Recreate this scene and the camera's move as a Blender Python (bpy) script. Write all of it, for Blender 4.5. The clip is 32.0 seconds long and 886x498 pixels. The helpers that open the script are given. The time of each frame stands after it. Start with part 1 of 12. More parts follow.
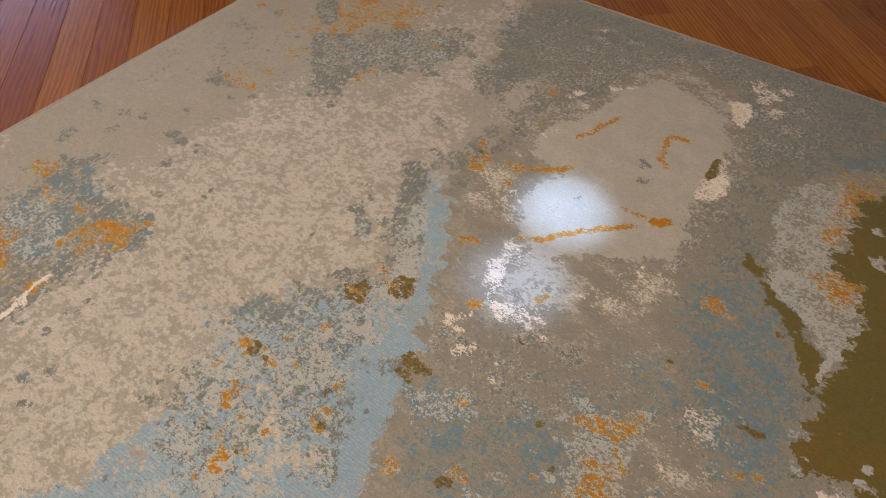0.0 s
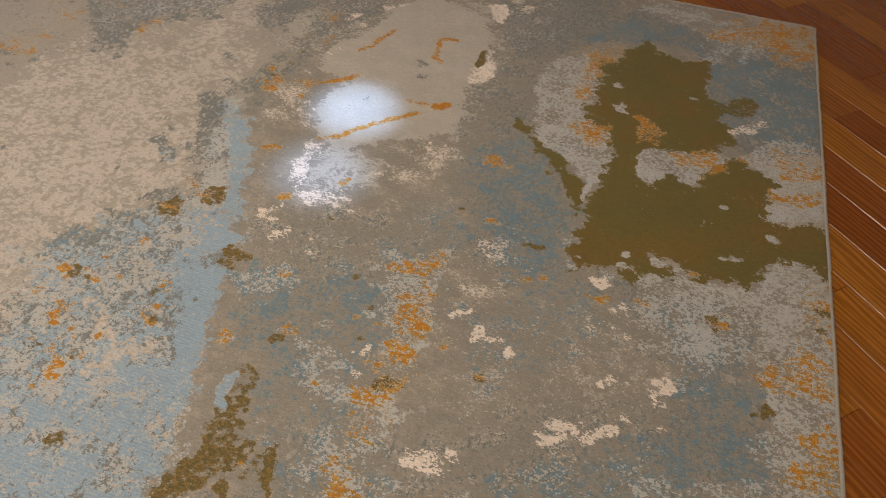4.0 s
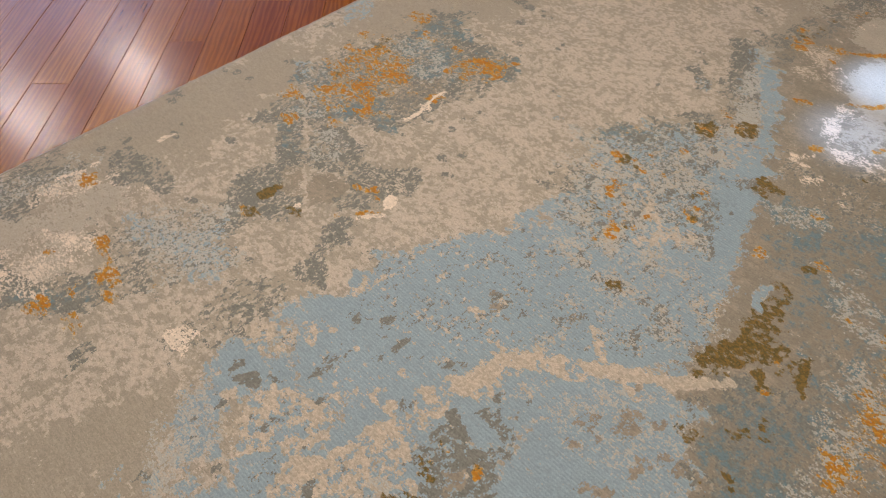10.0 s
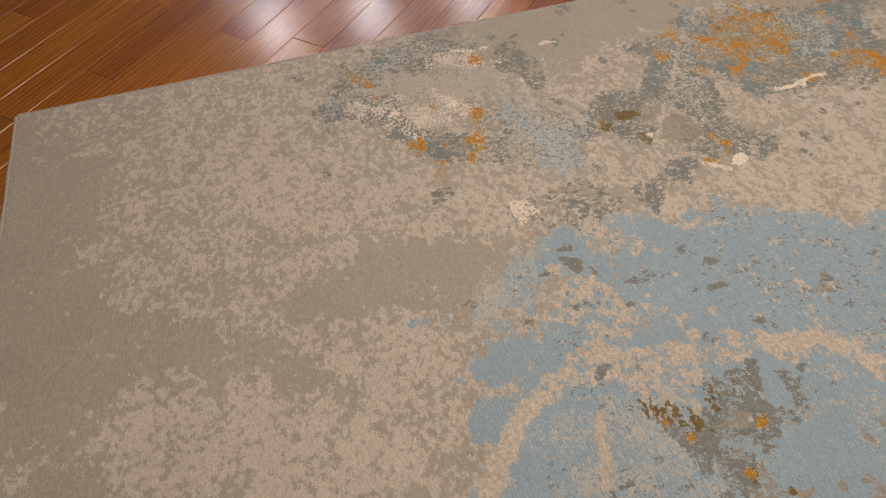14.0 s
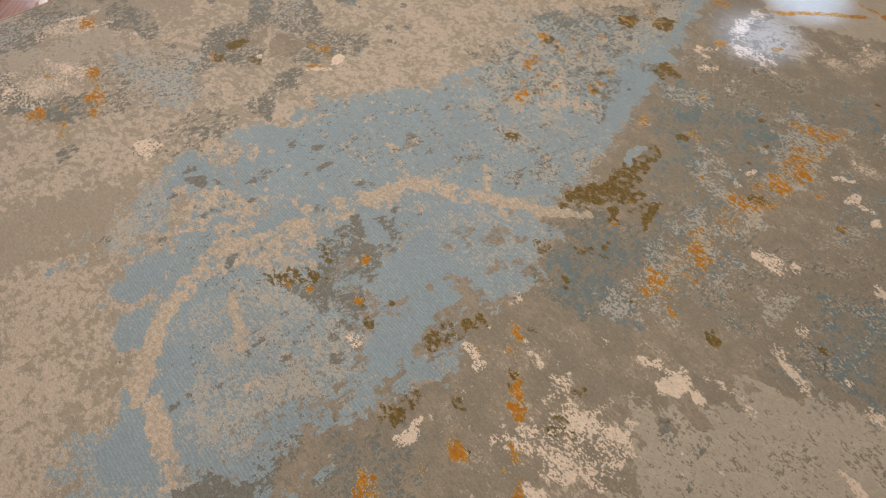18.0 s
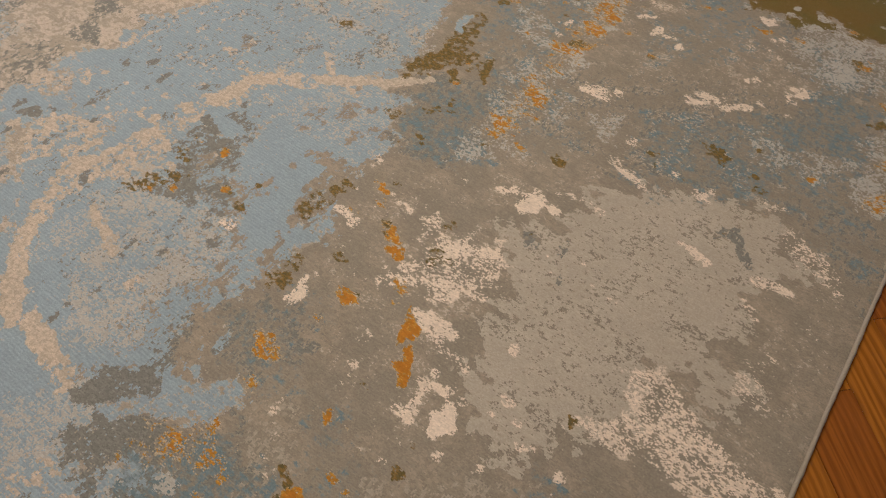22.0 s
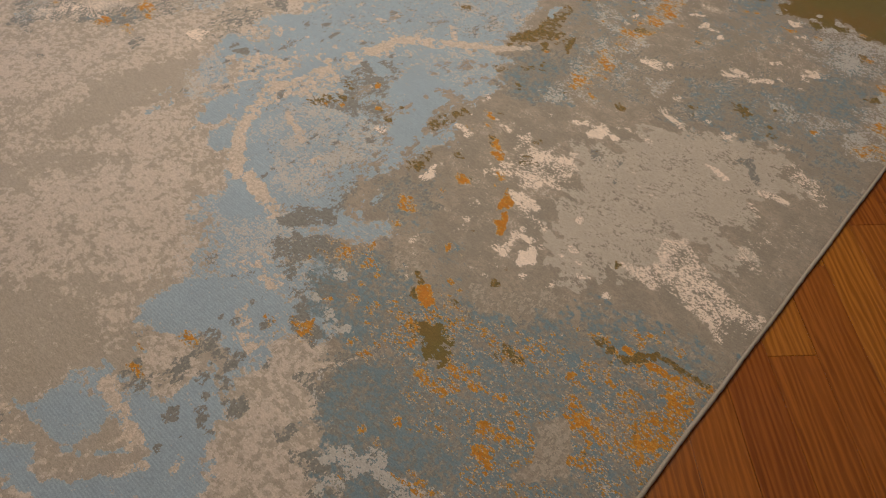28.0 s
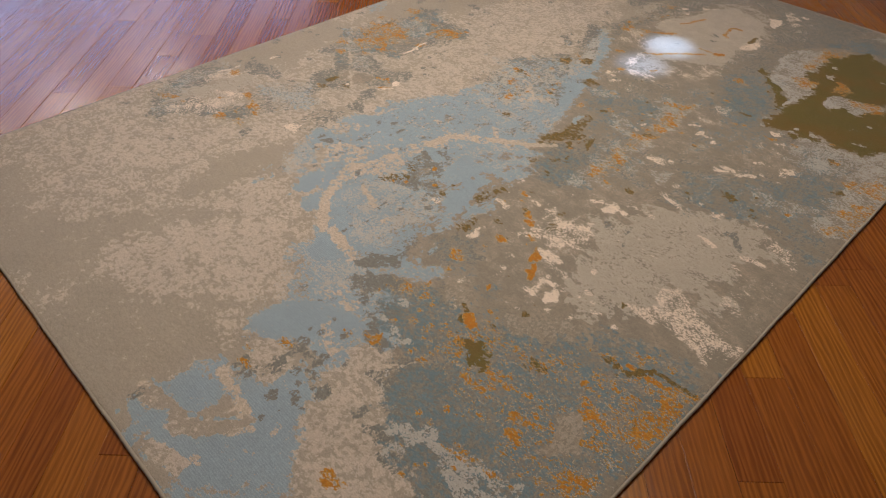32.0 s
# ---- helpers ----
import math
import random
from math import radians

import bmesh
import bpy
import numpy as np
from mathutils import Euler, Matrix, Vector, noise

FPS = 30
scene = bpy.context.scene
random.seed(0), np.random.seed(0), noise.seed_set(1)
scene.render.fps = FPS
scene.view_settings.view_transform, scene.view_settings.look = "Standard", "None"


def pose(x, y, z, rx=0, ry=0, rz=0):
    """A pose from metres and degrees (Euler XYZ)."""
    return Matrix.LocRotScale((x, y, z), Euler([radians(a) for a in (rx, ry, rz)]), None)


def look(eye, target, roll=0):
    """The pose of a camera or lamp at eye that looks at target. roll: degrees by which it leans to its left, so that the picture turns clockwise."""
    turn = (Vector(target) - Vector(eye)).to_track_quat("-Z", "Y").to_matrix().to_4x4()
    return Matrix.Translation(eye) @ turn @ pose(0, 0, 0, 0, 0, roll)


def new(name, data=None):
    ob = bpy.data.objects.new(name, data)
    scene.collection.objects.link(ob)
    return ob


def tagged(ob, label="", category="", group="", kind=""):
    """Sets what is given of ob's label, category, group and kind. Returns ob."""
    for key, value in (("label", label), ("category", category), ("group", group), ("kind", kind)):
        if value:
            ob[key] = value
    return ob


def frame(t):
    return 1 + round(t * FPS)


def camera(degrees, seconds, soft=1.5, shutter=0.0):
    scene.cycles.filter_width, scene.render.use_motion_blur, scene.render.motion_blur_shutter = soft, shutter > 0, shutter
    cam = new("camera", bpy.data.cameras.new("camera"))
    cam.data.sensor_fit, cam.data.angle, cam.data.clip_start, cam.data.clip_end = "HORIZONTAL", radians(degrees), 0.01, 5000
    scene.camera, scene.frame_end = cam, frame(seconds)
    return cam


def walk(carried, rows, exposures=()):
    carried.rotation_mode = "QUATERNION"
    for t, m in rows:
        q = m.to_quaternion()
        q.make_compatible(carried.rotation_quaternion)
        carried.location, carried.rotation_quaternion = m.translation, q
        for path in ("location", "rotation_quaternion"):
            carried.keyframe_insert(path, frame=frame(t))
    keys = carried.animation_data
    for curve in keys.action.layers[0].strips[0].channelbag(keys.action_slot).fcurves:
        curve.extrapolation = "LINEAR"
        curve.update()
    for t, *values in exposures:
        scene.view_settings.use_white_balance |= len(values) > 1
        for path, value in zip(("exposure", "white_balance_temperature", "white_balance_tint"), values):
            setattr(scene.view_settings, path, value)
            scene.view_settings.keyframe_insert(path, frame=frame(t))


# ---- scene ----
import functools

cam = camera(65.25, 32.0, soft=1.1)
PATH = [
    (0, (1.350, 0.620, 0.947), (2.461, 1.349, -0.549), 1.74),
    (0.5, (1.339, 0.583, 0.939), (2.469, 1.305, -0.545), 1.53),
    (1, (1.322, 0.551, 0.931), (2.484, 1.238, -0.544), 1.29),
    (1.5, (1.292, 0.533, 0.922), (2.494, 1.160, -0.548), 1.36),
    (2, (1.255, 0.523, 0.913), (2.490, 1.071, -0.562), 1.75),
    (2.5, (1.223, 0.497, 0.919), (2.485, 0.965, -0.560), 2.30),
    (3, (1.196, 0.465, 0.913), (2.481, 0.871, -0.565), 2.66),
    (3.5, (1.192, 0.430, 0.909), (2.482, 0.795, -0.575), 3.26),
    (5.5, (1.089, 0.418, 0.879), (2.346, 0.853, -0.614), 1.96),
    (6, (1.058, 0.459, 0.885), (2.294, 0.902, -0.623), 2.22),
    (6.5, (1.019, 0.494, 0.884), (2.240, 0.986, -0.622), 1.43),
    (7, (0.977, 0.534, 0.886), (2.171, 1.091, -0.618), 0.98),
    (7.5, (0.931, 0.574, 0.885), (2.093, 1.205, -0.615), 0.47),
    (8, (0.899, 0.609, 0.886), (2.020, 1.308, -0.616), 0.11),
    (8.5, (0.875, 0.644, 0.892), (1.944, 1.411, -0.614), -0.29),
    (9, (0.848, 0.679, 0.896), (1.862, 1.508, -0.616), -0.81),
    (9.5, (0.815, 0.706, 0.897), (1.760, 1.604, -0.620), -1.47),
    (10, (0.777, 0.724, 0.900), (1.663, 1.679, -0.618), -1.56),
    (10.5, (0.739, 0.738, 0.907), (1.563, 1.739, -0.616), -1.71),
    (11, (0.692, 0.739, 0.903), (1.455, 1.786, -0.621), -2.07),
    (11.5, (0.652, 0.740, 0.909), (1.354, 1.822, -0.620), -2.46),
    (12, (0.622, 0.746, 0.914), (1.249, 1.860, -0.624), -2.17),
    (12.5, (0.597, 0.739, 0.915), (1.118, 1.900, -0.628), -2.65),
    (13, (0.566, 0.731, 0.925), (0.981, 1.925, -0.626), -2.84),
    (13.5, (0.549, 0.724, 0.913), (0.860, 1.943, -0.642), -3.09),
    (15.5, (0.545, 0.554, 0.938), (0.904, 1.690, -0.668), -3.39),
    (16, (0.574, 0.523, 0.944), (1.027, 1.607, -0.674), -2.69),
    (16.5, (0.629, 0.495, 0.948), (1.155, 1.541, -0.673), -2.14),
    (17, (0.680, 0.444, 0.941), (1.279, 1.461, -0.674), -1.39),
    (17.5, (0.714, 0.407, 0.942), (1.382, 1.385, -0.670), -0.73),
    (18, (0.740, 0.373, 0.942), (1.482, 1.298, -0.668), 0.03),
    (18.5, (0.748, 0.349, 0.936), (1.573, 1.205, -0.672), 1.15),
    (19, (0.756, 0.336, 0.921), (1.626, 1.134, -0.693), 1.59),
    (19.5, (0.746, 0.316, 0.897), (1.665, 1.079, -0.708), 2.46),
    (20, (0.752, 0.296, 0.881), (1.678, 1.036, -0.730), 2.55),
    (20.5, (0.752, 0.270, 0.863), (1.683, 0.992, -0.753), 3.01),
    (21, (0.731, 0.247, 0.870), (1.648, 0.957, -0.759), 2.87),
    (21.5, (0.675, 0.229, 0.873), (1.607, 0.909, -0.761), 2.76),
    (22, (0.622, 0.227, 0.879), (1.566, 0.867, -0.764), 2.79),
    (22.5, (0.569, 0.229, 0.896), (1.521, 0.836, -0.755), 2.83),
    (23, (0.547, 0.210, 0.911), (1.495, 0.811, -0.744), 2.58),
    (23.5, (0.535, 0.182, 0.913), (1.483, 0.780, -0.743), 2.83),
    (24, (0.506, 0.143, 0.928), (1.438, 0.766, -0.728), 2.71),
    (24.5, (0.472, 0.123, 0.949), (1.378, 0.773, -0.712), 2.63),
    (25, (0.414, 0.119, 0.955), (1.299, 0.804, -0.702), 2.09),
    (25.5, (0.349, 0.125, 0.967), (1.224, 0.826, -0.689), 1.55),
    (27.5, (0.238, 0.017, 1.026), (1.156, 0.806, -0.567), 1.05),
    (28, (0.201, -0.011, 1.043), (1.122, 0.815, -0.529), 1.22),
    (28.5, (0.148, -0.029, 1.065), (1.066, 0.838, -0.486), 0.82),
    (29, (0.080, -0.057, 1.076), (1.013, 0.835, -0.451), 0.81),
    (29.5, (0.025, -0.084, 1.097), (0.974, 0.829, -0.409), 0.75),
    (30, (-0.007, -0.107, 1.114), (0.964, 0.825, -0.366), 0.80),
    (30.5, (-0.017, -0.138, 1.134), (0.975, 0.815, -0.318), 0.75),
    (31, (-0.031, -0.180, 1.155), (0.982, 0.798, -0.266), 0.90),
    (31.5, (-0.055, -0.211, 1.178), (0.974, 0.802, -0.207), 1.25),
    (32, (-0.088, -0.235, 1.185), (0.956, 0.828, -0.149), 0.89),
]
walk(cam, [(t, look(eye, target, roll)) for t, eye, target, roll in PATH],
     [(0.0, -0.09, 6420, 7), (4.0, -0.07, 6420, 7), (7.0, -0.08, 6420, 7), (11.0, -0.06, 6420, 7), (18.0, -0.12, 6450, 7), (20.0, -0.09, 6470, 7), (23.0, -0.06, 6590, 9), (32.0, -0.06, 6570, 9)])

# ---- light ----
world = bpy.data.worlds.new("dusk")
world.use_nodes = True
scene.world = world
world.node_tree.nodes["Background"].inputs[0].default_value = (0.55, 0.5, 0.75, 1)
world.node_tree.nodes["Background"].inputs[1].default_value = 0.05

X0, X1, Y0, Y1, CEIL = -3.2, 6.6, -3.2, 6.7, 2.62      # the room
RX, RY, RYN, THICK = 2.995, 2.008, 0.004, 0.011         # the rug


def area_lamp(name, m, sx, sy, watts, colour, spread=180.0):
    lamp = bpy.data.lights.new(name, "AREA")
    lamp.shape, lamp.size, lamp.size_y, lamp.energy, lamp.color = "RECTANGLE", sx, sy, watts, colour
    lamp.spread = radians(spread)
    ob = new(name, lamp)
    ob.matrix_world = m
    return ob


def spot_lamp(name, eye, target, watts, colour, cone, blend, size):
    lamp = bpy.data.lights.new(name, "SPOT")
    lamp.energy, lamp.color, lamp.spot_size, lamp.spot_blend, lamp.shadow_soft_size = watts, colour, radians(cone), blend, size
    ob = new(name, lamp)
    ob.matrix_world = look(eye, target)
    return ob


WARM = (0.98, 0.87, 0.715)
# added fill lamp above the rug, standing in for the room's general light
area_lamp("general_fill_lamp", look((1.42, 1.42, CEIL - 0.09), (1.42, 1.42, 0)), 1.3, 1.3, 60, WARM)
COOL = (0.36, 0.58, 1.0)
# two added narrow beams make the cool light pools on the rug; true source unknown
spot_lamp("light_pool_lamp", (2.62, 1.42, CEIL - 0.15), (2.262, 0.945, 0), 560, COOL, 5.4, 1.0, 0.02)
spot_lamp("light_pool_lamp", (2.52, 1.50, CEIL - 0.15), (2.056, 0.929, 0), 340, COOL, 5.3, 1.0, 0.02)


# ---- materials ----
class Nodes:
    """A small builder for node materials."""

    def __init__(self, name):
        self.mat = bpy.data.materials.new(name)
        self.mat.use_nodes = True
        self.tree = self.mat.node_tree
        self.bsdf = self.tree.nodes["Principled BSDF"]

    def add(self, kind, **props):
        n = self.tree.nodes.new(kind)
        for k, v in props.items():
            setattr(n, k, v)
        return n

    def put(self, socket, value):
        if isinstance(value, bpy.types.NodeSocket):
            self.tree.links.new(value, socket)
        else:
            socket.default_value = value

    def math(self, op, a, b=0.0, c=0.0):
        n = self.add("ShaderNodeMath", operation=op)
        for s, v in zip(n.inputs, (a, b, c)):
            self.put(s, v)
        return n.outputs[0]

    def coords(self, scale=(1, 1, 1), shift=(0, 0, 0), turn=0.0, source="Object"):
        tc = self.add("ShaderNodeTexCoord")
        mp = self.add("ShaderNodeMapping")
        self.put(mp.inputs["Vector"], tc.outputs[source])
        mp.inputs["Scale"].default_value, mp.inputs["Location"].default_value = scale, shift
        mp.inputs["Rotation"].default_value = (0, 0, turn)
        return mp.outputs[0]

    def noise(self, vector, scale=1.0, detail=2.0, rough=0.55, distort=0.0):
        n = self.add("ShaderNodeTexNoise")
        self.put(n.inputs["Vector"], vector)
        n.inputs["Scale"].default_value, n.inputs["Detail"].default_value = scale, detail
        n.inputs["Roughness"].default_value, n.inputs["Distortion"].default_value = rough, distort
        return n.outputs[0]

    def mix(self, f, a, b):
        n = self.add("ShaderNodeMix", data_type="RGBA")
        self.put(n.inputs[0], f)
        for s, v in ((n.inputs[6], a), (n.inputs[7], b)):
            self.put(s, (*v, 1) if isinstance(v, tuple) and len(v) == 3 else v)
        return n.outputs[2]

    def step(self, v, lo, hi, a=0.0, b=1.0):
        n = self.add("ShaderNodeMapRange", interpolation_type="SMOOTHSTEP")
        for s, x in zip(n.inputs, (v, lo, hi, a, b)):
            self.put(s, x)
        return n.outputs[0]

    def bump(self, height, strength, distance):
        n = self.add("ShaderNodeBump")
        self.put(n.inputs["Height"], height)
        n.inputs["Strength"].default_value, n.inputs["Distance"].default_value = strength, distance
        self.put(self.bsdf.inputs["Normal"], n.outputs[0])

    def set(self, **values):
        for k, v in values.items():
            s = self.bsdf.inputs[k.replace("_", " ")]
            self.put(s, (*v, 1) if isinstance(v, tuple) and len(v) == 3 else v)
        return self.mat


def plain(name, colour, rough=0.6, metal=0.0, grain=60.0, depth=0.08):
    n = Nodes(name)
    g = n.noise(n.coords(), grain, 4.0)
    dark = tuple(c * 0.86 for c in colour)
    return n.set(Base_Color=n.mix(n.step(g, 0.3, 0.7), dark, colour), Roughness=rough, Metallic=metal)


def glowing(name, colour, strength):
    n = Nodes(name)
    return n.set(Base_Color=colour, Emission_Color=colour, Emission_Strength=strength)


# yarn colours
LAYERS = ("beige", "sky", "stone", "smooth", "steel", "teal", "strand", "mesh", "olive", "moss", "cream", "orange")
YARN = dict(
    ground=(0.37, 0.305, 0.245), beige=(0.475, 0.412, 0.338), sky=(0.272, 0.341, 0.400), stone=(0.298, 0.248, 0.199),
    smooth=(0.425, 0.374, 0.316), steel=(0.19, 0.187, 0.172), teal=(0.135, 0.178, 0.195), strand=(0.49, 0.415, 0.34),
    mesh=(0.415, 0.395, 0.37), olive=(0.132, 0.102, 0.022), moss=(0.17, 0.11, 0.032), cream=(0.72, 0.60, 0.51),
    orange=(0.52, 0.22, 0.020))


def rug_material():
    n = Nodes("woven_rug_pile")
    fields = {}
    for i in range(3):
        at = n.add("ShaderNodeAttribute", attribute_name="yarn_%d" % i)
        sep = n.add("ShaderNodeSeparateColor")
        n.put(sep.inputs[0], at.outputs["Color"])
        for name, s in zip(LAYERS[4 * i:4 * i + 4], (*sep.outputs[:3], at.outputs["Alpha"])):
            fields[name] = s
    # threshold noises on the knots of the weave, drawn out along the weft
    snap = n.add("ShaderNodeVectorMath", operation="SNAP")
    n.put(snap.inputs[0], n.add("ShaderNodeTexCoord").outputs["Object"])
    snap.inputs[1].default_value = (0.0016, 0.0022, 1.0)

    def knots(sx, sy, shift, detail, rough):
        mp = n.add("ShaderNodeMapping")
        n.put(mp.inputs["Vector"], snap.outputs[0])
        mp.inputs["Scale"].default_value, mp.inputs["Location"].default_value = (sx, sy, 1), (shift, shift * 1.7, shift * 0.3)
        return n.noise(mp.outputs[0], 1.0, detail, rough)

    streak_a = knots(230, 120, 0, 4.0, 0.82)
    streak_b = knots(190, 105, 31, 4.0, 0.76)
    streak_c = knots(120, 95, 11, 4.0, 0.72)
    blotch_a = knots(86, 68, 3, 4.0, 0.70)
    blotch_b = knots(110, 84, 43, 4.0, 0.74)
    blotch_c = knots(84, 130, 57, 4.0, 0.76)
    patchy = knots(84, 130, 23, 4.0, 0.76)
    salt = knots(210, 130, 71, 2.0, 0.6)
    lace = knots(190, 150, 91, 3.0, 0.76)
    broad = n.noise(n.coords((9, 6, 1), (7, 7, 7)), 1.0, 3.0, 0.6)
    clump = n.noise(n.coords((24, 17, 1), (3, 9, 5)), 1.0, 2.0, 0.6)
    cut = dict(beige=blotch_a, sky=blotch_b, stone=blotch_c, smooth=streak_b, steel=patchy, teal=streak_c, strand=blotch_a,
               mesh=lace, olive=blotch_b, moss=blotch_b, cream=streak_a, orange=streak_b)
    fibre = n.noise(n.coords((700, 420, 1)), 1.0, 1.0)
    masks, levels = {}, {}
    for name in LAYERS:
        v = n.math("MULTIPLY_ADD", n.math("SUBTRACT", n.math("MULTIPLY_ADD", clump, 0.45, cut[name]), 0.725), {"orange": 6.5, "cream": 6.0, "moss": 3.8, "steel": 6.4, "stone": 6.2, "mesh": 5.4, "strand": 5.0}.get(name, 4.6), fields[name])
        v = n.math("SUBTRACT", v, n.step(fields[name], 0.0, 0.12, 1.3, 0.0))
        v = n.math("SUBTRACT", v, n.step(fields[name], 0.05, 0.5, 0.42, 0.0))
        soft = {"teal": 0.50, "moss": 0.20, "orange": 0.06, "stone": 0.06}.get(name, 0.045)
        masks[name] = n.step(v, 0.5 - soft, 0.5 + soft)
        levels[name] = v
    # the stone ground is flecked with its own darker and cooler yarn
    fleck = n.step(streak_c, 0.36, 0.56)
    stone = n.mix(n.math("MULTIPLY", n.step(clump, 0.38, 0.62), fleck), tuple(c * m for c, m in zip(YARN["stone"], (0.84, 0.88, 0.90))), tuple(c * 1.09 for c in YARN["stone"]))
    steel = n.mix(n.step(streak_a, 0.38, 0.64), tuple(c * 0.85 for c in YARN["steel"]), tuple(c * 1.18 for c in YARN["steel"]))
    twill = n.add("ShaderNodeTexWave", wave_type="BANDS", bands_direction="X")
    n.put(twill.inputs["Vector"], n.coords((1, 1, 1), turn=0.0))
    twill.inputs["Scale"].default_value, twill.inputs["Distortion"].default_value = 62.0, 0.6
    rib = n.step(twill.outputs["Fac"], 0.2, 0.8)
    stitch = n.add("ShaderNodeTexWhiteNoise", noise_dimensions="2D")
    n.put(stitch.inputs["Vector"], snap.outputs[0])
    dash = n.add("ShaderNodeTexWhiteNoise", noise_dimensions="2D")
    coarse = n.add("ShaderNodeVectorMath", operation="SNAP")
    n.put(coarse.inputs[0], n.coords())
    coarse.inputs[1].default_value = (0.0016, 0.0066, 1.0)
    n.put(dash.inputs["Vector"], coarse.outputs[0])
    beige = n.mix(n.math("MULTIPLY", n.step(levels["beige"], 0.50, 0.70), n.step(lace, 0.36, 0.56, 0.35, 1.0)), (0.396, 0.345, 0.291), (0.508, 0.428, 0.366))
    mottle = n.step(lace, 0.40, 0.60)
    strand = n.mix(n.math("MULTIPLY", n.step(levels["strand"], 0.48, 0.72), mottle), (0.415, 0.355, 0.292), (0.555, 0.458, 0.378))
    teal = n.mix(n.step(levels["teal"], 0.45, 0.85), (0.18, 0.205, 0.205), (0.148, 0.206, 0.236))
    sky = n.mix(rib, tuple(c * 0.95 for c in YARN["sky"]), tuple(c * 1.04 for c in YARN["sky"]))
    fringe = n.math("MULTIPLY", n.step(levels["sky"], 0.54, 0.95, 1.0, 0.0), n.step(salt, 0.46, 0.52))
    sky = n.mix(fringe, sky, YARN["mesh"])
    rim = n.math("MULTIPLY", n.step(levels["steel"], 0.52, 0.72, 0.8, 0.0), n.step(salt, 0.48, 0.54))
    steel = n.mix(rim, steel, (0.33, 0.30, 0.255))
    olive = n.mix(n.step(broad, 0.42, 0.66), YARN["olive"], (0.150, 0.094, 0.018))
    moss = n.mix(n.step(streak_a, 0.42, 0.60), (0.10, 0.078, 0.022), (0.215, 0.125, 0.028))
    orange = n.mix(n.step(levels["orange"], 0.52, 0.86), (0.31, 0.195, 0.052), n.mix(n.step(salt, 0.42, 0.6), (0.37, 0.150, 0.006), (0.53, 0.255, 0.030)))
    orange = n.mix(n.step(levels["orange"], 0.95, 1.45, 0.0, 0.85), orange, (0.42, 0.150, 0.006))
    ground = n.mix(n.step(streak_b, 0.3, 0.7), (0.323, 0.279, 0.230), (0.370, 0.320, 0.264))
    cream = n.mix(n.math("MULTIPLY", n.step(fields["cream"], 0.18, 0.5), n.step(levels["cream"], 0.48, 0.75, 0.4, 1.0)), (0.44, 0.375, 0.315), YARN["cream"])
    bald = n.math("MULTIPLY", n.step(clump, 0.44, 0.56), n.step(stitch.outputs["Value"], 0.70, 0.74, 0.0, 0.42))
    smooth = n.mix(bald, YARN["smooth"], (0.25, 0.21, 0.17))
    own = dict(cream=cream, smooth=smooth, beige=beige, stone=stone, steel=steel, teal=teal, strand=strand, sky=sky, olive=olive, moss=moss, orange=orange)
    colour = ground
    for name in LAYERS:
        colour = n.mix(masks[name], colour, own.get(name, YARN[name]))
    # the pale yarn shows as a fine rim round orange and grey, a dark line round the bald patch
    def line(name, lo, mid, hi):
        up, down = n.step(levels[name], lo, mid), n.step(levels[name], mid, hi, 1.0, 0.0)
        return n.math("MULTIPLY", up, down)

    colour = n.mix(n.math("MULTIPLY", line("orange", -0.05, 0.30, 0.52), n.step(stitch.outputs["Value"], 0.40, 0.50, 0.0, 0.8)), colour, (0.52, 0.40, 0.27))
    colour = n.mix(n.math("MULTIPLY", line("smooth", 0.20, 0.42, 0.56), n.step(stitch.outputs["Value"], 0.50, 0.56, 0.0, 0.7)), colour, (0.17, 0.14, 0.115))
    worn = n.math("ADD", n.math("MULTIPLY", broad, 0.22), 0.885)
    tuft = n.math("MULTIPLY_ADD", fibre, 0.16, 0.92)
    tuft = n.math("MULTIPLY", tuft, n.math("MULTIPLY_ADD", stitch.outputs["Value"], 0.20, 0.90))
    tuft = n.math("MULTIPLY", tuft, n.math("MULTIPLY_ADD", dash.outputs["Value"], 0.10, 0.95))
    tone = n.add("ShaderNodeVectorMath", operation="SCALE")
    n.put(tone.inputs[0], colour)
    n.put(tone.inputs["Scale"], n.math("MULTIPLY", worn, tuft))
    height = n.math("ADD", n.math("MULTIPLY", masks["beige"], 0.2), n.math("MULTIPLY", masks["cream"], 0.8))
    height = n.math("ADD", height, n.math("MULTIPLY", masks["orange"], 0.6))
    height = n.math("ADD", height, n.math("MULTIPLY", masks["smooth"], -0.7))
    height = n.math("ADD", height, n.math("MULTIPLY", stitch.outputs["Value"], 0.22))
    height = n.math("ADD", height, n.math("MULTIPLY", masks["mesh"], 0.4))
    height = n.math("ADD", height, n.math("MULTIPLY", masks["steel"], -0.4))
    height = n.math("ADD", height, n.math("MULTIPLY", fibre, 0.5))
    height = n.math("ADD", height, n.math("MULTIPLY", rib, 0.08))
    n.bump(height, 0.45, 0.0012)
    n.bsdf.inputs["Sheen Weight"].default_value = 0.18
    n.bsdf.inputs["Sheen Roughness"].default_value = 0.5
    n.bsdf.inputs["Specular IOR Level"].default_value = 0.30
    return n.set(Base_Color=tone.outputs[0], Roughness=n.math("MULTIPLY_ADD", masks["smooth"], -0.14, 0.72))


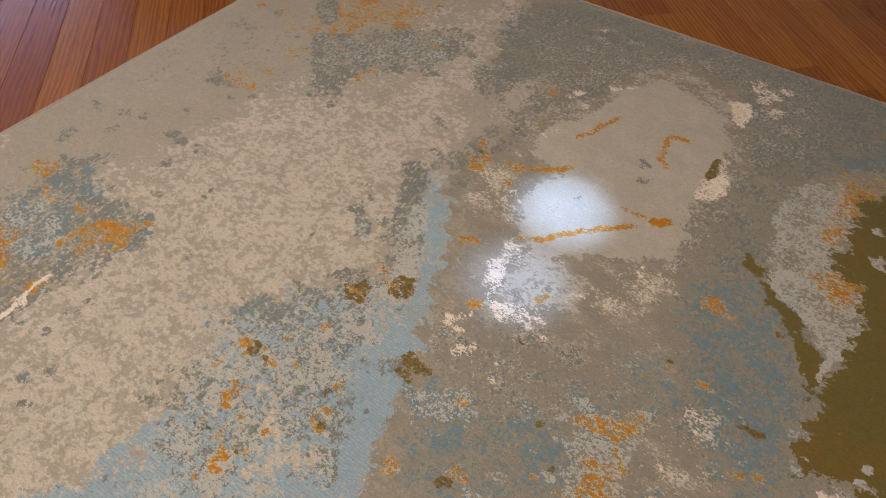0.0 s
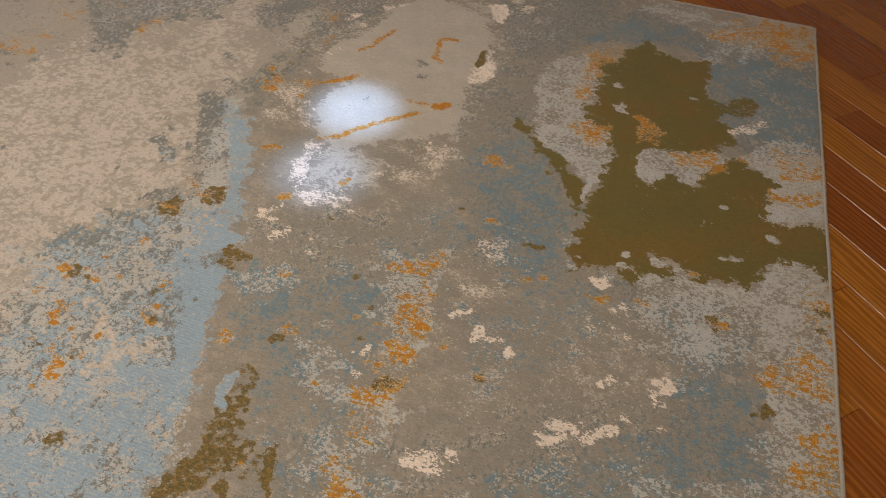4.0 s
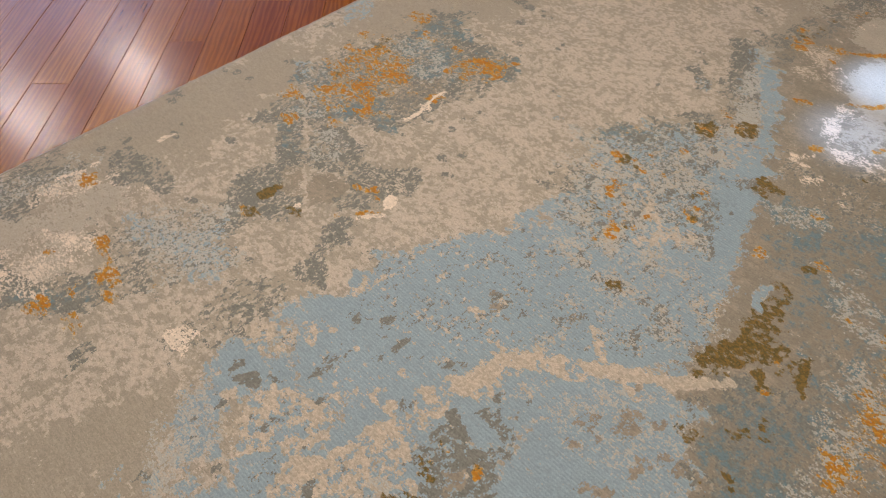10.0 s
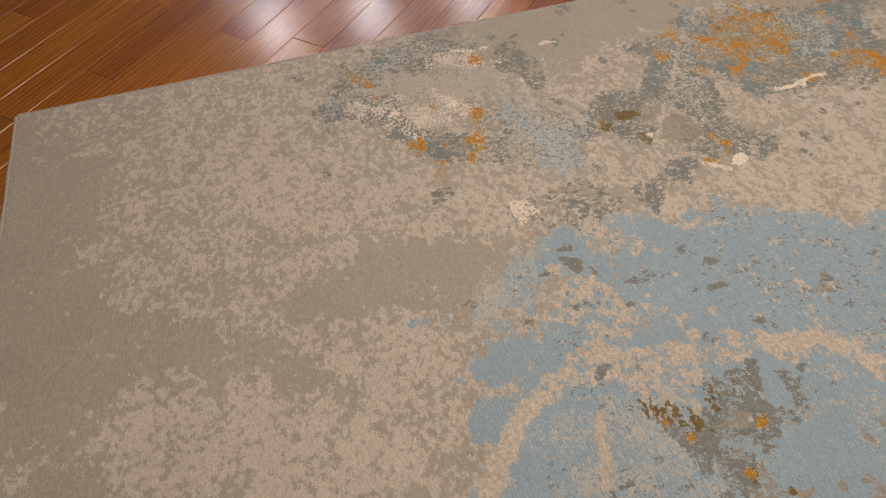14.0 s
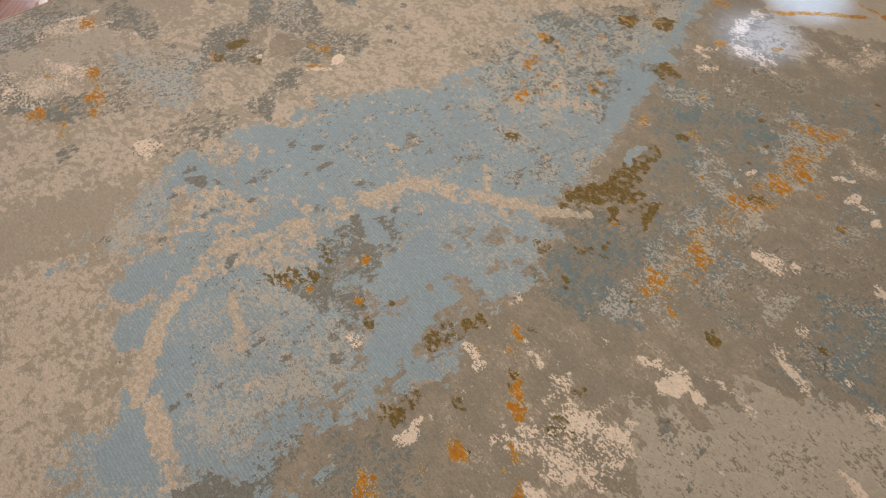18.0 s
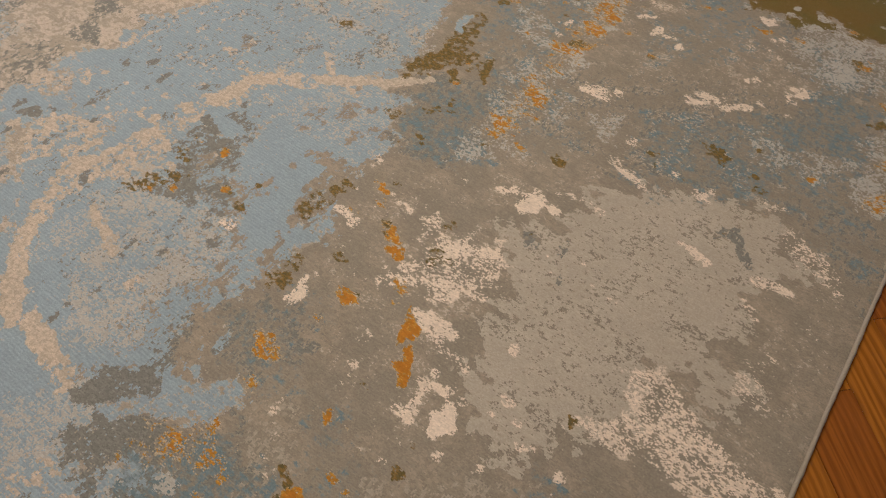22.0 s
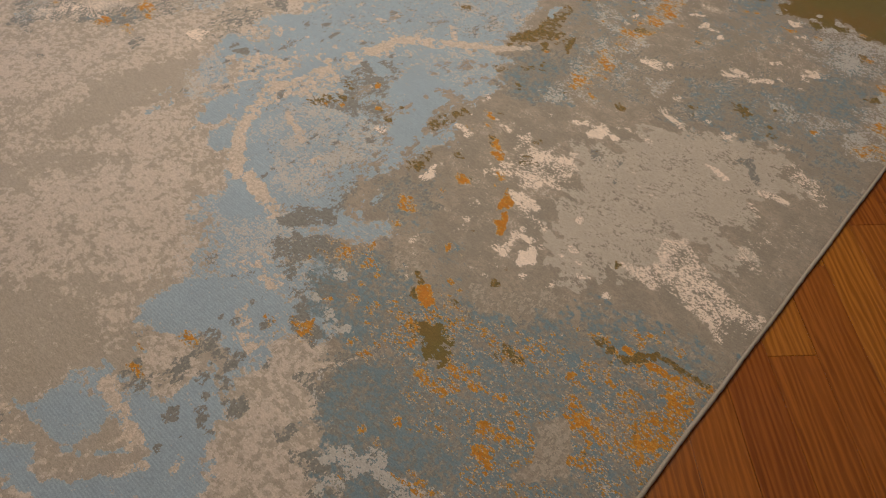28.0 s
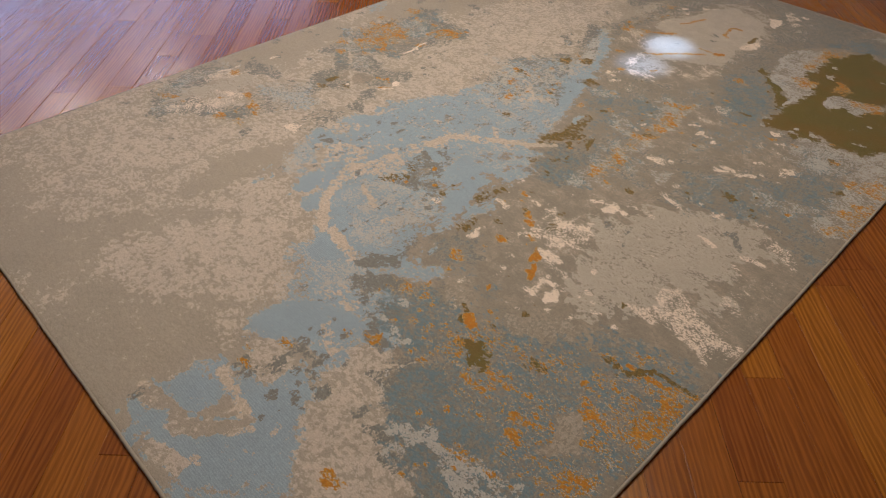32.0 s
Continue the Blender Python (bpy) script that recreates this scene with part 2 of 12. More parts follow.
def wood_material():
    n = Nodes("varnished_merbau")
    info = n.add("ShaderNodeObjectInfo")
    rnd = info.outputs["Random"]
    tc = n.add("ShaderNodeTexCoord")
    add = n.add("ShaderNodeVectorMath", operation="ADD")
    comb = n.add("ShaderNodeCombineXYZ")
    n.put(comb.inputs[0], n.math("MULTIPLY", rnd, 91.0))
    n.put(comb.inputs[1], n.math("MULTIPLY", rnd, 37.0))
    n.put(add.inputs[0], tc.outputs["Object"])
    n.put(add.inputs[1], comb.outputs[0])

    def stretched(sx, sy, detail, distort=0.0):
        mp = n.add("ShaderNodeMapping")
        n.put(mp.inputs["Vector"], add.outputs[0])
        mp.inputs["Scale"].default_value = (sx, sy, 1)
        return n.noise(mp.outputs[0], 1.0, detail, 0.6, distort)

    pores = stretched(7, 260, 3.0)
    figure = stretched(3.2, 60, 3.0, 1.2)
    cloud = stretched(2.5, 9, 3.0)
    ring = n.add("ShaderNodeTexWave", wave_type="BANDS", bands_direction="Y")
    lie = n.add("ShaderNodeMapping")
    n.put(lie.inputs["Vector"], add.outputs[0])
    lie.inputs["Scale"].default_value = (1.1, 9.0, 1)
    n.put(ring.inputs["Vector"], lie.outputs[0])
    for key, value in (("Scale", 3.0), ("Distortion", 10.0), ("Detail", 3.0), ("Detail Scale", 0.9), ("Detail Roughness", 0.6)):
        ring.inputs[key].default_value = value
    figure = n.math("ADD", n.math("MULTIPLY", ring.outputs["Fac"], 0.38), n.math("MULTIPLY", figure, 0.62))
    base = n.mix(n.step(figure, 0.25, 0.75), (0.214, 0.061, 0.0080), (0.352, 0.111, 0.0150))
    base = n.mix(n.step(pores, 0.50, 0.70, 0.0, 0.38), base, (0.095, 0.027, 0.0050))
    weave = n.add("ShaderNodeTexWave", wave_type="BANDS", bands_direction="Y")
    lie_far = n.add("ShaderNodeMapping")
    n.put(lie_far.inputs["Vector"], add.outputs[0])
    lie_far.inputs["Scale"].default_value = (15.0, 21.0, 1)
    n.put(weave.inputs["Vector"], lie_far.outputs[0])
    for key, value in (("Scale", 1.9), ("Distortion", 6.5), ("Detail", 3.0), ("Detail Scale", 0.5), ("Detail Roughness", 0.62)):
        weave.inputs[key].default_value = value
    veins = n.math("MULTIPLY", n.step(weave.outputs["Fac"], 0.45, 0.95, 0.0, 0.34), n.step(cloud, 0.40, 0.66, 0.05, 1.0))
    base = n.mix(veins, base, (0.108, 0.029, 0.0050))
    fleck = stretched(14, 420, 2.0)
    base = n.mix(n.step(fleck, 0.58, 0.70, 0.0, 0.35), base, (0.33, 0.105, 0.017))
    base = n.mix(n.step(cloud, 0.45, 0.75, 0.0, 0.5), base, (0.33, 0.102, 0.015))
    hsv = n.add("ShaderNodeHueSaturation")
    n.put(hsv.inputs["Color"], base)
    n.put(hsv.inputs["Value"], n.math("MULTIPLY_ADD", rnd, 0.44, 0.76))
    n.put(hsv.inputs["Hue"], n.math("MULTIPLY_ADD", rnd, 0.016, 0.496))
    swirl = n.noise(n.coords((40, 40, 1), source="Object"), 1.0, 3.0)
    ripple = stretched(55, 11, 2.0, 0.8)
    n.bump(n.math("ADD", n.math("ADD", pores, n.math("MULTIPLY", swirl, 0.3)), n.math("MULTIPLY", ripple, 0.9)), 0.3, 0.0010)
    n.bsdf.inputs["Specular IOR Level"].default_value = 0.55
    n.bsdf.inputs["Coat Weight"].default_value = 0.65
    n.bsdf.inputs["Coat Roughness"].default_value = 0.20
    return n.set(Base_Color=hsv.outputs[0], Roughness=n.step(swirl, 0.2, 0.8, 0.15, 0.27))


RUG, WOOD = rug_material(), wood_material()
WHITE = plain("wall_paint", (0.74, 0.69, 0.61), 0.85)
CEILING = plain("ceiling_paint", (0.80, 0.78, 0.74), 0.9)
TRIM = plain("trim_paint", (0.72, 0.70, 0.66), 0.5)
BINDING = plain("rug_binding_yarn", (0.37, 0.322, 0.268), 0.85, 0.0, 420.0)
BACKING = plain("rug_backing_jute", (0.22, 0.17, 0.12), 0.95, 0.0, 300.0)
SUBFLOOR = plain("dark_joint_filler", (0.025, 0.012, 0.006), 0.8)
METAL = plain("white_lamp_metal", (0.7, 0.7, 0.68), 0.4)
GLASS = Nodes("window_glass").set(Base_Color=(1.0, 1.0, 1.0), Roughness=0.0, Transmission_Weight=1.0, IOR=1.45)
BULB = glowing("lamp_glow", (1.0, 0.92, 0.86), 105.0)
# glow of the added fill panel
PANEL = glowing("fill_panel_glow", (1.0, 0.88, 0.72), 1.5)
DUSK = glowing("evening_sky", (0.43, 0.50, 0.86), 1.55)


# ---- building blocks ----
def part(name, bm, material, parent=None, label=""):
    me = bpy.data.meshes.new(name)
    bm.to_mesh(me)
    bm.free()
    me.materials.append(material)
    ob = new(name, me)
    if parent is not None:
        ob.parent = parent
    return tagged(ob, label)


def block(bm, x0, y0, z0, x1, y1, z1, bevel=0.0):
    made = bmesh.ops.create_cube(bm, size=1.0)["verts"]
    for v in made:
        v.co = Vector(((x0 + x1) / 2 + v.co.x * (x1 - x0), (y0 + y1) / 2 + v.co.y * (y1 - y0), (z0 + z1) / 2 + v.co.z * (z1 - z0)))
    if bevel:
        edges = list({e for v in made for e in v.link_edges})
        bmesh.ops.bevel(bm, geom=edges, offset=bevel, segments=2, affect="EDGES", profile=0.5)
    return bm


def slab(name, material, *corners, bevel=0.0, parent=None, label=""):
    return part(name, block(bmesh.new(), *corners, bevel=bevel), material, parent, label)


def structure(ob, label, category):
    return tagged(ob, label, category, kind="structure")


# ---- the room ----
floor = structure(slab("floor", SUBFLOOR, X0, Y0, -0.12, X1, Y1, -0.012), "diagonal varnished reddish-brown hardwood plank floor", "floor")
structure(slab("ceiling", CEILING, X0 - 0.2, Y0 - 0.2, CEIL, X1 + 0.2, Y1 + 0.2, CEIL + 0.15), "plain white painted ceiling", "ceiling")
structure(slab("wall_west", WHITE, X0 - 0.2, Y0, -0.12, X0, Y1, CEIL), "plain warm white painted wall", "wall")
structure(slab("wall_east", WHITE, X1, Y0, -0.12, X1 + 0.2, Y1, CEIL), "plain warm white painted wall", "wall")
structure(slab("wall_south", WHITE, X0 - 0.2, Y0 - 0.2, -0.12, X1 + 0.2, Y0, CEIL), "plain warm white painted wall", "wall")
WX0, WX1, WZ0, WZ1 = 0.1, 4.7, 0.05, 2.42
north = bmesh.new()
block(north, X0 - 0.2, Y1, -0.12, WX0, Y1 + 0.2, CEIL)
block(north, WX1, Y1, -0.12, X1 + 0.2, Y1 + 0.2, CEIL)
block(north, WX0, Y1, WZ1, WX1, Y1 + 0.2, CEIL)
block(north, WX0, Y1, -0.12, WX1, Y1 + 0.2, WZ0)
structure(part("wall_north", north, WHITE), "warm white wall with a wide window opening", "wall")
for x0, y0, x1, y1 in ((X0, Y0, X1, Y0 + 0.014), (X0, Y0 + 0.014, X0 + 0.014, Y1), (X1 - 0.014, Y0 + 0.014, X1, Y1),
                       (X0 + 0.014, Y1 - 0.014, WX0 - 0.05, Y1), (WX1 + 0.05, Y1 - 0.014, X1 - 0.014, Y1)):
    structure(slab("baseboard", TRIM, x0, y0, 0.0, x1, y1, 0.08, bevel=0.003), "white painted wooden baseboard along the wall", "baseboard")

window = structure(new("window_1"), "wide white-framed window with bluish evening light", "window")
for k in range(4):
    x = WX0 + (WX1 - WX0 - 0.05) * k / 3
    slab("window_frame", TRIM, x, Y1 + 0.05, WZ0, x + 0.05, Y1 + 0.11, WZ1, bevel=0.004, parent=window)
for z in (WZ0, WZ1 - 0.05):
    slab("window_rail", TRIM, WX0, Y1 + 0.045, z, WX1, Y1 + 0.115, z + 0.05, bevel=0.004, parent=window)
for k in range(3):
    x = WX0 + (WX1 - WX0 - 0.05) * k / 3
    pane = slab("pane", GLASS, x + 0.05, Y1 + 0.077, WZ0 + 0.05, x + (WX1 - WX0 - 0.05) / 3, Y1 + 0.083, WZ1 - 0.05, parent=window)
    pane.visible_shadow = False
structure(slab("backdrop", DUSK, WX0 - 2.5, Y1 + 1.2, -0.5, WX1 + 2.5, Y1 + 1.25, 4.2), "pale violet evening sky outside the window", "backdrop")


# ---- lamps on the ceiling ----
def disc(bm, x, y, z, r, depth, seg=32):
    made = bmesh.ops.create_cone(bm, cap_ends=True, segments=seg, radius1=r, radius2=r, depth=depth)["verts"]
    bmesh.ops.translate(bm, verts=made, vec=(x, y, z))
    return bm


def ceiling_spot(x, y):
    lamp = tagged(new("ceiling_light"), "round white downlight glowing warmly on the ceiling", "lamp", "row of downlights")
    lamp.location = (x, y, CEIL)
    part("rim", disc(bmesh.new(), 0, 0, -0.012, 0.105, 0.024), METAL, lamp)
    part("diffuser", disc(bmesh.new(), 0, 0, -0.031, 0.085, 0.014), BULB, lamp, "glowing frosted diffuser")
    return lamp


for x, y in ((0.57, 6.25), (1.41, 6.22), (2.34, 6.19)):
    ceiling_spot(x, y)

# unseen panel, added as a body for the general fill lamp
panel = tagged(new("fill_light_panel"), "unseen square white panel added overhead for general light", "lamp")
panel.location = (1.42, 1.42, CEIL)
slab("housing", METAL, -0.68, -0.68, -0.05, 0.68, 0.68, 0.0, bevel=0.006, parent=panel)
slab("diffuser", PANEL, -0.64, -0.64, -0.058, 0.64, 0.64, -0.0505, parent=panel, label="glowing opal face of the added fill panel")

# unseen fixtures, added as bodies for the two light pool beams
for eye, aim in (((2.62, 1.42, CEIL - 0.09), (2.270, 0.952, 0)), ((2.52, 1.50, CEIL - 0.09), (2.072, 0.918, 0))):
    head = tagged(new("light_pool_fixture"), "small white fixture added for a cool light pool on the rug", "lamp", "pair of spotlights")
    head.location = (eye[0], eye[1], CEIL)
    part("stem", disc(bmesh.new(), 0, 0, -0.025, 0.008, 0.05, 12), METAL, head)
    can = bmesh.new()
    bmesh.ops.create_cone(can, cap_ends=False, segments=24, radius1=0.034, radius2=0.030, depth=0.09)
    bmesh.ops.solidify(can, geom=can.faces[:], thickness=0.003)
    shade = part("shade", can, METAL, head)
    shade.matrix_local = Matrix.Translation((0, 0, -0.09)) @ look((0, 0, 0), (aim[0] - eye[0], aim[1] - eye[1], -eye[2])).to_3x3().to_4x4()

# ---- the rug ----
STEP = 0.003
NX, NY = int(round(RX / STEP)) + 1, int(round((RY - RYN) / STEP)) + 1
GX, GY = np.meshgrid(np.linspace(0, RX, NX), np.linspace(RYN, RY, NY))
FIELD = {name: np.zeros_like(GX) for name in LAYERS}
grain = np.random.RandomState(11)


def tatter(octaves):
    """Fractal unevenness between about -1 and 1, a little drawn out along the weft."""
    out = np.zeros_like(GX)
    for size, weight in octaves:
        lattice = grain.uniform(-1, 1, (int(RY / size / 1.4) + 4, int(RX / size) + 4))
        u, v = GX / size, (GY - RYN) / size / 1.4
        i, j = u.astype(int), v.astype(int)
        fu, fv = u - i, v - j
        fu, fv = fu * fu * (3 - 2 * fu), fv * fv * (3 - 2 * fv)
        low = lattice[j, i] * (1 - fu) + lattice[j, i + 1] * fu
        high = lattice[j + 1, i] * (1 - fu) + lattice[j + 1, i + 1] * fu
        out += weight * (low * (1 - fv) + high * fv)
    return out


COARSE = {name: tatter(((0.075, 0.6), (0.034, 0.8), (0.017, 0.95), (0.009, 0.95))) for name in LAYERS}
FINE = {name: tatter(((0.019, 0.9), (0.011, 0.9), (0.008, 0.6))) for name in LAYERS}


def window_of(pts, pad):
    p = np.array(pts)
    i0, i1 = np.clip(((p[:, 0].min() - pad) / STEP, (p[:, 0].max() + pad) / STEP + 2), 0, NX).astype(int)
    j0, j1 = np.clip(((p[:, 1].min() - pad - RYN) / STEP, (p[:, 1].max() + pad - RYN) / STEP + 2), 0, NY).astype(int)
    return p, slice(j0, j1), slice(i0, i1)


def from_segment(gx, gy, a, b):
    ab = b - a
    t = np.clip(((gx - a[0]) * ab[0] + (gy - a[1]) * ab[1]) / max(ab @ ab, 1e-9), 0, 1)
    return np.hypot(gx - a[0] - t * ab[0], gy - a[1] - t * ab[1])


def lay(name, amount, soft, inside, js, iz, rag, uneven=FINE):
    """Blend yarn into a field: inside is metres within the outline, rag how far the outline frays."""
    inside = inside + rag * uneven[name][js, iz]
    w = np.clip(0.5 + inside / (2 * soft), 0, 1)
    w = w * w * (3 - 2 * w)
    f = FIELD[name][js, iz]
    if amount < 0:
        FIELD[name][js, iz] = np.maximum(f + amount * w, 0)
        return
    top = 1.0 + 7.0 * (amount - 0.9) if amount > 0.9 else amount
    level = np.where(w < 0.5, w, 0.5 + (top - 0.5) * (2 * w - 1)) if top > 0.5 else top * w
    FIELD[name][js, iz] = np.maximum(f, level)


def A(name, amount, soft, *pts):
    """An area of a yarn: its outline in centimetres on the rug."""
    p, js, iz = window_of([(x / 100, y / 100) for x, y in pts], soft / 100 + 0.04)
    size = math.sqrt(abs(np.sum(p[:, 0] * np.roll(p[:, 1], -1) - np.roll(p[:, 0], -1) * p[:, 1])) / 2)
    gx, gy = GX[js, iz], GY[js, iz]
    if not gx.size:
        return
    far, inside = np.full_like(gx, 9.0), np.zeros(gx.shape, bool)
    for a, b in zip(p, np.roll(p, -1, 0)):
        far = np.minimum(far, from_segment(gx, gy, a, b))
        if a[1] != b[1]:
            inside ^= ((a[1] > gy) != (b[1] > gy)) & (gx < (b[0] - a[0]) * (gy - a[1]) / (b[1] - a[1]) + a[0])
    spread = max(soft / 100, min(0.011, 0.11 * size))
    if size > 0.09:
        lay(name, amount, spread, np.where(inside, far, -far), js, iz, min(0.027, 0.16 * size), COARSE)
    else:
        lay(name, amount, spread, np.where(inside, far, -far), js, iz, 0.13 * size)


def L(name, amount, soft, wide, *pts):
    """A strand of a yarn, wide centimetres broad."""
    p, js, iz = window_of([(x / 100, y / 100) for x, y in pts], (soft + wide) / 100 + 0.02)
    gx, gy = GX[js, iz], GY[js, iz]
    if not gx.size:
        return
    far = np.full_like(gx, 9.0)
    for a, b in zip(p[:-1], p[1:]):
        far = np.minimum(far, from_segment(gx, gy, a, b))
    lay(name, amount, soft / 100, wide / 200 - far, js, iz, min(0.010, 0.32 * wide / 100))


def D(name, amount, soft, *dots):
    """Spots of a yarn: centre and radius in centimetres, drawn out along the weft."""
    for x, y, r in dots:
        _, js, iz = window_of([(x / 100, y / 100)], (r * 2.4 + soft) / 100)
        gx, gy = GX[js, iz], GY[js, iz]
        if gx.size:
            lay(name, amount, soft / 100, 0.85 * r / 100 - np.hypot((gx - x / 100) * 1.1, (gy - y / 100) * 0.85), js, iz, 0.6 * r / 100)



def paint(name, amount, tail, inside, js, iz, rag):
    """Lay yarn over what was woven there before: the later layers give way to it. Its edge thins out over the tail on both sides."""
    inside = inside + rag * FINE[name][js, iz] + 0.45 * tail * COARSE[name][js, iz]
    top = 1.0 + 7.0 * (amount - 0.9) if amount > 0.9 else amount
    rim = min(top, 0.66)
    level = np.where(inside > 0, rim + (top - rim) * np.clip(inside / tail, 0, 1), 0.85 * rim * np.clip(1 + inside / tail, 0, 1))
    w = np.clip(0.5 + inside / (1.1 * tail), 0, 1)
    w = w * w * (3 - 2 * w)
    for other in LAYERS[LAYERS.index(name) + 1:]:
        FIELD[other][js, iz] *= 1 - w
    f = FIELD[name][js, iz]
    FIELD[name][js, iz] = np.maximum(f * (1 - w), level)


def within(p, gx, gy):
    """Metres within a closed outline, negative outside it."""
    far, inside = np.full_like(gx, 9.0), np.zeros(gx.shape, bool)
    for a, b in zip(p, np.roll(p, -1, 0)):
        far = np.minimum(far, from_segment(gx, gy, a, b))
        if a[1] != b[1]:
            inside ^= ((a[1] > gy) != (b[1] > gy)) & (gx < (b[0] - a[0]) * (gy - a[1]) / (b[1] - a[1]) + a[0])
    return np.where(inside, far, -far)


def P(name, amount, soft, *pts):
    """An area woven over what lies there: its outline in centimetres on the rug."""
    p, js, iz = window_of([(x / 100, y / 100) for x, y in pts], 0.06)
    if GX[js, iz].size:
        size = math.sqrt(abs(np.sum(p[:, 0] * np.roll(p[:, 1], -1) - np.roll(p[:, 0], -1) * p[:, 1])) / 2)
        tail = max(min(0.015, 0.12 * size), 0.010 * soft)
        paint(name, amount, tail, within(p, GX[js, iz], GY[js, iz]), js, iz, min(0.004, 0.1 * size))


def K(name, amount, soft, wide, *pts):
    """A strand woven over what lies there, wide centimetres broad."""
    p, js, iz = window_of([(x / 100, y / 100) for x, y in pts], wide / 100 + 0.02)
    gx, gy = GX[js, iz], GY[js, iz]
    if gx.size:
        far = functools.reduce(np.minimum, (from_segment(gx, gy, a, b) for a, b in zip(p[:-1], p[1:])))
        paint(name, amount, 0.0015 + 0.0024 * wide, wide / 200 - far, js, iz, min(0.003, 0.2 * wide / 100))


def S(name, amount, soft, *dots):
    """Spots woven over what lies there: centre and radius in centimetres; grey ones lie along the weft, bright ones along the warp."""
    run = 0.78 if name in ("steel", "stone", "sky") else 1.22
    for x, y, r in dots:
        _, js, iz = window_of([(x / 100, y / 100)], r * 2.5 / 100 + 0.012)
        gx, gy = GX[js, iz], GY[js, iz]
        if gx.size:
            paint(name, 0.86 * amount, 0.002 + 0.0095 * r, 0.80 * r / 100 - np.hypot((gx - x / 100) * run, (gy - y / 100) / run), js, iz, 1.0 * r / 100)


# beige
A("beige", 0.5, 4, (112.7, 179.4), (184.6, 102.1), (154.4, 85.6), (133.9, 85.1), (125.2, 74.8), (106.0, 72.9), (85.4, 72.9), (71.3, 71.4), (51.5, 94.2), (97.4, 195.9))
A("beige", 0.42, 14, (-25.0, 214.1), (119.8, 201.6), (193.4, 180.0), (184.6, 169.1), (131.7, 140.2), (104.5, 140.8), (86.1, 133.9), (70.4, 129.8), (72.1, 120.9), (72.4, 109.6), (65.6, 101.8), (38.8, 95.1), (-20.1, 113.1))
A("beige", 0.6, 10, (19.1, 187.8), (46.6, 187.2), (62.7, 169.8), (74.8, 157.9), (73.3, 145.7), (63.7, 138.9), (45.8, 142.4), (23.6, 140.6), (18.4, 153.7))
A("beige", 0.64, 9, (28.8, 127.0), (42.2, 129.5), (56.1, 130.1), (67.0, 124.5), (69.5, 115.9), (65.4, 106.0), (64.8, 97.1), (26.3, 105.5), (17.9, 118.4))
A("beige", -0.22, 9, (-5.7, 145.9), (27.8, 139.3), (54.0, 137.4), (74.1, 135.5), (70.4, 129.8), (52.8, 131.2), (27.4, 130.3), (4.4, 126.0))
A("beige", -0.25, 9, (-25.0, 212.2), (-2.8, 198.8), (19.2, 176.5), (18.4, 146.7), (7.7, 141.6), (-13.0, 142.2))
A("beige", 0.4, 10, (147.5, 154.3), (132.5, 130.8), (139.9, 120.2), (149.1, 124.8), (171.4, 128.4), (192.5, 115.5), (212.6, 124.5), (246.4, 124.8), (293.3, 136.6), (269.9, 168.0), (221.6, 180.9), (195.4, 187.8), (161.9, 176.8))
A("beige", 0.6, 7, (295.9, 143.3), (263.2, 132.2), (238.5, 128.7), (212.6, 124.5), (193.1, 114.7), (177.4, 123.9), (170.3, 129.9), (175.7, 141.2), (198.5, 144.2), (222.4, 144.1), (249.7, 142.6))
A("beige", 0.58, 8, (141.6, 145.0), (155.1, 136.2), (169.8, 143.0), (170.3, 129.9), (157.3, 124.5), (145.5, 123.9), (136.8, 124.6), (132.5, 130.8))
A("beige", -0.12, 8, (175.9, 198.6), (239.4, 199.4), (227.8, 172.4), (197.4, 172.2), (174.3, 177.7))
A("beige", 0.58, 9, (29.9, 194.1), (62.0, 171.1), (86.1, 139.1), (72.2, 133.0), (41.6, 148.6), (15.7, 157.6))
A("beige", 0.66, 8, (15.2, 123.7), (30.9, 127.4), (59.1, 121.3), (67.2, 100.5), (56.7, 93.3), (46.1, 83.0), (28.2, 96.0), (17.7, 106.5))
A("beige", -0.2, 8, (3.9, 127.3), (11.4, 146.7), (44.6, 138.8), (72.6, 136.4), (70.3, 127.5), (40.0, 130.4), (18.7, 125.5))
A("beige", -0.15, 8, (0.6, 118.8), (18.6, 103.2), (36.9, 82.7), (22.6, 79.6), (9.4, 84.9), (1.9, 104.4))
A("beige", 0.64, 4, (43.5, 67.2), (47.6, 61.0), (46.0, 48.4), (38.1, 34.7), (30.7, 20.9), (13.9, 37.8), (23.4, 49.4), (29.2, 55.7), (38.0, 56.3))
# sky
A("sky", 0.8, 2, (90.7, 136.7), (95.9, 137.8), (104.2, 135.2), (106.5, 128.4), (95.9, 128.4), (90.7, 131.7), (80.2, 130.4), (78.7, 132.1), (82.6, 133.6), (88.1, 133.4))
D("sky", 0.6, 1.4, (70.3, 130.6, 2.2), (78.7, 126.8, 2))
A("sky", 0.88, 1.5, (55.0, 97.8), (61.1, 94.7), (68.9, 95.8), (66.3, 83.8), (74.6, 72.9), (76.4, 63.1), (68.9, 66.6), (65.0, 64.3), (61.6, 70.1), (62.7, 61.7), (57.0, 53.7), (53.3, 53.2), (54.0, 61.2), (48.6, 62.2), (49.1, 70.6), (43.5, 67.2), (37.5, 71.0), (32.5, 76.0), (34.3, 83.0), (43.2, 81.1), (50.1, 86.5))
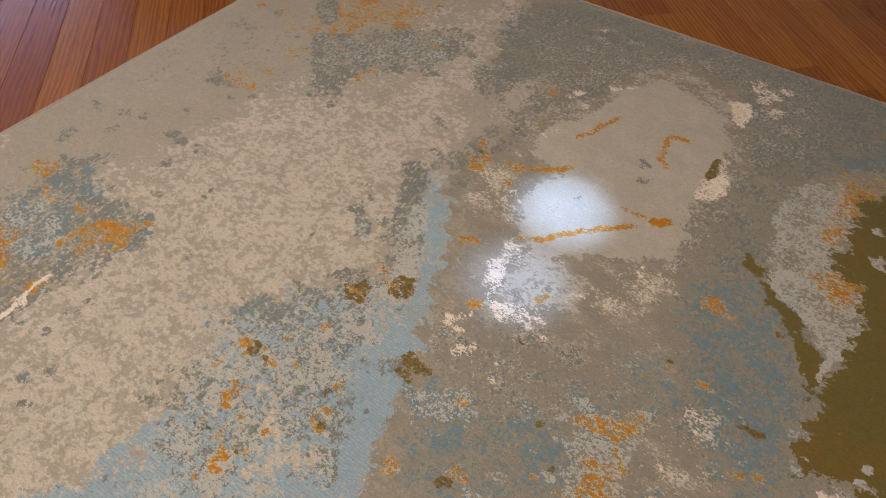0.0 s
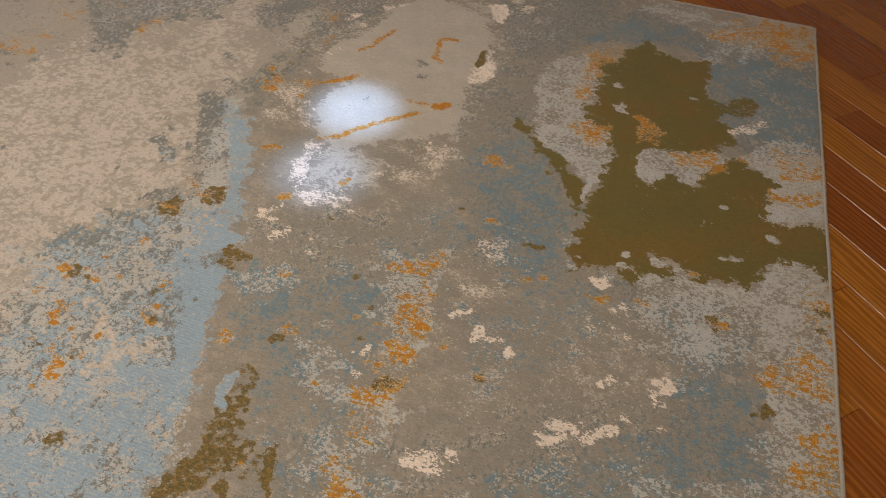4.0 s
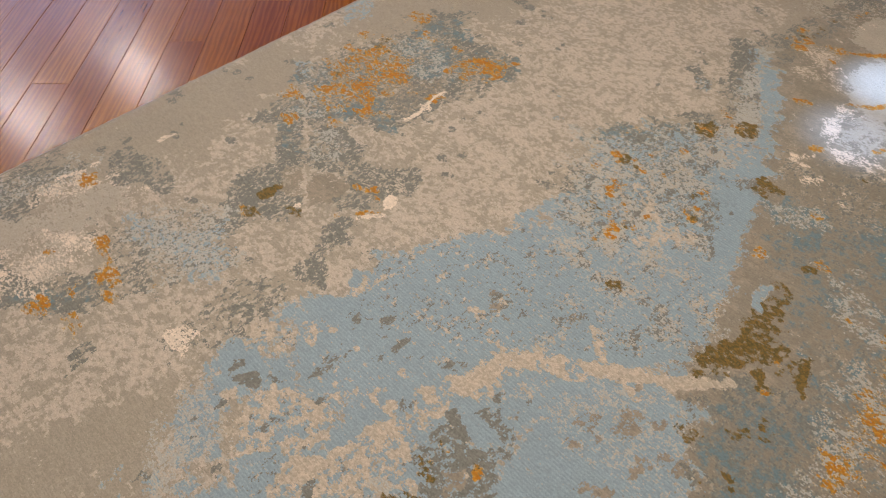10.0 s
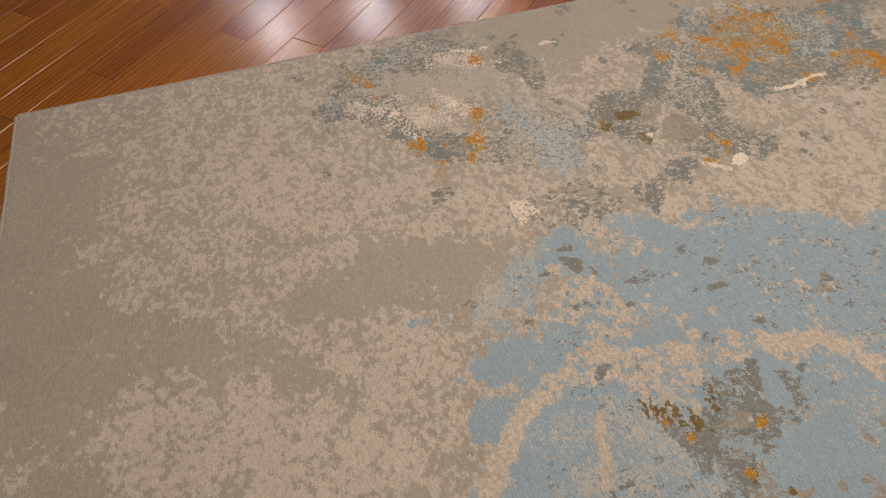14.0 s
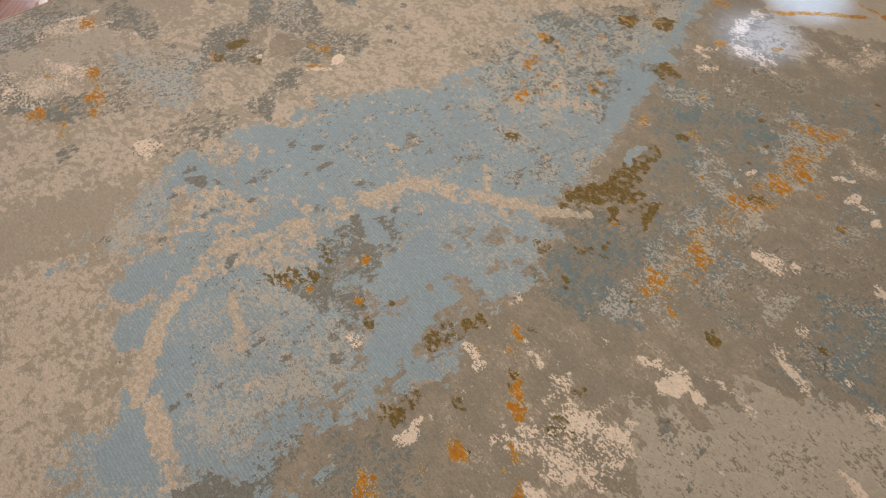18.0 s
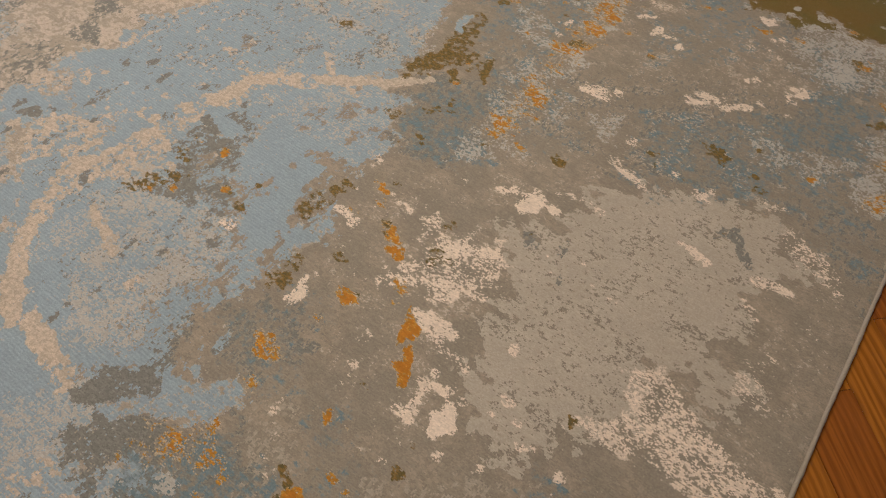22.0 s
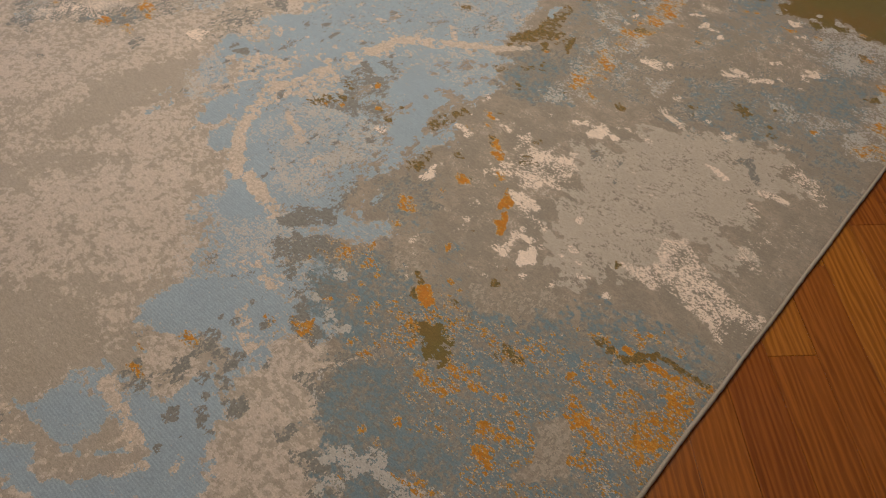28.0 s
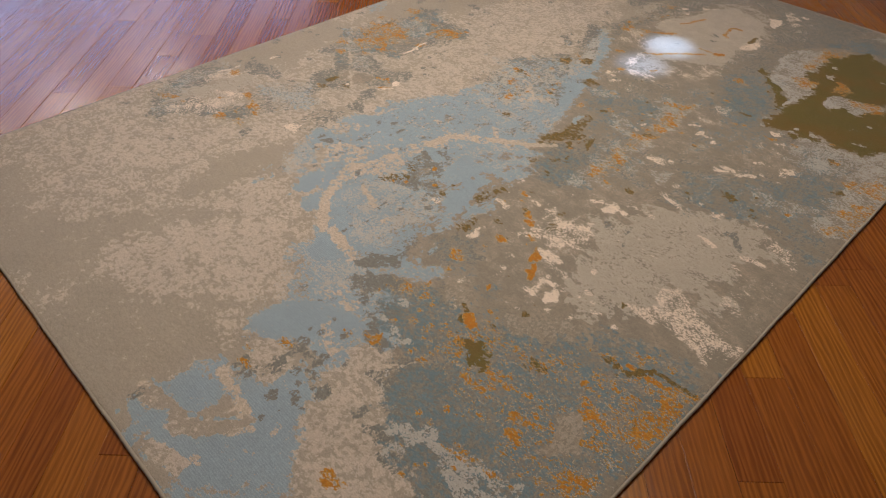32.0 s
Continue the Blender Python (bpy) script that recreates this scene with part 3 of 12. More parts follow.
A("sky", 0.93, 1.4, (1.1, 75.1), (5.5, 79.5), (11.9, 80.5), (21.5, 77.7), (24.5, 67.9), (21.6, 63.4), (29.2, 55.7), (23.4, 49.4), (13.9, 37.8), (-3.0, 41.6), (0.7, 53.6))
A("sky", 0.75, 1.6, (26.8, 67.5), (34.9, 67.3), (40.6, 59.7), (34.7, 52.1), (27.0, 52.6), (23.8, 62.9))
A("sky", 0.95, 1.2, (34.5, 83.4), (40.0, 82.9), (46.3, 74.5), (42.7, 69.6), (35.0, 75.2), (32.9, 79.9))
A("sky", 0.9, 1.4, (51.8, 68.6), (59.0, 64.6), (56.5, 60.1), (50.2, 63.4))
A("sky", 0.85, 1.6, (54.8, 99.3), (63.7, 94.5), (62.9, 84.3), (63.3, 79.6), (55.8, 73.6), (52.1, 75.6), (47.8, 76.5), (45.7, 82.4), (51.8, 85.6), (51.4, 94.3))
# stone
A("stone", 1, 1.5, (163.4, 86.7), (172.3, 95.0), (181.2, 99.4), (187.1, 98.6), (192.3, 103.1), (199.3, 103.9), (207.3, 108.8), (213.9, 112.0), (219.8, 117.4), (224.7, 119.3), (232.4, 114.6), (245.6, 115.6), (257.3, 113.5), (263.5, 119.9), (253.0, 122.9), (263.2, 132.2), (285.6, 137.3), (310.1, 145.9), (323.8, 127.6), (305.9, 36.3), (208.3, 22.7))
A("stone", 1, 1.2, (188.7, 103.7), (175.7, 94.6), (167.1, 90.8), (160.0, 88.7), (154.4, 85.6), (139.5, 86.9), (133.6, 85.5), (127.8, 78.9), (125.5, 74.4), (119.6, 74.4), (115.6, 74.9), (109.3, 75.1), (106.2, 71.4), (101.8, 72.1), (95.1, 71.7), (90.9, 71.5), (87.4, 73.0), (85.4, 72.9), (81.1, 70.9), (75.3, 70.1), (69.5, 67.7), (118.8, -10.4), (257.1, 30.4))
A("stone", 1, 1.2, (129.9, 84.0), (124.5, 77.9), (113.1, 76.5), (99.1, 73.7), (88.0, 73.9), (80.3, 70.0), (76.8, 62.6), (68.8, 65.5), (65.2, 64.1), (63.6, 60.9), (57.5, 53.3), (52.3, 52.1), (46.9, 49.4), (41.7, 41.5), (38.1, 34.7), (31.4, 20.2), (53.1, -1.6), (197.2, -0.9), (248.3, 17.0), (176.0, 77.7))
A("stone", 0.8, 1, (160.1, 92.1), (162.8, 88.5), (161.3, 86.2), (154.4, 85.9), (154.4, 88.8))
A("stone", 0.28, 1.5, (171.9, 127.6), (183.0, 120.2), (189.0, 113.9), (193.4, 109.9), (192.7, 104.6), (187.6, 105.6), (182.6, 108.7), (174.5, 116.2), (169.3, 123.6))
# smooth
A("smooth", 0.55, 4, (253.0, 122.9), (259.9, 121.0), (261.1, 115.6), (250.3, 112.6), (242.5, 116.6), (245.4, 122.7))
# steel
A("steel", 0.82, 2, (244.6, 174.3), (251.7, 164.7), (258.8, 159.6), (267.6, 143.2), (258.4, 138.8), (249.7, 142.6), (240.3, 155.5), (229.6, 155.0), (229.0, 159.5), (236.9, 163.9), (237.3, 169.5))
A("steel", 0.6, 1.4, (214.3, 181.4), (221.2, 183.3), (218.4, 177.6), (219.9, 171.8), (214.7, 173.6))
A("steel", 0.4, 2, (233.8, 195.6), (240.0, 194.0), (239.5, 185.6), (234.4, 190.3))
A("steel", 0.78, 3, (248.5, 129.2), (259.2, 129.7), (272.7, 136.4), (290.7, 135.1), (300.6, 126.8), (299.1, 100.6), (298.6, 80.2), (298.3, 46.8), (277.8, 43.0), (273.3, 61.2), (271.1, 73.9), (292.4, 72.9), (288.3, 82.3), (282.6, 94.0), (274.9, 100.6), (268.4, 102.0), (255.0, 109.5), (261.5, 118.8), (251.2, 121.8))
L("steel", 0.6, 1.5, 4, (224.7, 119.3), (231.7, 115.6), (243.1, 114.1), (252.4, 113.1))
A("steel", 0.55, 2, (203.0, 117.2), (211.4, 118.2), (210.8, 116.4), (204.3, 113.0), (196.4, 112.3), (196.3, 114.7))
A("steel", 0.55, 2.5, (171.9, 127.6), (183.0, 120.2), (189.0, 113.9), (193.4, 109.9), (192.7, 104.6), (184.9, 103.5), (180.0, 106.6), (173.9, 106.2), (170.9, 103.6), (164.1, 98.9), (156.5, 103.8), (151.0, 110.3), (150.5, 116.7), (157.1, 123.1), (163.7, 124.1))
A("steel", 0.85, 2.5, (268.1, 23.1), (276.9, 13.9), (270.3, 3.6), (252.2, 4.1), (247.7, 14.4), (251.3, 18.9), (257.6, 22.6))
A("steel", 0.45, 5, (194.5, 31.2), (206.3, 9.6), (196.3, 7.7), (178.7, 10.8), (168.2, 7.6), (156.4, 7.6), (142.8, 41.4), (152.7, 39.3), (164.6, 30.5), (175.1, 17.1), (185.5, 16.0))
A("steel", 0.42, 5, (177.6, 95.5), (181.7, 82.1), (161.9, 73.3), (152.0, 76.1), (157.3, 84.5))
A("steel", 0.74, 2.2, (63.6, 63.5), (70.5, 68.0), (78.4, 63.7), (72.2, 54.4), (66.5, 46.0), (74.7, 37.3), (82.8, 32.3), (91.2, 19.9), (96.1, 11.3), (99.4, 1.2), (65.3, -1.4), (42.6, 22.9), (43.9, 30.1), (41.7, 39.1), (45.5, 46.1), (49.0, 51.5), (54.6, 53.6), (58.2, 63.7))
A("steel", -0.75, 2, (64.5, 20.2), (69.4, 15.0), (66.7, 9.7), (62.1, 10.7), (60.7, 16.1))
A("steel", 0.9, 0.8, (58.3, 76.8), (63.9, 76.9), (68.5, 69.1), (63.3, 69.6), (57.7, 72.6))
A("steel", 0.85, 0.8, (49.6, 58.9), (53.8, 58.6), (54.7, 55.1), (51.5, 54.4), (49.2, 57.7))
D("steel", 0.7, 0.8, (36.9, 39.5, 2.6), (36.6, 36.6, 2), (34.1, 68.9, 2), (27.1, 73.2, 1.8), (33.6, 63.3, 1.6), (26.6, 62.6, 1.9), (40, 69.1, 1.8), (40.3, 63.1, 1.6), (34, 55.5, 1.6), (35.2, 60.1, 1.4), (27.6, 68.9, 1.4))
A("steel", 0.25, 2, (30.8, 71.4), (38.3, 68.1), (38.0, 56.3), (27.0, 56.2), (26.1, 64.4))
A("steel", 0.66, 1.8, (139.5, 185.2), (154.4, 186.8), (170.6, 181.0), (182.4, 172.1), (172.0, 158.9), (157.2, 154.6), (149.0, 157.4), (141.6, 163.7), (133.6, 160.9), (134.2, 153.7), (138.6, 145.6), (135.1, 142.1), (126.8, 143.4), (122.6, 147.9), (118.9, 153.9), (108.0, 157.6), (110.3, 165.3), (120.6, 169.1), (130.1, 177.7))
A("steel", 0.72, 1, (109.9, 143.2), (114.3, 143.1), (121.1, 145.3), (120.6, 142.5), (111.8, 138.3), (107.8, 139.0))
D("steel", 0.7, 1, (92.6, 130.6, 2.2), (100.1, 125.8, 1.8), (81.2, 128.5, 1.4), (73.4, 127.7, 1.1))
D("steel", 0.7, 0.7, (92.7, 130.1, 2.2), (73.6, 127.8, 1.2), (110.6, 140, 2))
D("steel", 0.7, 0.8, (49.6, 82.4, 1))
# teal
A("teal", 0.48, 4, (178.8, 96.1), (183.0, 82.7), (162.5, 71.7), (156.5, 75.5), (161.4, 85.8))
L("teal", 0.4, 4, 14, (185.3, 66.6), (170.3, 64.3), (157.6, 62.4), (145.3, 64.2), (137.6, 64.1))
A("teal", 0.45, 5, (157.6, 29.4), (184.2, 2.8), (159.2, 0.8), (142.8, 41.4), (151.7, 39.8))
A("teal", 0.56, 3, (63.6, 63.5), (71.0, 65.4), (72.2, 54.4), (66.2, 43.0), (74.7, 37.3), (82.8, 32.3), (91.2, 19.9), (99.4, 1.2), (65.3, -1.4), (42.6, 22.9), (41.7, 39.1), (49.0, 51.5))
D("teal", 0.38, 3, (88.1, 18.5, 8), (147.4, 3.9, 7))
A("teal", 0.25, 2, (171.9, 127.6), (189.0, 113.9), (192.7, 104.6), (173.9, 106.2), (164.1, 98.9), (151.0, 110.3), (150.5, 116.7), (157.1, 123.1))
# strand
L("strand", 0.86, 1.1, 2.6, (140.6, 80.4), (136.8, 86.4), (131.1, 94.4), (125.2, 102.6))
A("strand", 0.55, 1.6, (85.7, 126.9), (89.5, 129.2), (99.0, 123.2), (97.5, 117.9), (90.1, 116.6), (83.3, 118.0), (78.9, 114.0), (75.6, 112.1), (80.4, 118.5))
A("strand", 0.6, 1, (96.5, 136.6), (106.0, 129.6), (106.2, 127.8), (96.9, 130.3))
D("strand", 0.6, 0.8, (69.3, 109.8, 1.4))
A("strand", 0.6, 1.3, (1.6, 69.6), (6.1, 67.6), (6.9, 58.8), (3.4, 58.5), (1.4, 65.0))
L("strand", 0.62, 1.2, 3, (7.5, 81.1), (9.1, 73.1))
A("strand", 0.5, 1.6, (87.5, 135.0), (98.7, 119.6), (90.7, 111.9), (84.1, 121.1), (77.4, 115.4), (82.1, 126.1))
A("strand", 0.5, 2, (52.5, 78.2), (57.3, 72.8), (52.0, 68.8), (51.4, 73.4))
# mesh
A("mesh", 0.6, 3, (120.0, 122.1), (129.8, 116.5), (134.2, 103.7), (142.7, 96.1), (140.3, 87.4), (127.8, 98.4), (121.2, 108.2))
A("mesh", 0.6, 3, (156.6, 122.3), (177.9, 109.2), (158.7, 95.5), (143.7, 105.7))
A("mesh", 0.38, 3, (171.9, 127.6), (189.0, 113.9), (197.7, 108.2), (184.9, 103.5), (173.9, 106.2), (163.4, 98.4), (156.5, 103.8), (151.0, 110.3), (150.5, 116.7), (157.1, 123.1))
A("mesh", 0.6, 2, (198.2, 33.1), (202.8, 33.8), (205.1, 28.6), (201.8, 24.7), (199.5, 19.3), (194.8, 14.9), (189.7, 12.4), (186.4, 24.9), (189.3, 27.7))
A("mesh", 0.55, 3, (244.6, 13.3), (250.4, 4.1), (215.2, 5.0), (221.7, 8.3), (230.7, 11.2))
A("mesh", 0.5, 3, (284.6, 53.4), (290.9, 33.7), (289.0, 3.1), (277.0, 3.4), (281.6, 13.9), (282.1, 23.9), (283.6, 43.7))
A("mesh", 0.5, 3, (205.6, 9.9), (211.6, 0.8), (176.4, 0.6), (173.2, 9.3))
L("mesh", 0.8, 0.7, 1.8, (61.6, 81.0), (67.1, 74.0), (71.8, 66.2), (76.1, 63.7))
L("mesh", 0.8, 0.7, 2.2, (55.6, 70.1), (62.4, 68.6), (64.1, 62.6))
L("mesh", 0.8, 0.7, 2.2, (57.4, 63.5), (57.7, 57.0), (55.8, 52.3))
L("mesh", 0.9, 1, 3.2, (40.1, 36.9), (43.0, 32.3), (41.5, 24.9), (42.4, 18.7), (43.1, 11.3))
A("mesh", 0.5, 1.2, (41.4, 38.3), (45.1, 34.5), (42.6, 30.3), (38.1, 33.1))
A("mesh", 0.5, 1.6, (42.3, 25.7), (45.7, 17.6), (42.2, 9.3), (41.1, 16.2))
A("mesh", 0.4, 2, (161.7, 126.7), (176.4, 110.9), (159.4, 96.6), (146.0, 106.4))
# olive
A("olive", 0.97, 2.2, (239.3, 43.7), (237.1, 34.8), (227.7, 35.9), (227.0, 32.5), (226.4, 27.2), (231.8, 23.3), (237.9, 18.8), (236.7, 10.8), (230.5, 11.8), (223.4, 9.8), (220.6, 5.1), (223.5, 0.2), (210.4, -2.6), (211.6, 2.6), (215.2, 5.2), (213.8, 8.9), (203.2, 13.0), (203.2, 17.9), (204.6, 22.6), (206.7, 27.5), (199.6, 32.3), (201.2, 38.3), (198.5, 43.6), (202.7, 44.9), (215.3, 42.6))
# moss
D("moss", 0.47, 0.7, (181.1, 97.3, 1.6), (130.5, 80.8, 2))
D("moss", 0.58, 0.8, (187, 113.5, 1.9), (192.8, 108.2, 1.9), (181.2, 96.8, 1.5), (181.7, 98.8, 1))
A("moss", 0.8, 0.7, (64.0, 45.0), (67.0, 43.8), (67.0, 39.7), (63.2, 34.9), (61.7, 36.4), (62.6, 41.6))
L("moss", 0.6, 0.7, 1.5, (84.0, 16.2), (85.9, 12.9), (89.0, 10.9), (89.1, 6.6), (90.1, 0.8))
# cream
A("cream", 0.12, 6, (195.4, 100.1), (208.9, 47.8), (193.7, 39.7), (169.1, 39.6), (153.8, 52.4), (156.9, 69.3), (177.0, 86.4))
A("cream", 0.13, 5, (223.7, 109.2), (228.4, 74.5), (223.2, 68.1), (209.5, 74.7), (191.0, 85.7), (188.3, 96.9), (207.9, 107.9))
A("cream", 0.2, 4, (290.7, 135.1), (298.4, 92.9), (283.6, 88.8), (268.4, 102.0), (250.3, 112.6))
D("cream", 0.4, 1.4, (288, 115.7, 2.5))
# orange
D("orange", 0.71, 0.4, (258.4, 115.6, 1.4))
A("orange", 0.42, 2.5, (245.5, 179.7), (262.4, 183.1), (277.7, 162.5), (262.2, 155.0), (249.6, 166.7))
D("orange", 0.4, 2, (238.5, 154.0, 3), (222.3, 174.2, 4), (235.4, 173.3, 2), (203.0, 216.1, 1.4))
L("orange", 0.5, 0.8, 1.2, (198.5, 195.7), (201.0, 191.2))
A("orange", 0.45, 2, (163.5, 122.6), (165.8, 117.6), (160.5, 113.4), (159.2, 116.8))
D("orange", 0.55, 1, (175.3, 95.7, 1))
A("orange", 0.14, 3, (171.9, 127.6), (189.0, 113.9), (173.9, 106.2), (164.1, 98.9), (151.0, 110.3), (157.1, 123.1))
A("orange", 0.6, 0.9, (164.4, 68.7), (166.2, 65.6), (163.9, 62.9), (162.1, 64.1))
D("orange", 0.63, 0.7, (187.2, 113.2, 1.4), (193.1, 108.6, 1.3))
A("orange", 0.6, 2, (293.7, 24.6), (296.8, 11.6), (298.1, 2.9), (280.5, 3.3), (284.1, 14.0), (282.9, 27.8))
A("orange", 0.76, 1.5, (296.0, 11.6), (300.0, -1.2), (281.0, -0.4), (280.8, 7.9))
A("orange", 0.42, 2, (248.1, 13.4), (250.4, 4.1), (235.1, 4.5), (237.0, 11.2))
A("orange", 0.45, 1.6, (227.7, 11.1), (229.0, 4.7), (223.2, 4.8), (223.4, 9.2))
A("orange", 0.46, 3, (200.8, 9.9), (205.3, 1.2), (175.2, -0.1), (171.7, 9.3), (185.3, 8.4))
A("orange", 0.48, 3, (195.2, 10.3), (208.3, 1.5), (170.9, -1.2), (170.1, 7.6), (179.7, 8.5))
A("orange", 0.6, 2, (172.1, 7.3), (176.7, 0.7), (168.2, 1.1), (168.2, 5.4))
A("orange", 0.5, 2.5, (187.4, 13.6), (195.4, 8.3), (161.4, -3.5), (158.8, 3.4), (170.4, 8.7))
D("orange", 0.55, 0.9, (62.2, 69.6, 0.8))
A("orange", 0.13, 3, (67.9, 66.7), (72.6, 57.8), (65.8, 46.8), (80.6, 24.4), (96.8, 0.8), (65.3, -1.4), (42.6, 22.9), (42.9, 37.8), (53.9, 52.7))
A("orange", 0.55, 2, (69.6, 16.2), (72.7, 12.9), (87.2, 1.8), (76.3, -0.5), (68.4, 4.6), (68.8, 10.1))
L("orange", 0.42, 1, 2, (77.9, 17.7), (85.2, 6.9))
D("orange", 0.55, 1, (62.5, 17.5, 1.2), (45, 25.2, 1.4), (55.3, 21.8, 1.2))
D("orange", 0.55, 0.7, (27.3, 72.7, 1.1), (36.4, 34.4, 1.4), (54.3, 47.5, 1.4), (36.7, 71, 1.6))
A("orange", 0.52, 0.8, (23.3, 40.0), (26.1, 38.0), (23.8, 35.3), (21.6, 37.0))
A("orange", 0.45, 2, (55.4, 12.6), (61.8, 4.6), (55.7, 1.5), (53.1, 5.7))
D("orange", 0.35, 1.5, (150.9, 87.5, 2))
# steel
A("steel", 0.1, 4, (71.7, 117.1), (114.5, 101.2), (132.3, 85.7), (116.5, 74.2), (103.7, 71.4), (79.0, 69.7), (61.9, 80.4), (63.6, 96.5))
# strand
A("strand", 0.1, 4, (71.7, 117.1), (119.6, 108.5), (134.8, 88.4), (116.5, 74.2), (85.9, 73.7), (61.9, 80.4), (63.6, 96.5))
# mesh
A("mesh", 0.2, 4, (103.3, 135.8), (141.6, 120.7), (165.9, 99.5), (159.9, 89.4), (138.8, 87.3), (118.9, 107.4), (91.6, 111.4))
A("mesh", 0.3, 4, (63.6, 96.5), (78.7, 110.1), (112.5, 98.2), (129.2, 84.9), (117.2, 75.0), (94.9, 72.9), (75.9, 71.7), (49.8, 87.9))
A("mesh", 0.25, 3, (55.0, 97.8), (68.9, 95.8), (74.6, 72.9), (54.0, 61.2), (37.5, 71.0), (34.3, 83.0))
# steel
A("steel", 0.22, 6, (220.4, 113.7), (285.2, 48.0), (208.3, 22.7), (164.1, 85.8), (187.2, 98.4))
# teal
A("teal", 0.3, 6, (194.2, 96.4), (266.6, 44.3), (208.3, 22.7), (164.1, 85.8))
# moss
A("moss", 0.08, 6, (194.2, 96.4), (266.6, 44.3), (208.3, 22.7), (164.1, 85.8))
# steel
A("steel", 0.1, 6, (176.4, 110.9), (241.0, 41.4), (157.6, 9.0), (131.3, 61.3), (104.5, 69.1), (129.2, 80.9))
# moss
A("moss", 0.08, 6, (176.4, 110.9), (241.0, 41.4), (157.6, 9.0), (131.3, 61.3), (104.5, 69.1), (129.2, 80.9))
# steel
A("steel", 0.16, 4, (55.1, 206.2), (131.8, 197.3), (189.7, 181.4), (163.9, 148.7), (121.6, 142.2), (93.3, 139.1), (69.0, 159.8), (53.2, 178.0))
# mesh
A("mesh", 0.14, 4, (54.5, 202.1), (129.9, 193.2), (189.7, 181.4), (163.9, 148.7), (121.6, 142.2), (93.3, 139.1), (69.0, 159.8))
# steel
A("steel", 0.12, 4, (175.9, 198.6), (237.4, 197.4), (278.9, 156.0), (227.3, 158.1), (192.9, 160.3), (172.0, 157.9), (150.1, 158.3))
# sky
A("sky", 0.82, 2.5, (171.9, 127.6), (183.0, 120.2), (189.0, 113.9), (193.4, 109.9), (192.7, 104.6), (184.9, 103.5), (180.0, 106.6), (173.9, 106.2), (170.9, 103.6), (164.1, 98.9), (156.5, 103.8), (151.0, 110.3), (150.5, 116.7), (157.1, 123.1), (163.7, 124.1))
# moss
D("moss", 0.51, 0.6, (129.4, 80.9, 2))
# sky
A("sky", 0.55, 2, (80.3, 129.9), (93.1, 139.2), (96.2, 133.9), (93.0, 130.7), (87.1, 131.3), (83.0, 126.4))
# steel
D("steel", 0.7, 1, (92.5, 130.6, 1.8), (110.2, 139.6, 2), (121.4, 135.5, 0.6))
# moss
D("moss", 0.51, 0.8, (188.6, 114.8, 1.4), (193.6, 109.3, 1.4))
# sky
A("sky", 0.97, 1.2, (102.4, 139.4), (107.1, 137.9), (114.6, 135.0), (118.6, 132.8), (121.7, 135.4), (126.1, 131.8), (136.6, 124.5), (145.9, 120.2), (149.8, 114.7), (149.6, 102.4), (155.7, 93.5), (170.2, 100.5), (179.2, 107.9), (185.0, 101.7), (174.9, 95.4), (167.0, 92.2), (158.9, 89.9), (153.3, 86.7), (139.4, 87.5), (135.0, 88.8), (130.3, 95.1), (123.2, 104.5), (117.5, 108.2), (107.5, 110.6), (100.9, 115.2), (98.4, 117.9), (103.3, 121.0), (103.1, 128.2), (106.8, 127.1), (102.9, 136.7))
A("sky", 0.97, 1.2, (121.1, 99.3), (129.3, 94.1), (133.6, 87.5), (127.8, 78.9), (125.2, 74.8), (119.0, 75.1), (115.2, 76.2), (109.3, 75.1), (106.2, 71.4), (104.0, 70.9), (101.6, 73.0), (96.3, 73.0), (93.1, 74.0), (89.4, 74.4), (85.9, 73.5), (81.1, 70.9), (74.8, 70.6), (70.9, 72.0), (70.7, 76.3), (75.9, 76.8), (83.0, 78.0), (87.0, 78.4), (90.6, 79.4), (94.5, 80.4), (96.6, 83.6), (99.9, 85.7), (101.7, 89.8), (104.7, 92.7), (111.5, 95.3), (116.7, 98.6))
A("sky", 0.93, 1.4, (79.2, 109.0), (84.6, 104.4), (93.9, 92.5), (95.2, 85.1), (90.1, 78.7), (79.6, 77.1), (70.9, 72.0), (64.5, 81.2), (67.3, 91.2), (72.2, 102.8))
A("sky", 0.9, 1.4, (67.3, 91.2), (64.9, 81.9), (64.7, 79.1), (55.7, 83.5), (61.8, 95.2), (66.2, 94.8))
L("sky", 0.7, 1, 2, (76.4, 116.6), (81.9, 116.7))
A("sky", 0.75, 1.2, (87.9, 138.0), (92.4, 137.0), (95.6, 133.5), (93.5, 129.9), (89.7, 132.2), (86.6, 131.9))
A("sky", 0.6, 1.2, (97.7, 142.5), (100.9, 138.9), (100.3, 134.3), (95.7, 137.3))
A("sky", 0.97, 0.8, (195.5, 106.3), (195.6, 103.9), (188.0, 101.0), (185.9, 98.1), (183.1, 97.2), (179.2, 100.8), (178.2, 104.9), (182.5, 106.2), (187.2, 103.0), (191.8, 104.5))
A("sky", 0.97, 0.9, (174.4, 104.9), (177.2, 96.4), (174.4, 94.3), (172.1, 94.7), (168.4, 93.7), (164.0, 91.7), (159.8, 89.9), (158.1, 90.9), (155.3, 89.3), (149.9, 89.0), (146.4, 89.8), (149.4, 92.7), (159.3, 96.8), (167.9, 101.5))
A("sky", 0.9, 0.8, (208.8, 114.9), (214.3, 112.4), (205.6, 107.9), (196.6, 103.8), (194.8, 105.9), (203.0, 109.1))
A("sky", 0.85, 0.8, (217.9, 119.9), (217.8, 114.9), (212.5, 111.5), (209.9, 114.8))
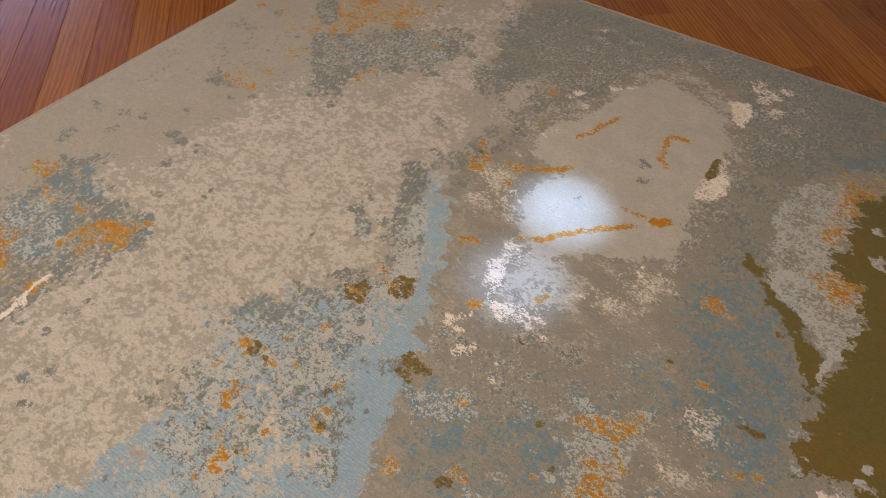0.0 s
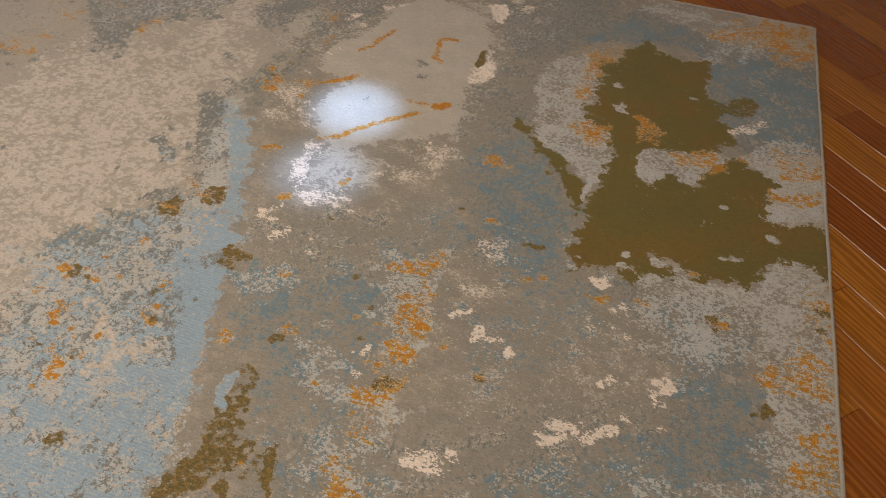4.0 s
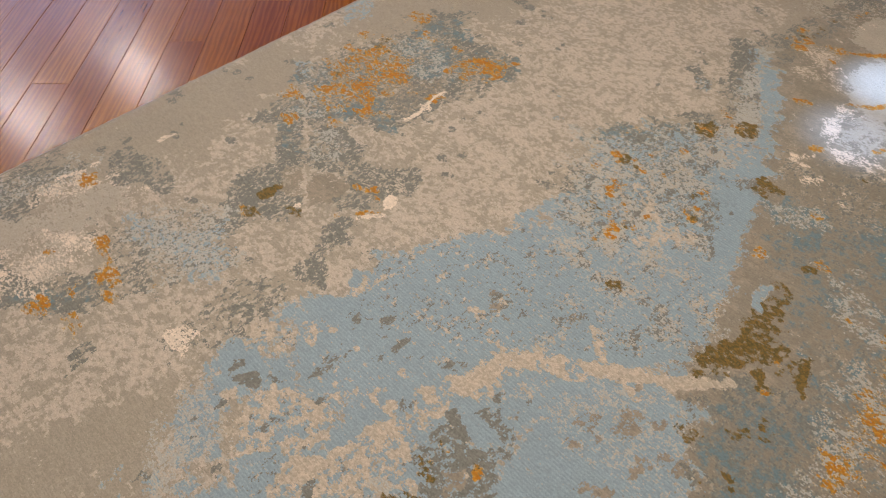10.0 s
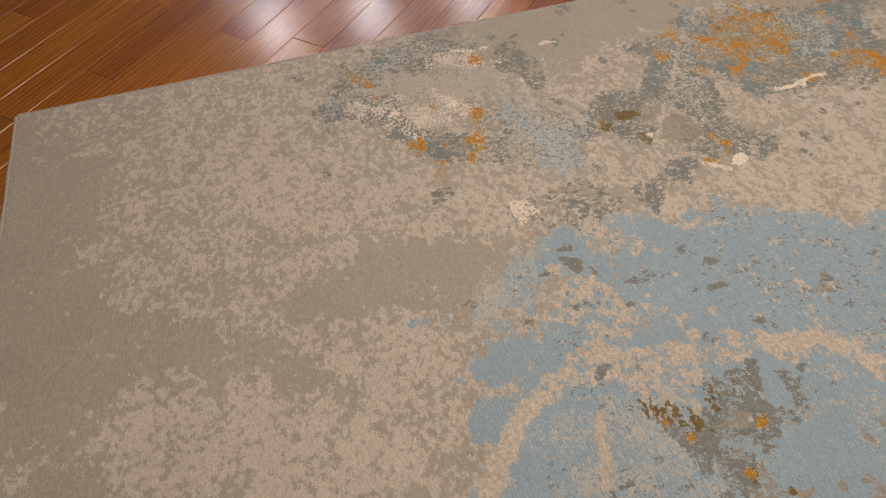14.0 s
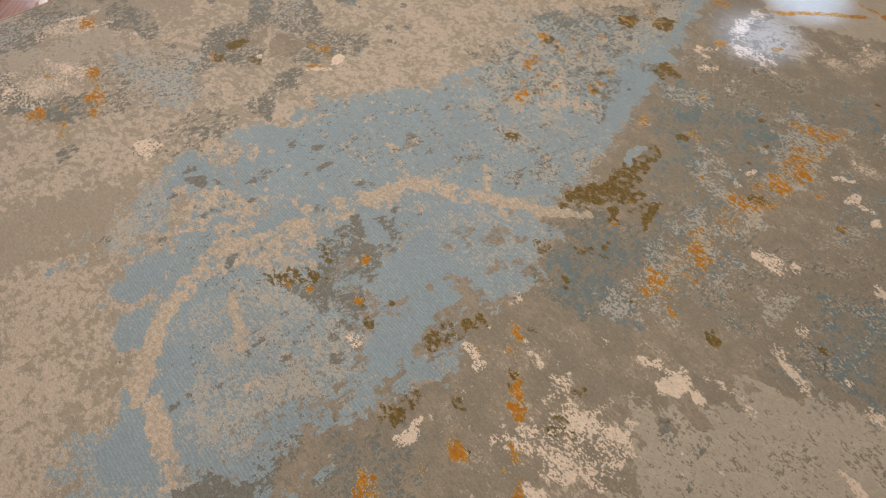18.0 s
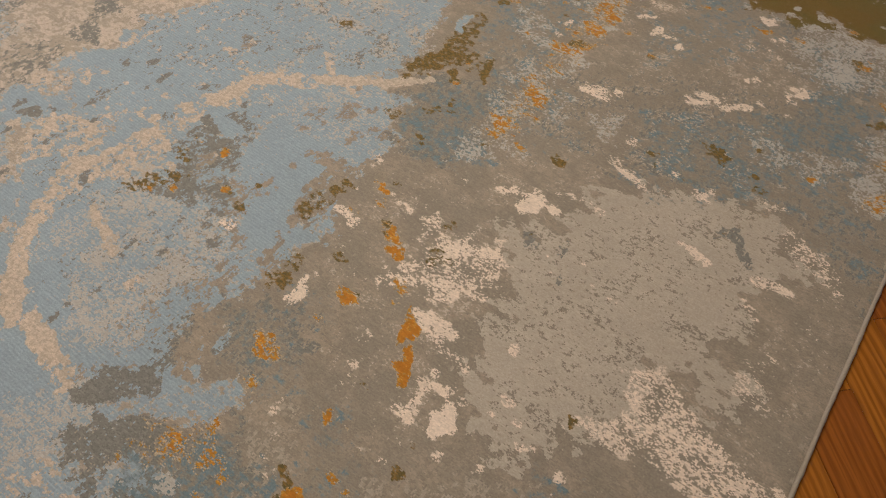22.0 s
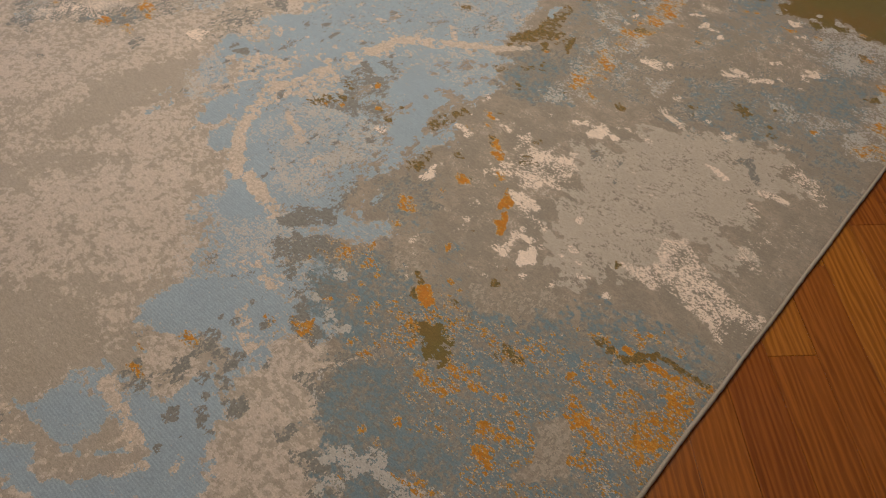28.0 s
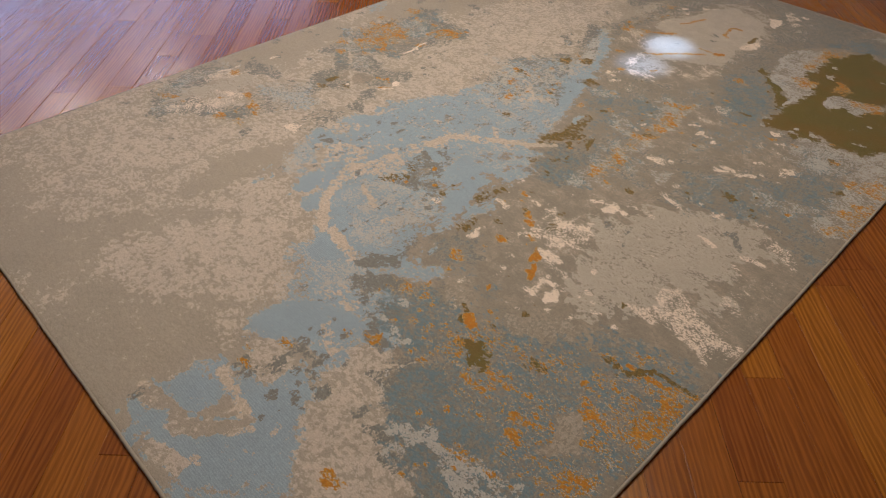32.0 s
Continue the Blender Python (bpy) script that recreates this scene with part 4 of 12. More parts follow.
A("sky", 0.93, 1.2, (129.9, 130.0), (140.2, 123.2), (149.5, 120.5), (146.2, 111.4), (150.4, 101.2), (155.5, 94.4), (146.4, 89.8), (142.9, 88.5), (136.3, 90.7), (130.4, 96.4), (122.2, 112.4))
A("sky", 0.9, 0.7, (132.8, 83.1), (134.1, 82.2), (135.2, 80.3), (133.9, 80.4), (132.1, 80.9), (131.5, 82.3))
A("sky", 0.92, 1, (123.9, 100.1), (130.5, 92.0), (133.3, 85.1), (128.0, 81.7), (124.0, 80.7), (118.0, 99.4))
# steel
A("steel", 0.97, 0.5, (64.7, 81.3), (69.3, 80.8), (70.2, 77.6), (71.9, 73.7), (70.3, 72.7), (66.3, 76.5), (63.9, 78.6))
A("steel", 0.97, 0.5, (58.3, 76.8), (62.7, 77.2), (66.9, 73.8), (69.0, 69.6), (67.9, 66.7), (63.8, 68.6), (58.7, 70.6), (58.5, 73.7))
A("steel", 0.95, 0.5, (57.4, 63.5), (59.7, 63.9), (63.7, 60.6), (61.3, 55.0), (57.6, 55.4), (57.9, 59.5))
A("steel", 0.95, 0.5, (49.3, 58.4), (52.8, 58.9), (54.4, 56.3), (54.1, 54.1), (51.1, 54.7), (49.9, 57.0))
# mesh
L("mesh", 0.95, 0.5, 1.5, (62.6, 78.7), (67.3, 74.2), (69.7, 70.4), (71.5, 65.9))
# mesh
A("mesh", 0.85, 0.5, (63.0, 67.6), (65.8, 66.0), (64.4, 61.1), (61.8, 61.6), (60.9, 64.5))
L("mesh", 0.93, 0.5, 1.5, (57.2, 62.9), (57.9, 58.7), (56.6, 54.9), (56.7, 52.7))
L("mesh", 0.9, 0.5, 1.3, (56.2, 54.4), (52.9, 53.8), (49.8, 53.9))
L("mesh", 0.8, 0.5, 1.2, (47.7, 51.4), (46.2, 46.9), (44.2, 41.9))
# moss
L("moss", 0.8, 0.4, 0.9, (49.7, 49.5), (51.8, 48.3), (54.1, 47.3))
# steel
A("steel", -0.8, 1.5, (64.7, 19.3), (69.4, 14.4), (66.2, 11.5), (63.6, 11.7), (65.5, 7.8), (61.2, 7.9), (54.9, 15.9), (59.4, 16.2), (62.6, 15.4))
# teal
A("teal", -0.3, 1.5, (64.7, 19.3), (69.4, 14.4), (66.2, 11.5), (63.6, 11.7), (65.5, 7.8), (61.2, 7.9), (54.9, 15.9), (59.4, 16.2), (62.6, 15.4))
# orange
L("orange", 0.59, 0.6, 1.3, (58.5, 38.3), (58.2, 34.1), (58.6, 30.5))
L("orange", 0.55, 0.5, 1.2, (62.8, 34.6), (63.3, 30.0))
L("orange", 0.55, 0.5, 1, (63.4, 28.9), (64.7, 24.9))
L("orange", 0.55, 0.5, 1.1, (58.7, 24.8), (58.9, 21.2))
L("orange", 0.55, 0.5, 1.1, (64.5, 22.0), (63.3, 18.4))
L("orange", 0.54, 0.5, 1, (75.3, 20.5), (75.3, 15.6))
L("orange", 0.52, 0.5, 0.9, (79.2, 16.3), (80.8, 13.4))
L("orange", 0.54, 0.5, 1.2, (83.0, 11.0), (82.9, 6.1))
L("orange", 0.52, 0.5, 1, (57.1, 17.1), (59.9, 15.0))
L("orange", 0.52, 0.5, 1, (55.5, 22.0), (53.9, 19.2))
L("orange", 0.52, 0.5, 1, (63.8, 10.8), (64.5, 8.2))
L("orange", 0.6, 0.5, 1, (43.3, 29.5), (45.4, 23.3))
A("orange", 0.63, 0.9, (70.2, 15.6), (71.9, 12.3), (72.1, 8.0), (69.3, 9.4), (69.1, 12.5))
A("orange", 0.67, 0.9, (72.6, 7.4), (77.3, 4.1), (76.0, 1.1), (70.9, 1.1), (70.1, 4.7))
A("orange", 0.55, 0.9, (82.5, 5.3), (86.0, 1.9), (79.4, 1.3))
# moss
D("moss", 0.43, 0.7, (36.9, 33.8, 1.2), (73.7, 5, 2), (70.8, 9.4, 1.5))
# strand
A("strand", 0.6, 0.9, (3.2, 70.5), (5.6, 68.6), (5.1, 63.2), (6.6, 59.9), (3.6, 58.9), (2.0, 64.1))
# steel
D("steel", 0.7, 0.5, (24.4, 70.8, 1.4), (33.9, 56.5, 1.6), (29.3, 53.9, 1.1), (35.7, 64.5, 0.9), (40.2, 62, 1.1), (37.5, 68.9, 1.5))
A("steel", 0.93, 0.6, (34.3, 41.5), (38.3, 39.6), (38.4, 34.7), (35.0, 35.9))
# mesh
L("mesh", 0.95, 0.5, 2, (41.4, 38.3), (40.1, 35.1), (43.0, 32.3), (42.9, 28.3))
A("mesh", 0.6, 0.6, (40.5, 27.5), (42.8, 26.1), (42.5, 20.8), (40.0, 20.6), (39.2, 24.7))
L("mesh", 0.92, 0.6, 2.2, (39.0, 19.5), (44.2, 17.6), (45.1, 13.4))
A("mesh", 0.55, 0.8, (38.4, 18.9), (42.6, 16.2), (42.2, 9.3), (36.1, 15.5))
L("mesh", 0.8, 0.5, 1.2, (44.3, 48.1), (45.6, 42.6))
A("mesh", 0.75, 0.6, (35.2, 36.1), (37.7, 34.3), (36.5, 31.4), (35.5, 33.3))
A("mesh", 0.6, 0.7, (61.2, 6.7), (65.8, 3.8), (64.6, 1.7), (56.4, 0.8), (55.2, 3.5))
# sky
A("sky", 0.92, 0.8, (101.8, 140.6), (109.1, 138.0), (106.4, 132.7), (102.8, 135.6))
A("sky", 0.85, 0.8, (90.1, 137.1), (95.1, 136.9), (96.6, 132.7), (91.5, 130.5), (88.0, 133.6))
A("sky", 0.8, 0.8, (83.8, 134.7), (88.7, 131.6), (86.1, 128.9), (83.6, 131.1))
A("sky", 0.8, 0.8, (80.4, 132.1), (85.6, 128.1), (84.3, 124.5), (79.6, 127.5), (78.7, 130.6))
A("sky", 0.88, 0.9, (76.5, 123.6), (81.0, 120.7), (80.1, 116.3), (76.9, 114.1), (72.0, 118.4), (77.1, 120.0))
# strand
A("strand", 0.3, 1.2, (89.6, 128.3), (95.2, 124.7), (99.0, 118.8), (95.1, 115.0), (87.6, 119.4), (86.5, 125.0))
# moss
A("moss", 0.71, 0.5, (90.9, 132.3), (93.5, 129.8), (92.3, 128.5), (90.8, 130.3))
# steel
A("steel", 0.75, 1, (179.0, 118.4), (182.8, 117.2), (184.9, 112.4), (184.8, 108.7), (180.4, 107.3), (176.5, 110.8), (174.0, 115.0))
D("steel", 0.7, 0.8, (187.5, 110.3, 1.9), (170.5, 126.9, 1.7), (160.8, 121.7, 1.7))
# moss
L("moss", 0.78, 0.5, 1.5, (186.0, 114.6), (188.4, 112.4))
L("moss", 0.76, 0.6, 2.2, (191.9, 109.2), (194.6, 106.4))
# orange
D("orange", 0.67, 0.5, (163.8, 123, 0.6))
# moss
A("moss", 0.81, 0.6, (153.0, 84.1), (154.7, 83.1), (153.1, 81.2), (149.9, 81.3), (151.0, 78.4), (149.7, 76.6), (147.1, 78.2), (145.4, 80.0), (145.0, 83.4), (142.8, 83.9), (141.2, 85.2), (141.7, 86.2), (144.4, 84.8), (147.7, 84.0), (149.2, 83.0))
L("moss", 0.77, 0.5, 1.4, (152.9, 73.9), (149.0, 73.6), (146.7, 73.1))
# orange
A("orange", 0.78, 0.5, (163.9, 68.5), (165.4, 66.3), (163.8, 63.2), (161.7, 63.9), (162.8, 66.7))
# sky
A("sky", 0.97, 0.8, (217.0, 122.1), (219.7, 115.9), (205.7, 107.6), (195.9, 103.4), (183.1, 97.2), (180.8, 98.9), (187.2, 103.0), (195.0, 105.4), (205.4, 113.0))
A("sky", 0.9, 0.8, (177.9, 105.8), (182.7, 98.2), (176.6, 94.3), (171.5, 92.7), (167.7, 92.2), (165.5, 97.3), (170.3, 102.4))
# steel
A("steel", 0.7, 0.7, (199.9, 116.4), (207.9, 117.0), (207.3, 113.4), (199.6, 112.3), (192.9, 110.4), (188.9, 111.2))
A("steel", 0.7, 0.8, (223.8, 128.9), (219.4, 122.0), (212.4, 116.8), (207.7, 117.5), (214.1, 123.3))
# moss
A("moss", 0.85, 0.7, (144.3, 82.5), (148.3, 82.5), (154.0, 84.2), (154.7, 82.7), (150.7, 79.2), (152.3, 75.4), (149.2, 73.0), (145.4, 72.9), (146.9, 76.3), (143.6, 77.2), (141.9, 81.6), (140.4, 85.2))
# steel
A("steel", 0.75, 0.8, (170.5, 126.9), (176.6, 124.0), (174.8, 116.7), (168.9, 116.2), (165.1, 118.1), (164.8, 122.5))
A("steel", 0.75, 0.8, (178.6, 119.3), (183.1, 112.5), (178.7, 107.5), (174.7, 109.6), (173.4, 114.6))
# moss
D("moss", 0.65, 0.6, (187, 113.7, 2), (192.8, 108.5, 2.2))
# sky
A("sky", 0.97, 1, (217.9, 119.9), (220.6, 116.4), (205.6, 107.9), (195.9, 103.4), (188.0, 101.0), (183.2, 96.8), (180.3, 98.0), (174.4, 94.3), (169.9, 93.4), (166.1, 92.9), (162.1, 90.2), (159.2, 91.1), (154.4, 88.8), (149.0, 88.5), (146.4, 89.8), (149.4, 92.7), (157.4, 95.6), (172.4, 104.2), (178.2, 104.9), (181.1, 101.9), (191.4, 105.3), (203.3, 113.1))
A("sky", 0.97, 1, (133.6, 128.6), (142.3, 120.8), (153.7, 119.5), (147.7, 113.2), (148.7, 105.1), (152.0, 97.2), (146.4, 89.8), (141.0, 88.3), (136.9, 89.3), (131.8, 92.9), (127.7, 98.8), (124.4, 105.1), (118.0, 112.8))
# strand
A("strand", -0.7, 1.2, (134.4, 129.3), (142.3, 120.8), (147.2, 114.4), (149.1, 93.4), (141.0, 88.3), (136.5, 89.0), (132.2, 93.2), (128.1, 99.1), (124.7, 105.3), (119.1, 114.0))
L("strand", 0.95, 0.6, 1.9, (116.0, 109.9), (119.5, 108.0), (121.6, 106.2), (123.4, 104.2), (127.0, 98.2), (130.8, 92.2), (135.2, 86.4), (139.4, 81.9), (141.2, 80.1))
# teal
A("teal", 0.5, 2, (140.0, 68.5), (161.3, 63.8), (163.3, 59.0), (152.4, 60.4), (142.8, 61.6), (137.7, 57.9), (134.5, 65.9))
A("teal", 0.5, 2, (171.6, 79.7), (173.3, 72.3), (164.2, 67.7), (161.5, 74.1))
# cream
A("cream", 0.14, 4, (183.5, 64.0), (184.6, 29.9), (176.4, 27.1), (172.7, 58.5))
# sky
A("sky", 0.97, 0.8, (88.1, 136.7), (97.0, 137.6), (96.1, 130.8), (91.6, 130.8), (88.4, 132.8))
A("sky", 0.97, 0.8, (80.3, 132.5), (88.4, 132.8), (85.6, 126.8), (82.1, 125.4), (79.1, 127.2))
# strand
A("strand", -0.8, 1, (73.3, 120.0), (78.3, 121.0), (81.0, 115.8), (76.0, 113.5), (70.1, 116.2))
# sky
A("sky", 0.97, 0.8, (73.3, 120.0), (78.3, 121.0), (81.0, 115.8), (76.0, 113.5), (70.1, 116.2))
# strand
A("strand", -0.8, 1, (68.6, 112.4), (75.1, 111.5), (75.2, 107.9), (69.9, 103.3), (66.8, 107.9))
# sky
A("sky", 0.97, 0.8, (68.6, 112.4), (75.1, 111.5), (75.2, 107.9), (69.9, 103.3), (66.8, 107.9))
# strand
A("strand", 0.85, 1, (87.0, 129.7), (96.1, 127.7), (97.6, 119.5), (96.4, 115.7), (89.6, 115.3), (85.1, 121.4))
# steel
A("steel", -0.5, 2, (78.4, 63.5), (83.9, 59.4), (89.6, 48.5), (88.1, 34.9), (89.8, 25.4), (99.5, 8.1), (106.8, 1.1), (100.6, -1.5), (94.3, 5.7), (91.0, 19.6), (84.4, 28.5), (78.2, 39.6), (70.4, 51.5))
# teal
A("teal", -0.4, 2, (78.4, 63.5), (83.9, 59.4), (89.6, 48.5), (88.1, 34.9), (89.8, 25.4), (99.5, 8.1), (106.8, 1.1), (100.6, -1.5), (94.3, 5.7), (91.0, 19.6), (84.4, 28.5), (78.2, 39.6), (70.4, 51.5))
# cream
A("cream", 0.58, 1.2, (111.2, 26.4), (113.1, 20.4), (106.8, 9.8), (103.2, 0.4), (99.3, 2.9), (101.8, 9.2), (100.7, 19.6), (100.1, 24.9))
# mesh
A("mesh", -0.9, 0.8, (41.8, 38.7), (48.6, 31.9), (44.5, 11.3), (42.2, 9.3), (34.8, 16.8), (36.7, 36.2))
L("mesh", 0.9, 0.4, 0.8, (40.7, 37.5), (43.5, 33.5), (44.1, 30.4), (44.3, 26.1))
L("mesh", 0.9, 0.4, 0.9, (42.9, 29.1), (41.5, 24.9), (43.3, 21.6), (42.2, 19.6), (44.5, 16.5), (44.1, 12.9))
L("mesh", 0.85, 0.4, 0.9, (41.3, 19.7), (38.5, 19.1), (38.7, 15.0))
L("mesh", 0.85, 0.4, 0.7, (38.9, 35.6), (40.6, 32.0))
A("mesh", 0.42, 1, (41.8, 38.7), (48.2, 31.5), (45.4, 13.4), (42.3, 10.7), (36.2, 16.8), (38.2, 36.3))
# strand
L("strand", 0.8, 0.8, 1.4, (22.7, 71.6), (21.8, 66.8), (21.0, 62.1))
# stone
A("stone", 0.8, 1, (141.3, 190.7), (150.0, 190.2), (164.5, 180.2), (174.3, 179.4), (181.1, 178.9), (179.4, 173.5), (171.3, 169.1), (181.2, 157.7), (174.9, 152.2), (164.5, 152.3), (158.5, 156.2), (150.2, 157.5), (141.9, 161.7), (136.7, 162.4), (133.7, 153.8), (139.0, 145.6), (135.0, 141.3), (129.0, 143.7), (124.2, 147.2), (118.9, 153.2), (114.6, 154.0), (108.7, 160.6), (113.4, 167.8), (119.9, 164.8), (127.0, 171.0), (130.6, 179.8), (138.5, 179.1))
# steel
A("steel", 0.5, 1, (141.3, 190.7), (150.0, 190.2), (164.5, 180.2), (174.3, 179.4), (181.1, 178.9), (179.4, 173.5), (171.3, 169.1), (181.2, 157.7), (174.9, 152.2), (164.5, 152.3), (158.5, 156.2), (150.2, 157.5), (141.9, 161.7), (136.7, 162.4), (133.7, 153.8), (139.0, 145.6), (135.0, 141.3), (129.0, 143.7), (124.2, 147.2), (118.9, 153.2), (114.6, 154.0), (108.7, 160.6), (113.4, 167.8), (119.9, 164.8), (127.0, 171.0), (130.6, 179.8), (138.5, 179.1))
# teal
A("teal", 0.35, 1, (141.3, 190.7), (150.0, 190.2), (164.5, 180.2), (174.3, 179.4), (181.1, 178.9), (179.4, 173.5), (171.3, 169.1), (181.2, 157.7), (174.9, 152.2), (158.5, 156.2), (141.9, 161.7), (136.7, 162.4), (133.7, 153.8), (124.1, 167.1), (130.6, 179.8), (138.5, 179.1))
# steel
D("steel", 0.75, 0.5, (91.7, 130.5, 1.4), (92.5, 129, 1.1))
# sky
A("sky", 0.97, 0.7, (94.3, 140.4), (98.4, 138.9), (97.8, 133.6), (93.3, 130.1), (89.6, 131.6), (88.9, 135.0))
A("sky", 0.97, 0.7, (83.3, 134.7), (87.4, 132.6), (85.2, 126.3), (82.5, 123.5), (77.0, 128.4), (80.5, 132.8))
# strand
A("strand", 0.75, 1, (87.3, 129.8), (93.7, 127.2), (99.8, 119.8), (96.1, 115.3), (90.4, 116.8), (84.9, 122.7))
# sky
A("sky", 0.9, 0.6, (71.2, 118.9), (75.4, 119.8), (81.5, 117.8), (81.9, 114.5), (77.6, 113.8), (71.7, 115.7))
A("sky", 0.8, 0.5, (66.3, 133.3), (71.2, 130.6), (74.3, 126.3), (70.2, 128.1))
# steel
D("steel", 0.75, 0.6, (156.1, 122.9, 1.6), (158.8, 122.2, 1.6), (161.7, 121.6, 1.4), (164.6, 120.9, 1.6), (172.7, 122.7, 1.6))
# teal
A("teal", 0.4, 2, (172.8, 120.3), (187.4, 113.1), (184.6, 106.0), (176.1, 108.7), (168.8, 114.1), (161.7, 121.6))
# steel
A("steel", 0.75, 1, (194.8, 113.8), (210.4, 120.2), (216.9, 119.3), (200.4, 110.3), (192.7, 109.7), (188.5, 109.0))
# moss
D("moss", 0.6, 0.6, (181.3, 97.3, 1.6), (192.9, 108.1, 1.8), (187.4, 113.1, 1.6))
# cream
A("cream", 0.5, 1, (286.3, 122.7), (291.9, 114.0), (285.2, 114.1), (279.5, 117.7))
# strand
A("strand", -0.5, 1, (86.9, 135.0), (103.2, 122.0), (99.0, 117.7), (94.2, 115.6), (82.7, 124.7))
A("strand", 0.66, 1, (97.5, 142.1), (105.6, 134.1), (105.1, 127.3), (99.6, 128.9), (95.0, 134.7), (94.3, 138.7))
A("strand", 0.66, 1, (88.0, 130.2), (97.2, 125.4), (100.7, 121.4), (95.4, 115.8), (90.7, 116.1), (83.7, 121.6), (85.3, 127.4))
# sky
A("sky", 0.97, 0.7, (90.5, 137.6), (94.6, 135.7), (94.9, 131.3), (90.4, 130.8), (88.3, 133.9))
# steel
L("steel", 0.85, 0.4, 1.2, (91.5, 132.6), (93.4, 129.1))
L("steel", 0.8, 0.4, 1.2, (96.9, 141.1), (98.5, 136.8))
# sky
A("sky", -0.5, 0.6, (72.6, 125.8), (79.5, 121.3), (73.0, 114.0), (67.2, 114.4), (66.9, 119.0))
# strand
L("strand", 0.95, 0.6, 2, (67.8, 99.6), (71.2, 105.6), (76.4, 110.1), (82.0, 112.5))
# sky
A("sky", 0.97, 0.6, (74.5, 121.3), (79.5, 117.7), (78.4, 114.5), (72.6, 113.5), (70.4, 117.2))
# moss
A("moss", 0.16, 3, (66.4, 60.5), (66.2, 43.0), (74.7, 37.3), (89.2, 18.6), (97.4, 0.1), (65.3, -1.4), (42.6, 22.9), (41.7, 39.1))
# orange
A("orange", 0.62, 1.2, (293.9, 27.2), (297.9, 0.1), (280.7, 0.8), (280.6, 7.0), (285.7, 13.4), (284.0, 23.9))
A("orange", 0.66, 0.8, (294.1, 9.5), (295.1, 0.2), (281.9, 0.7), (280.9, 6.4))
A("orange", 0.42, 1.4, (246.6, 10.8), (248.6, 1.0), (237.8, 1.5), (236.7, 8.7))
A("orange", 0.45, 1.4, (232.9, 7.7), (234.9, 0.6), (228.4, 0.9), (229.2, 6.8))
# steel
A("steel", 0.88, 1.4, (274.7, 24.7), (283.1, 13.4), (269.3, 0.1), (251.5, 0.8), (245.3, 14.1), (260.7, 21.5))
# teal
A("teal", 0.42, 2, (274.7, 24.7), (283.1, 13.4), (269.3, 0.1), (251.5, 0.8), (245.3, 14.1), (260.7, 21.5))
# steel
A("steel", 0.72, 0.8, (206.5, 119.9), (213.9, 120.0), (207.2, 113.8), (198.7, 111.4), (194.8, 112.3))
# mesh
L("mesh", 0.9, 0.4, 0.8, (40.4, 37.7), (43.4, 34.5), (42.5, 32.3), (43.3, 29.5), (42.2, 26.9))
L("mesh", 0.9, 0.4, 0.8, (39.2, 36.4), (38.8, 34.3), (40.8, 32.8))
L("mesh", 0.85, 0.4, 0.8, (35.1, 35.5), (37.0, 34.9), (38.8, 33.1))
# strand
L("strand", 0.62, 0.8, 1.8, (21.8, 71.4), (22.1, 66.8), (21.2, 62.2), (20.6, 58.8))
# teal
A("teal", 0.36, 4, (177.0, 100.1), (195.2, 73.9), (171.5, 60.9), (151.6, 67.6), (132.6, 63.8), (136.0, 53.4), (154.2, 16.1), (185.3, 17.6), (158.8, 40.1), (149.9, 58.2), (163.1, 62.8), (185.3, 55.2), (178.8, 68.2), (168.6, 89.0))
# sky
A("sky", 0.95, 0.9, (133.0, 123.8), (142.5, 119.6), (149.0, 114.5), (143.2, 108.0), (146.1, 97.3), (158.0, 96.2), (170.3, 97.6), (164.9, 93.6), (154.9, 89.3), (149.5, 90.3), (142.1, 87.0), (136.0, 90.9), (136.2, 98.9), (134.2, 107.5), (127.9, 115.9))
# mesh
A("mesh", -0.3, 2, (132.5, 120.0), (142.4, 109.6), (149.1, 91.1), (139.7, 87.5), (134.1, 103.3), (128.3, 115.1))
# steel
A("steel", 0.6, 0.8, (172.8, 129.6), (182.8, 120.8), (185.3, 112.1), (179.6, 108.8), (173.2, 114.7), (166.5, 121.3), (164.7, 125.0))
# teal
A("teal", 0.45, 1, (172.8, 129.6), (182.8, 120.8), (185.3, 112.1), (179.6, 108.8), (173.2, 114.7), (166.5, 121.3), (164.7, 125.0))
# mesh
A("mesh", 0.5, 0.8, (184.0, 70.0), (189.4, 65.5), (172.3, 59.2), (163.8, 61.2), (166.9, 65.0))
# teal
A("teal", 0.5, 1, (149.8, 71.3), (164.3, 65.1), (159.4, 60.6), (147.8, 62.6), (136.4, 63.0), (131.3, 63.2), (136.2, 67.0))
# cream
A("cream", 0.16, 4, (165.0, 58.8), (172.6, 38.6), (163.2, 35.3), (157.1, 52.0))
# teal
A("teal", 0.56, 2, (42.9, 30.6), (54.7, 12.6), (60.5, 3.8), (53.5, 2.3), (49.1, 1.5), (31.5, 19.3))
# steel
A("steel", 0.66, 2, (42.9, 30.6), (54.7, 12.6), (60.5, 3.8), (53.5, 2.3), (49.1, 1.5), (31.5, 19.3))
# mesh
A("mesh", -0.4, 0.8, (61.2, 9.0), (69.8, 1.8), (60.9, -3.8), (53.6, 3.6))
# orange
D("orange", 0.55, 0.8, (54.3, 9.9, 1.6), (53.9, 6.1, 1.8), (49.0, 8.2, 1.3), (56.7, 4.6, 1.5), (46.2, 18.2, 1), (39.9, 18.9, 1.1))
L("orange", 0.5, 0.6, 1, (53.6, 16.7), (54.5, 11.3))
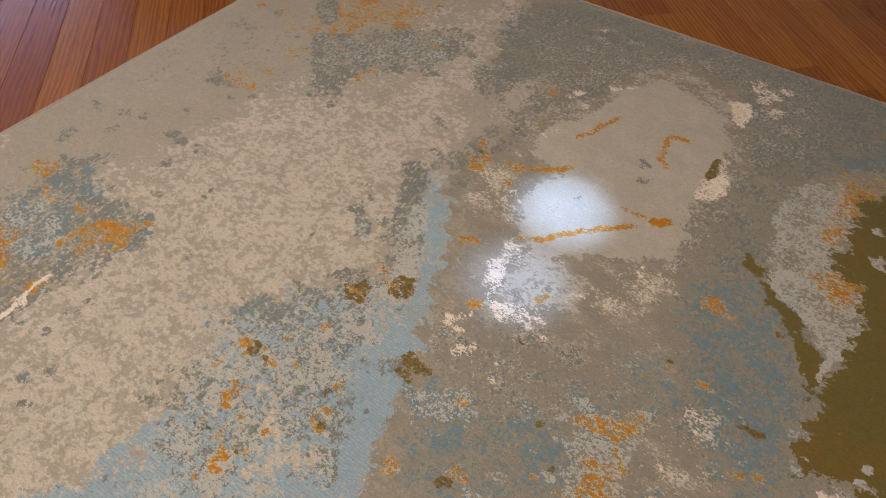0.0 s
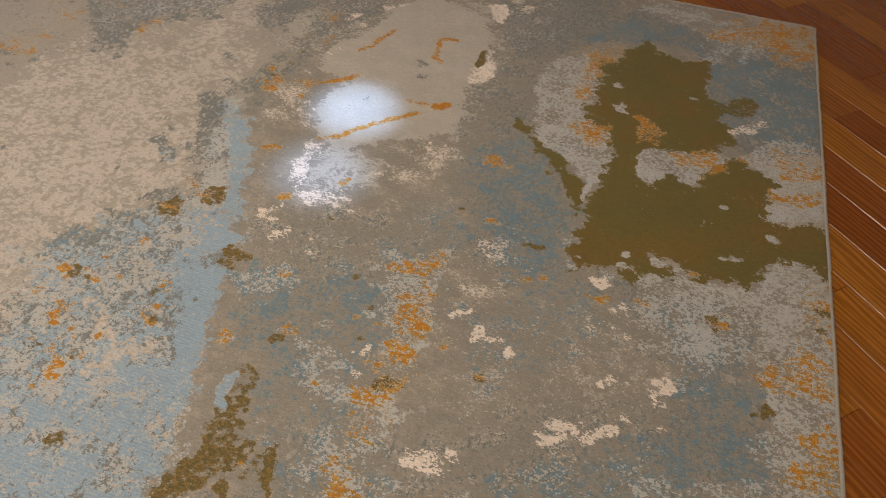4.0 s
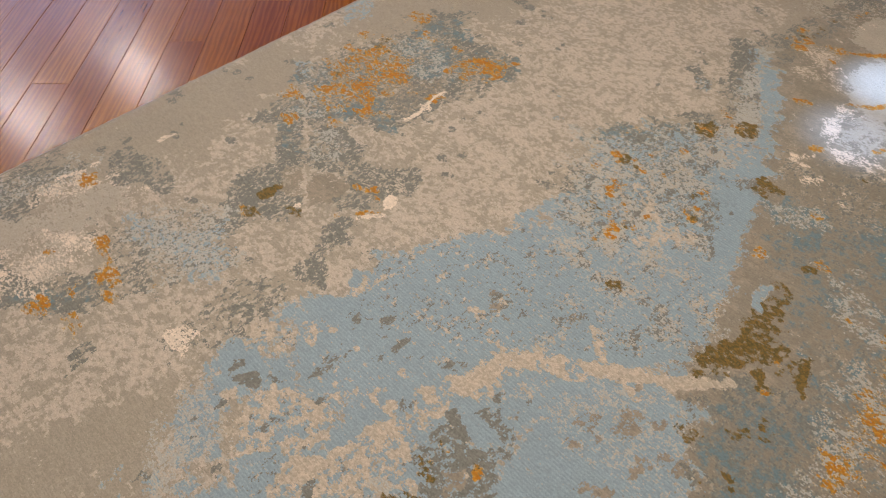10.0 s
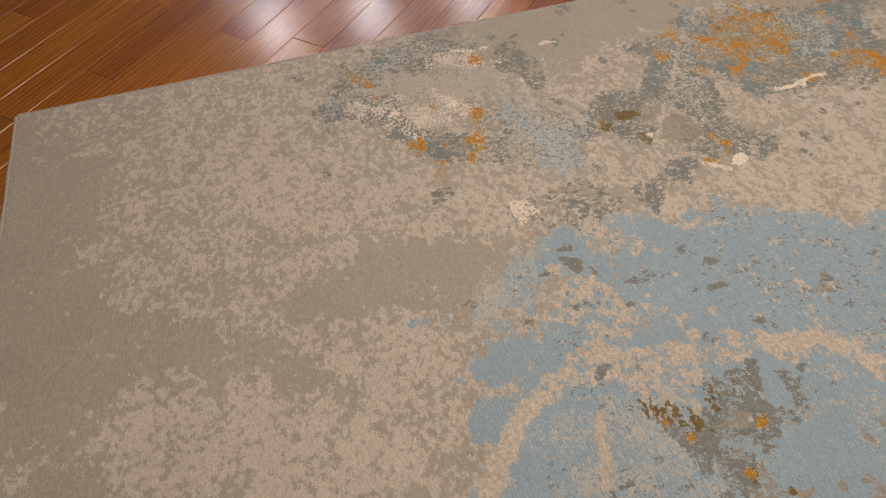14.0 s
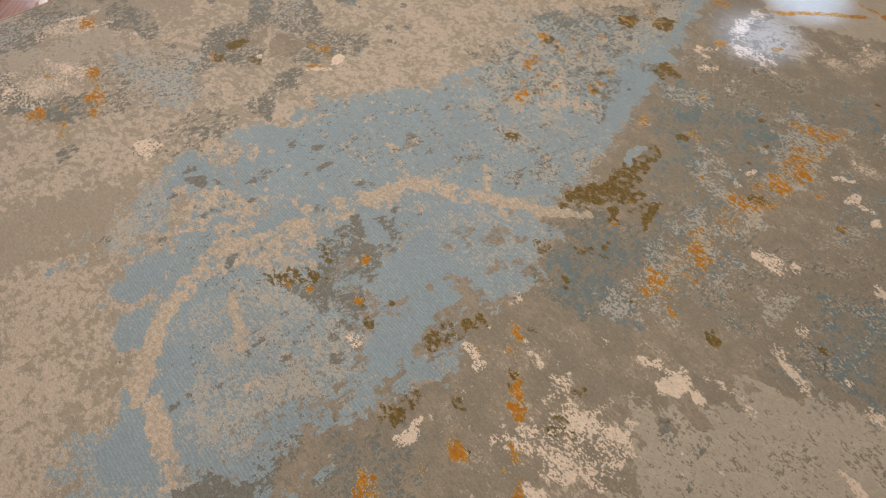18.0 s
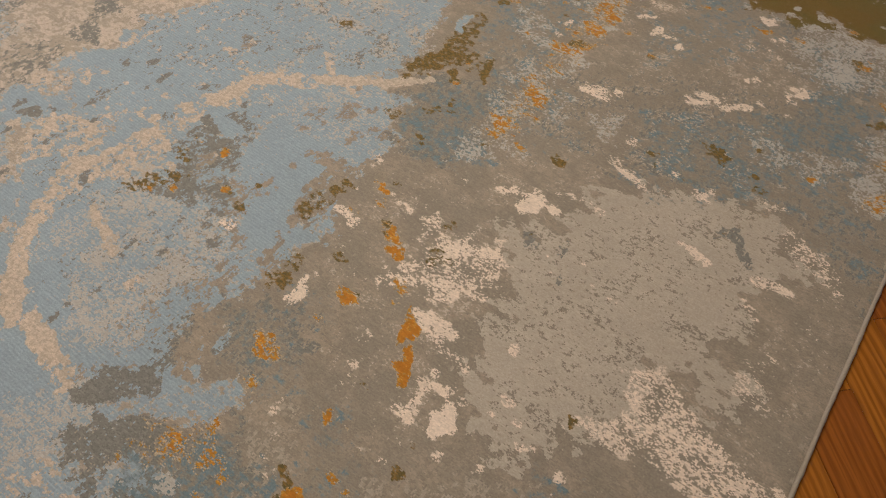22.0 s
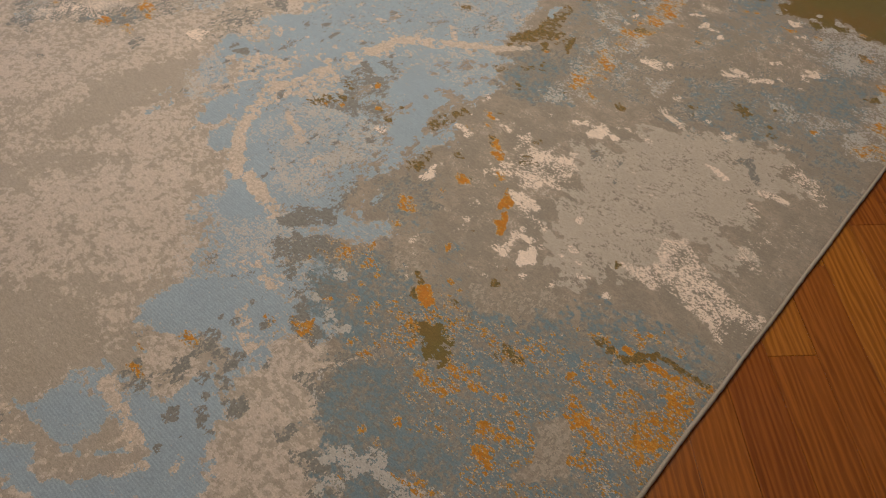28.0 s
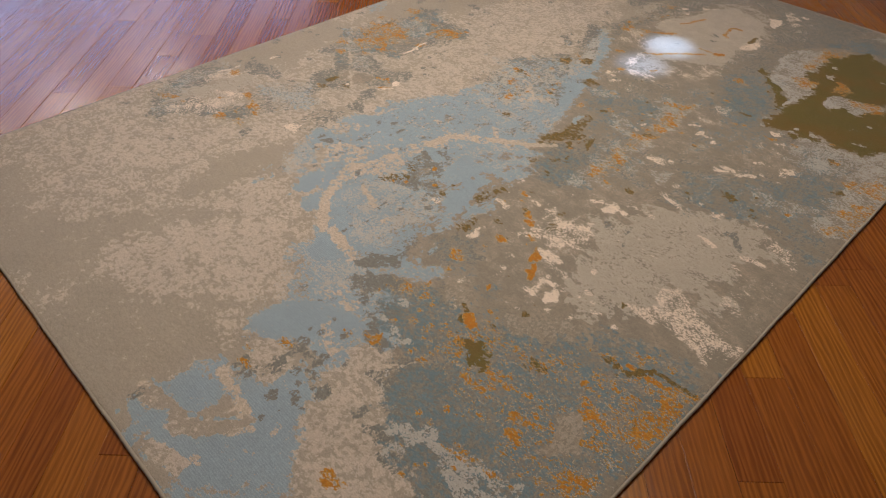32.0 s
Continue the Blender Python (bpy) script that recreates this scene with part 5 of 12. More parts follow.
# mesh
A("mesh", -0.5, 0.8, (36.9, 24.7), (43.5, 20.9), (43.0, 12.9), (38.9, 11.8), (31.5, 19.3))
L("mesh", 0.9, 0.4, 0.9, (43.0, 29.8), (44.2, 25.5), (43.6, 22.3), (45.5, 18.9))
L("mesh", 0.9, 0.4, 0.9, (42.2, 23.7), (43.0, 19.2), (43.8, 14.9), (42.9, 11.7))
L("mesh", 0.85, 0.4, 0.8, (41.7, 27.2), (40.8, 23.6), (40.2, 19.2), (40.4, 15.6))
A("mesh", 0.4, 1, (43.4, 31.6), (46.2, 27.3), (45.2, 13.5), (42.1, 9.8), (37.0, 15.0), (39.5, 25.0))
# stone
A("stone", -1.3, 0.7, (115.1, 98.5), (122.0, 97.8), (133.5, 87.0), (125.7, 78.0), (125.2, 75.6), (116.7, 74.2), (108.0, 74.8), (104.0, 72.6), (97.9, 72.9), (89.1, 74.5), (86.8, 76.8), (94.5, 80.8), (101.6, 86.4), (102.6, 90.9), (110.8, 95.9))
# steel
A("steel", -0.6, 0.7, (115.1, 98.5), (122.0, 97.8), (133.5, 87.0), (125.7, 78.0), (125.2, 75.6), (116.7, 74.2), (108.0, 74.8), (104.0, 72.6), (97.9, 72.9), (89.1, 74.5), (86.8, 76.8), (94.5, 80.8), (101.6, 86.4), (102.6, 90.9), (110.8, 95.9))
# sky
A("sky", 0.97, 0.7, (115.1, 98.5), (122.0, 97.8), (133.5, 87.0), (125.7, 78.0), (125.2, 75.6), (116.7, 74.2), (108.0, 74.8), (104.0, 72.6), (97.9, 72.9), (89.1, 74.5), (86.8, 76.8), (94.5, 80.8), (101.6, 86.4), (102.6, 90.9), (110.8, 95.9))
# moss
A("moss", 0.86, 0.7, (139.7, 85.0), (145.3, 85.0), (154.9, 85.7), (156.5, 82.9), (151.3, 78.6), (156.5, 76.1), (151.5, 73.9), (146.7, 72.9), (146.5, 76.6), (142.8, 81.2))
# sky
A("sky", 0.96, 0.8, (180.6, 100.3), (185.9, 100.2), (176.9, 95.1), (170.0, 92.0), (162.3, 87.3), (154.8, 97.9), (163.4, 101.5), (169.4, 102.4), (174.4, 102.0))
# mesh
A("mesh", -0.4, 0.8, (180.6, 100.3), (185.9, 100.2), (176.9, 95.1), (170.0, 92.0), (162.3, 87.3), (154.8, 97.9), (163.4, 101.5), (169.4, 102.4), (174.4, 102.0))
# steel
A("steel", -0.5, 0.8, (180.6, 100.3), (185.9, 100.2), (176.9, 95.1), (170.0, 92.0), (162.3, 87.3), (154.8, 97.9), (163.4, 101.5), (169.4, 102.4), (174.4, 102.0))
# moss
A("moss", -0.5, 0.8, (180.6, 100.3), (181.8, 98.7), (170.0, 92.0), (162.3, 87.3), (156.5, 95.4), (168.0, 101.2))
# steel
A("steel", 0.6, 0.7, (212.6, 124.5), (218.2, 122.4), (215.2, 118.2), (206.0, 115.5), (201.8, 116.4))
# sky
L("sky", 0.96, 0.6, 1.4, (216.5, 119.2), (211.0, 113.6), (204.4, 108.0), (197.1, 104.8), (190.3, 101.7), (185.9, 100.2))
# steel
A("steel", 0.52, 1.5, (159.9, 123.9), (173.4, 127.8), (179.4, 117.4), (191.3, 107.7), (188.0, 101.0), (177.0, 104.1), (166.8, 100.8), (157.4, 95.6), (151.5, 104.0), (147.6, 113.6))
# teal
A("teal", 0.34, 1.5, (159.9, 123.9), (173.4, 127.8), (179.4, 117.4), (191.3, 107.7), (188.0, 101.0), (177.0, 104.1), (166.8, 100.8), (157.4, 95.6), (151.5, 104.0), (147.6, 113.6))
# mesh
A("mesh", -0.15, 1.5, (159.9, 123.9), (173.4, 127.8), (179.4, 117.4), (191.3, 107.7), (188.0, 101.0), (177.0, 104.1), (166.8, 100.8), (157.4, 95.6), (151.5, 104.0), (147.6, 113.6))
# cream
A("cream", 0.2, 3, (182.4, 66.7), (186.8, 52.9), (175.9, 51.0), (164.6, 55.9), (166.9, 61.2))
# mesh
A("mesh", 0.4, 2, (196.9, 35.4), (199.4, 26.1), (201.2, 15.0), (212.2, 9.7), (215.4, 2.0), (201.1, 2.4), (190.2, 16.3), (189.4, 30.6))
# orange
A("orange", 0.34, 2, (236.3, 13.2), (243.7, 0.5), (223.7, 1.1), (221.6, 9.8))
# steel
A("steel", 0.5, 2, (153.6, 82.6), (159.9, 78.1), (156.3, 70.8), (144.1, 67.1), (142.1, 76.4))

# ---- woven over: closer drawing ----
P("stone", 1.0, 0.8, (101.9, 87.5), (113.7, 86.0), (131.6, 83.0), (143.1, 81.9), (215.2, 10.9), (175.5, -0.5), (90.5, -0.1), (50.2, 54.1), (77.7, 85.1))
P("sky", 0.97, 0.5, (94.9, 133.0), (134.5, 104.6), (144.6, 91.8), (144.2, 86.3), (139.7, 85.8), (134.9, 85.6), (131.4, 84.5), (129.1, 81.0), (127.3, 78.2), (122.5, 75.7), (118.5, 75.5), (115.9, 77.0), (112.3, 78.0), (109.0, 80.5), (105.9, 79.6), (102.7, 77.8), (105.1, 76.4), (107.5, 76.2), (105.6, 72.7), (103.1, 71.4), (101.3, 73.4), (97.8, 73.3), (95.1, 74.4), (92.0, 75.3), (89.3, 74.2), (87.1, 76.0), (84.6, 76.9), (82.2, 77.3), (80.4, 77.7), (77.2, 76.8), (74.5, 74.5), (76.9, 72.1), (80.4, 72.6), (83.3, 73.1), (83.6, 71.5), (80.7, 70.5), (78.2, 70.4), (76.3, 70.3), (73.8, 71.6), (72.7, 71.0), (73.8, 68.3), (75.5, 65.3), (75.8, 63.0), (73.7, 62.6), (71.2, 63.9), (69.6, 66.3), (69.1, 69.3), (67.1, 73.1), (64.1, 77.0), (61.5, 76.9), (59.0, 77.0), (57.8, 74.9), (57.8, 71.9), (60.8, 69.5), (63.5, 69.1), (64.7, 65.7), (64.3, 62.8), (63.8, 61.1), (62.5, 62.2), (60.5, 63.4), (58.3, 63.4), (56.5, 62.8), (56.8, 60.4), (56.5, 56.8), (55.7, 54.0), (53.0, 53.0), (50.6, 53.5), (40.1, 67.8), (58.5, 93.2))
A("cream", 0.16, 4, (114.4, 75.8), (134.2, 57.0), (136.8, 46.4), (117.2, 48.3), (101.3, 43.1), (89.6, 36.0), (82.3, 42.8), (86.0, 56.6), (104.8, 72.9))
A("cream", 0.22, 3, (103.3, 66.6), (114.3, 60.5), (117.1, 50.5), (107.7, 45.3), (99.1, 42.6), (90.1, 38.3), (90.1, 44.6), (98.0, 52.8), (97.3, 59.2))
A("cream", 0.2, 3, (101.7, 25.9), (119.3, 15.7), (134.7, 9.7), (142.0, 3.7), (125.9, 3.4), (106.4, 1.7), (102.0, 7.6), (97.4, 19.6))
A("cream", 0.13, 4, (143.1, 81.9), (174.5, 41.6), (192.0, 19.1), (180.4, 17.4), (136.8, 46.4), (125.4, 63.6))
A("steel", 0.32, 4, (143.1, 81.9), (192.0, 19.1), (196.0, 5.4), (139.3, -0.1), (146.2, 12.3), (156.0, 23.8), (144.5, 50.9), (129.0, 66.2))
A("teal", 0.3, 4, (147.3, 65.5), (145.8, 46.7), (167.4, 26.3), (175.0, 8.8), (142.1, -0.1), (146.8, 11.5), (152.7, 25.7), (141.9, 44.6), (137.2, 65.4))
A("mesh", 0.28, 3, (149.5, 73.8), (163.2, 61.9), (151.3, 54.9), (132.8, 61.1), (126.5, 67.0))
A("strand", 0.24, 3, (92.9, 130.4), (119.5, 112.3), (136.1, 90.9), (123.5, 80.6), (109.3, 99.0), (90.8, 99.8), (81.6, 103.4), (77.5, 108.7))
A("steel", 0.2, 3, (99.3, 149.6), (122.0, 114.8), (121.7, 93.2), (124.6, 84.3), (108.4, 81.3), (93.3, 81.8), (81.4, 83.9), (72.4, 92.2), (84.1, 122.1))
A("mesh", 0.25, 3, (56.2, 90.0), (63.1, 80.7), (62.1, 69.8), (54.0, 61.6), (46.0, 59.8), (40.1, 67.8))
A("strand", 0.22, 3, (56.2, 90.0), (58.3, 74.9), (57.8, 67.1), (47.7, 57.5), (40.1, 67.8))
P("mesh", 0.52, 2.5, (88.5, 105.1), (94.0, 99.0), (98.0, 90.5), (96.3, 84.0), (91.9, 81.7), (86.7, 81.6), (80.9, 84.6), (76.2, 83.3), (71.8, 82.2), (69.4, 87.2), (72.4, 92.2), (79.4, 100.1), (83.2, 103.3))
P("mesh", 0.45, 2, (59.6, 85.4), (68.8, 81.2), (62.1, 75.8), (57.4, 76.2), (51.7, 83.8), (55.7, 90.6))
P("mesh", 0.35, 2, (112.7, 110.0), (116.4, 100.0), (111.2, 89.3), (102.8, 84.2), (103.0, 90.6), (107.2, 96.9), (108.3, 105.4))
P("mesh", 0.4, 1.5, (123.7, 104.0), (129.2, 99.9), (134.8, 89.8), (130.9, 83.9), (123.4, 83.3), (120.5, 92.1), (120.1, 100.5))
K("strand", 0.97, 0.5, 3.0, (65.6, 97.3), (69.0, 102.1), (72.4, 106.4), (75.9, 109.2), (80.5, 111.1), (84.4, 113.0), (89.3, 115.3))
K("strand", 0.97, 0.5, 2.6, (67.2, 95.3), (66.1, 89.8), (64.8, 84.8), (64.3, 83.6))
P("strand", 0.9, 0.7, (65.0, 87.1), (65.6, 83.8), (64.9, 82.3), (63.1, 83.9))
K("strand", 0.95, 0.5, 2.0, (84.3, 103.6), (82.7, 99.8), (81.6, 95.6))
K("strand", 0.95, 0.6, 2.6, (92.3, 110.4), (97.0, 110.6), (101.2, 111.5), (106.2, 109.3), (112.2, 109.4), (118.2, 107.8), (122.4, 105.8))
K("strand", 0.95, 0.45, 1.6, (121.4, 106.4), (124.9, 102.0), (127.4, 98.2), (131.2, 92.7), (135.5, 86.1), (139.2, 81.8), (141.6, 80.5))
P("strand", 0.6, 1.2, (89.0, 130.3), (93.8, 126.6), (99.0, 119.9), (95.8, 115.3), (91.7, 115.8), (87.7, 118.7), (84.8, 121.3), (85.3, 125.3))
P("strand", 0.62, 1.2, (90.7, 112.4), (94.3, 111.2), (101.7, 108.9), (102.5, 105.3), (98.2, 101.4), (94.0, 103.4), (88.9, 107.9))
P("strand", 0.6, 0.8, (79.0, 89.9), (81.4, 89.2), (80.7, 87.7), (78.1, 88.2))
P("strand", 0.45, 1.2, (52.5, 79.2), (55.9, 76.8), (56.4, 73.8), (53.6, 72.7), (51.5, 74.8), (51.4, 77.1))
P("strand", 0.7, 0.8, (53.1, 72.7), (56.5, 70.3), (56.8, 68.4), (53.4, 68.9), (51.2, 70.3))
P("strand", 0.55, 1, (101.1, 135.9), (106.8, 128.5), (105.1, 128.0), (99.4, 128.6), (98.4, 132.5))
P("steel", 0.95, 0.35, (106.6, 107.5), (109.7, 106.1), (108.2, 103.0), (109.9, 99.5), (112.8, 99.5), (115.0, 98.7), (111.6, 96.1), (109.1, 94.4), (107.3, 95.5), (105.6, 95.3), (105.1, 99.1), (102.7, 98.4), (101.3, 101.0), (100.8, 103.2), (103.5, 104.1), (105.5, 105.2))
P("steel", 0.72, 0.5, (99.3, 101.1), (100.9, 99.1), (98.3, 95.7), (102.3, 92.0), (100.4, 89.5), (97.5, 92.8), (95.5, 96.3), (91.7, 100.8), (89.1, 105.1), (89.5, 106.4), (92.6, 101.9), (96.1, 99.1))
P("steel", 0.75, 0.4, (97.0, 92.9), (99.4, 89.1), (97.1, 86.2), (96.4, 88.2), (95.9, 91.1))
P("steel", 0.9, 0.3, (91.6, 86.0), (93.3, 84.3), (92.1, 83.4), (90.4, 84.8))
S("steel", 0.95, 0.3, (100.5, 96.6, 1.1), (101.9, 91.6, 1.2), (106.1, 89.4, 1.1), (111.9, 87.2, 1.0), (104.5, 78.7, 1.0), (93.1, 102.4, 0.8), (97.0, 97.2, 0.9), (92.6, 130.0, 1.3), (94.1, 129.4, 1.2), (90.0, 122.5, 0.9), (91.6, 130.0, 0.8), (83.9, 126.6, 0.6), (76.7, 92.0, 0.9), (70.3, 93.0, 0.7), (86.7, 89.7, 0.7), (83.7, 94.5, 0.6), (95.2, 79.3, 0.7))
S("mesh", 0.9, 0.3, (89.1, 93.6, 0.6), (91.2, 93.9, 0.6), (91.4, 90.5, 0.5), (88.8, 89.8, 0.6), (86.5, 94.9, 0.6), (85.6, 91.9, 0.5))
S("steel", 0.9, 0.3, (90.4, 94.3, 0.5), (90.0, 91.8, 0.7), (92.9, 92.8, 0.7), (92.0, 89.8, 0.7), (88.1, 93.2, 0.6), (88.2, 95.7, 0.5), (88.6, 91.0, 0.5), (89.6, 88.4, 0.6), (86.9, 91.2, 0.5), (93.4, 89.9, 0.5), (93.2, 88.1, 0.6), (90.9, 92.1, 0.4), (90.1, 96.4, 0.4), (87.4, 97.4, 0.5), (94.5, 92.8, 0.7), (94.5, 89.6, 0.5))
S("moss", 0.9, 0.3, (91.1, 104.8, 0.9), (94.9, 100.0, 1.3), (96.5, 99.5, 0.9), (93.4, 100.9, 0.7), (101.9, 103.2, 1.0), (106.1, 96.9, 1.0), (99.0, 88.0, 0.8), (96.9, 88.6, 0.6), (104.6, 102.6, 0.6))
S("steel", 0.9, 0.3, (100.6, 142.2, 0.7), (97.2, 140.4, 0.9), (97.7, 137.5, 0.8), (98.4, 125.8, 0.8), (100.2, 125.4, 0.8), (99.6, 132.3, 0.7), (103.2, 125.0, 1.1), (103.5, 144.3, 0.6), (101.6, 136.6, 0.8))
P("stone", 0.97, 0.3, (100.9, 89.9), (101.5, 87.0), (100.0, 85.6), (98.2, 85.9), (93.8, 81.2), (92.7, 82.2), (95.7, 84.8), (95.0, 86.8), (96.8, 85.9), (99.0, 88.7))
P("stone", 0.97, 0.3, (106.5, 81.6), (107.4, 80.4), (103.0, 76.4), (101.8, 77.9), (103.1, 79.4), (104.8, 79.4))
P("stone", 0.97, 0.3, (88.8, 81.8), (90.9, 81.3), (91.9, 80.6), (89.3, 79.1), (88.9, 77.4), (86.7, 77.8), (86.6, 79.9), (88.3, 79.6))
P("stone", 0.97, 0.3, (90.0, 77.8), (92.6, 77.1), (95.8, 77.6), (94.9, 75.7), (92.1, 75.4), (89.9, 74.5), (88.7, 76.5))
S("stone", 0.97, 0.3, (112.4, 87.7, 1.0), (105.8, 89.2, 1.0), (100.7, 89.1, 0.7), (96.9, 74.1, 0.6), (86.6, 82.8, 0.6), (88.8, 83.8, 0.6))
S("cream", 0.9, 0.3, (96.2, 86.3, 0.6), (97.0, 85.7, 0.5))
K("stone", 0.97, 0.25, 1.6, (77.4, 71.4), (80.1, 73.0), (82.8, 72.6))
K("stone", 0.97, 0.25, 1.2, (74.3, 73.0), (76.6, 74.2), (79.3, 74.0))
P("stone", 0.97, 0.25, (101.6, 77.1), (103.8, 78.5), (104.9, 77.5), (107.4, 77.7), (112.4, 79.4), (112.9, 81.2), (110.1, 81.4), (108.3, 79.2), (105.6, 80.1), (103.2, 79.3), (101.7, 77.9))
P("stone", 0.97, 0.25, (110.9, 78.1), (114.4, 78.5), (116.6, 77.0), (116.4, 75.5), (113.5, 76.4), (110.1, 76.8))
S("stone", 0.97, 0.25, (123.4, 83.3, 1.0), (120.7, 83.1, 1.2), (119.0, 83.5, 0.8), (119.3, 91.1, 1.1), (122.1, 91.4, 1.1), (123.6, 92.0, 0.9), (122.0, 94.1, 0.6), (125.5, 88.2, 0.9), (126.8, 86.1, 0.6), (124.7, 81.6, 0.6), (117.0, 79.3, 0.7), (115.0, 83.1, 1.1), (113.0, 83.3, 0.9), (117.7, 77.2, 0.7), (112.4, 87.7, 0.7), (114.6, 81.3, 0.6), (140.3, 91.3, 1.1), (142.0, 95.0, 1.1), (139.5, 95.2, 0.7), (135.5, 88.9, 0.8))
A("steel", 0.52, 2, (84.7, 75.8), (89.8, 71.9), (91.8, 66.4), (87.8, 62.8), (83.9, 62.8), (79.3, 65.5), (76.8, 68.9), (80.9, 71.9))
A("teal", 0.3, 3, (84.7, 75.8), (93.5, 67.9), (81.0, 56.8), (74.3, 59.5), (71.3, 63.5), (80.9, 71.9))
P("steel", 0.95, 0.35, (64.2, 81.6), (65.6, 80.6), (67.3, 81.5), (69.1, 81.6), (69.7, 79.7), (70.7, 77.8), (72.3, 76.5), (72.3, 74.0), (70.0, 71.5), (67.9, 74.0), (65.7, 77.6), (64.1, 78.5), (63.8, 81.0))
P("steel", 0.95, 0.35, (59.3, 78.3), (60.9, 78.1), (62.1, 76.5), (64.2, 76.4), (66.9, 74.1), (68.6, 71.1), (69.1, 68.7), (67.3, 67.3), (65.6, 66.4), (63.5, 69.1), (61.3, 70.1), (59.5, 69.7), (57.9, 71.4), (58.5, 73.3), (56.8, 74.8), (58.1, 75.2), (58.5, 76.9))
P("sky", 0.97, 0.35, (65.2, 77.6), (67.9, 74.0), (70.3, 71.1), (69.5, 69.7), (67.2, 73.3), (64.5, 76.9))
P("steel", 0.95, 0.4, (58.9, 63.9), (60.4, 63.3), (61.7, 61.9), (60.9, 60.2), (59.1, 58.5), (57.7, 60.2), (57.0, 62.0), (57.6, 63.5))
P("steel", 0.95, 0.35, (52.7, 61.4), (54.4, 62.3), (55.4, 61.6), (54.4, 60.4), (52.6, 60.9))
P("steel", 0.95, 0.35, (50.4, 59.1), (51.7, 59.0), (53.6, 57.9), (54.0, 55.2), (53.6, 53.6), (52.0, 54.0), (50.5, 55.4), (49.8, 57.9))
S("steel", 0.95, 0.3, (57.0, 70.3, 0.8), (56.7, 69.2, 0.6), (57.1, 72.2, 0.5), (55.4, 59.9, 0.7), (55.0, 58.9, 0.4), (49.7, 63.0, 0.5), (50.0, 61.3, 0.6), (50.3, 60.0, 0.7), (49.6, 72.9, 1.0), (50.5, 72.0, 0.7), (49.1, 69.4, 0.7), (48.9, 68.2, 0.6), (52.0, 74.9, 0.7), (47.1, 67.3, 0.4), (47.2, 64.1, 0.5), (48.0, 63.4, 0.5), (46.6, 69.0, 0.5), (44.2, 71.0, 0.4), (46.9, 79.0, 0.5), (48.6, 76.4, 0.5), (39.9, 69.8, 0.9), (39.8, 70.8, 0.5), (41.8, 68.4, 0.7), (40.6, 68.4, 0.6), (45.0, 79.5, 0.5), (47.2, 73.9, 0.4))
P("mesh", 0.6, 0.6, (55.8, 60.4), (56.6, 58.0), (56.2, 56.0), (55.0, 53.9), (53.0, 54.1), (53.9, 55.9), (54.0, 58.3))
P("mesh", 0.6, 0.6, (74.4, 68.9), (76.0, 67.0), (75.8, 63.5), (73.6, 63.5), (72.2, 63.8), (74.7, 65.1))
P("mesh", 0.55, 0.6, (64.5, 64.4), (64.4, 61.0), (62.7, 61.2), (62.3, 63.1))
S("orange", 0.8, 0.35, (51.1, 58.9, 0.7), (52.1, 58.9, 0.6), (50.2, 58.9, 0.5), (58.0, 60.6, 0.5), (62.2, 69.7, 0.4))
A("orange", 0.44, 1, (67.6, 67.7), (69.7, 66.4), (69.1, 63.4), (66.6, 63.8), (65.1, 65.0), (65.9, 67.0))
A("orange", 0.42, 1, (78.8, 66.2), (79.7, 64.2), (78.3, 62.8), (76.9, 63.8))
S("orange", 0.75, 0.3, (83.4, 65.9, 0.6), (84.4, 65.9, 0.5), (84.3, 67.4, 0.4))
A("steel", 0.55, 3, (68.3, 66.0), (72.3, 62.1), (74.8, 58.9), (68.0, 53.4), (67.1, 46.4), (75.1, 41.1), (78.4, 33.8), (81.7, 26.7), (87.5, 23.0), (91.0, 14.2), (96.0, 2.2), (90.3, -0.3), (51.5, 52.4), (57.3, 54.5), (59.1, 58.5), (63.4, 60.9))
A("teal", 0.5, 3, (67.2, 66.0), (72.3, 62.1), (71.7, 57.0), (66.3, 52.9), (68.9, 48.0), (73.6, 45.9), (76.7, 40.3), (78.4, 33.8), (78.4, 29.9), (85.4, 27.2), (90.5, 23.0), (92.4, 15.0), (94.6, 4.1), (90.3, -0.3), (51.5, 52.4), (57.8, 53.9), (60.7, 59.1))
A("teal", 0.42, 3, (80.5, 57.4), (83.8, 54.7), (84.0, 50.5), (80.8, 47.8), (77.5, 49.3), (77.5, 53.6))
A("teal", 0.4, 3, (74.9, 51.3), (79.4, 46.7), (78.4, 40.7), (75.4, 39.3), (71.7, 44.3), (71.2, 49.0))
A("teal", 0.4, 2.5, (86.0, 30.5), (88.8, 27.6), (89.1, 24.9), (85.6, 25.5), (84.0, 29.1))
A("stone", 1.0, 1, (75.4, 43.4), (75.7, 37.6), (73.4, 36.7), (72.1, 39.6))
P("stone", 0.75, 1.5, (77.0, 62.1), (81.7, 57.4), (78.2, 54.3), (73.3, 52.0), (69.8, 50.9), (66.5, 49.9), (64.4, 52.1), (67.4, 55.6), (71.0, 56.4))
D("cream", 0.42, 0.5, (78.1, 59.1, 1.1), (79.5, 58.8, 0.9), (76.9, 57.5, 1.0), (72.9, 55.4, 0.7), (70.9, 54.0, 0.8), (72.1, 53.6, 0.7), (68.6, 52.5, 0.5), (67.9, 50.7, 0.4), (75.8, 55.9, 0.7))
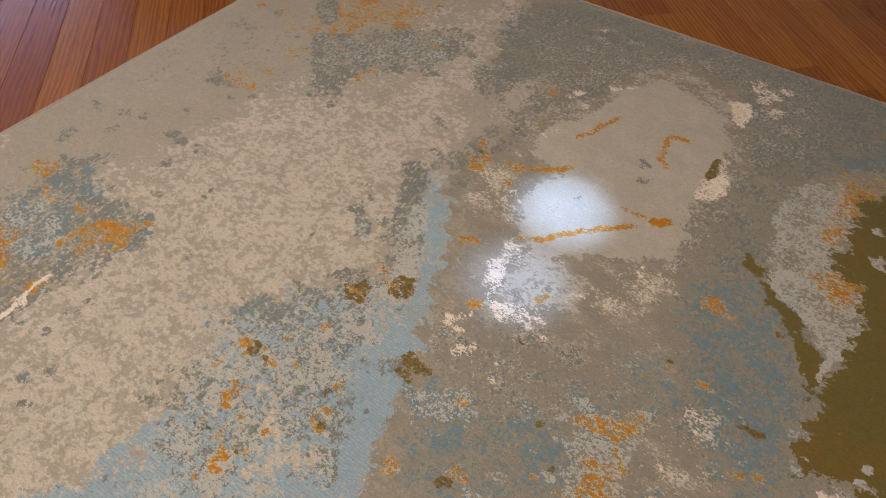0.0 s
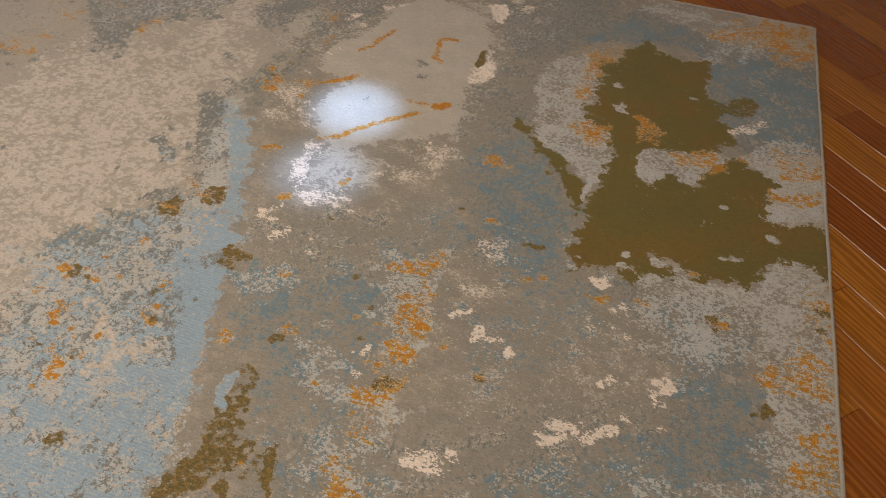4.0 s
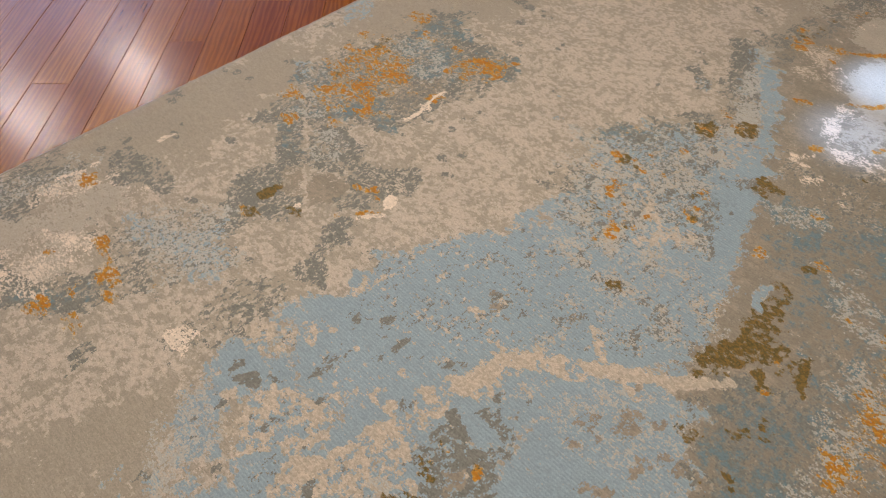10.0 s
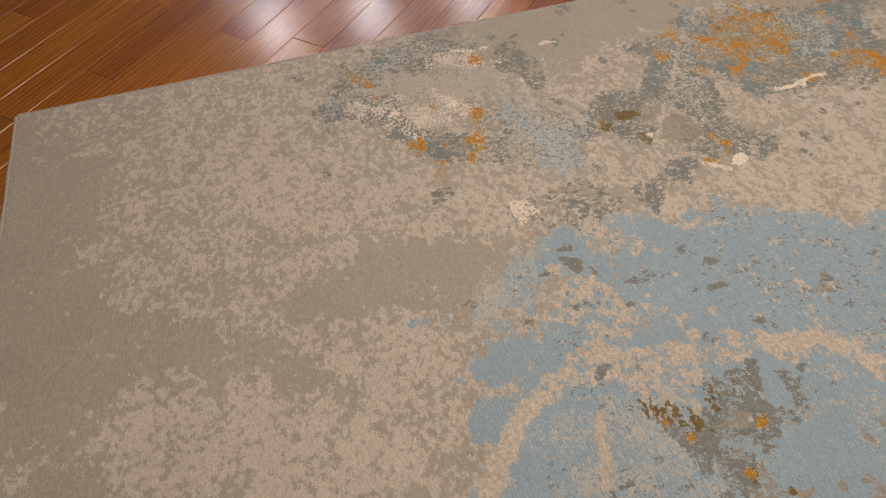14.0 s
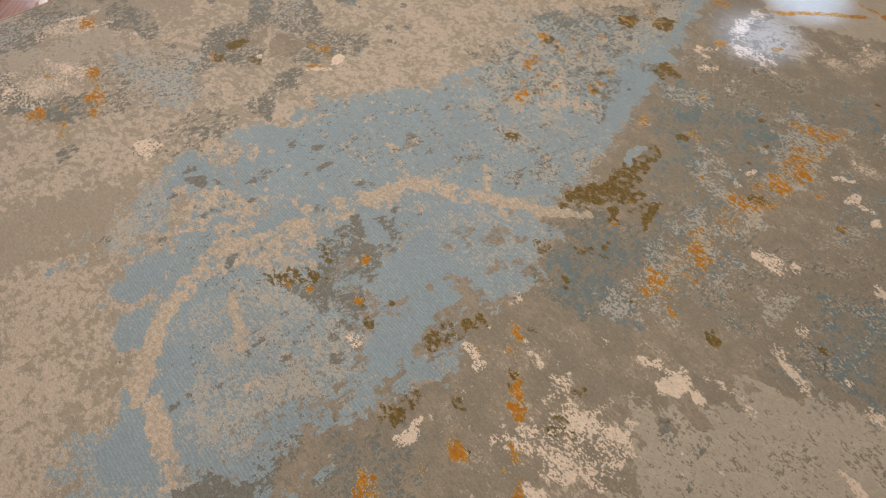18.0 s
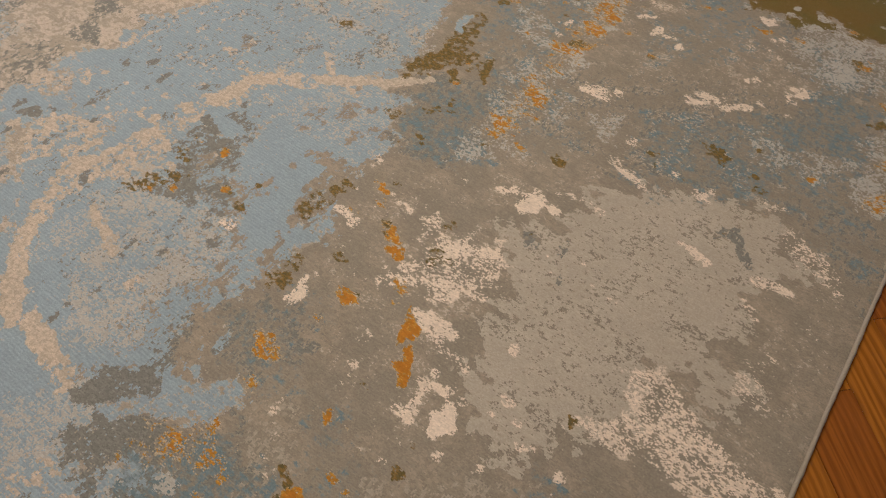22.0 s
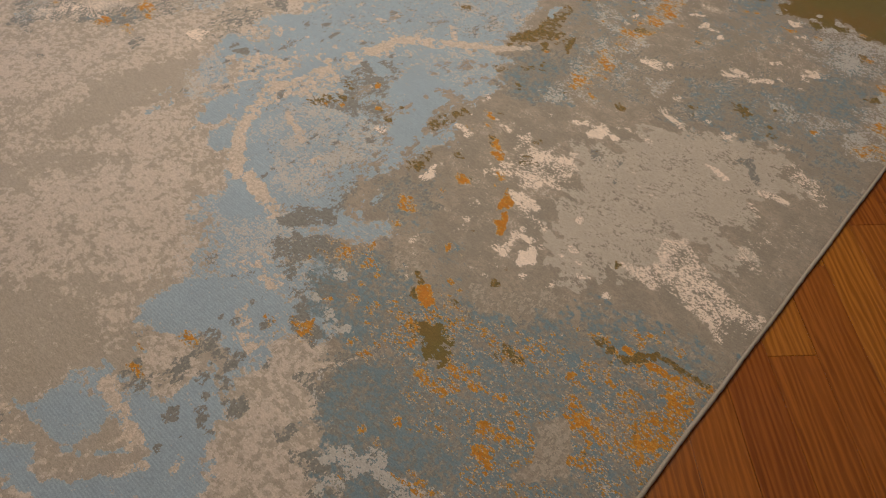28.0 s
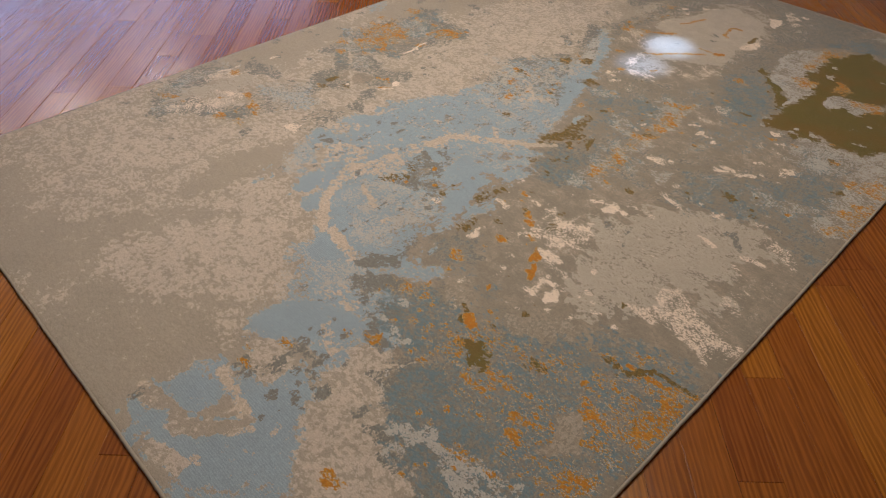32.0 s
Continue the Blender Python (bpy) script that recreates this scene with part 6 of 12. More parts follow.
D("orange", 0.52, 0.8, (61.5, 57.3, 0.6), (61.2, 53.1, 0.7), (67.6, 57.4, 0.5), (64.2, 58.4, 0.6), (64.0, 50.7, 0.7), (64.8, 48.3, 0.6), (64.5, 46.0, 0.6), (59.9, 49.8, 0.7), (59.5, 51.5, 0.5), (59.2, 47.0, 0.5), (54.7, 50.6, 0.6), (55.8, 50.3, 0.5), (56.2, 47.6, 0.5), (65.3, 50.9, 0.6), (66.6, 45.9, 0.6), (76.0, 46.9, 0.6), (75.6, 44.5, 0.5), (71.8, 35.5, 0.6), (71.5, 33.8, 0.6), (70.7, 32.7, 0.6), (76.1, 31.1, 0.5), (73.2, 28.1, 0.6), (71.7, 36.3, 0.4), (90.6, 16.7, 0.6), (90.2, 16.0, 0.4), (90.6, 14.0, 0.4), (79.7, 17.3, 0.8), (80.5, 15.6, 0.6), (83.4, 20.5, 0.6), (83.9, 18.5, 0.5), (83.6, 24.2, 0.5), (71.1, 43.8, 0.4))
D("moss", 0.5, 0.8, (73.1, 46.5, 0.6), (73.2, 43.6, 0.7), (73.2, 47.7, 0.6), (76.0, 63.5, 0.5), (72.8, 40.1, 0.6), (81.6, 32.3, 0.5), (89.1, 22.2, 0.5), (82.0, 16.1, 0.7), (84.3, 10.5, 0.7))
K("orange", 0.75, 0.4, 1.0, (86.0, 15.8), (86.3, 10.8), (87.0, 6.2), (89.1, 1.5))
K("orange", 0.6, 0.5, 0.8, (84.0, 21.7), (84.0, 19.0), (84.4, 16.6))
P("olive", 0.97, 0.4, (62.9, 42.0), (65.1, 42.5), (65.6, 43.5), (67.3, 42.5), (67.9, 40.5), (66.9, 39.0), (66.8, 37.3), (65.3, 37.8), (64.7, 35.9), (63.7, 35.5), (61.2, 39.0), (61.7, 40.9))
P("olive", 0.95, 0.4, (71.5, 31.0), (72.7, 30.5), (72.6, 29.0), (71.8, 28.7), (70.9, 30.2))
K("moss", 0.9, 0.3, 0.7, (72.0, 29.0), (71.5, 28.2), (70.5, 27.9))
P("olive", 0.95, 0.4, (84.1, 16.4), (84.6, 15.0), (87.2, 13.0), (88.6, 11.2), (86.6, 11.8), (84.3, 14.0), (83.7, 15.3))
S("moss", 0.9, 0.3, (64.4, 44.3, 0.8), (64.9, 45.3, 0.5), (69.9, 30.7, 0.5), (69.6, 29.5, 0.4))
P("orange", 0.97, 0.25, (72.0, 50.8), (72.5, 50.4), (72.3, 49.0), (72.2, 47.7), (71.1, 46.4), (69.8, 45.7), (68.5, 46.1), (68.3, 47.2), (69.4, 48.7), (70.4, 50.2))
K("moss", 0.9, 0.3, 0.8, (73.2, 52.8), (72.7, 51.6), (72.1, 50.7))
S("moss", 0.8, 0.4, (69.1, 49.8, 0.6), (70.2, 50.4, 0.5))
P("orange", 0.97, 0.2, (81.6, 53.6), (82.6, 53.1), (82.1, 52.2), (81.1, 51.9), (80.6, 52.3))
P("orange", 0.97, 0.2, (99.3, 52.7), (100.0, 52.3), (98.7, 50.9), (97.5, 50.8), (96.8, 52.2), (95.3, 52.4), (96.8, 52.9), (98.1, 52.7))
P("orange", 0.97, 0.2, (95.3, 50.7), (96.0, 50.2), (94.8, 49.1), (92.6, 47.8), (90.6, 47.2), (90.6, 48.0), (92.2, 49.7), (92.7, 50.7), (94.1, 49.6))
P("orange", 0.95, 0.2, (99.8, 54.0), (101.2, 54.4), (100.9, 53.4), (99.6, 52.4), (99.0, 53.2))
S("orange", 0.9, 0.25, (107.1, 61.7, 0.6), (107.7, 62.5, 0.4), (102.6, 56.8, 0.5), (102.1, 56.2, 0.4), (116.3, 72.1, 0.7), (115.4, 71.0, 0.6), (113.4, 69.8, 0.7), (109.1, 72.7, 0.6))
P("orange", 0.95, 0.3, (110.1, 65.5), (111.2, 65.5), (109.9, 63.7), (108.7, 63.6), (109.1, 64.8))
S("moss", 0.85, 0.3, (110.3, 66.1, 0.7), (109.3, 65.9, 0.6))
P("orange", 0.9, 0.25, (96.7, 63.7), (98.1, 64.1), (98.2, 63.2), (96.4, 61.8), (95.6, 62.3))
S("orange", 0.7, 0.4, (81.8, 49.5, 0.1))
P("cream", 0.97, 0.25, (88.1, 41.3), (89.8, 42.2), (91.1, 41.7), (92.1, 41.7), (93.1, 43.1), (93.3, 44.4), (94.1, 43.9), (93.3, 41.7), (92.5, 40.1), (91.7, 39.0), (90.1, 38.3), (88.9, 39.5), (87.5, 40.3))
D("cream", 0.6, 0.5, (91.5, 45.1, 0.8), (92.4, 44.8, 0.8), (90.5, 44.9, 0.7), (88.8, 44.7, 0.7), (87.8, 46.1, 0.8), (92.7, 46.0, 0.8), (94.8, 44.9, 0.7), (94.2, 42.4, 0.8), (93.7, 39.9, 0.8), (87.5, 44.2, 0.6))
P("cream", 0.51, 0.6, (100.9, 61.0), (103.4, 60.6), (106.8, 59.6), (108.4, 57.9), (107.4, 56.8), (105.8, 57.1), (103.7, 57.3), (102.3, 58.5), (100.8, 59.7))
P("cream", 0.59, 0.8, (108.1, 52.4), (106.2, 52.1), (105.4, 53.7), (107.1, 54.2), (109.3, 53.8), (113.1, 54.8), (115.0, 53.8), (116.5, 51.3), (116.5, 49.2), (112.9, 47.1), (111.0, 47.6), (108.9, 46.1), (108.3, 47.4), (108.9, 49.5), (107.3, 50.1))
P("cream", 0.9, 0.3, (125.8, 51.4), (127.6, 52.1), (129.6, 51.8), (130.7, 49.9), (129.6, 48.6), (127.2, 48.9), (126.3, 50.1))
P("cream", 0.9, 0.3, (128.9, 48.2), (129.8, 47.0), (129.0, 45.5), (127.8, 46.4))
D("cream", 0.5, 0.5, (127.6, 55.1, 1.0), (129.1, 54.3, 1.1), (127.5, 56.3, 0.8), (130.7, 51.1, 0.9), (132.2, 48.4, 0.8), (113.6, 55.2, 0.9), (114.5, 56.4, 0.7), (113.8, 60.1, 0.8), (114.7, 62.0, 0.9), (115.4, 60.1, 0.8), (112.6, 61.0, 0.7))
K("cream", 0.9, 0.2, 1.0, (95.5, 69.5), (93.7, 69.1), (92.2, 68.6), (91.4, 69.1))
K("cream", 0.9, 0.2, 0.8, (108.4, 73.6), (107.8, 71.6), (108.2, 70.6))
K("cream", 0.9, 0.2, 0.7, (107.7, 71.2), (107.2, 69.8))
K("cream", 0.6, 0.3, 1.4, (99.9, 51.1), (99.3, 49.3), (98.3, 45.3), (98.0, 42.4))
K("cream", 0.6, 0.3, 1.6, (101.2, 53.0), (101.5, 49.9), (101.4, 46.4))
D("cream", 0.5, 0.4, (118.8, 75.7, 0.6), (120.2, 75.2, 0.6), (112.8, 74.4, 0.6), (113.8, 74.2, 0.6), (113.5, 72.4, 0.6), (113.6, 71.2, 0.6), (102.2, 68.1, 0.6), (100.1, 68.8, 0.4), (102.1, 69.3, 0.5), (101.0, 64.7, 0.4), (97.2, 68.8, 0.5), (112.0, 69.9, 0.4), (115.9, 69.2, 0.6), (115.5, 66.4, 0.6), (117.5, 66.0, 0.6), (124.9, 62.0, 0.5), (126.2, 62.2, 0.5), (92.0, 53.7, 0.4), (94.3, 56.8, 0.8), (94.3, 55.9, 0.6), (89.2, 54.8, 0.8), (90.2, 54.7, 0.5), (87.6, 54.4, 0.6), (86.3, 54.6, 0.4), (82.2, 47.4, 0.4), (80.7, 46.5, 0.5), (79.2, 45.5, 0.5), (81.5, 43.1, 0.7), (81.3, 42.0, 0.5), (79.1, 41.3, 0.5), (77.9, 40.8, 0.4), (80.2, 36.6, 0.5), (80.7, 36.3, 0.4), (81.4, 34.6, 0.6), (85.7, 38.2, 0.5), (86.5, 37.8, 0.5), (87.2, 33.3, 0.5), (88.0, 32.9, 0.5), (85.1, 45.0, 0.4), (84.4, 42.9, 0.4), (80.9, 25.2, 0.4))
D("cream", 0.55, 0.4, (103.4, 40.2, 0.9), (103.8, 38.9, 0.9), (104.9, 38.6, 0.7), (97.7, 35.4, 0.9), (95.6, 32.5, 0.7), (95.0, 35.7, 0.6), (93.8, 28.9, 0.7), (93.2, 30.4, 0.6), (100.4, 26.1, 0.9), (99.0, 27.2, 0.7), (101.4, 24.7, 0.8), (92.7, 24.4, 0.6), (90.6, 24.4, 0.5))
S("moss", 0.85, 0.3, (103.1, 38.4, 0.7), (100.6, 26.7, 0.6), (81.3, 40.4, 0.6), (81.1, 39.8, 0.5), (85.1, 41.3, 0.4), (87.6, 51.3, 0.6), (110.4, 56.4, 0.8), (109.3, 56.8, 0.6), (116.4, 57.7, 0.5), (101.4, 68.1, 0.5), (134.4, 76.8, 0.8), (99.0, 72.3, 0.8), (98.0, 72.6, 0.6), (97.9, 62.1, 0.5))
A("smooth", 0.9, 1.2, (119.8, 51.2), (126.2, 44.8), (135.0, 44.2), (141.9, 37.5), (146.3, 29.5), (147.9, 24.7), (151.7, 19.8), (147.4, 14.8), (142.0, 11.6), (138.5, 11.3), (136.8, 14.6), (130.7, 15.0), (126.0, 13.9), (121.8, 15.9), (118.7, 9.7), (114.9, 9.9), (113.7, 13.1), (114.5, 15.3), (116.6, 19.3), (113.9, 22.8), (104.8, 21.8), (101.1, 23.6), (98.9, 28.1), (94.0, 27.1), (92.0, 29.7), (90.6, 34.6), (89.4, 37.8), (93.4, 38.6), (101.8, 42.4), (108.3, 44.6), (115.2, 47.0))
P("steel", 0.7, 0.5, (139.2, 24.0), (142.3, 23.8), (143.2, 21.5), (141.7, 20.3), (138.9, 17.7), (136.9, 17.4), (138.3, 19.5), (141.7, 22.4))
D("teal", 0.4, 0.8, (141.1, 23.2, 1.1), (130.2, 46.1, 1.0))
K("cream", 0.85, 0.25, 1.4, (135.4, 28.1), (135.1, 25.8), (134.6, 23.4))
K("cream", 0.85, 0.25, 1.5, (135.9, 15.7), (136.8, 13.6), (136.8, 11.1))
P("cream", 0.45, 0.7, (147.3, 16.0), (149.6, 14.1), (147.1, 11.1), (145.0, 7.7), (144.4, 6.5), (142.0, 6.7), (142.6, 8.9), (142.9, 11.5), (144.1, 14.0))
P("cream", 0.54, 0.8, (110.9, 25.2), (114.1, 20.9), (112.9, 17.4), (110.9, 13.6), (108.3, 7.8), (106.4, 1.7), (103.0, 0.7), (99.7, 3.1), (99.7, 6.5), (100.9, 10.5), (101.6, 15.4), (101.5, 20.0), (102.5, 22.5), (106.2, 21.6))
P("cream", 0.45, 0.8, (100.9, 25.4), (104.8, 21.8), (101.9, 16.5), (99.9, 19.1), (99.7, 23.7))
D("cream", 0.5, 0.5, (118.7, 9.7, 1.3), (117.4, 8.2, 1.1), (114.5, 8.8, 0.8), (130.7, 15.0, 1.1), (129.4, 13.9, 1.1), (122.3, 11.7, 1.0), (132.3, 6.4, 0.7), (131.8, 5.2, 0.6), (107.7, 1.4, 0.8), (98.8, 4.4, 0.8), (99.4, 2.9, 0.6), (124.7, 8.5, 0.7), (141.2, 4.9, 0.8), (145.7, 41.9, 1.0), (144.1, 40.4, 0.9), (144.5, 44.8, 1.0), (144.1, 39.3, 0.9), (148.3, 35.0, 0.8), (146.6, 29.6, 1.2), (148.2, 28.1, 0.9), (151.3, 19.6, 1.1), (151.9, 17.7, 0.8), (133.6, 42.8, 0.8), (133.3, 40.9, 0.9))
D("cream", 0.55, 0.4, (178.8, 34.7, 1.0), (178.6, 33.4, 0.9), (178.3, 48.6, 1.1), (178.4, 50.0, 0.9), (150.4, 44.4, 0.8), (168.5, 39.4, 1.0), (169.2, 37.2, 1.4), (169.8, 35.1, 1.4), (169.7, 33.2, 0.9), (170.8, 31.9, 0.8), (173.2, 29.9, 0.9), (178.8, 26.2, 1.1), (180.7, 24.6, 1.5), (182.1, 23.9, 1.2), (177.5, 25.1, 0.7), (157.7, 54.7, 1.3), (158.0, 53.0, 1.1), (157.4, 56.5, 1.1), (166.7, 40.4, 0.8), (159.1, 51.6, 1.1))
S("moss", 0.85, 0.4, (156.9, 31.6, 1.0), (153.3, 21.5, 0.7), (161.9, 25.7, 0.7), (149.7, 40.4, 0.8))
P("beige", 0.52, 1.5, (23.5, 199.2), (56.5, 201.5), (89.1, 202.6), (130.1, 203.0), (152.8, 201.8), (188.0, 182.1), (142.8, 123.2), (122.1, 135.6), (117.1, 135.2), (111.6, 137.3), (105.8, 135.3), (96.7, 136.6), (90.5, 139.1), (85.2, 136.6), (79.1, 132.3), (70.5, 129.8), (74.3, 125.6), (70.6, 119.2), (64.5, 114.8), (61.9, 108.4), (17.6, 130.7))
A("beige", 0.72, 6, (51.8, 179.1), (71.1, 157.9), (90.4, 147.7), (82.8, 140.5), (70.3, 149.7), (55.2, 144.6), (37.4, 153.8), (31.2, 175.8))
A("beige", 0.78, 5, (59.1, 133.4), (69.0, 126.2), (67.1, 117.2), (62.1, 108.9), (48.7, 115.6), (48.6, 126.6))
A("beige", 0.64, 5, (71.1, 151.9), (86.5, 143.9), (88.3, 138.9), (80.2, 139.2), (66.4, 138.8), (63.7, 147.8))
P("beige", 0.14, 3, (60.0, 142.1), (67.9, 143.0), (79.8, 138.1), (81.6, 133.4), (73.6, 128.2), (63.7, 131.1), (51.7, 131.9), (42.8, 136.5))
A("beige", 0.66, 5, (107.0, 153.2), (118.8, 148.6), (142.0, 145.1), (159.4, 141.3), (144.6, 123.7), (124.7, 135.7), (110.6, 143.2), (99.6, 140.0))
P("smooth", 0.8, 0.8, (69.1, 190.7), (79.7, 190.1), (83.2, 186.1), (93.1, 186.0), (99.6, 180.4), (95.4, 176.6), (89.1, 176.1), (86.2, 177.7), (81.8, 182.0), (78.4, 179.0), (71.9, 184.3), (67.7, 185.7))
P("smooth", 0.8, 0.8, (80.3, 178.0), (84.9, 177.4), (82.9, 169.4), (78.6, 169.9), (75.8, 171.4), (78.3, 175.4))
P("steel", 0.8, 0.5, (80.0, 198.4), (85.5, 199.9), (94.6, 199.6), (92.0, 196.4), (95.2, 191.3), (90.3, 191.8), (85.7, 193.1), (82.9, 190.4), (82.2, 186.7), (77.3, 190.3), (73.2, 188.5), (70.4, 187.1), (67.5, 184.8), (70.4, 183.3), (74.4, 181.1), (74.4, 177.5), (75.8, 171.4), (77.1, 169.0), (81.4, 168.4), (84.7, 165.0), (84.4, 160.2), (82.5, 159.6), (78.3, 160.2), (75.2, 163.4), (71.5, 172.0), (67.0, 175.3), (64.3, 177.5), (60.1, 178.0), (58.7, 181.4), (61.7, 184.3), (64.5, 186.4), (66.8, 192.9), (70.1, 194.2), (74.3, 196.1), (78.0, 196.2))
A("teal", 0.4, 1, (78.9, 199.0), (81.8, 196.3), (78.7, 190.6), (73.0, 191.7), (67.4, 188.7), (64.1, 184.8), (58.7, 181.4), (62.4, 178.5), (67.5, 181.1), (68.3, 192.1), (74.0, 195.2))
A("teal", 0.4, 1, (71.5, 172.0), (77.1, 169.0), (84.1, 163.6), (82.7, 160.2), (77.0, 162.5), (72.4, 168.1))
A("cream", 0.42, 1, (66.0, 183.8), (70.0, 181.7), (72.2, 177.7), (72.4, 175.0), (68.1, 175.5), (65.7, 178.5))
A("cream", 0.42, 1, (83.0, 192.5), (88.9, 191.4), (94.9, 190.4), (92.7, 185.1), (86.9, 186.2), (82.8, 188.4))
A("cream", 0.5, 1, (84.9, 177.4), (88.5, 174.5), (86.4, 169.3), (82.4, 167.9), (82.6, 173.1))
A("cream", 0.45, 1, (97.9, 182.3), (105.7, 182.4), (106.6, 177.6), (101.5, 176.3), (96.4, 176.1))
K("cream", 0.9, 0.25, 0.9, (90.4, 192.1), (92.7, 191.5), (95.0, 190.7))
K("cream", 0.9, 0.25, 0.9, (72.7, 175.7), (74.6, 176.5))
P("cream", 0.9, 0.25, (96.7, 191.6), (98.5, 191.3), (97.9, 189.8), (96.1, 190.3))
K("cream", 0.9, 0.25, 0.8, (109.1, 188.2), (111.1, 188.3), (112.6, 187.9))
P("steel", 0.7, 0.6, (101.7, 191.1), (104.3, 190.9), (106.3, 180.9), (106.6, 177.6), (104.2, 173.9), (102.3, 173.9), (101.9, 177.1), (98.9, 181.8), (98.0, 185.4))
D("steel", 0.65, 0.5, (120.0, 199.2, 1.4), (117.9, 197.8, 1.2), (115.2, 189.5, 1.1), (112.9, 187.7, 0.9), (104.5, 193.0, 1.1), (100.3, 194.1, 0.8), (71.5, 199.1, 0.9), (119.5, 178.1, 0.9), (131.8, 199.3, 1.3), (133.0, 197.3, 1.2), (133.5, 193.1, 1.0), (143.8, 191.3, 1.0), (96.6, 165.6, 1.1), (96.5, 163.0, 1.0), (97.0, 169.1, 1.1), (93.1, 168.4, 0.9), (90.5, 165.3, 0.8), (95.2, 157.7, 1.1), (95.5, 155.9, 0.9), (93.1, 158.0, 0.9), (90.6, 157.7, 0.8), (98.3, 156.9, 0.8), (103.8, 165.5, 0.9), (108.9, 164.6, 1.1), (106.7, 159.4, 1.1), (101.4, 159.6, 0.8), (104.8, 149.4, 0.6), (112.0, 161.1, 0.8), (105.6, 169.2, 0.8), (57.1, 193.3, 1.0), (56.2, 194.7, 0.9), (61.1, 175.8, 0.9), (60.3, 174.9, 0.8), (58.7, 181.4, 0.9), (75.2, 152.0, 1.0), (76.3, 152.2, 0.9), (74.8, 150.8, 0.8), (57.5, 163.8, 0.7), (89.0, 144.8, 1.0), (90.3, 145.1, 0.8), (88.9, 143.4, 0.8), (96.2, 141.8, 1.0), (97.7, 142.4, 0.8), (96.9, 140.0, 0.9), (94.8, 145.4, 0.7), (99.2, 145.3, 0.8), (101.6, 145.6, 0.8), (102.7, 143.5, 0.7), (96.2, 143.9, 0.7), (101.2, 142.8, 0.8))
P("cream", 0.85, 0.3, (86.9, 145.9), (88.3, 146.6), (87.9, 144.7), (89.8, 143.0), (89.2, 141.9), (86.7, 143.2))
S("orange", 0.85, 0.35, (94.0, 188.2, 1.0), (93.3, 188.0, 0.8), (68.1, 190.5, 1.2), (69.3, 190.4, 0.8), (70.4, 186.9, 0.7), (81.4, 175.2, 0.8), (80.7, 164.9, 0.8), (81.8, 164.9, 0.7), (75.7, 164.8, 0.8), (74.4, 165.8, 0.7), (75.0, 164.4, 0.6), (87.1, 165.4, 0.9), (87.0, 163.8, 0.8), (85.0, 163.1, 0.8), (84.6, 159.3, 0.7), (85.2, 158.1, 0.7), (77.6, 158.2, 0.6), (78.2, 157.1, 0.6), (89.3, 171.3, 0.9), (88.4, 170.0, 0.8), (71.2, 181.9, 0.5), (90.9, 155.9, 0.5), (77.3, 156.1, 0.5))
P("sky", 0.6, 1, (94.4, 174.2), (97.0, 171.9), (98.5, 164.6), (101.6, 161.2), (107.1, 160.1), (102.8, 152.1), (98.1, 149.7), (96.1, 152.4), (97.4, 159.9), (92.8, 167.7))
D("sky", 0.6, 0.5, (66.0, 175.8, 0.8), (80.6, 192.7, 0.9), (61.5, 183.5, 0.8), (83.2, 164.1, 0.6))
P("steel", 0.82, 0.5, (144.9, 189.4), (151.8, 188.2), (160.0, 186.4), (165.3, 180.8), (176.6, 182.7), (183.8, 177.3), (177.2, 171.6), (171.3, 164.8), (178.8, 160.7), (170.4, 151.6), (163.0, 153.5), (157.6, 157.5), (150.6, 156.0), (144.7, 157.5), (142.6, 160.3), (140.1, 164.8), (135.5, 166.2), (136.5, 161.5), (134.9, 156.4), (132.5, 152.0), (134.4, 149.1), (137.2, 145.8), (136.7, 142.5), (133.4, 142.5), (130.7, 144.0), (128.0, 143.7), (124.3, 145.7), (121.5, 148.9), (115.9, 151.9), (111.1, 156.2), (107.3, 158.2), (108.6, 162.9), (112.4, 167.5), (117.6, 167.7), (122.0, 166.3), (126.3, 171.2), (130.4, 175.5), (125.6, 180.4), (132.4, 181.3), (139.0, 182.5), (141.3, 186.2))
A("teal", 0.5, 1, (141.3, 186.2), (157.5, 185.1), (175.8, 177.7), (175.3, 167.6), (174.8, 158.2), (170.7, 153.6), (161.7, 160.7), (146.1, 159.4), (137.6, 167.2), (130.4, 175.5))
A("teal", 0.45, 1, (126.3, 171.2), (135.5, 164.1), (134.9, 156.4), (137.2, 144.0), (128.9, 143.2), (125.2, 146.9), (127.5, 162.3))
A("mesh", 0.36, 1, (142.4, 185.6), (164.4, 173.5), (162.3, 165.0), (149.0, 163.2), (137.6, 169.4), (129.3, 173.9))
P("stone", 0.85, 0.6, (150.2, 164.8), (159.1, 166.8), (162.0, 162.9), (158.4, 160.3), (152.9, 158.9), (148.3, 160.4))
P("stone", 0.8, 0.6, (121.7, 163.5), (131.5, 160.2), (128.7, 154.0), (121.3, 152.5), (118.2, 157.7))
A("orange", 0.48, 0.7, (154.9, 182.6), (162.4, 181.1), (162.7, 178.3), (159.2, 176.9), (153.5, 179.5))
A("orange", 0.46, 0.7, (146.4, 174.9), (156.4, 171.1), (158.7, 168.2), (155.3, 167.7), (146.5, 171.8))
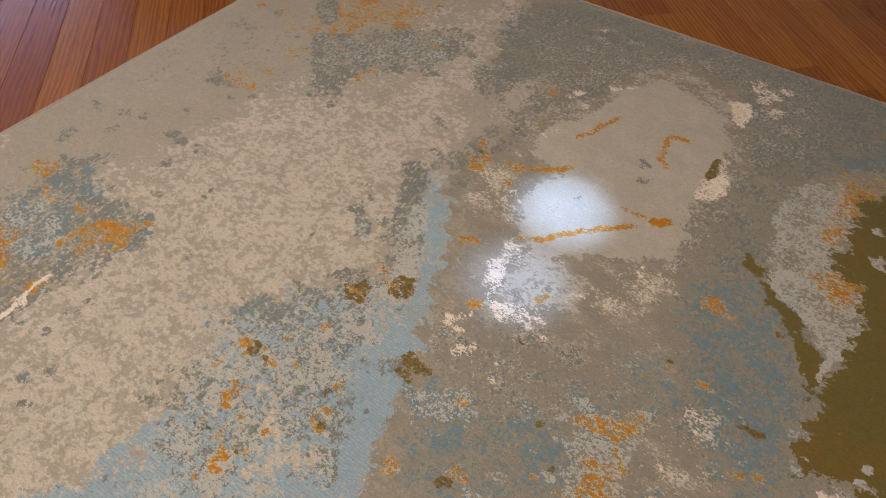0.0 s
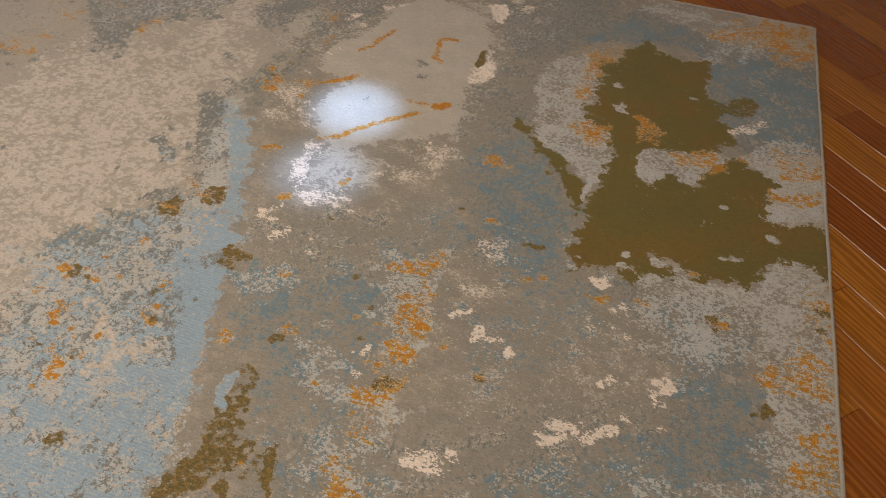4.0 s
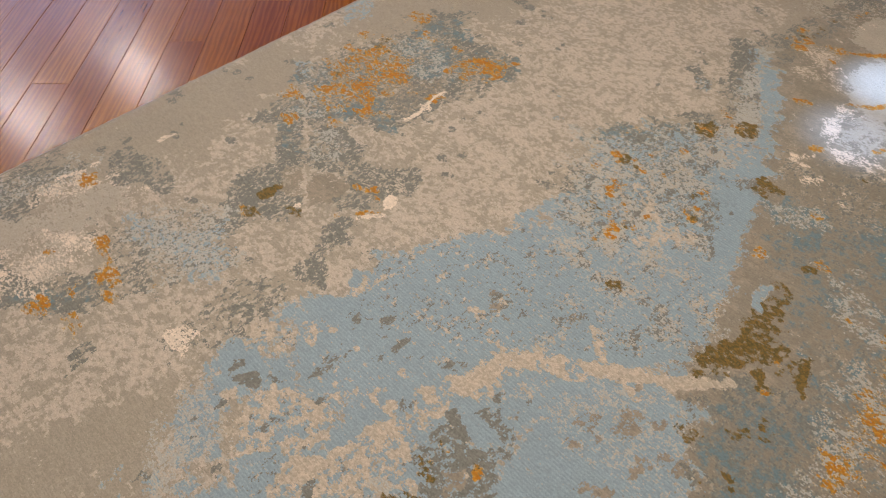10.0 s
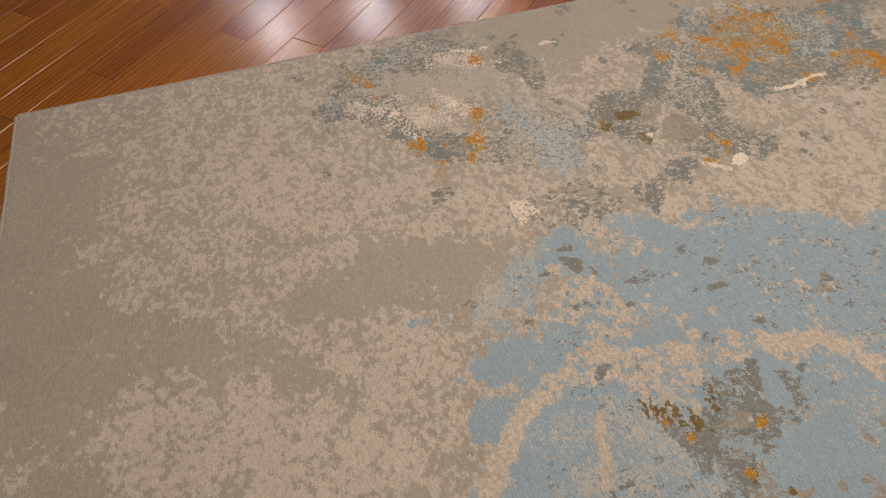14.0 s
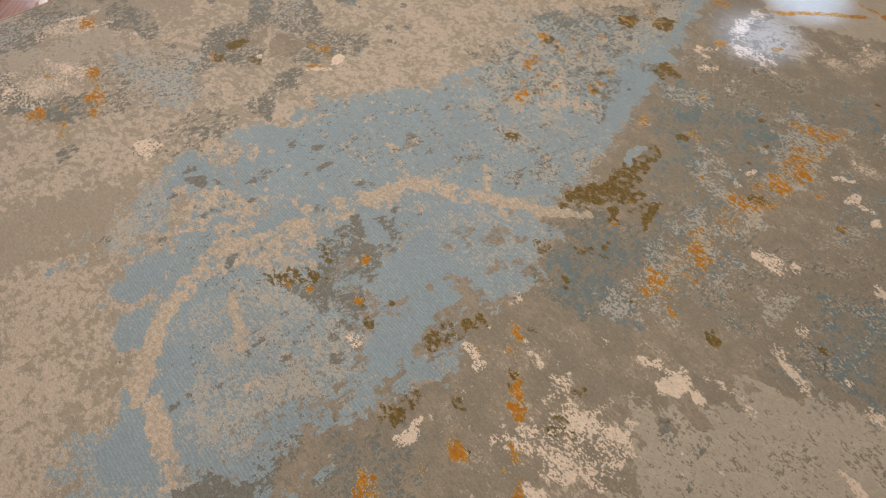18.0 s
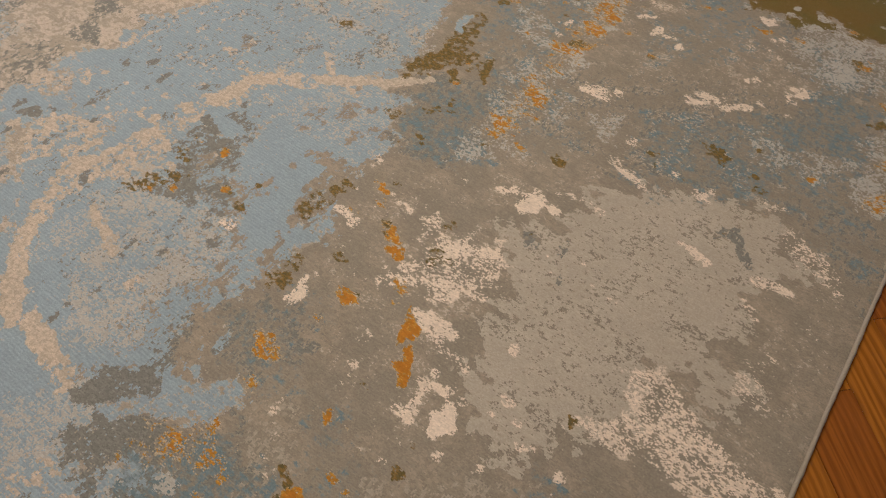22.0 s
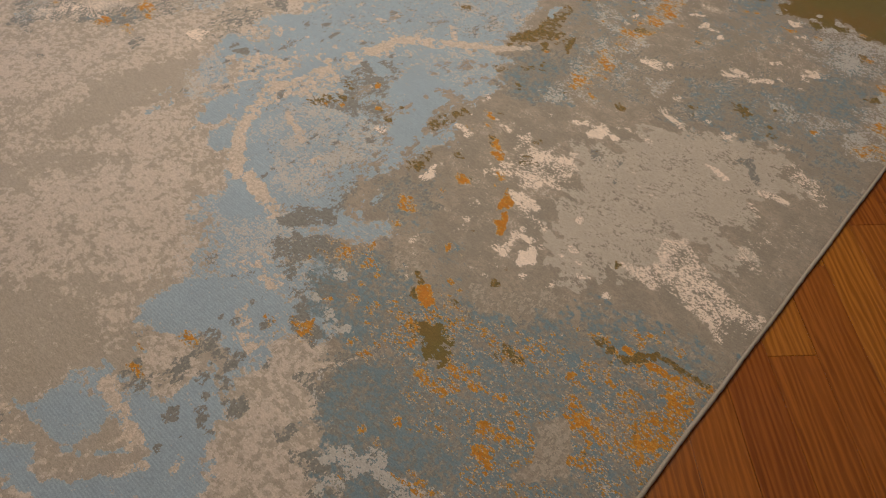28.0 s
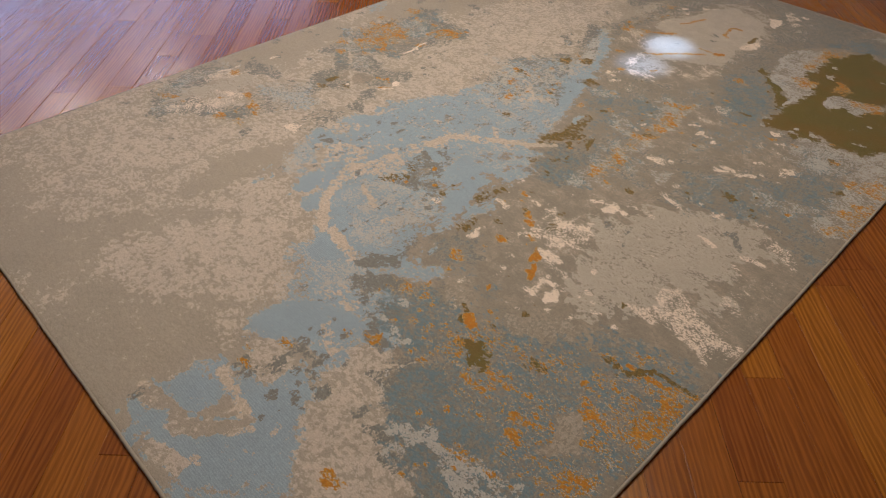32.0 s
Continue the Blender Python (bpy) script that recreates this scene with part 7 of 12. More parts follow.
S("orange", 0.75, 0.35, (144.3, 177.2, 1.1), (147.8, 180.1, 1.1), (148.3, 178.6, 1.0), (139.4, 176.3, 1.1), (140.4, 173.5, 0.9), (142.3, 165.8, 1.0), (146.4, 163.6, 0.8), (146.2, 161.5, 0.9), (137.3, 182.2, 1.3), (138.1, 181.1, 1.0), (131.4, 176.1, 1.1), (148.1, 157.3, 0.8), (158.1, 157.2, 1.0), (159.9, 156.7, 0.9), (167.5, 162.2, 1.3), (169.2, 162.4, 1.1), (174.2, 160.9, 1.0), (174.1, 157.4, 1.4), (169.6, 157.6, 1.1), (170.6, 175.3, 1.2), (174.3, 181.8, 1.2), (131.0, 155.6, 1.0), (128.6, 150.0, 0.9), (129.3, 147.4, 0.8), (130.2, 146.9, 0.7), (127.7, 142.5, 0.9), (125.2, 145.2, 0.8), (121.7, 147.4, 0.6), (111.0, 159.4, 0.9), (172.8, 166.5, 1.1), (150.3, 183.8, 1.0), (144.6, 171.2, 0.9), (150.5, 169.1, 0.9), (133.5, 159.1, 0.7), (157.4, 178.6, 0.9))
P("moss", 0.85, 0.3, (115.1, 162.2), (118.0, 161.6), (120.2, 161.4), (119.0, 160.1), (116.2, 159.7), (114.5, 160.1))
S("moss", 0.85, 0.3, (111.0, 159.4, 0.9), (117.0, 152.7, 0.8), (159.7, 160.1, 0.8))
P("cream", 0.92, 0.25, (117.7, 154.8), (118.9, 154.7), (118.8, 153.5), (117.6, 153.6))
K("cream", 0.92, 0.25, 0.9, (148.9, 156.5), (152.2, 157.2), (154.4, 158.1), (157.2, 158.8), (159.6, 158.1))
P("cream", 0.9, 0.25, (130.2, 144.2), (133.0, 144.5), (131.4, 141.9), (129.1, 141.8))
K("cream", 0.9, 0.25, 0.8, (123.7, 144.0), (125.5, 142.0), (127.8, 141.8))
P("steel", 0.85, 0.4, (112.6, 143.7), (114.8, 143.3), (117.3, 144.4), (120.8, 145.0), (120.1, 141.3), (116.7, 141.5), (114.1, 142.1), (111.9, 138.7), (109.4, 138.5), (107.8, 139.6), (110.8, 140.7))
D("steel", 0.6, 0.4, (117.2, 146.1, 1.0), (119.3, 147.5, 0.9), (120.4, 143.6, 0.9), (123.3, 138.8, 0.6), (142.2, 140.5, 1.0), (148.5, 141.6, 1.0), (161.1, 151.3, 1.0), (158.5, 146.6, 0.8), (154.0, 153.1, 0.8), (152.7, 149.8, 0.7), (158.0, 152.0, 0.9), (135.3, 139.9, 0.8), (179.6, 165.2, 1.2), (178.2, 167.2, 1.0), (106.0, 133.8, 0.6), (113.1, 143.4, 0.7), (124.9, 128.9, 0.7))
P("sky", 0.97, 0.5, (89.5, 137.0), (93.3, 138.4), (95.0, 135.5), (96.1, 133.6), (95.2, 130.1), (92.8, 127.6), (89.3, 128.8), (87.7, 131.5), (87.9, 133.9))
P("sky", 0.97, 0.5, (99.5, 135.8), (103.9, 137.7), (107.1, 137.5), (110.2, 135.2), (109.3, 132.1), (114.4, 132.9), (118.9, 132.7), (121.7, 135.8), (122.6, 134.5), (122.3, 132.5), (129.0, 128.6), (137.7, 124.4), (146.6, 120.4), (160.2, 112.5), (122.3, 78.5), (104.5, 87.4), (107.4, 93.0), (112.7, 95.8), (116.5, 97.8), (121.9, 99.1), (120.3, 102.0), (114.7, 102.8), (110.3, 105.0), (101.4, 106.5), (97.0, 105.7), (97.6, 109.5), (92.8, 110.9), (87.1, 110.8), (85.8, 113.5), (93.3, 114.8), (98.1, 117.8), (101.1, 120.9), (101.4, 128.2), (106.5, 129.4), (104.5, 133.2))
P("sky", 0.97, 0.5, (71.3, 118.9), (74.6, 120.2), (78.3, 120.4), (81.0, 120.1), (81.2, 116.9), (78.5, 115.2), (77.7, 113.7), (72.4, 113.5), (69.9, 115.7))
P("sky", 0.97, 0.5, (67.6, 110.5), (71.4, 111.3), (75.5, 111.0), (75.5, 109.2), (73.1, 107.8), (71.1, 105.4), (67.1, 105.7), (66.4, 107.7))
P("sky", 0.9, 0.5, (78.7, 131.3), (81.5, 131.0), (84.7, 129.4), (85.3, 126.7), (83.4, 124.9), (80.1, 126.0), (78.6, 127.9))
P("sky", 0.97, 0.5, (77.5, 108.2), (81.5, 108.9), (84.2, 107.5), (84.4, 104.7), (83.0, 99.3), (82.2, 98.1), (73.0, 102.7), (75.1, 105.9))
S("sky", 0.9, 0.5, (70.4, 130.7, 1.0), (65.8, 127.1, 0.8), (73.2, 127.3, 1.1), (73.5, 126.0, 0.8), (84.6, 131.3, 1.2), (83.7, 133.6, 1.0), (67.3, 115.6, 0.8), (84.0, 135.3, 0.8), (85.1, 119.0, 0.9), (89.3, 117.9, 0.8), (89.0, 122.5, 0.8), (85.0, 122.4, 0.8), (69.0, 126.2, 0.4), (88.0, 135.1, 0.9), (76.7, 122.8, 0.8), (87.3, 128.7, 0.8), (79.9, 131.9, 0.8))
P("strand", 0.62, 0.8, (88.6, 127.4), (93.8, 125.9), (100.1, 122.6), (100.0, 119.2), (96.5, 115.3), (92.5, 115.2), (88.8, 117.1), (86.5, 121.6), (86.4, 125.0))
P("strand", 0.62, 0.8, (97.0, 137.1), (103.7, 133.6), (106.2, 128.9), (103.6, 128.3), (97.4, 130.3), (96.1, 133.6))
P("strand", 0.65, 0.7, (88.0, 130.1), (91.7, 129.4), (90.6, 131.2), (88.5, 131.1))
P("strand", 0.85, 0.5, (109.0, 135.1), (112.1, 136.3), (113.7, 135.2), (112.0, 132.8), (109.2, 133.6))
P("strand", 0.85, 0.4, (112.6, 131.1), (116.4, 132.4), (118.6, 132.2), (117.3, 130.7), (113.7, 130.1))
K("strand", 0.97, 0.5, 3.0, (71.3, 104.2), (73.4, 106.7), (76.2, 108.8), (79.4, 110.0), (82.7, 111.1))
K("strand", 0.95, 0.4, 2.0, (84.7, 104.5), (83.8, 101.5), (83.3, 99.2), (82.8, 97.8))
K("strand", 0.95, 0.5, 2.4, (82.0, 111.5), (87.0, 113.9), (91.8, 112.4), (95.9, 111.3), (100.6, 111.0))
P("strand", 0.62, 0.8, (85.1, 113.8), (91.8, 112.4), (98.6, 111.0), (101.4, 106.5), (101.3, 103.6), (91.8, 106.5), (89.5, 108.6), (84.6, 109.7))
P("strand", 0.75, 0.7, (94.7, 110.9), (101.4, 110.7), (104.1, 110.3), (108.6, 108.0), (113.3, 108.9), (119.1, 108.1), (122.1, 106.6), (119.8, 103.9), (116.5, 105.0), (111.5, 106.5), (105.2, 107.6), (98.5, 108.0), (94.5, 109.0))
K("strand", 0.95, 0.4, 2.6, (117.4, 107.3), (121.1, 105.4), (123.8, 103.5), (126.1, 100.1), (126.9, 97.6), (128.7, 95.1), (130.9, 92.9), (134.6, 89.5))
K("strand", 0.9, 0.4, 1.6, (134.5, 99.1), (132.5, 96.8), (130.1, 94.9))
K("strand", 0.85, 0.4, 1.8, (114.4, 105.0), (113.9, 102.1))
K("strand", 0.8, 0.4, 1.5, (104.4, 122.8), (108.2, 122.1), (110.4, 122.2))
K("strand", 0.7, 0.4, 1.6, (130.2, 89.3), (130.9, 88.4))
K("strand", 0.8, 0.4, 1.2, (129.0, 115.8), (126.7, 112.5))
A("strand", 0.26, 3, (130.2, 113.2), (139.7, 108.3), (133.4, 101.9), (124.4, 104.3), (120.4, 110.9), (129.4, 114.9))
A("mesh", 0.42, 2, (131.8, 112.4), (140.4, 106.6), (136.3, 98.1), (127.5, 100.5), (122.1, 106.6))
A("mesh", 0.4, 2, (111.5, 106.5), (121.7, 102.4), (117.8, 98.1), (112.6, 96.8), (112.1, 101.0))
A("mesh", 0.5, 1.5, (88.1, 106.4), (96.0, 104.3), (95.0, 97.5), (91.9, 93.2), (82.8, 97.8), (87.6, 101.3))
A("mesh", 0.42, 2, (79.3, 108.2), (84.4, 104.7), (81.8, 98.9), (74.6, 102.6))
A("mesh", 0.4, 2, (76.8, 133.5), (88.4, 134.9), (84.4, 124.9), (72.8, 122.2))
P("steel", 0.93, 0.35, (90.5, 131.9), (91.9, 131.6), (93.9, 130.6), (93.3, 128.6), (91.3, 128.7), (90.8, 130.5))
S("steel", 0.93, 0.3, (92.4, 133.5, 0.6), (89.9, 122.5, 0.8), (89.0, 122.5, 0.5), (82.2, 128.3, 0.6), (82.7, 130.4, 0.4), (98.0, 126.8, 0.7), (97.8, 125.6, 0.6), (99.7, 125.3, 0.8), (101.1, 125.1, 0.7), (102.5, 124.7, 0.8), (103.8, 124.3, 0.6), (101.3, 126.3, 0.5), (98.0, 120.1, 0.6), (79.5, 120.8, 0.6), (80.8, 121.7, 0.5), (73.7, 127.6, 0.6), (87.4, 110.6, 0.7), (88.2, 111.2, 0.5), (83.8, 108.2, 0.5), (74.1, 109.9, 0.4), (85.8, 129.8, 0.5), (113.8, 123.9, 0.6), (116.4, 112.7, 0.4))
P("steel", 0.93, 0.3, (101.1, 126.7), (101.6, 125.8), (102.1, 124.9), (103.8, 124.4), (103.3, 123.9), (101.6, 124.3), (100.9, 125.6))
P("steel", 0.88, 0.4, (99.9, 104.3), (102.1, 104.7), (104.7, 104.3), (106.8, 105.8), (109.6, 105.4), (108.6, 102.8), (109.4, 101.4), (109.4, 99.4), (109.8, 98.2), (111.4, 98.9), (114.4, 98.8), (113.9, 97.1), (112.2, 95.1), (110.0, 94.9), (107.7, 95.1), (106.1, 93.7), (104.3, 93.2), (103.4, 95.0), (104.4, 96.3), (104.4, 98.2), (102.5, 96.4), (99.8, 97.7), (101.3, 99.7), (100.9, 101.8))
P("stone", 0.9, 0.5, (102.5, 100.1), (104.7, 98.5), (102.8, 96.7), (100.7, 97.7))
P("stone", 0.9, 0.4, (108.0, 102.1), (110.9, 100.1), (108.6, 97.9), (107.4, 99.5))
P("steel", 0.85, 0.4, (91.7, 100.5), (93.5, 100.5), (95.7, 99.8), (96.6, 98.5), (99.3, 97.1), (98.4, 95.8), (95.4, 95.6), (96.3, 94.3), (94.7, 93.4), (93.7, 95.6), (93.2, 97.5), (92.3, 98.9))
P("steel", 0.85, 0.4, (98.0, 91.7), (100.2, 92.3), (102.4, 90.4), (100.9, 88.6), (97.7, 90.2))
P("steel", 0.85, 0.4, (97.9, 95.2), (100.3, 93.5), (99.5, 93.1), (98.2, 93.7))
P("steel", 0.85, 0.4, (101.2, 93.5), (102.8, 93.1), (101.8, 91.9), (100.5, 92.6))
S("moss", 0.9, 0.3, (102.1, 102.7, 0.7), (101.2, 102.2, 0.6), (105.0, 102.7, 0.5), (91.3, 104.2, 0.7), (95.1, 100.2, 0.6), (95.4, 98.7, 0.6), (106.4, 96.5, 0.7), (106.7, 95.6, 0.5), (108.3, 95.2, 0.5), (100.8, 90.7, 0.4))
S("orange", 0.75, 0.25, (105.9, 96.5, 0.4), (105.1, 102.1, 0.3), (105.2, 103.0, 0.3), (95.2, 97.8, 0.3), (93.1, 100.7, 0.3), (100.5, 90.9, 0.2), (99.9, 91.2, 0.3), (102.3, 102.6, 0.4))
S("stone", 0.95, 0.3, (122.0, 92.0, 0.8), (122.2, 93.4, 0.6), (124.1, 91.0, 0.6), (119.1, 90.7, 0.7), (118.2, 90.2, 0.5), (120.8, 89.8, 0.7), (119.9, 89.4, 0.5), (125.9, 87.7, 0.8), (125.9, 86.7, 0.6), (126.0, 85.8, 0.5), (106.1, 88.7, 0.8), (106.6, 88.2, 0.6), (112.5, 87.3, 0.5), (111.2, 85.5, 0.6), (113.4, 85.6, 0.4), (121.0, 82.2, 0.9), (122.0, 82.1, 0.6), (118.6, 82.2, 0.5), (118.9, 81.6, 0.5), (114.2, 83.1, 0.8), (114.9, 82.4, 0.6), (115.6, 87.1, 0.5), (120.0, 87.9, 0.4), (126.4, 90.7, 0.5), (127.1, 91.9, 0.5), (131.4, 112.6, 0.6), (129.4, 114.9, 0.5), (127.9, 113.2, 0.4), (144.6, 109.6, 0.9), (143.3, 108.9, 0.8), (139.4, 111.0, 0.5), (134.5, 103.1, 0.8), (144.0, 105.4, 0.9), (143.2, 105.8, 0.6), (144.2, 102.8, 1.2), (145.4, 102.8, 0.8))
S("moss", 0.75, 0.3, (143.3, 105.4, 0.6), (144.0, 102.7, 0.8), (126.2, 87.5, 0.4))
P("beige", 0.56, 1.5, (158.8, 205.9), (168.9, 203.8), (205.8, 192.5), (241.6, 123.3), (227.8, 121.0), (220.2, 124.5), (205.7, 118.1), (193.5, 115.4), (188.5, 120.5), (173.4, 129.3), (161.9, 123.6), (151.0, 122.7), (143.1, 126.0), (139.3, 122.8), (130.5, 129.1), (124.6, 132.9), (115.8, 140.1), (111.8, 145.2))
A("beige", 0.68, 5, (129.3, 122.2), (123.6, 141.6), (148.0, 151.6), (166.9, 155.2), (178.0, 146.9), (160.9, 125.4), (145.2, 127.8))
A("beige", 0.66, 5, (173.3, 147.5), (202.2, 156.4), (220.1, 139.8), (218.9, 126.8), (197.4, 120.3), (179.8, 128.4), (162.6, 131.8))
P("beige", 0.3, 3, (165.0, 199.2), (179.2, 197.2), (179.2, 183.0), (170.1, 177.2), (157.9, 190.7), (149.3, 190.3))
D("steel", 0.62, 0.6, (194.6, 193.0, 1.4), (197.6, 184.9, 1.6), (199.3, 182.0, 1.5), (192.4, 183.7, 1.5), (186.1, 190.0, 1.3), (184.0, 189.7, 1.1), (205.2, 175.7, 1.1), (198.0, 171.3, 1.6), (197.3, 169.0, 1.3), (199.0, 164.6, 1.2), (197.1, 163.0, 1.0), (190.8, 166.1, 1.2), (184.3, 160.5, 1.0), (185.9, 164.3, 1.0), (180.1, 168.8, 1.1), (190.5, 153.0, 1.2), (188.8, 152.5, 0.8), (176.9, 143.1, 0.9), (173.1, 187.1, 1.2), (174.6, 192.2, 1.1), (172.8, 202.9, 1.1), (172.0, 198.2, 0.8), (161.9, 202.6, 1.1), (164.1, 199.9, 0.8), (158.6, 197.6, 1.0), (160.3, 149.2, 0.8), (157.6, 148.9, 0.7), (156.8, 150.3, 0.6), (152.8, 149.3, 0.7), (148.7, 142.7, 1.0), (145.5, 145.0, 0.8), (142.7, 141.0, 0.8), (141.2, 148.2, 0.5), (210.0, 129.1, 1.0), (202.1, 124.5, 1.5), (203.4, 126.4, 1.0), (200.6, 122.9, 0.9), (193.7, 128.9, 0.7), (206.9, 168.4, 1.0), (161.8, 153.5, 1.1), (164.6, 153.8, 1.1), (166.1, 156.7, 1.0), (166.5, 154.1, 0.7))
P("sky", 0.75, 0.8, (168.1, 202.8), (171.5, 201.4), (174.4, 200.1), (172.0, 196.8), (169.0, 194.4), (165.7, 194.6), (163.9, 196.9), (166.2, 201.5))
P("steel", 0.85, 0.6, (146.3, 186.5), (150.3, 183.1), (154.5, 184.9), (162.0, 183.4), (165.4, 182.2), (169.1, 172.8), (173.6, 181.7), (180.0, 183.9), (184.6, 178.1), (176.1, 170.8), (179.2, 163.2), (179.5, 157.2), (175.1, 152.0), (170.8, 152.7), (165.4, 159.8), (161.4, 156.0), (157.8, 157.0), (148.8, 158.2), (145.0, 158.5), (142.4, 160.0), (141.8, 165.2), (139.4, 168.5), (136.9, 168.4), (135.9, 173.3))
A("teal", 0.5, 1, (146.3, 186.5), (153.2, 183.4), (167.5, 177.7), (179.8, 181.9), (183.8, 177.2), (173.3, 167.3), (178.4, 156.2), (174.6, 153.0), (166.1, 160.5), (156.6, 166.3), (144.5, 160.9), (140.0, 169.1), (135.9, 173.3))
P("stone", 0.8, 0.8, (152.6, 169.8), (159.3, 166.9), (163.7, 162.8), (160.4, 159.5), (155.7, 160.9), (149.1, 159.2), (147.3, 162.4))
A("mesh", 0.36, 1, (146.3, 186.5), (165.1, 181.9), (172.5, 173.0), (166.1, 160.5), (158.5, 168.4), (152.4, 177.5), (141.0, 170.4), (135.9, 173.3))
K("orange", 0.7, 0.5, 1.6, (156.5, 187.2), (156.9, 182.6), (159.3, 182.1), (163.1, 181.4))
K("orange", 0.7, 0.5, 1.6, (153.5, 182.9), (155.8, 180.6), (157.0, 178.6))
K("orange", 0.75, 0.5, 1.8, (148.2, 174.2), (152.2, 172.4), (156.9, 171.3), (158.5, 168.4))
K("orange", 0.7, 0.5, 1.4, (143.0, 178.3), (145.5, 177.3))
K("orange", 0.7, 0.5, 1.6, (145.5, 175.0), (145.9, 171.5))
K("orange", 0.75, 0.4, 1.4, (165.8, 164.0), (168.6, 164.4))
K("orange", 0.75, 0.4, 1.4, (168.0, 160.8), (170.4, 158.4))
K("orange", 0.75, 0.4, 1.6, (172.2, 163.1), (173.2, 160.2), (175.2, 156.6), (177.5, 155.8))
K("orange", 0.6, 0.4, 1.2, (168.9, 156.2), (172.4, 154.9))
S("orange", 0.8, 0.4, (174.9, 183.8, 1.3), (176.5, 183.4, 1.2), (171.5, 176.9, 1.4), (149.0, 179.9, 1.0), (149.7, 184.1, 1.2), (140.8, 174.0, 1.0), (137.6, 168.6, 0.9), (143.9, 166.2, 1.1), (146.2, 162.8, 1.1), (146.4, 161.5, 0.8), (150.9, 169.5, 0.8), (147.7, 168.2, 0.8), (161.2, 176.8, 0.9), (173.0, 167.8, 0.9), (158.6, 158.5, 1.0), (156.5, 159.4, 0.7), (164.5, 182.9, 0.9), (176.1, 203.9, 0.9), (132.0, 159.6, 0.8), (130.9, 156.1, 0.7), (130.4, 154.8, 0.6), (131.8, 162.9, 0.7), (140.0, 175.4, 0.8), (161.9, 187.6, 0.9))
S("moss", 0.8, 0.4, (161.3, 181.8, 1.1), (163.8, 182.2, 1.0), (147.5, 179.7, 0.8))
K("cream", 0.95, 0.25, 0.9, (148.3, 158.4), (150.7, 158.0), (154.5, 158.9), (157.4, 159.6), (160.1, 159.3))
S("cream", 0.9, 0.25, (151.3, 158.6, 0.7), (154.0, 158.8, 0.7))
P("steel", 0.85, 0.6, (133.9, 170.7), (136.9, 166.9), (136.6, 162.2), (136.5, 157.7), (133.7, 155.2), (134.9, 151.7), (138.4, 145.9), (136.9, 143.1), (134.1, 142.1), (130.9, 146.0), (128.3, 152.4), (128.4, 155.2), (125.6, 160.2))
A("mesh", 0.44, 0.8, (133.4, 170.1), (136.4, 164.8), (132.0, 156.8), (129.3, 156.3), (127.4, 162.4))
A("cream", 0.3, 0.8, (133.4, 155.6), (138.2, 145.7), (133.9, 142.5), (129.7, 150.0))
P("stone", 0.97, 0.5, (124.8, 159.1), (127.5, 156.9), (127.8, 151.6), (124.1, 150.1), (121.4, 150.8), (119.5, 152.5))
P("steel", 0.85, 0.5, (128.6, 152.0), (130.8, 145.8), (128.6, 143.4), (125.1, 146.0), (122.5, 148.2), (123.5, 151.4), (126.9, 150.1))
P("steel", 0.8, 0.5, (118.0, 146.0), (120.9, 146.3), (123.8, 145.8), (122.7, 143.2), (119.8, 143.7), (120.2, 140.9), (117.2, 141.8), (114.5, 142.3), (114.8, 144.0))
P("steel", 0.9, 0.4, (112.2, 143.3), (113.8, 141.5), (111.8, 139.0), (111.2, 137.0), (108.6, 138.7))
P("cream", 0.95, 0.3, (130.1, 144.4), (131.9, 144.3), (132.2, 142.7), (129.8, 141.9), (128.2, 142.3))
K("cream", 0.9, 0.3, 0.8, (127.5, 141.6), (125.8, 142.9), (124.0, 144.1))
P("orange", 0.8, 0.4, (124.2, 145.6), (125.8, 144.8), (126.6, 144.5), (124.3, 143.8))
P("orange", 0.8, 0.3, (126.6, 143.8), (128.4, 142.5), (127.3, 142.0), (126.3, 143.4))
D("orange", 0.6, 0.4, (129.4, 148.2, 1.0), (130.5, 147.5, 1.0), (128.9, 150.4, 0.8), (121.7, 147.3, 0.6), (129.4, 145.6, 0.7))
P("sky", 0.97, 0.5, (106.0, 137.7), (109.3, 135.9), (111.9, 131.9), (113.3, 134.2), (116.0, 135.5), (118.1, 133.7), (120.6, 135.8), (121.9, 136.0), (123.5, 131.6), (128.0, 130.2), (132.2, 128.4), (134.9, 127.2), (138.9, 123.6), (143.1, 122.4), (146.4, 119.1), (148.0, 122.8), (151.6, 123.2), (155.7, 121.4), (162.9, 121.8), (169.3, 126.3), (176.6, 123.5), (178.7, 119.7), (183.3, 118.6), (187.1, 111.8), (191.8, 105.3), (185.9, 101.7), (185.0, 98.2), (181.7, 97.7), (180.7, 99.3), (177.4, 95.9), (174.2, 95.6), (171.5, 94.6), (169.5, 95.8), (167.0, 94.1), (163.8, 91.7), (158.7, 90.5), (155.8, 89.7), (151.6, 89.0), (144.4, 86.5), (140.7, 86.8), (138.1, 87.7), (136.1, 89.3), (133.4, 92.5), (131.0, 90.9), (134.1, 85.3), (133.4, 83.5), (134.8, 80.7), (133.0, 80.8), (128.9, 80.4), (127.9, 79.0), (127.2, 76.9), (125.3, 77.1), (125.6, 75.1), (124.3, 74.4), (122.7, 76.4), (122.1, 76.5), (95.6, 124.3))
A("strand", 0.3, 3, (169.6, 129.2), (174.9, 109.7), (158.8, 97.8), (148.5, 87.8), (142.5, 98.5), (147.7, 117.7))
A("mesh", 0.34, 3, (169.6, 129.2), (181.6, 111.1), (154.8, 95.0), (145.1, 93.9), (146.5, 109.9), (146.8, 119.4))
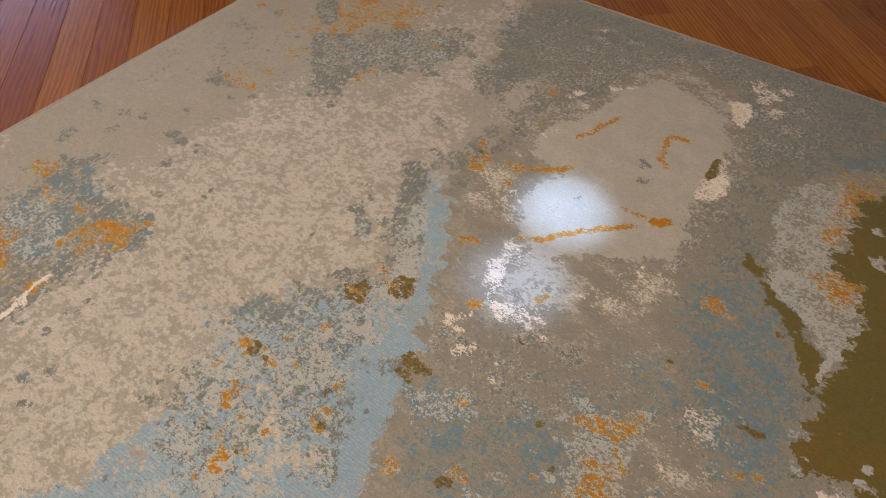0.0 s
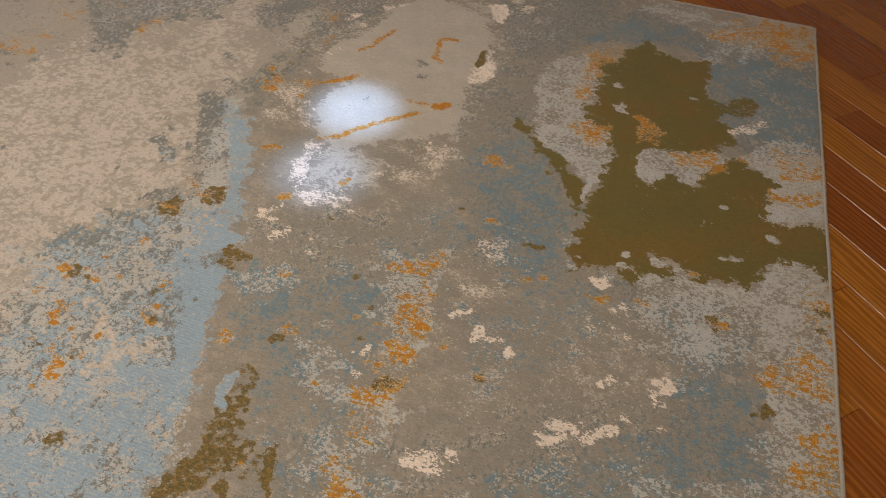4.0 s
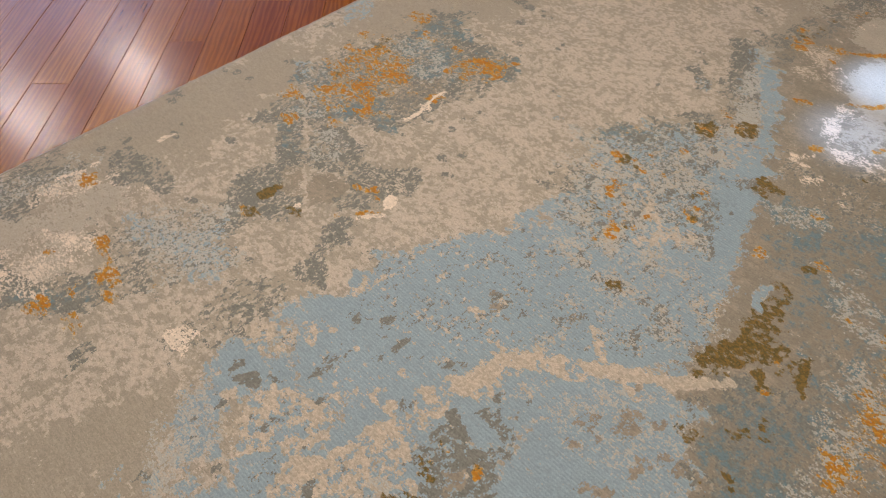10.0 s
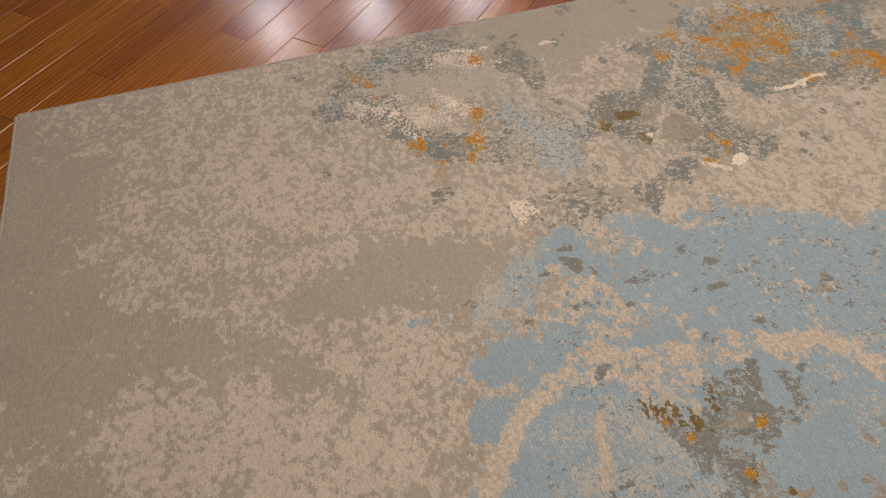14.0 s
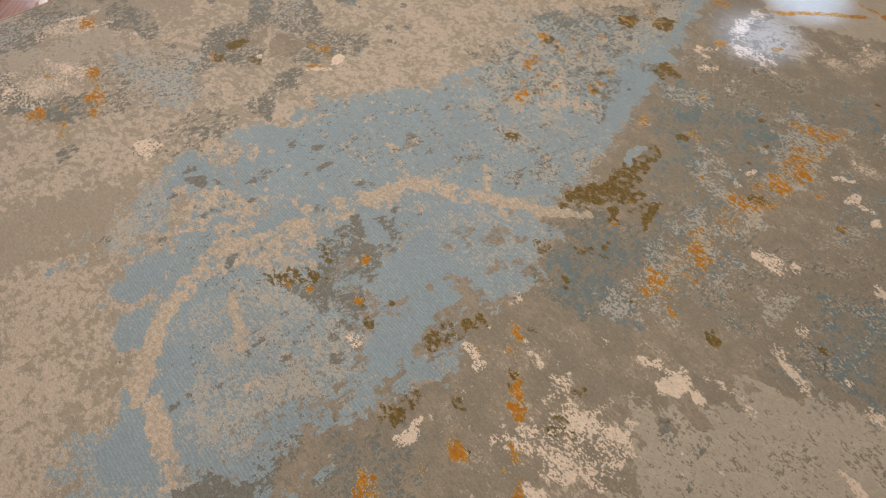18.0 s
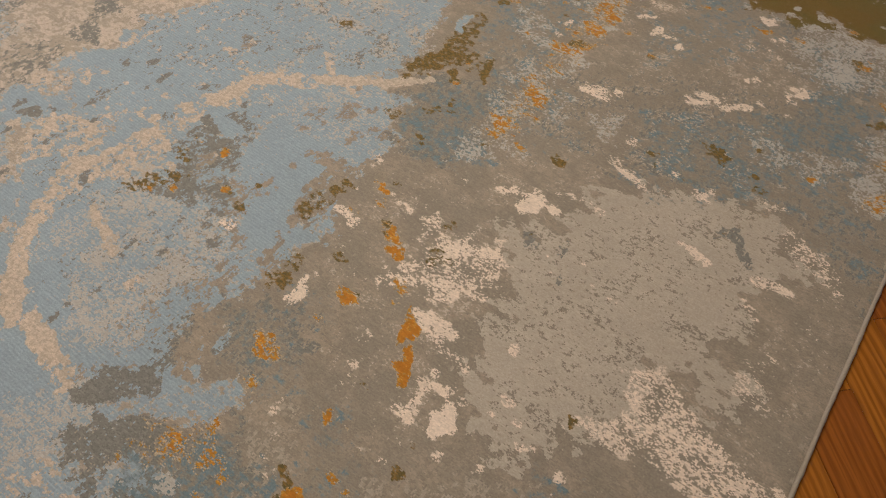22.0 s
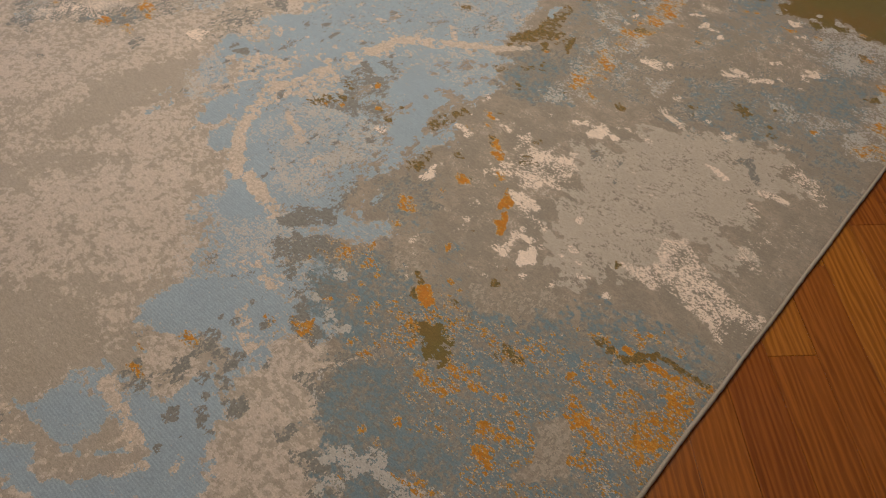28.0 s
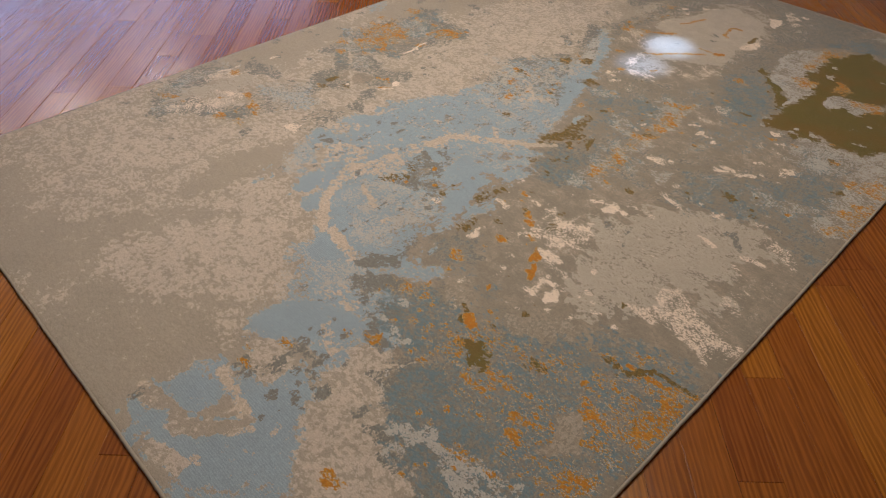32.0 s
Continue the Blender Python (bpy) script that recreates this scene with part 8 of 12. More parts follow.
A("strand", 0.26, 3, (127.5, 112.7), (134.0, 105.1), (129.3, 97.6), (120.6, 98.8), (116.5, 99.4), (108.5, 113.9), (101.9, 113.0), (96.3, 123.0), (102.7, 131.1), (112.9, 116.3))
A("mesh", 0.3, 3, (129.9, 112.6), (136.5, 102.7), (124.9, 98.2), (116.5, 99.4), (114.3, 103.4), (121.0, 105.1))
P("strand", 0.8, 0.5, (120.2, 130.0), (115.5, 130.2), (112.3, 131.2), (112.7, 132.3), (115.8, 132.8), (118.0, 131.8))
P("beige", 0.7, 0.8, (114.2, 140.7), (117.0, 137.9), (119.1, 134.1), (118.3, 133.3), (116.0, 135.5), (113.5, 134.0), (112.2, 132.3), (110.4, 132.6), (109.3, 135.9), (111.7, 137.1))
P("strand", 0.7, 0.6, (103.8, 132.6), (105.2, 130.9), (106.4, 128.3), (105.6, 127.9), (104.3, 129.7), (102.3, 128.4), (101.0, 129.0))
P("strand", 0.55, 1, (101.9, 113.0), (104.6, 112.9), (106.9, 110.3), (109.6, 111.9), (112.0, 109.2), (115.4, 108.3), (120.3, 106.5), (123.2, 104.9), (124.4, 102.8), (121.5, 102.5), (117.6, 104.2), (115.0, 103.9), (112.2, 107.3), (109.1, 106.4), (105.3, 106.7))
K("strand", 0.97, 0.5, 3.2, (113.4, 107.5), (117.8, 106.4), (121.0, 106.1), (124.4, 102.8), (127.1, 97.9))
K("strand", 0.97, 0.4, 2.4, (124.6, 102.0), (128.6, 97.0), (132.0, 91.6), (134.6, 87.5))
K("strand", 0.97, 0.3, 1.9, (134.1, 88.2), (137.1, 84.3), (139.3, 82.2))
K("strand", 0.97, 0.3, 1.2, (139.0, 82.5), (141.5, 80.6))
P("strand", 0.6, 0.6, (127.0, 99.8), (128.2, 99.7), (128.6, 97.0), (126.8, 95.7), (125.3, 97.5))
K("strand", 0.8, 0.4, 1.2, (134.7, 99.9), (132.5, 97.8), (131.3, 96.0))
K("strand", 0.8, 0.4, 1.6, (130.1, 90.3), (129.5, 89.0))
K("strand", 0.7, 0.4, 1.6, (126.0, 84.9), (125.1, 82.6))
K("strand", 0.75, 0.5, 1.6, (165.6, 112.4), (162.8, 110.0), (160.3, 109.0), (160.6, 106.9))
P("strand", 0.7, 0.8, (157.8, 105.1), (160.9, 103.6), (162.5, 102.2), (161.1, 99.2), (157.6, 101.6))
P("strand", 0.5, 0.8, (183.7, 136.7), (183.4, 136.5), (183.7, 136.4))
S("strand", 0.7, 0.5, (124.8, 115.2, 0.8), (123.9, 115.5, 0.6), (121.8, 109.3, 0.6), (112.6, 109.8, 0.6), (106.2, 123.1, 0.6), (108.5, 115.5, 0.6), (120.5, 101.7, 0.7))
P("steel", 0.95, 0.35, (108.8, 106.2), (110.3, 105.6), (109.5, 104.1), (109.0, 102.0), (108.3, 100.9), (106.4, 104.4), (107.7, 105.1))
P("steel", 0.85, 0.35, (112.1, 101.9), (113.1, 100.8), (114.2, 101.3), (113.1, 99.9), (113.4, 98.7), (112.7, 96.8), (111.1, 95.9), (110.6, 96.8), (112.3, 99.0), (111.8, 100.2))
P("stone", 0.9, 0.35, (115.1, 99.6), (116.2, 99.2), (115.5, 98.1), (114.4, 98.4))
S("steel", 0.95, 0.3, (106.0, 110.8, 0.7), (105.2, 111.0, 0.4), (114.6, 112.7, 0.7), (114.2, 111.8, 0.6), (115.8, 110.2, 0.7), (111.8, 116.2, 0.7), (112.3, 115.2, 0.6), (112.4, 119.0, 0.5), (113.2, 116.6, 0.6), (113.6, 123.8, 0.5), (108.3, 126.6, 0.4), (109.8, 127.2, 0.4), (111.4, 119.0, 0.4), (101.7, 124.9, 0.6), (102.7, 124.0, 0.7), (99.5, 124.4, 0.7), (100.3, 124.2, 0.6), (107.8, 120.0, 0.5), (112.2, 102.0, 0.6), (112.0, 102.8, 0.5), (116.2, 102.8, 0.5), (118.4, 99.0, 0.5), (125.7, 128.6, 0.5), (125.0, 106.9, 0.4))
S("stone", 0.9, 0.3, (128.8, 115.5, 0.6), (129.8, 114.1, 0.5), (127.5, 113.8, 0.6), (129.1, 114.0, 0.4), (133.8, 103.9, 0.9), (139.2, 111.2, 0.5), (138.3, 110.5, 0.4), (140.8, 111.9, 0.5), (126.4, 110.7, 0.4), (125.3, 108.7, 0.4))
S("steel", 0.95, 0.3, (143.3, 105.4, 0.9), (144.0, 103.7, 1.1), (144.0, 102.6, 0.8), (143.8, 106.4, 0.5), (134.1, 103.6, 0.8), (133.6, 104.3, 0.6), (139.8, 92.2, 0.6), (138.9, 92.1, 0.5), (140.8, 93.0, 0.4), (144.2, 109.3, 0.6), (145.9, 111.2, 0.6), (150.2, 101.4, 0.6), (152.0, 101.4, 0.4), (147.5, 110.7, 0.5))
P("steel", 0.92, 0.3, (138.1, 95.6), (140.3, 96.0), (141.8, 95.4), (144.0, 95.8), (145.3, 94.6), (144.8, 93.9), (142.9, 94.6), (140.9, 94.4), (139.6, 95.1))
P("stone", 0.95, 0.3, (119.9, 82.3), (121.5, 82.5), (122.1, 81.6), (120.4, 80.5), (119.3, 81.1), (118.8, 82.0))
S("stone", 0.97, 0.3, (122.1, 91.9, 0.6), (123.5, 91.5, 0.5), (120.1, 90.5, 0.6), (118.5, 91.1, 0.7), (119.5, 89.1, 0.5), (122.0, 89.5, 0.4), (120.2, 88.7, 0.4), (125.2, 88.0, 0.7), (125.9, 87.6, 0.6), (125.9, 86.2, 0.5), (124.5, 88.7, 0.4), (120.3, 86.5, 0.4), (120.8, 84.9, 0.4), (124.6, 80.1, 0.5), (132.0, 85.0, 0.8), (130.7, 84.0, 0.5), (126.8, 79.6, 0.7), (126.9, 78.8, 0.4), (123.5, 78.1, 0.7), (122.2, 78.2, 0.7), (122.7, 77.2, 0.6), (128.0, 81.2, 0.4), (127.3, 82.0, 0.4), (125.7, 91.1, 0.3), (130.2, 92.3, 0.4), (131.2, 89.6, 0.3))
A("steel", 0.4, 1, (175.5, 125.4), (181.8, 117.7), (189.1, 115.5), (181.8, 110.6), (176.3, 110.5), (172.9, 113.4), (171.1, 119.8))
A("steel", 0.36, 1.2, (166.4, 124.9), (167.0, 114.5), (159.6, 107.4), (154.2, 106.1), (150.5, 112.8), (159.5, 121.8))
A("steel", 0.4, 1, (164.8, 109.5), (165.8, 101.9), (163.2, 101.0), (160.1, 106.5))
S("steel", 0.85, 0.3, (201.5, 117.1, 1.4), (213.4, 122.3, 1.4), (209.1, 120.7, 1.2), (204.8, 119.7, 1.1), (220.2, 124.5, 1.4), (226.0, 121.6, 1.4), (222.1, 121.1, 0.9), (200.9, 114.1, 1.4), (200.6, 110.6, 1.1), (180.9, 110.7, 0.9), (182.9, 108.7, 0.9), (171.6, 112.6, 0.8), (173.6, 108.9, 0.9), (169.6, 105.3, 1.0), (170.7, 107.8, 0.8), (163.2, 118.2, 0.8), (164.2, 122.6, 0.7), (160.1, 117.9, 0.9), (160.7, 115.2, 0.7), (160.0, 112.3, 0.7), (155.7, 117.1, 0.8), (167.5, 107.6, 0.6), (158.1, 108.7, 0.7))
P("steel", 0.85, 0.5, (218.6, 127.3), (222.3, 125.6), (219.0, 121.7), (214.0, 121.1), (205.7, 118.1), (201.5, 117.1), (202.7, 119.2), (211.1, 121.7))
P("steel", 0.85, 0.4, (213.3, 120.1), (214.8, 118.7), (211.4, 116.6), (209.4, 118.0))
P("mesh", 0.7, 0.8, (203.9, 117.1), (208.1, 113.8), (197.7, 107.8), (190.4, 105.9), (186.2, 109.9), (189.0, 112.1), (193.5, 111.4))
P("sky", 0.97, 0.35, (218.8, 121.1), (218.6, 118.5), (215.3, 116.4), (215.8, 114.2), (212.7, 113.4), (211.0, 110.8), (206.1, 108.9), (202.8, 106.5), (196.9, 105.4), (193.5, 103.3), (189.3, 102.5), (186.5, 101.6), (185.1, 98.0), (181.7, 97.7), (179.1, 102.3), (180.8, 105.7), (186.3, 106.2), (188.2, 104.5), (196.1, 106.9), (205.0, 110.8), (209.4, 113.6), (209.4, 115.8), (210.8, 117.7), (214.7, 117.5))
P("steel", 0.8, 0.4, (179.8, 102.7), (181.8, 99.0), (178.4, 97.8), (178.5, 100.2), (177.4, 101.4))
P("moss", 0.8, 0.5, (188.5, 115.8), (190.8, 114.5), (187.9, 112.2), (186.1, 114.4))
P("moss", 0.8, 0.5, (193.0, 110.5), (195.5, 109.9), (195.8, 107.4), (192.4, 107.9), (190.9, 109.3))
P("moss", 0.85, 0.4, (170.8, 121.9), (172.4, 121.4), (171.0, 118.4), (169.3, 120.5))
S("orange", 0.75, 0.35, (187.6, 114.6, 0.7), (195.7, 114.6, 0.9), (192.8, 109.7, 0.7), (179.7, 113.8, 0.5), (170.1, 121.7, 0.8), (170.7, 118.3, 0.7), (163.7, 115.8, 0.7), (164.4, 114.7, 0.7), (160.8, 117.1, 0.7), (156.3, 117.5, 0.7), (154.6, 112.2, 0.8), (156.3, 110.1, 0.7), (153.5, 111.5, 0.7), (165.8, 103.3, 0.7), (166.0, 104.4, 0.6), (156.3, 113.4, 0.6), (173.9, 111.5, 0.5), (171.6, 104.7, 0.6), (165.3, 119.0, 0.6), (169.5, 116.2, 0.5))
S("moss", 0.85, 0.35, (182.0, 97.0, 1.3), (179.5, 97.8, 0.9), (180.3, 97.0, 0.8), (236.4, 116.2, 1.7), (233.7, 115.6, 1.2), (170.6, 105.6, 0.9))
P("steel", 0.7, 0.8, (227.8, 121.0), (234.4, 119.7), (242.6, 116.0), (244.7, 112.3), (226.6, 113.0), (218.4, 113.4), (223.4, 118.8))
S("orange", 0.85, 0.3, (210.7, 106.9, 0.9), (210.7, 105.8, 0.8), (198.1, 97.7, 1.0), (198.6, 96.7, 0.7), (233.1, 109.5, 1.4), (234.0, 108.4, 1.1), (228.9, 117.4, 1.0), (233.5, 118.6, 1.1))
K("orange", 0.9, 0.3, 0.7, (216.0, 100.6), (217.8, 97.3), (220.5, 95.1), (223.1, 93.5), (225.0, 91.6))
K("orange", 0.8, 0.3, 0.6, (236.0, 106.4), (239.5, 102.8), (243.0, 99.1))
K("orange", 0.9, 0.3, 0.6, (205.7, 89.8), (207.3, 88.0))
P("stone", 1.0, 0.8, (209.9, 110.6), (217.7, 105.4), (202.0, 96.3), (202.0, 88.9), (208.8, 84.3), (160.4, 66.3), (156.1, 74.0), (148.6, 70.7), (142.6, 69.9), (138.6, 66.4), (127.7, 66.4), (123.1, 74.6), (125.3, 74.1), (126.6, 76.5), (128.4, 79.7), (133.7, 80.5), (135.2, 79.5), (133.7, 85.1), (135.2, 85.1), (141.1, 79.9), (142.1, 82.4), (138.3, 87.3), (143.9, 86.2), (149.6, 87.9), (155.2, 89.4), (162.8, 90.8), (168.4, 94.3), (178.9, 96.3), (185.6, 97.2))
A("teal", 0.4, 3, (177.5, 95.6), (181.2, 86.0), (178.7, 73.1), (160.4, 66.3), (156.1, 74.0), (163.6, 79.2), (164.3, 87.9))
A("teal", 0.42, 2.5, (154.9, 76.3), (169.0, 69.5), (154.5, 64.1), (145.0, 65.7), (129.8, 62.6), (127.7, 66.4), (142.6, 69.9))
A("teal", 0.4, 2, (138.4, 79.4), (140.8, 77.0), (137.5, 75.4), (135.6, 77.1))
A("steel", 0.35, 3, (192.6, 102.0), (196.5, 91.5), (192.5, 78.2), (176.2, 72.2), (167.7, 87.4))
A("steel", 0.4, 2.5, (169.0, 79.5), (173.6, 71.2), (160.4, 66.3), (157.0, 72.4))
A("cream", 0.24, 3, (190.0, 99.4), (197.0, 94.1), (203.6, 82.3), (192.5, 78.2), (187.3, 87.5), (183.2, 94.9))
A("cream", 0.2, 3, (153.6, 78.6), (160.4, 66.3), (152.6, 63.4), (129.1, 63.8), (127.0, 67.6), (142.3, 70.6))
A("mesh", 0.5, 1.5, (167.9, 79.1), (170.2, 69.9), (163.5, 67.5), (162.6, 73.8))
A("mesh", 0.48, 1.5, (156.4, 64.8), (149.1, 62.1), (144.1, 63.6), (138.2, 62.1), (132.7, 62.2), (128.7, 64.5), (134.8, 66.4), (140.6, 66.4), (146.3, 67.1))
A("mesh", 0.42, 1.2, (137.0, 62.4), (137.0, 57.6), (135.6, 57.1), (134.1, 61.2))
A("orange", 0.3, 1.5, (154.5, 64.1), (148.2, 61.8), (138.6, 63.0), (135.2, 65.7), (138.6, 66.4), (145.8, 66.0))
P("moss", 0.96, 0.3, (154.7, 85.0), (154.0, 83.5), (154.2, 80.8), (152.6, 80.3), (150.1, 81.5), (149.5, 79.5), (150.8, 77.5), (149.0, 77.2), (147.1, 79.1), (145.7, 77.5), (143.5, 78.2), (146.5, 80.1), (144.6, 82.3), (145.4, 84.2), (143.1, 85.6), (141.0, 85.4), (141.4, 86.7), (144.8, 85.7), (147.2, 85.6), (148.5, 84.3), (150.7, 83.8), (152.3, 85.3))
P("moss", 0.95, 0.3, (152.9, 75.4), (152.4, 74.2), (150.0, 73.3), (147.7, 73.2), (146.9, 71.8), (146.0, 72.4), (146.8, 74.0), (150.1, 75.1))
S("moss", 0.9, 0.3, (158.3, 83.9, 1.0), (157.0, 83.4, 0.8), (161.7, 83.9, 0.7), (135.7, 75.5, 0.7), (134.4, 76.0, 0.5), (138.4, 73.9, 0.6), (136.9, 73.0, 0.6), (139.5, 74.6, 0.4), (130.7, 80.6, 0.7), (130.1, 80.0, 0.5), (131.5, 77.5, 0.6), (125.5, 75.9, 0.6), (128.7, 73.4, 0.5), (127.5, 72.4, 0.4), (143.1, 77.7, 0.5), (143.9, 76.3, 0.6), (154.9, 73.9, 0.6), (155.0, 78.3, 0.6))
S("orange", 0.85, 0.3, (136.9, 65.2, 0.7), (136.5, 64.2, 0.5), (134.7, 62.6, 0.6), (134.8, 63.3, 0.5), (147.1, 71.8, 0.4), (164.0, 67.8, 0.6), (164.7, 68.8, 0.6), (143.2, 76.4, 0.4))
P("sky", 0.95, 0.3, (157.4, 86.7), (160.1, 86.8), (162.1, 85.7), (160.9, 84.6), (158.5, 84.8), (157.5, 85.4), (155.6, 84.0), (155.3, 85.8))
P("sky", 0.9, 0.3, (133.7, 83.7), (135.0, 80.7), (134.5, 80.2), (132.7, 82.6))
D("cream", 0.5, 0.4, (227.4, 109.1, 1.9), (226.2, 106.4, 1.7), (237.2, 112.0, 1.3), (240.3, 111.9, 1.1), (230.4, 111.2, 1.4), (214.0, 99.0, 1.6), (211.5, 99.3, 1.4), (216.4, 98.1, 1.3), (207.9, 99.6, 1.2), (204.0, 96.6, 1.3), (202.0, 94.5, 1.2), (202.9, 91.7, 1.0), (203.7, 89.6, 1.0), (203.3, 85.8, 1.0), (204.5, 84.5, 0.9), (190.7, 93.1, 1.3), (191.7, 94.8, 1.0), (189.2, 90.7, 0.8), (185.2, 86.6, 0.8), (166.9, 68.9, 0.6), (199.0, 83.5, 0.7))
P("stone", 1.0, 1, (224.6, 114.4), (208.9, 106.8), (195.5, 100.3), (181.8, 91.3), (182.7, 79.5), (167.2, 75.6), (159.6, 68.3), (186.3, 12.9), (300.8, 16.1), (297.8, 86.0), (271.2, 107.1), (248.9, 117.7))
A("cream", 0.2, 4, (196.0, 99.4), (203.1, 85.0), (216.1, 68.2), (198.6, 62.4), (184.2, 76.3), (181.8, 91.3))
A("cream", 0.24, 3, (194.8, 65.0), (202.8, 53.9), (188.3, 49.1), (180.6, 47.9), (175.7, 58.1))
A("cream", 0.2, 3, (180.2, 61.5), (177.1, 55.2), (167.5, 52.0), (164.2, 58.8))
A("cream", 0.22, 3, (190.5, 40.2), (192.7, 31.5), (187.4, 29.9), (185.6, 37.6))
A("cream", 0.17, 4, (182.4, 48.4), (187.8, 33.1), (180.7, 24.5), (167.5, 52.0), (174.1, 53.4))
A("teal", 0.36, 3, (181.2, 95.2), (187.5, 79.8), (188.6, 72.4), (173.0, 65.8), (164.7, 69.1), (157.7, 72.4), (154.4, 79.1))
A("teal", 0.34, 3, (203.8, 74.5), (208.6, 64.7), (198.0, 58.3), (192.1, 60.2), (188.2, 68.3))
A("teal", 0.36, 3, (222.3, 69.2), (226.7, 60.5), (207.7, 49.4), (197.9, 43.5), (193.5, 34.1), (183.5, 34.0), (181.4, 46.4), (191.9, 51.0), (203.7, 63.1))
A("steel", 0.42, 4, (242.0, 75.6), (258.6, 69.2), (260.2, 57.0), (228.6, 56.6), (200.1, 44.0), (201.2, 31.9), (201.5, 13.3), (186.3, 12.9), (181.3, 23.2), (191.1, 30.4), (195.5, 48.3), (211.2, 65.5))
A("teal", 0.4, 4, (197.2, 26.4), (199.4, 13.3), (186.3, 12.9), (183.9, 21.9))
A("teal", 0.34, 3, (174.1, 53.4), (174.8, 46.3), (170.1, 46.5), (167.8, 51.3))
P("steel", 0.8, 0.8, (259.8, 159.3), (265.9, 144.4), (256.0, 139.4), (251.6, 143.9), (248.3, 151.5))
P("steel", 0.72, 1, (248.9, 128.2), (256.1, 130.6), (260.9, 127.0), (268.3, 124.4), (285.5, 122.9), (303.6, 81.5), (301.7, 66.0), (301.8, 47.5), (286.6, 49.2), (264.4, 57.9), (257.2, 67.5), (268.9, 73.4), (285.4, 79.4), (288.1, 92.2), (281.4, 99.0), (273.7, 105.1), (265.2, 104.6), (255.3, 110.5), (259.3, 119.9), (250.9, 121.7))
A("cream", 0.26, 2, (272.0, 129.5), (289.6, 108.4), (295.0, 85.2), (298.8, 65.4), (278.0, 60.8), (258.6, 69.2), (285.4, 79.4), (273.7, 102.1), (261.3, 114.8))
P("smooth", 0.97, 0.6, (245.2, 110.0), (258.5, 103.2), (269.4, 101.9), (278.1, 94.7), (276.4, 88.3), (271.7, 78.3), (258.5, 74.1), (251.2, 74.7), (242.9, 75.9), (233.3, 72.7), (226.5, 73.4), (220.8, 81.2), (220.3, 85.7), (214.5, 90.2), (214.0, 96.6), (217.6, 100.3), (227.1, 103.1), (235.2, 99.8), (236.1, 106.9))
A("smooth", 0.6, 1.5, (213.5, 97.6), (214.7, 88.0), (213.8, 82.9), (205.7, 82.9), (201.3, 88.6), (201.6, 94.4), (208.6, 96.9))
P("smooth", 0.75, 1, (255.2, 124.0), (261.3, 119.4), (257.8, 116.2), (249.5, 116.5), (245.7, 118.9), (249.2, 122.3))
S("steel", 0.85, 0.4, (253.0, 113.8, 1.4), (250.3, 114.0, 1.3), (247.3, 113.2, 1.0), (245.2, 115.0, 1.2), (243.0, 114.3, 1.0), (254.8, 110.3, 1.4), (238.8, 113.9, 1.3), (236.0, 113.8, 1.3), (233.7, 113.9, 1.1), (228.3, 117.9, 1.4), (226.9, 119.2, 1.3), (241.2, 113.0, 1.0), (251.5, 110.2, 1.0))
S("moss", 0.8, 0.4, (232.3, 114.3, 1.0), (234.6, 114.4, 0.9), (242.2, 113.5, 0.9), (236.7, 114.9, 0.8))
K("orange", 0.8, 0.3, 0.8, (247.4, 111.5), (250.5, 110.4))
S("orange", 0.85, 0.4, (258.9, 115.2, 1.5), (230.1, 115.1, 0.8), (226.4, 114.7, 0.7), (233.8, 118.2, 0.8), (227.0, 106.7, 0.6), (230.8, 107.7, 1.3), (231.2, 106.5, 0.9), (209.2, 105.1, 0.8), (209.4, 104.0, 0.8), (197.5, 95.7, 0.7), (196.7, 96.1, 0.5), (198.0, 96.0, 0.6))
K("orange", 0.85, 0.3, 0.9, (247.3, 102.5), (250.7, 100.6), (255.8, 99.2), (259.0, 98.0))
K("orange", 0.85, 0.3, 0.9, (231.7, 106.8), (233.8, 103.1), (236.1, 100.2), (238.7, 98.1))
K("orange", 0.9, 0.3, 1.0, (214.6, 98.2), (215.2, 96.6), (217.4, 94.0), (219.3, 92.5), (221.4, 91.0), (223.9, 88.4), (226.4, 85.8), (228.9, 83.2), (230.2, 81.2))
P("orange", 0.95, 0.25, (233.0, 80.4), (234.5, 79.1), (235.8, 76.6), (234.6, 76.1), (233.0, 77.4), (232.5, 79.1))
K("orange", 0.7, 0.3, 0.5, (233.3, 85.5), (233.4, 82.4), (233.3, 80.6))
K("orange", 0.9, 0.25, 1.2, (259.6, 85.7), (257.3, 86.2), (253.8, 85.8), (251.1, 85.1), (250.2, 83.2))
S("orange", 0.9, 0.3, (260.0, 85.3, 0.8), (249.9, 83.3, 0.6))
P("orange", 0.85, 0.25, (204.2, 88.5), (206.3, 87.1), (205.8, 86.5), (203.7, 87.5))
D("steel", 0.6, 0.5, (246.4, 88.0, 1.0), (247.7, 87.1, 0.9), (243.1, 85.4, 0.9), (230.7, 93.9, 0.9), (215.0, 82.3, 0.5))
A("cream", 0.52, 1.5, (205.8, 99.0), (212.7, 99.0), (214.7, 97.0), (212.1, 95.1), (205.9, 95.5), (199.9, 94.7), (200.0, 91.3), (201.9, 88.9), (202.0, 85.6), (201.2, 84.2), (197.1, 91.0), (199.0, 94.8))
A("cream", 0.36, 2, (208.8, 83.1), (216.1, 81.6), (221.5, 77.9), (223.6, 71.8), (219.0, 69.1), (212.9, 71.4), (208.9, 76.5), (206.0, 80.8))
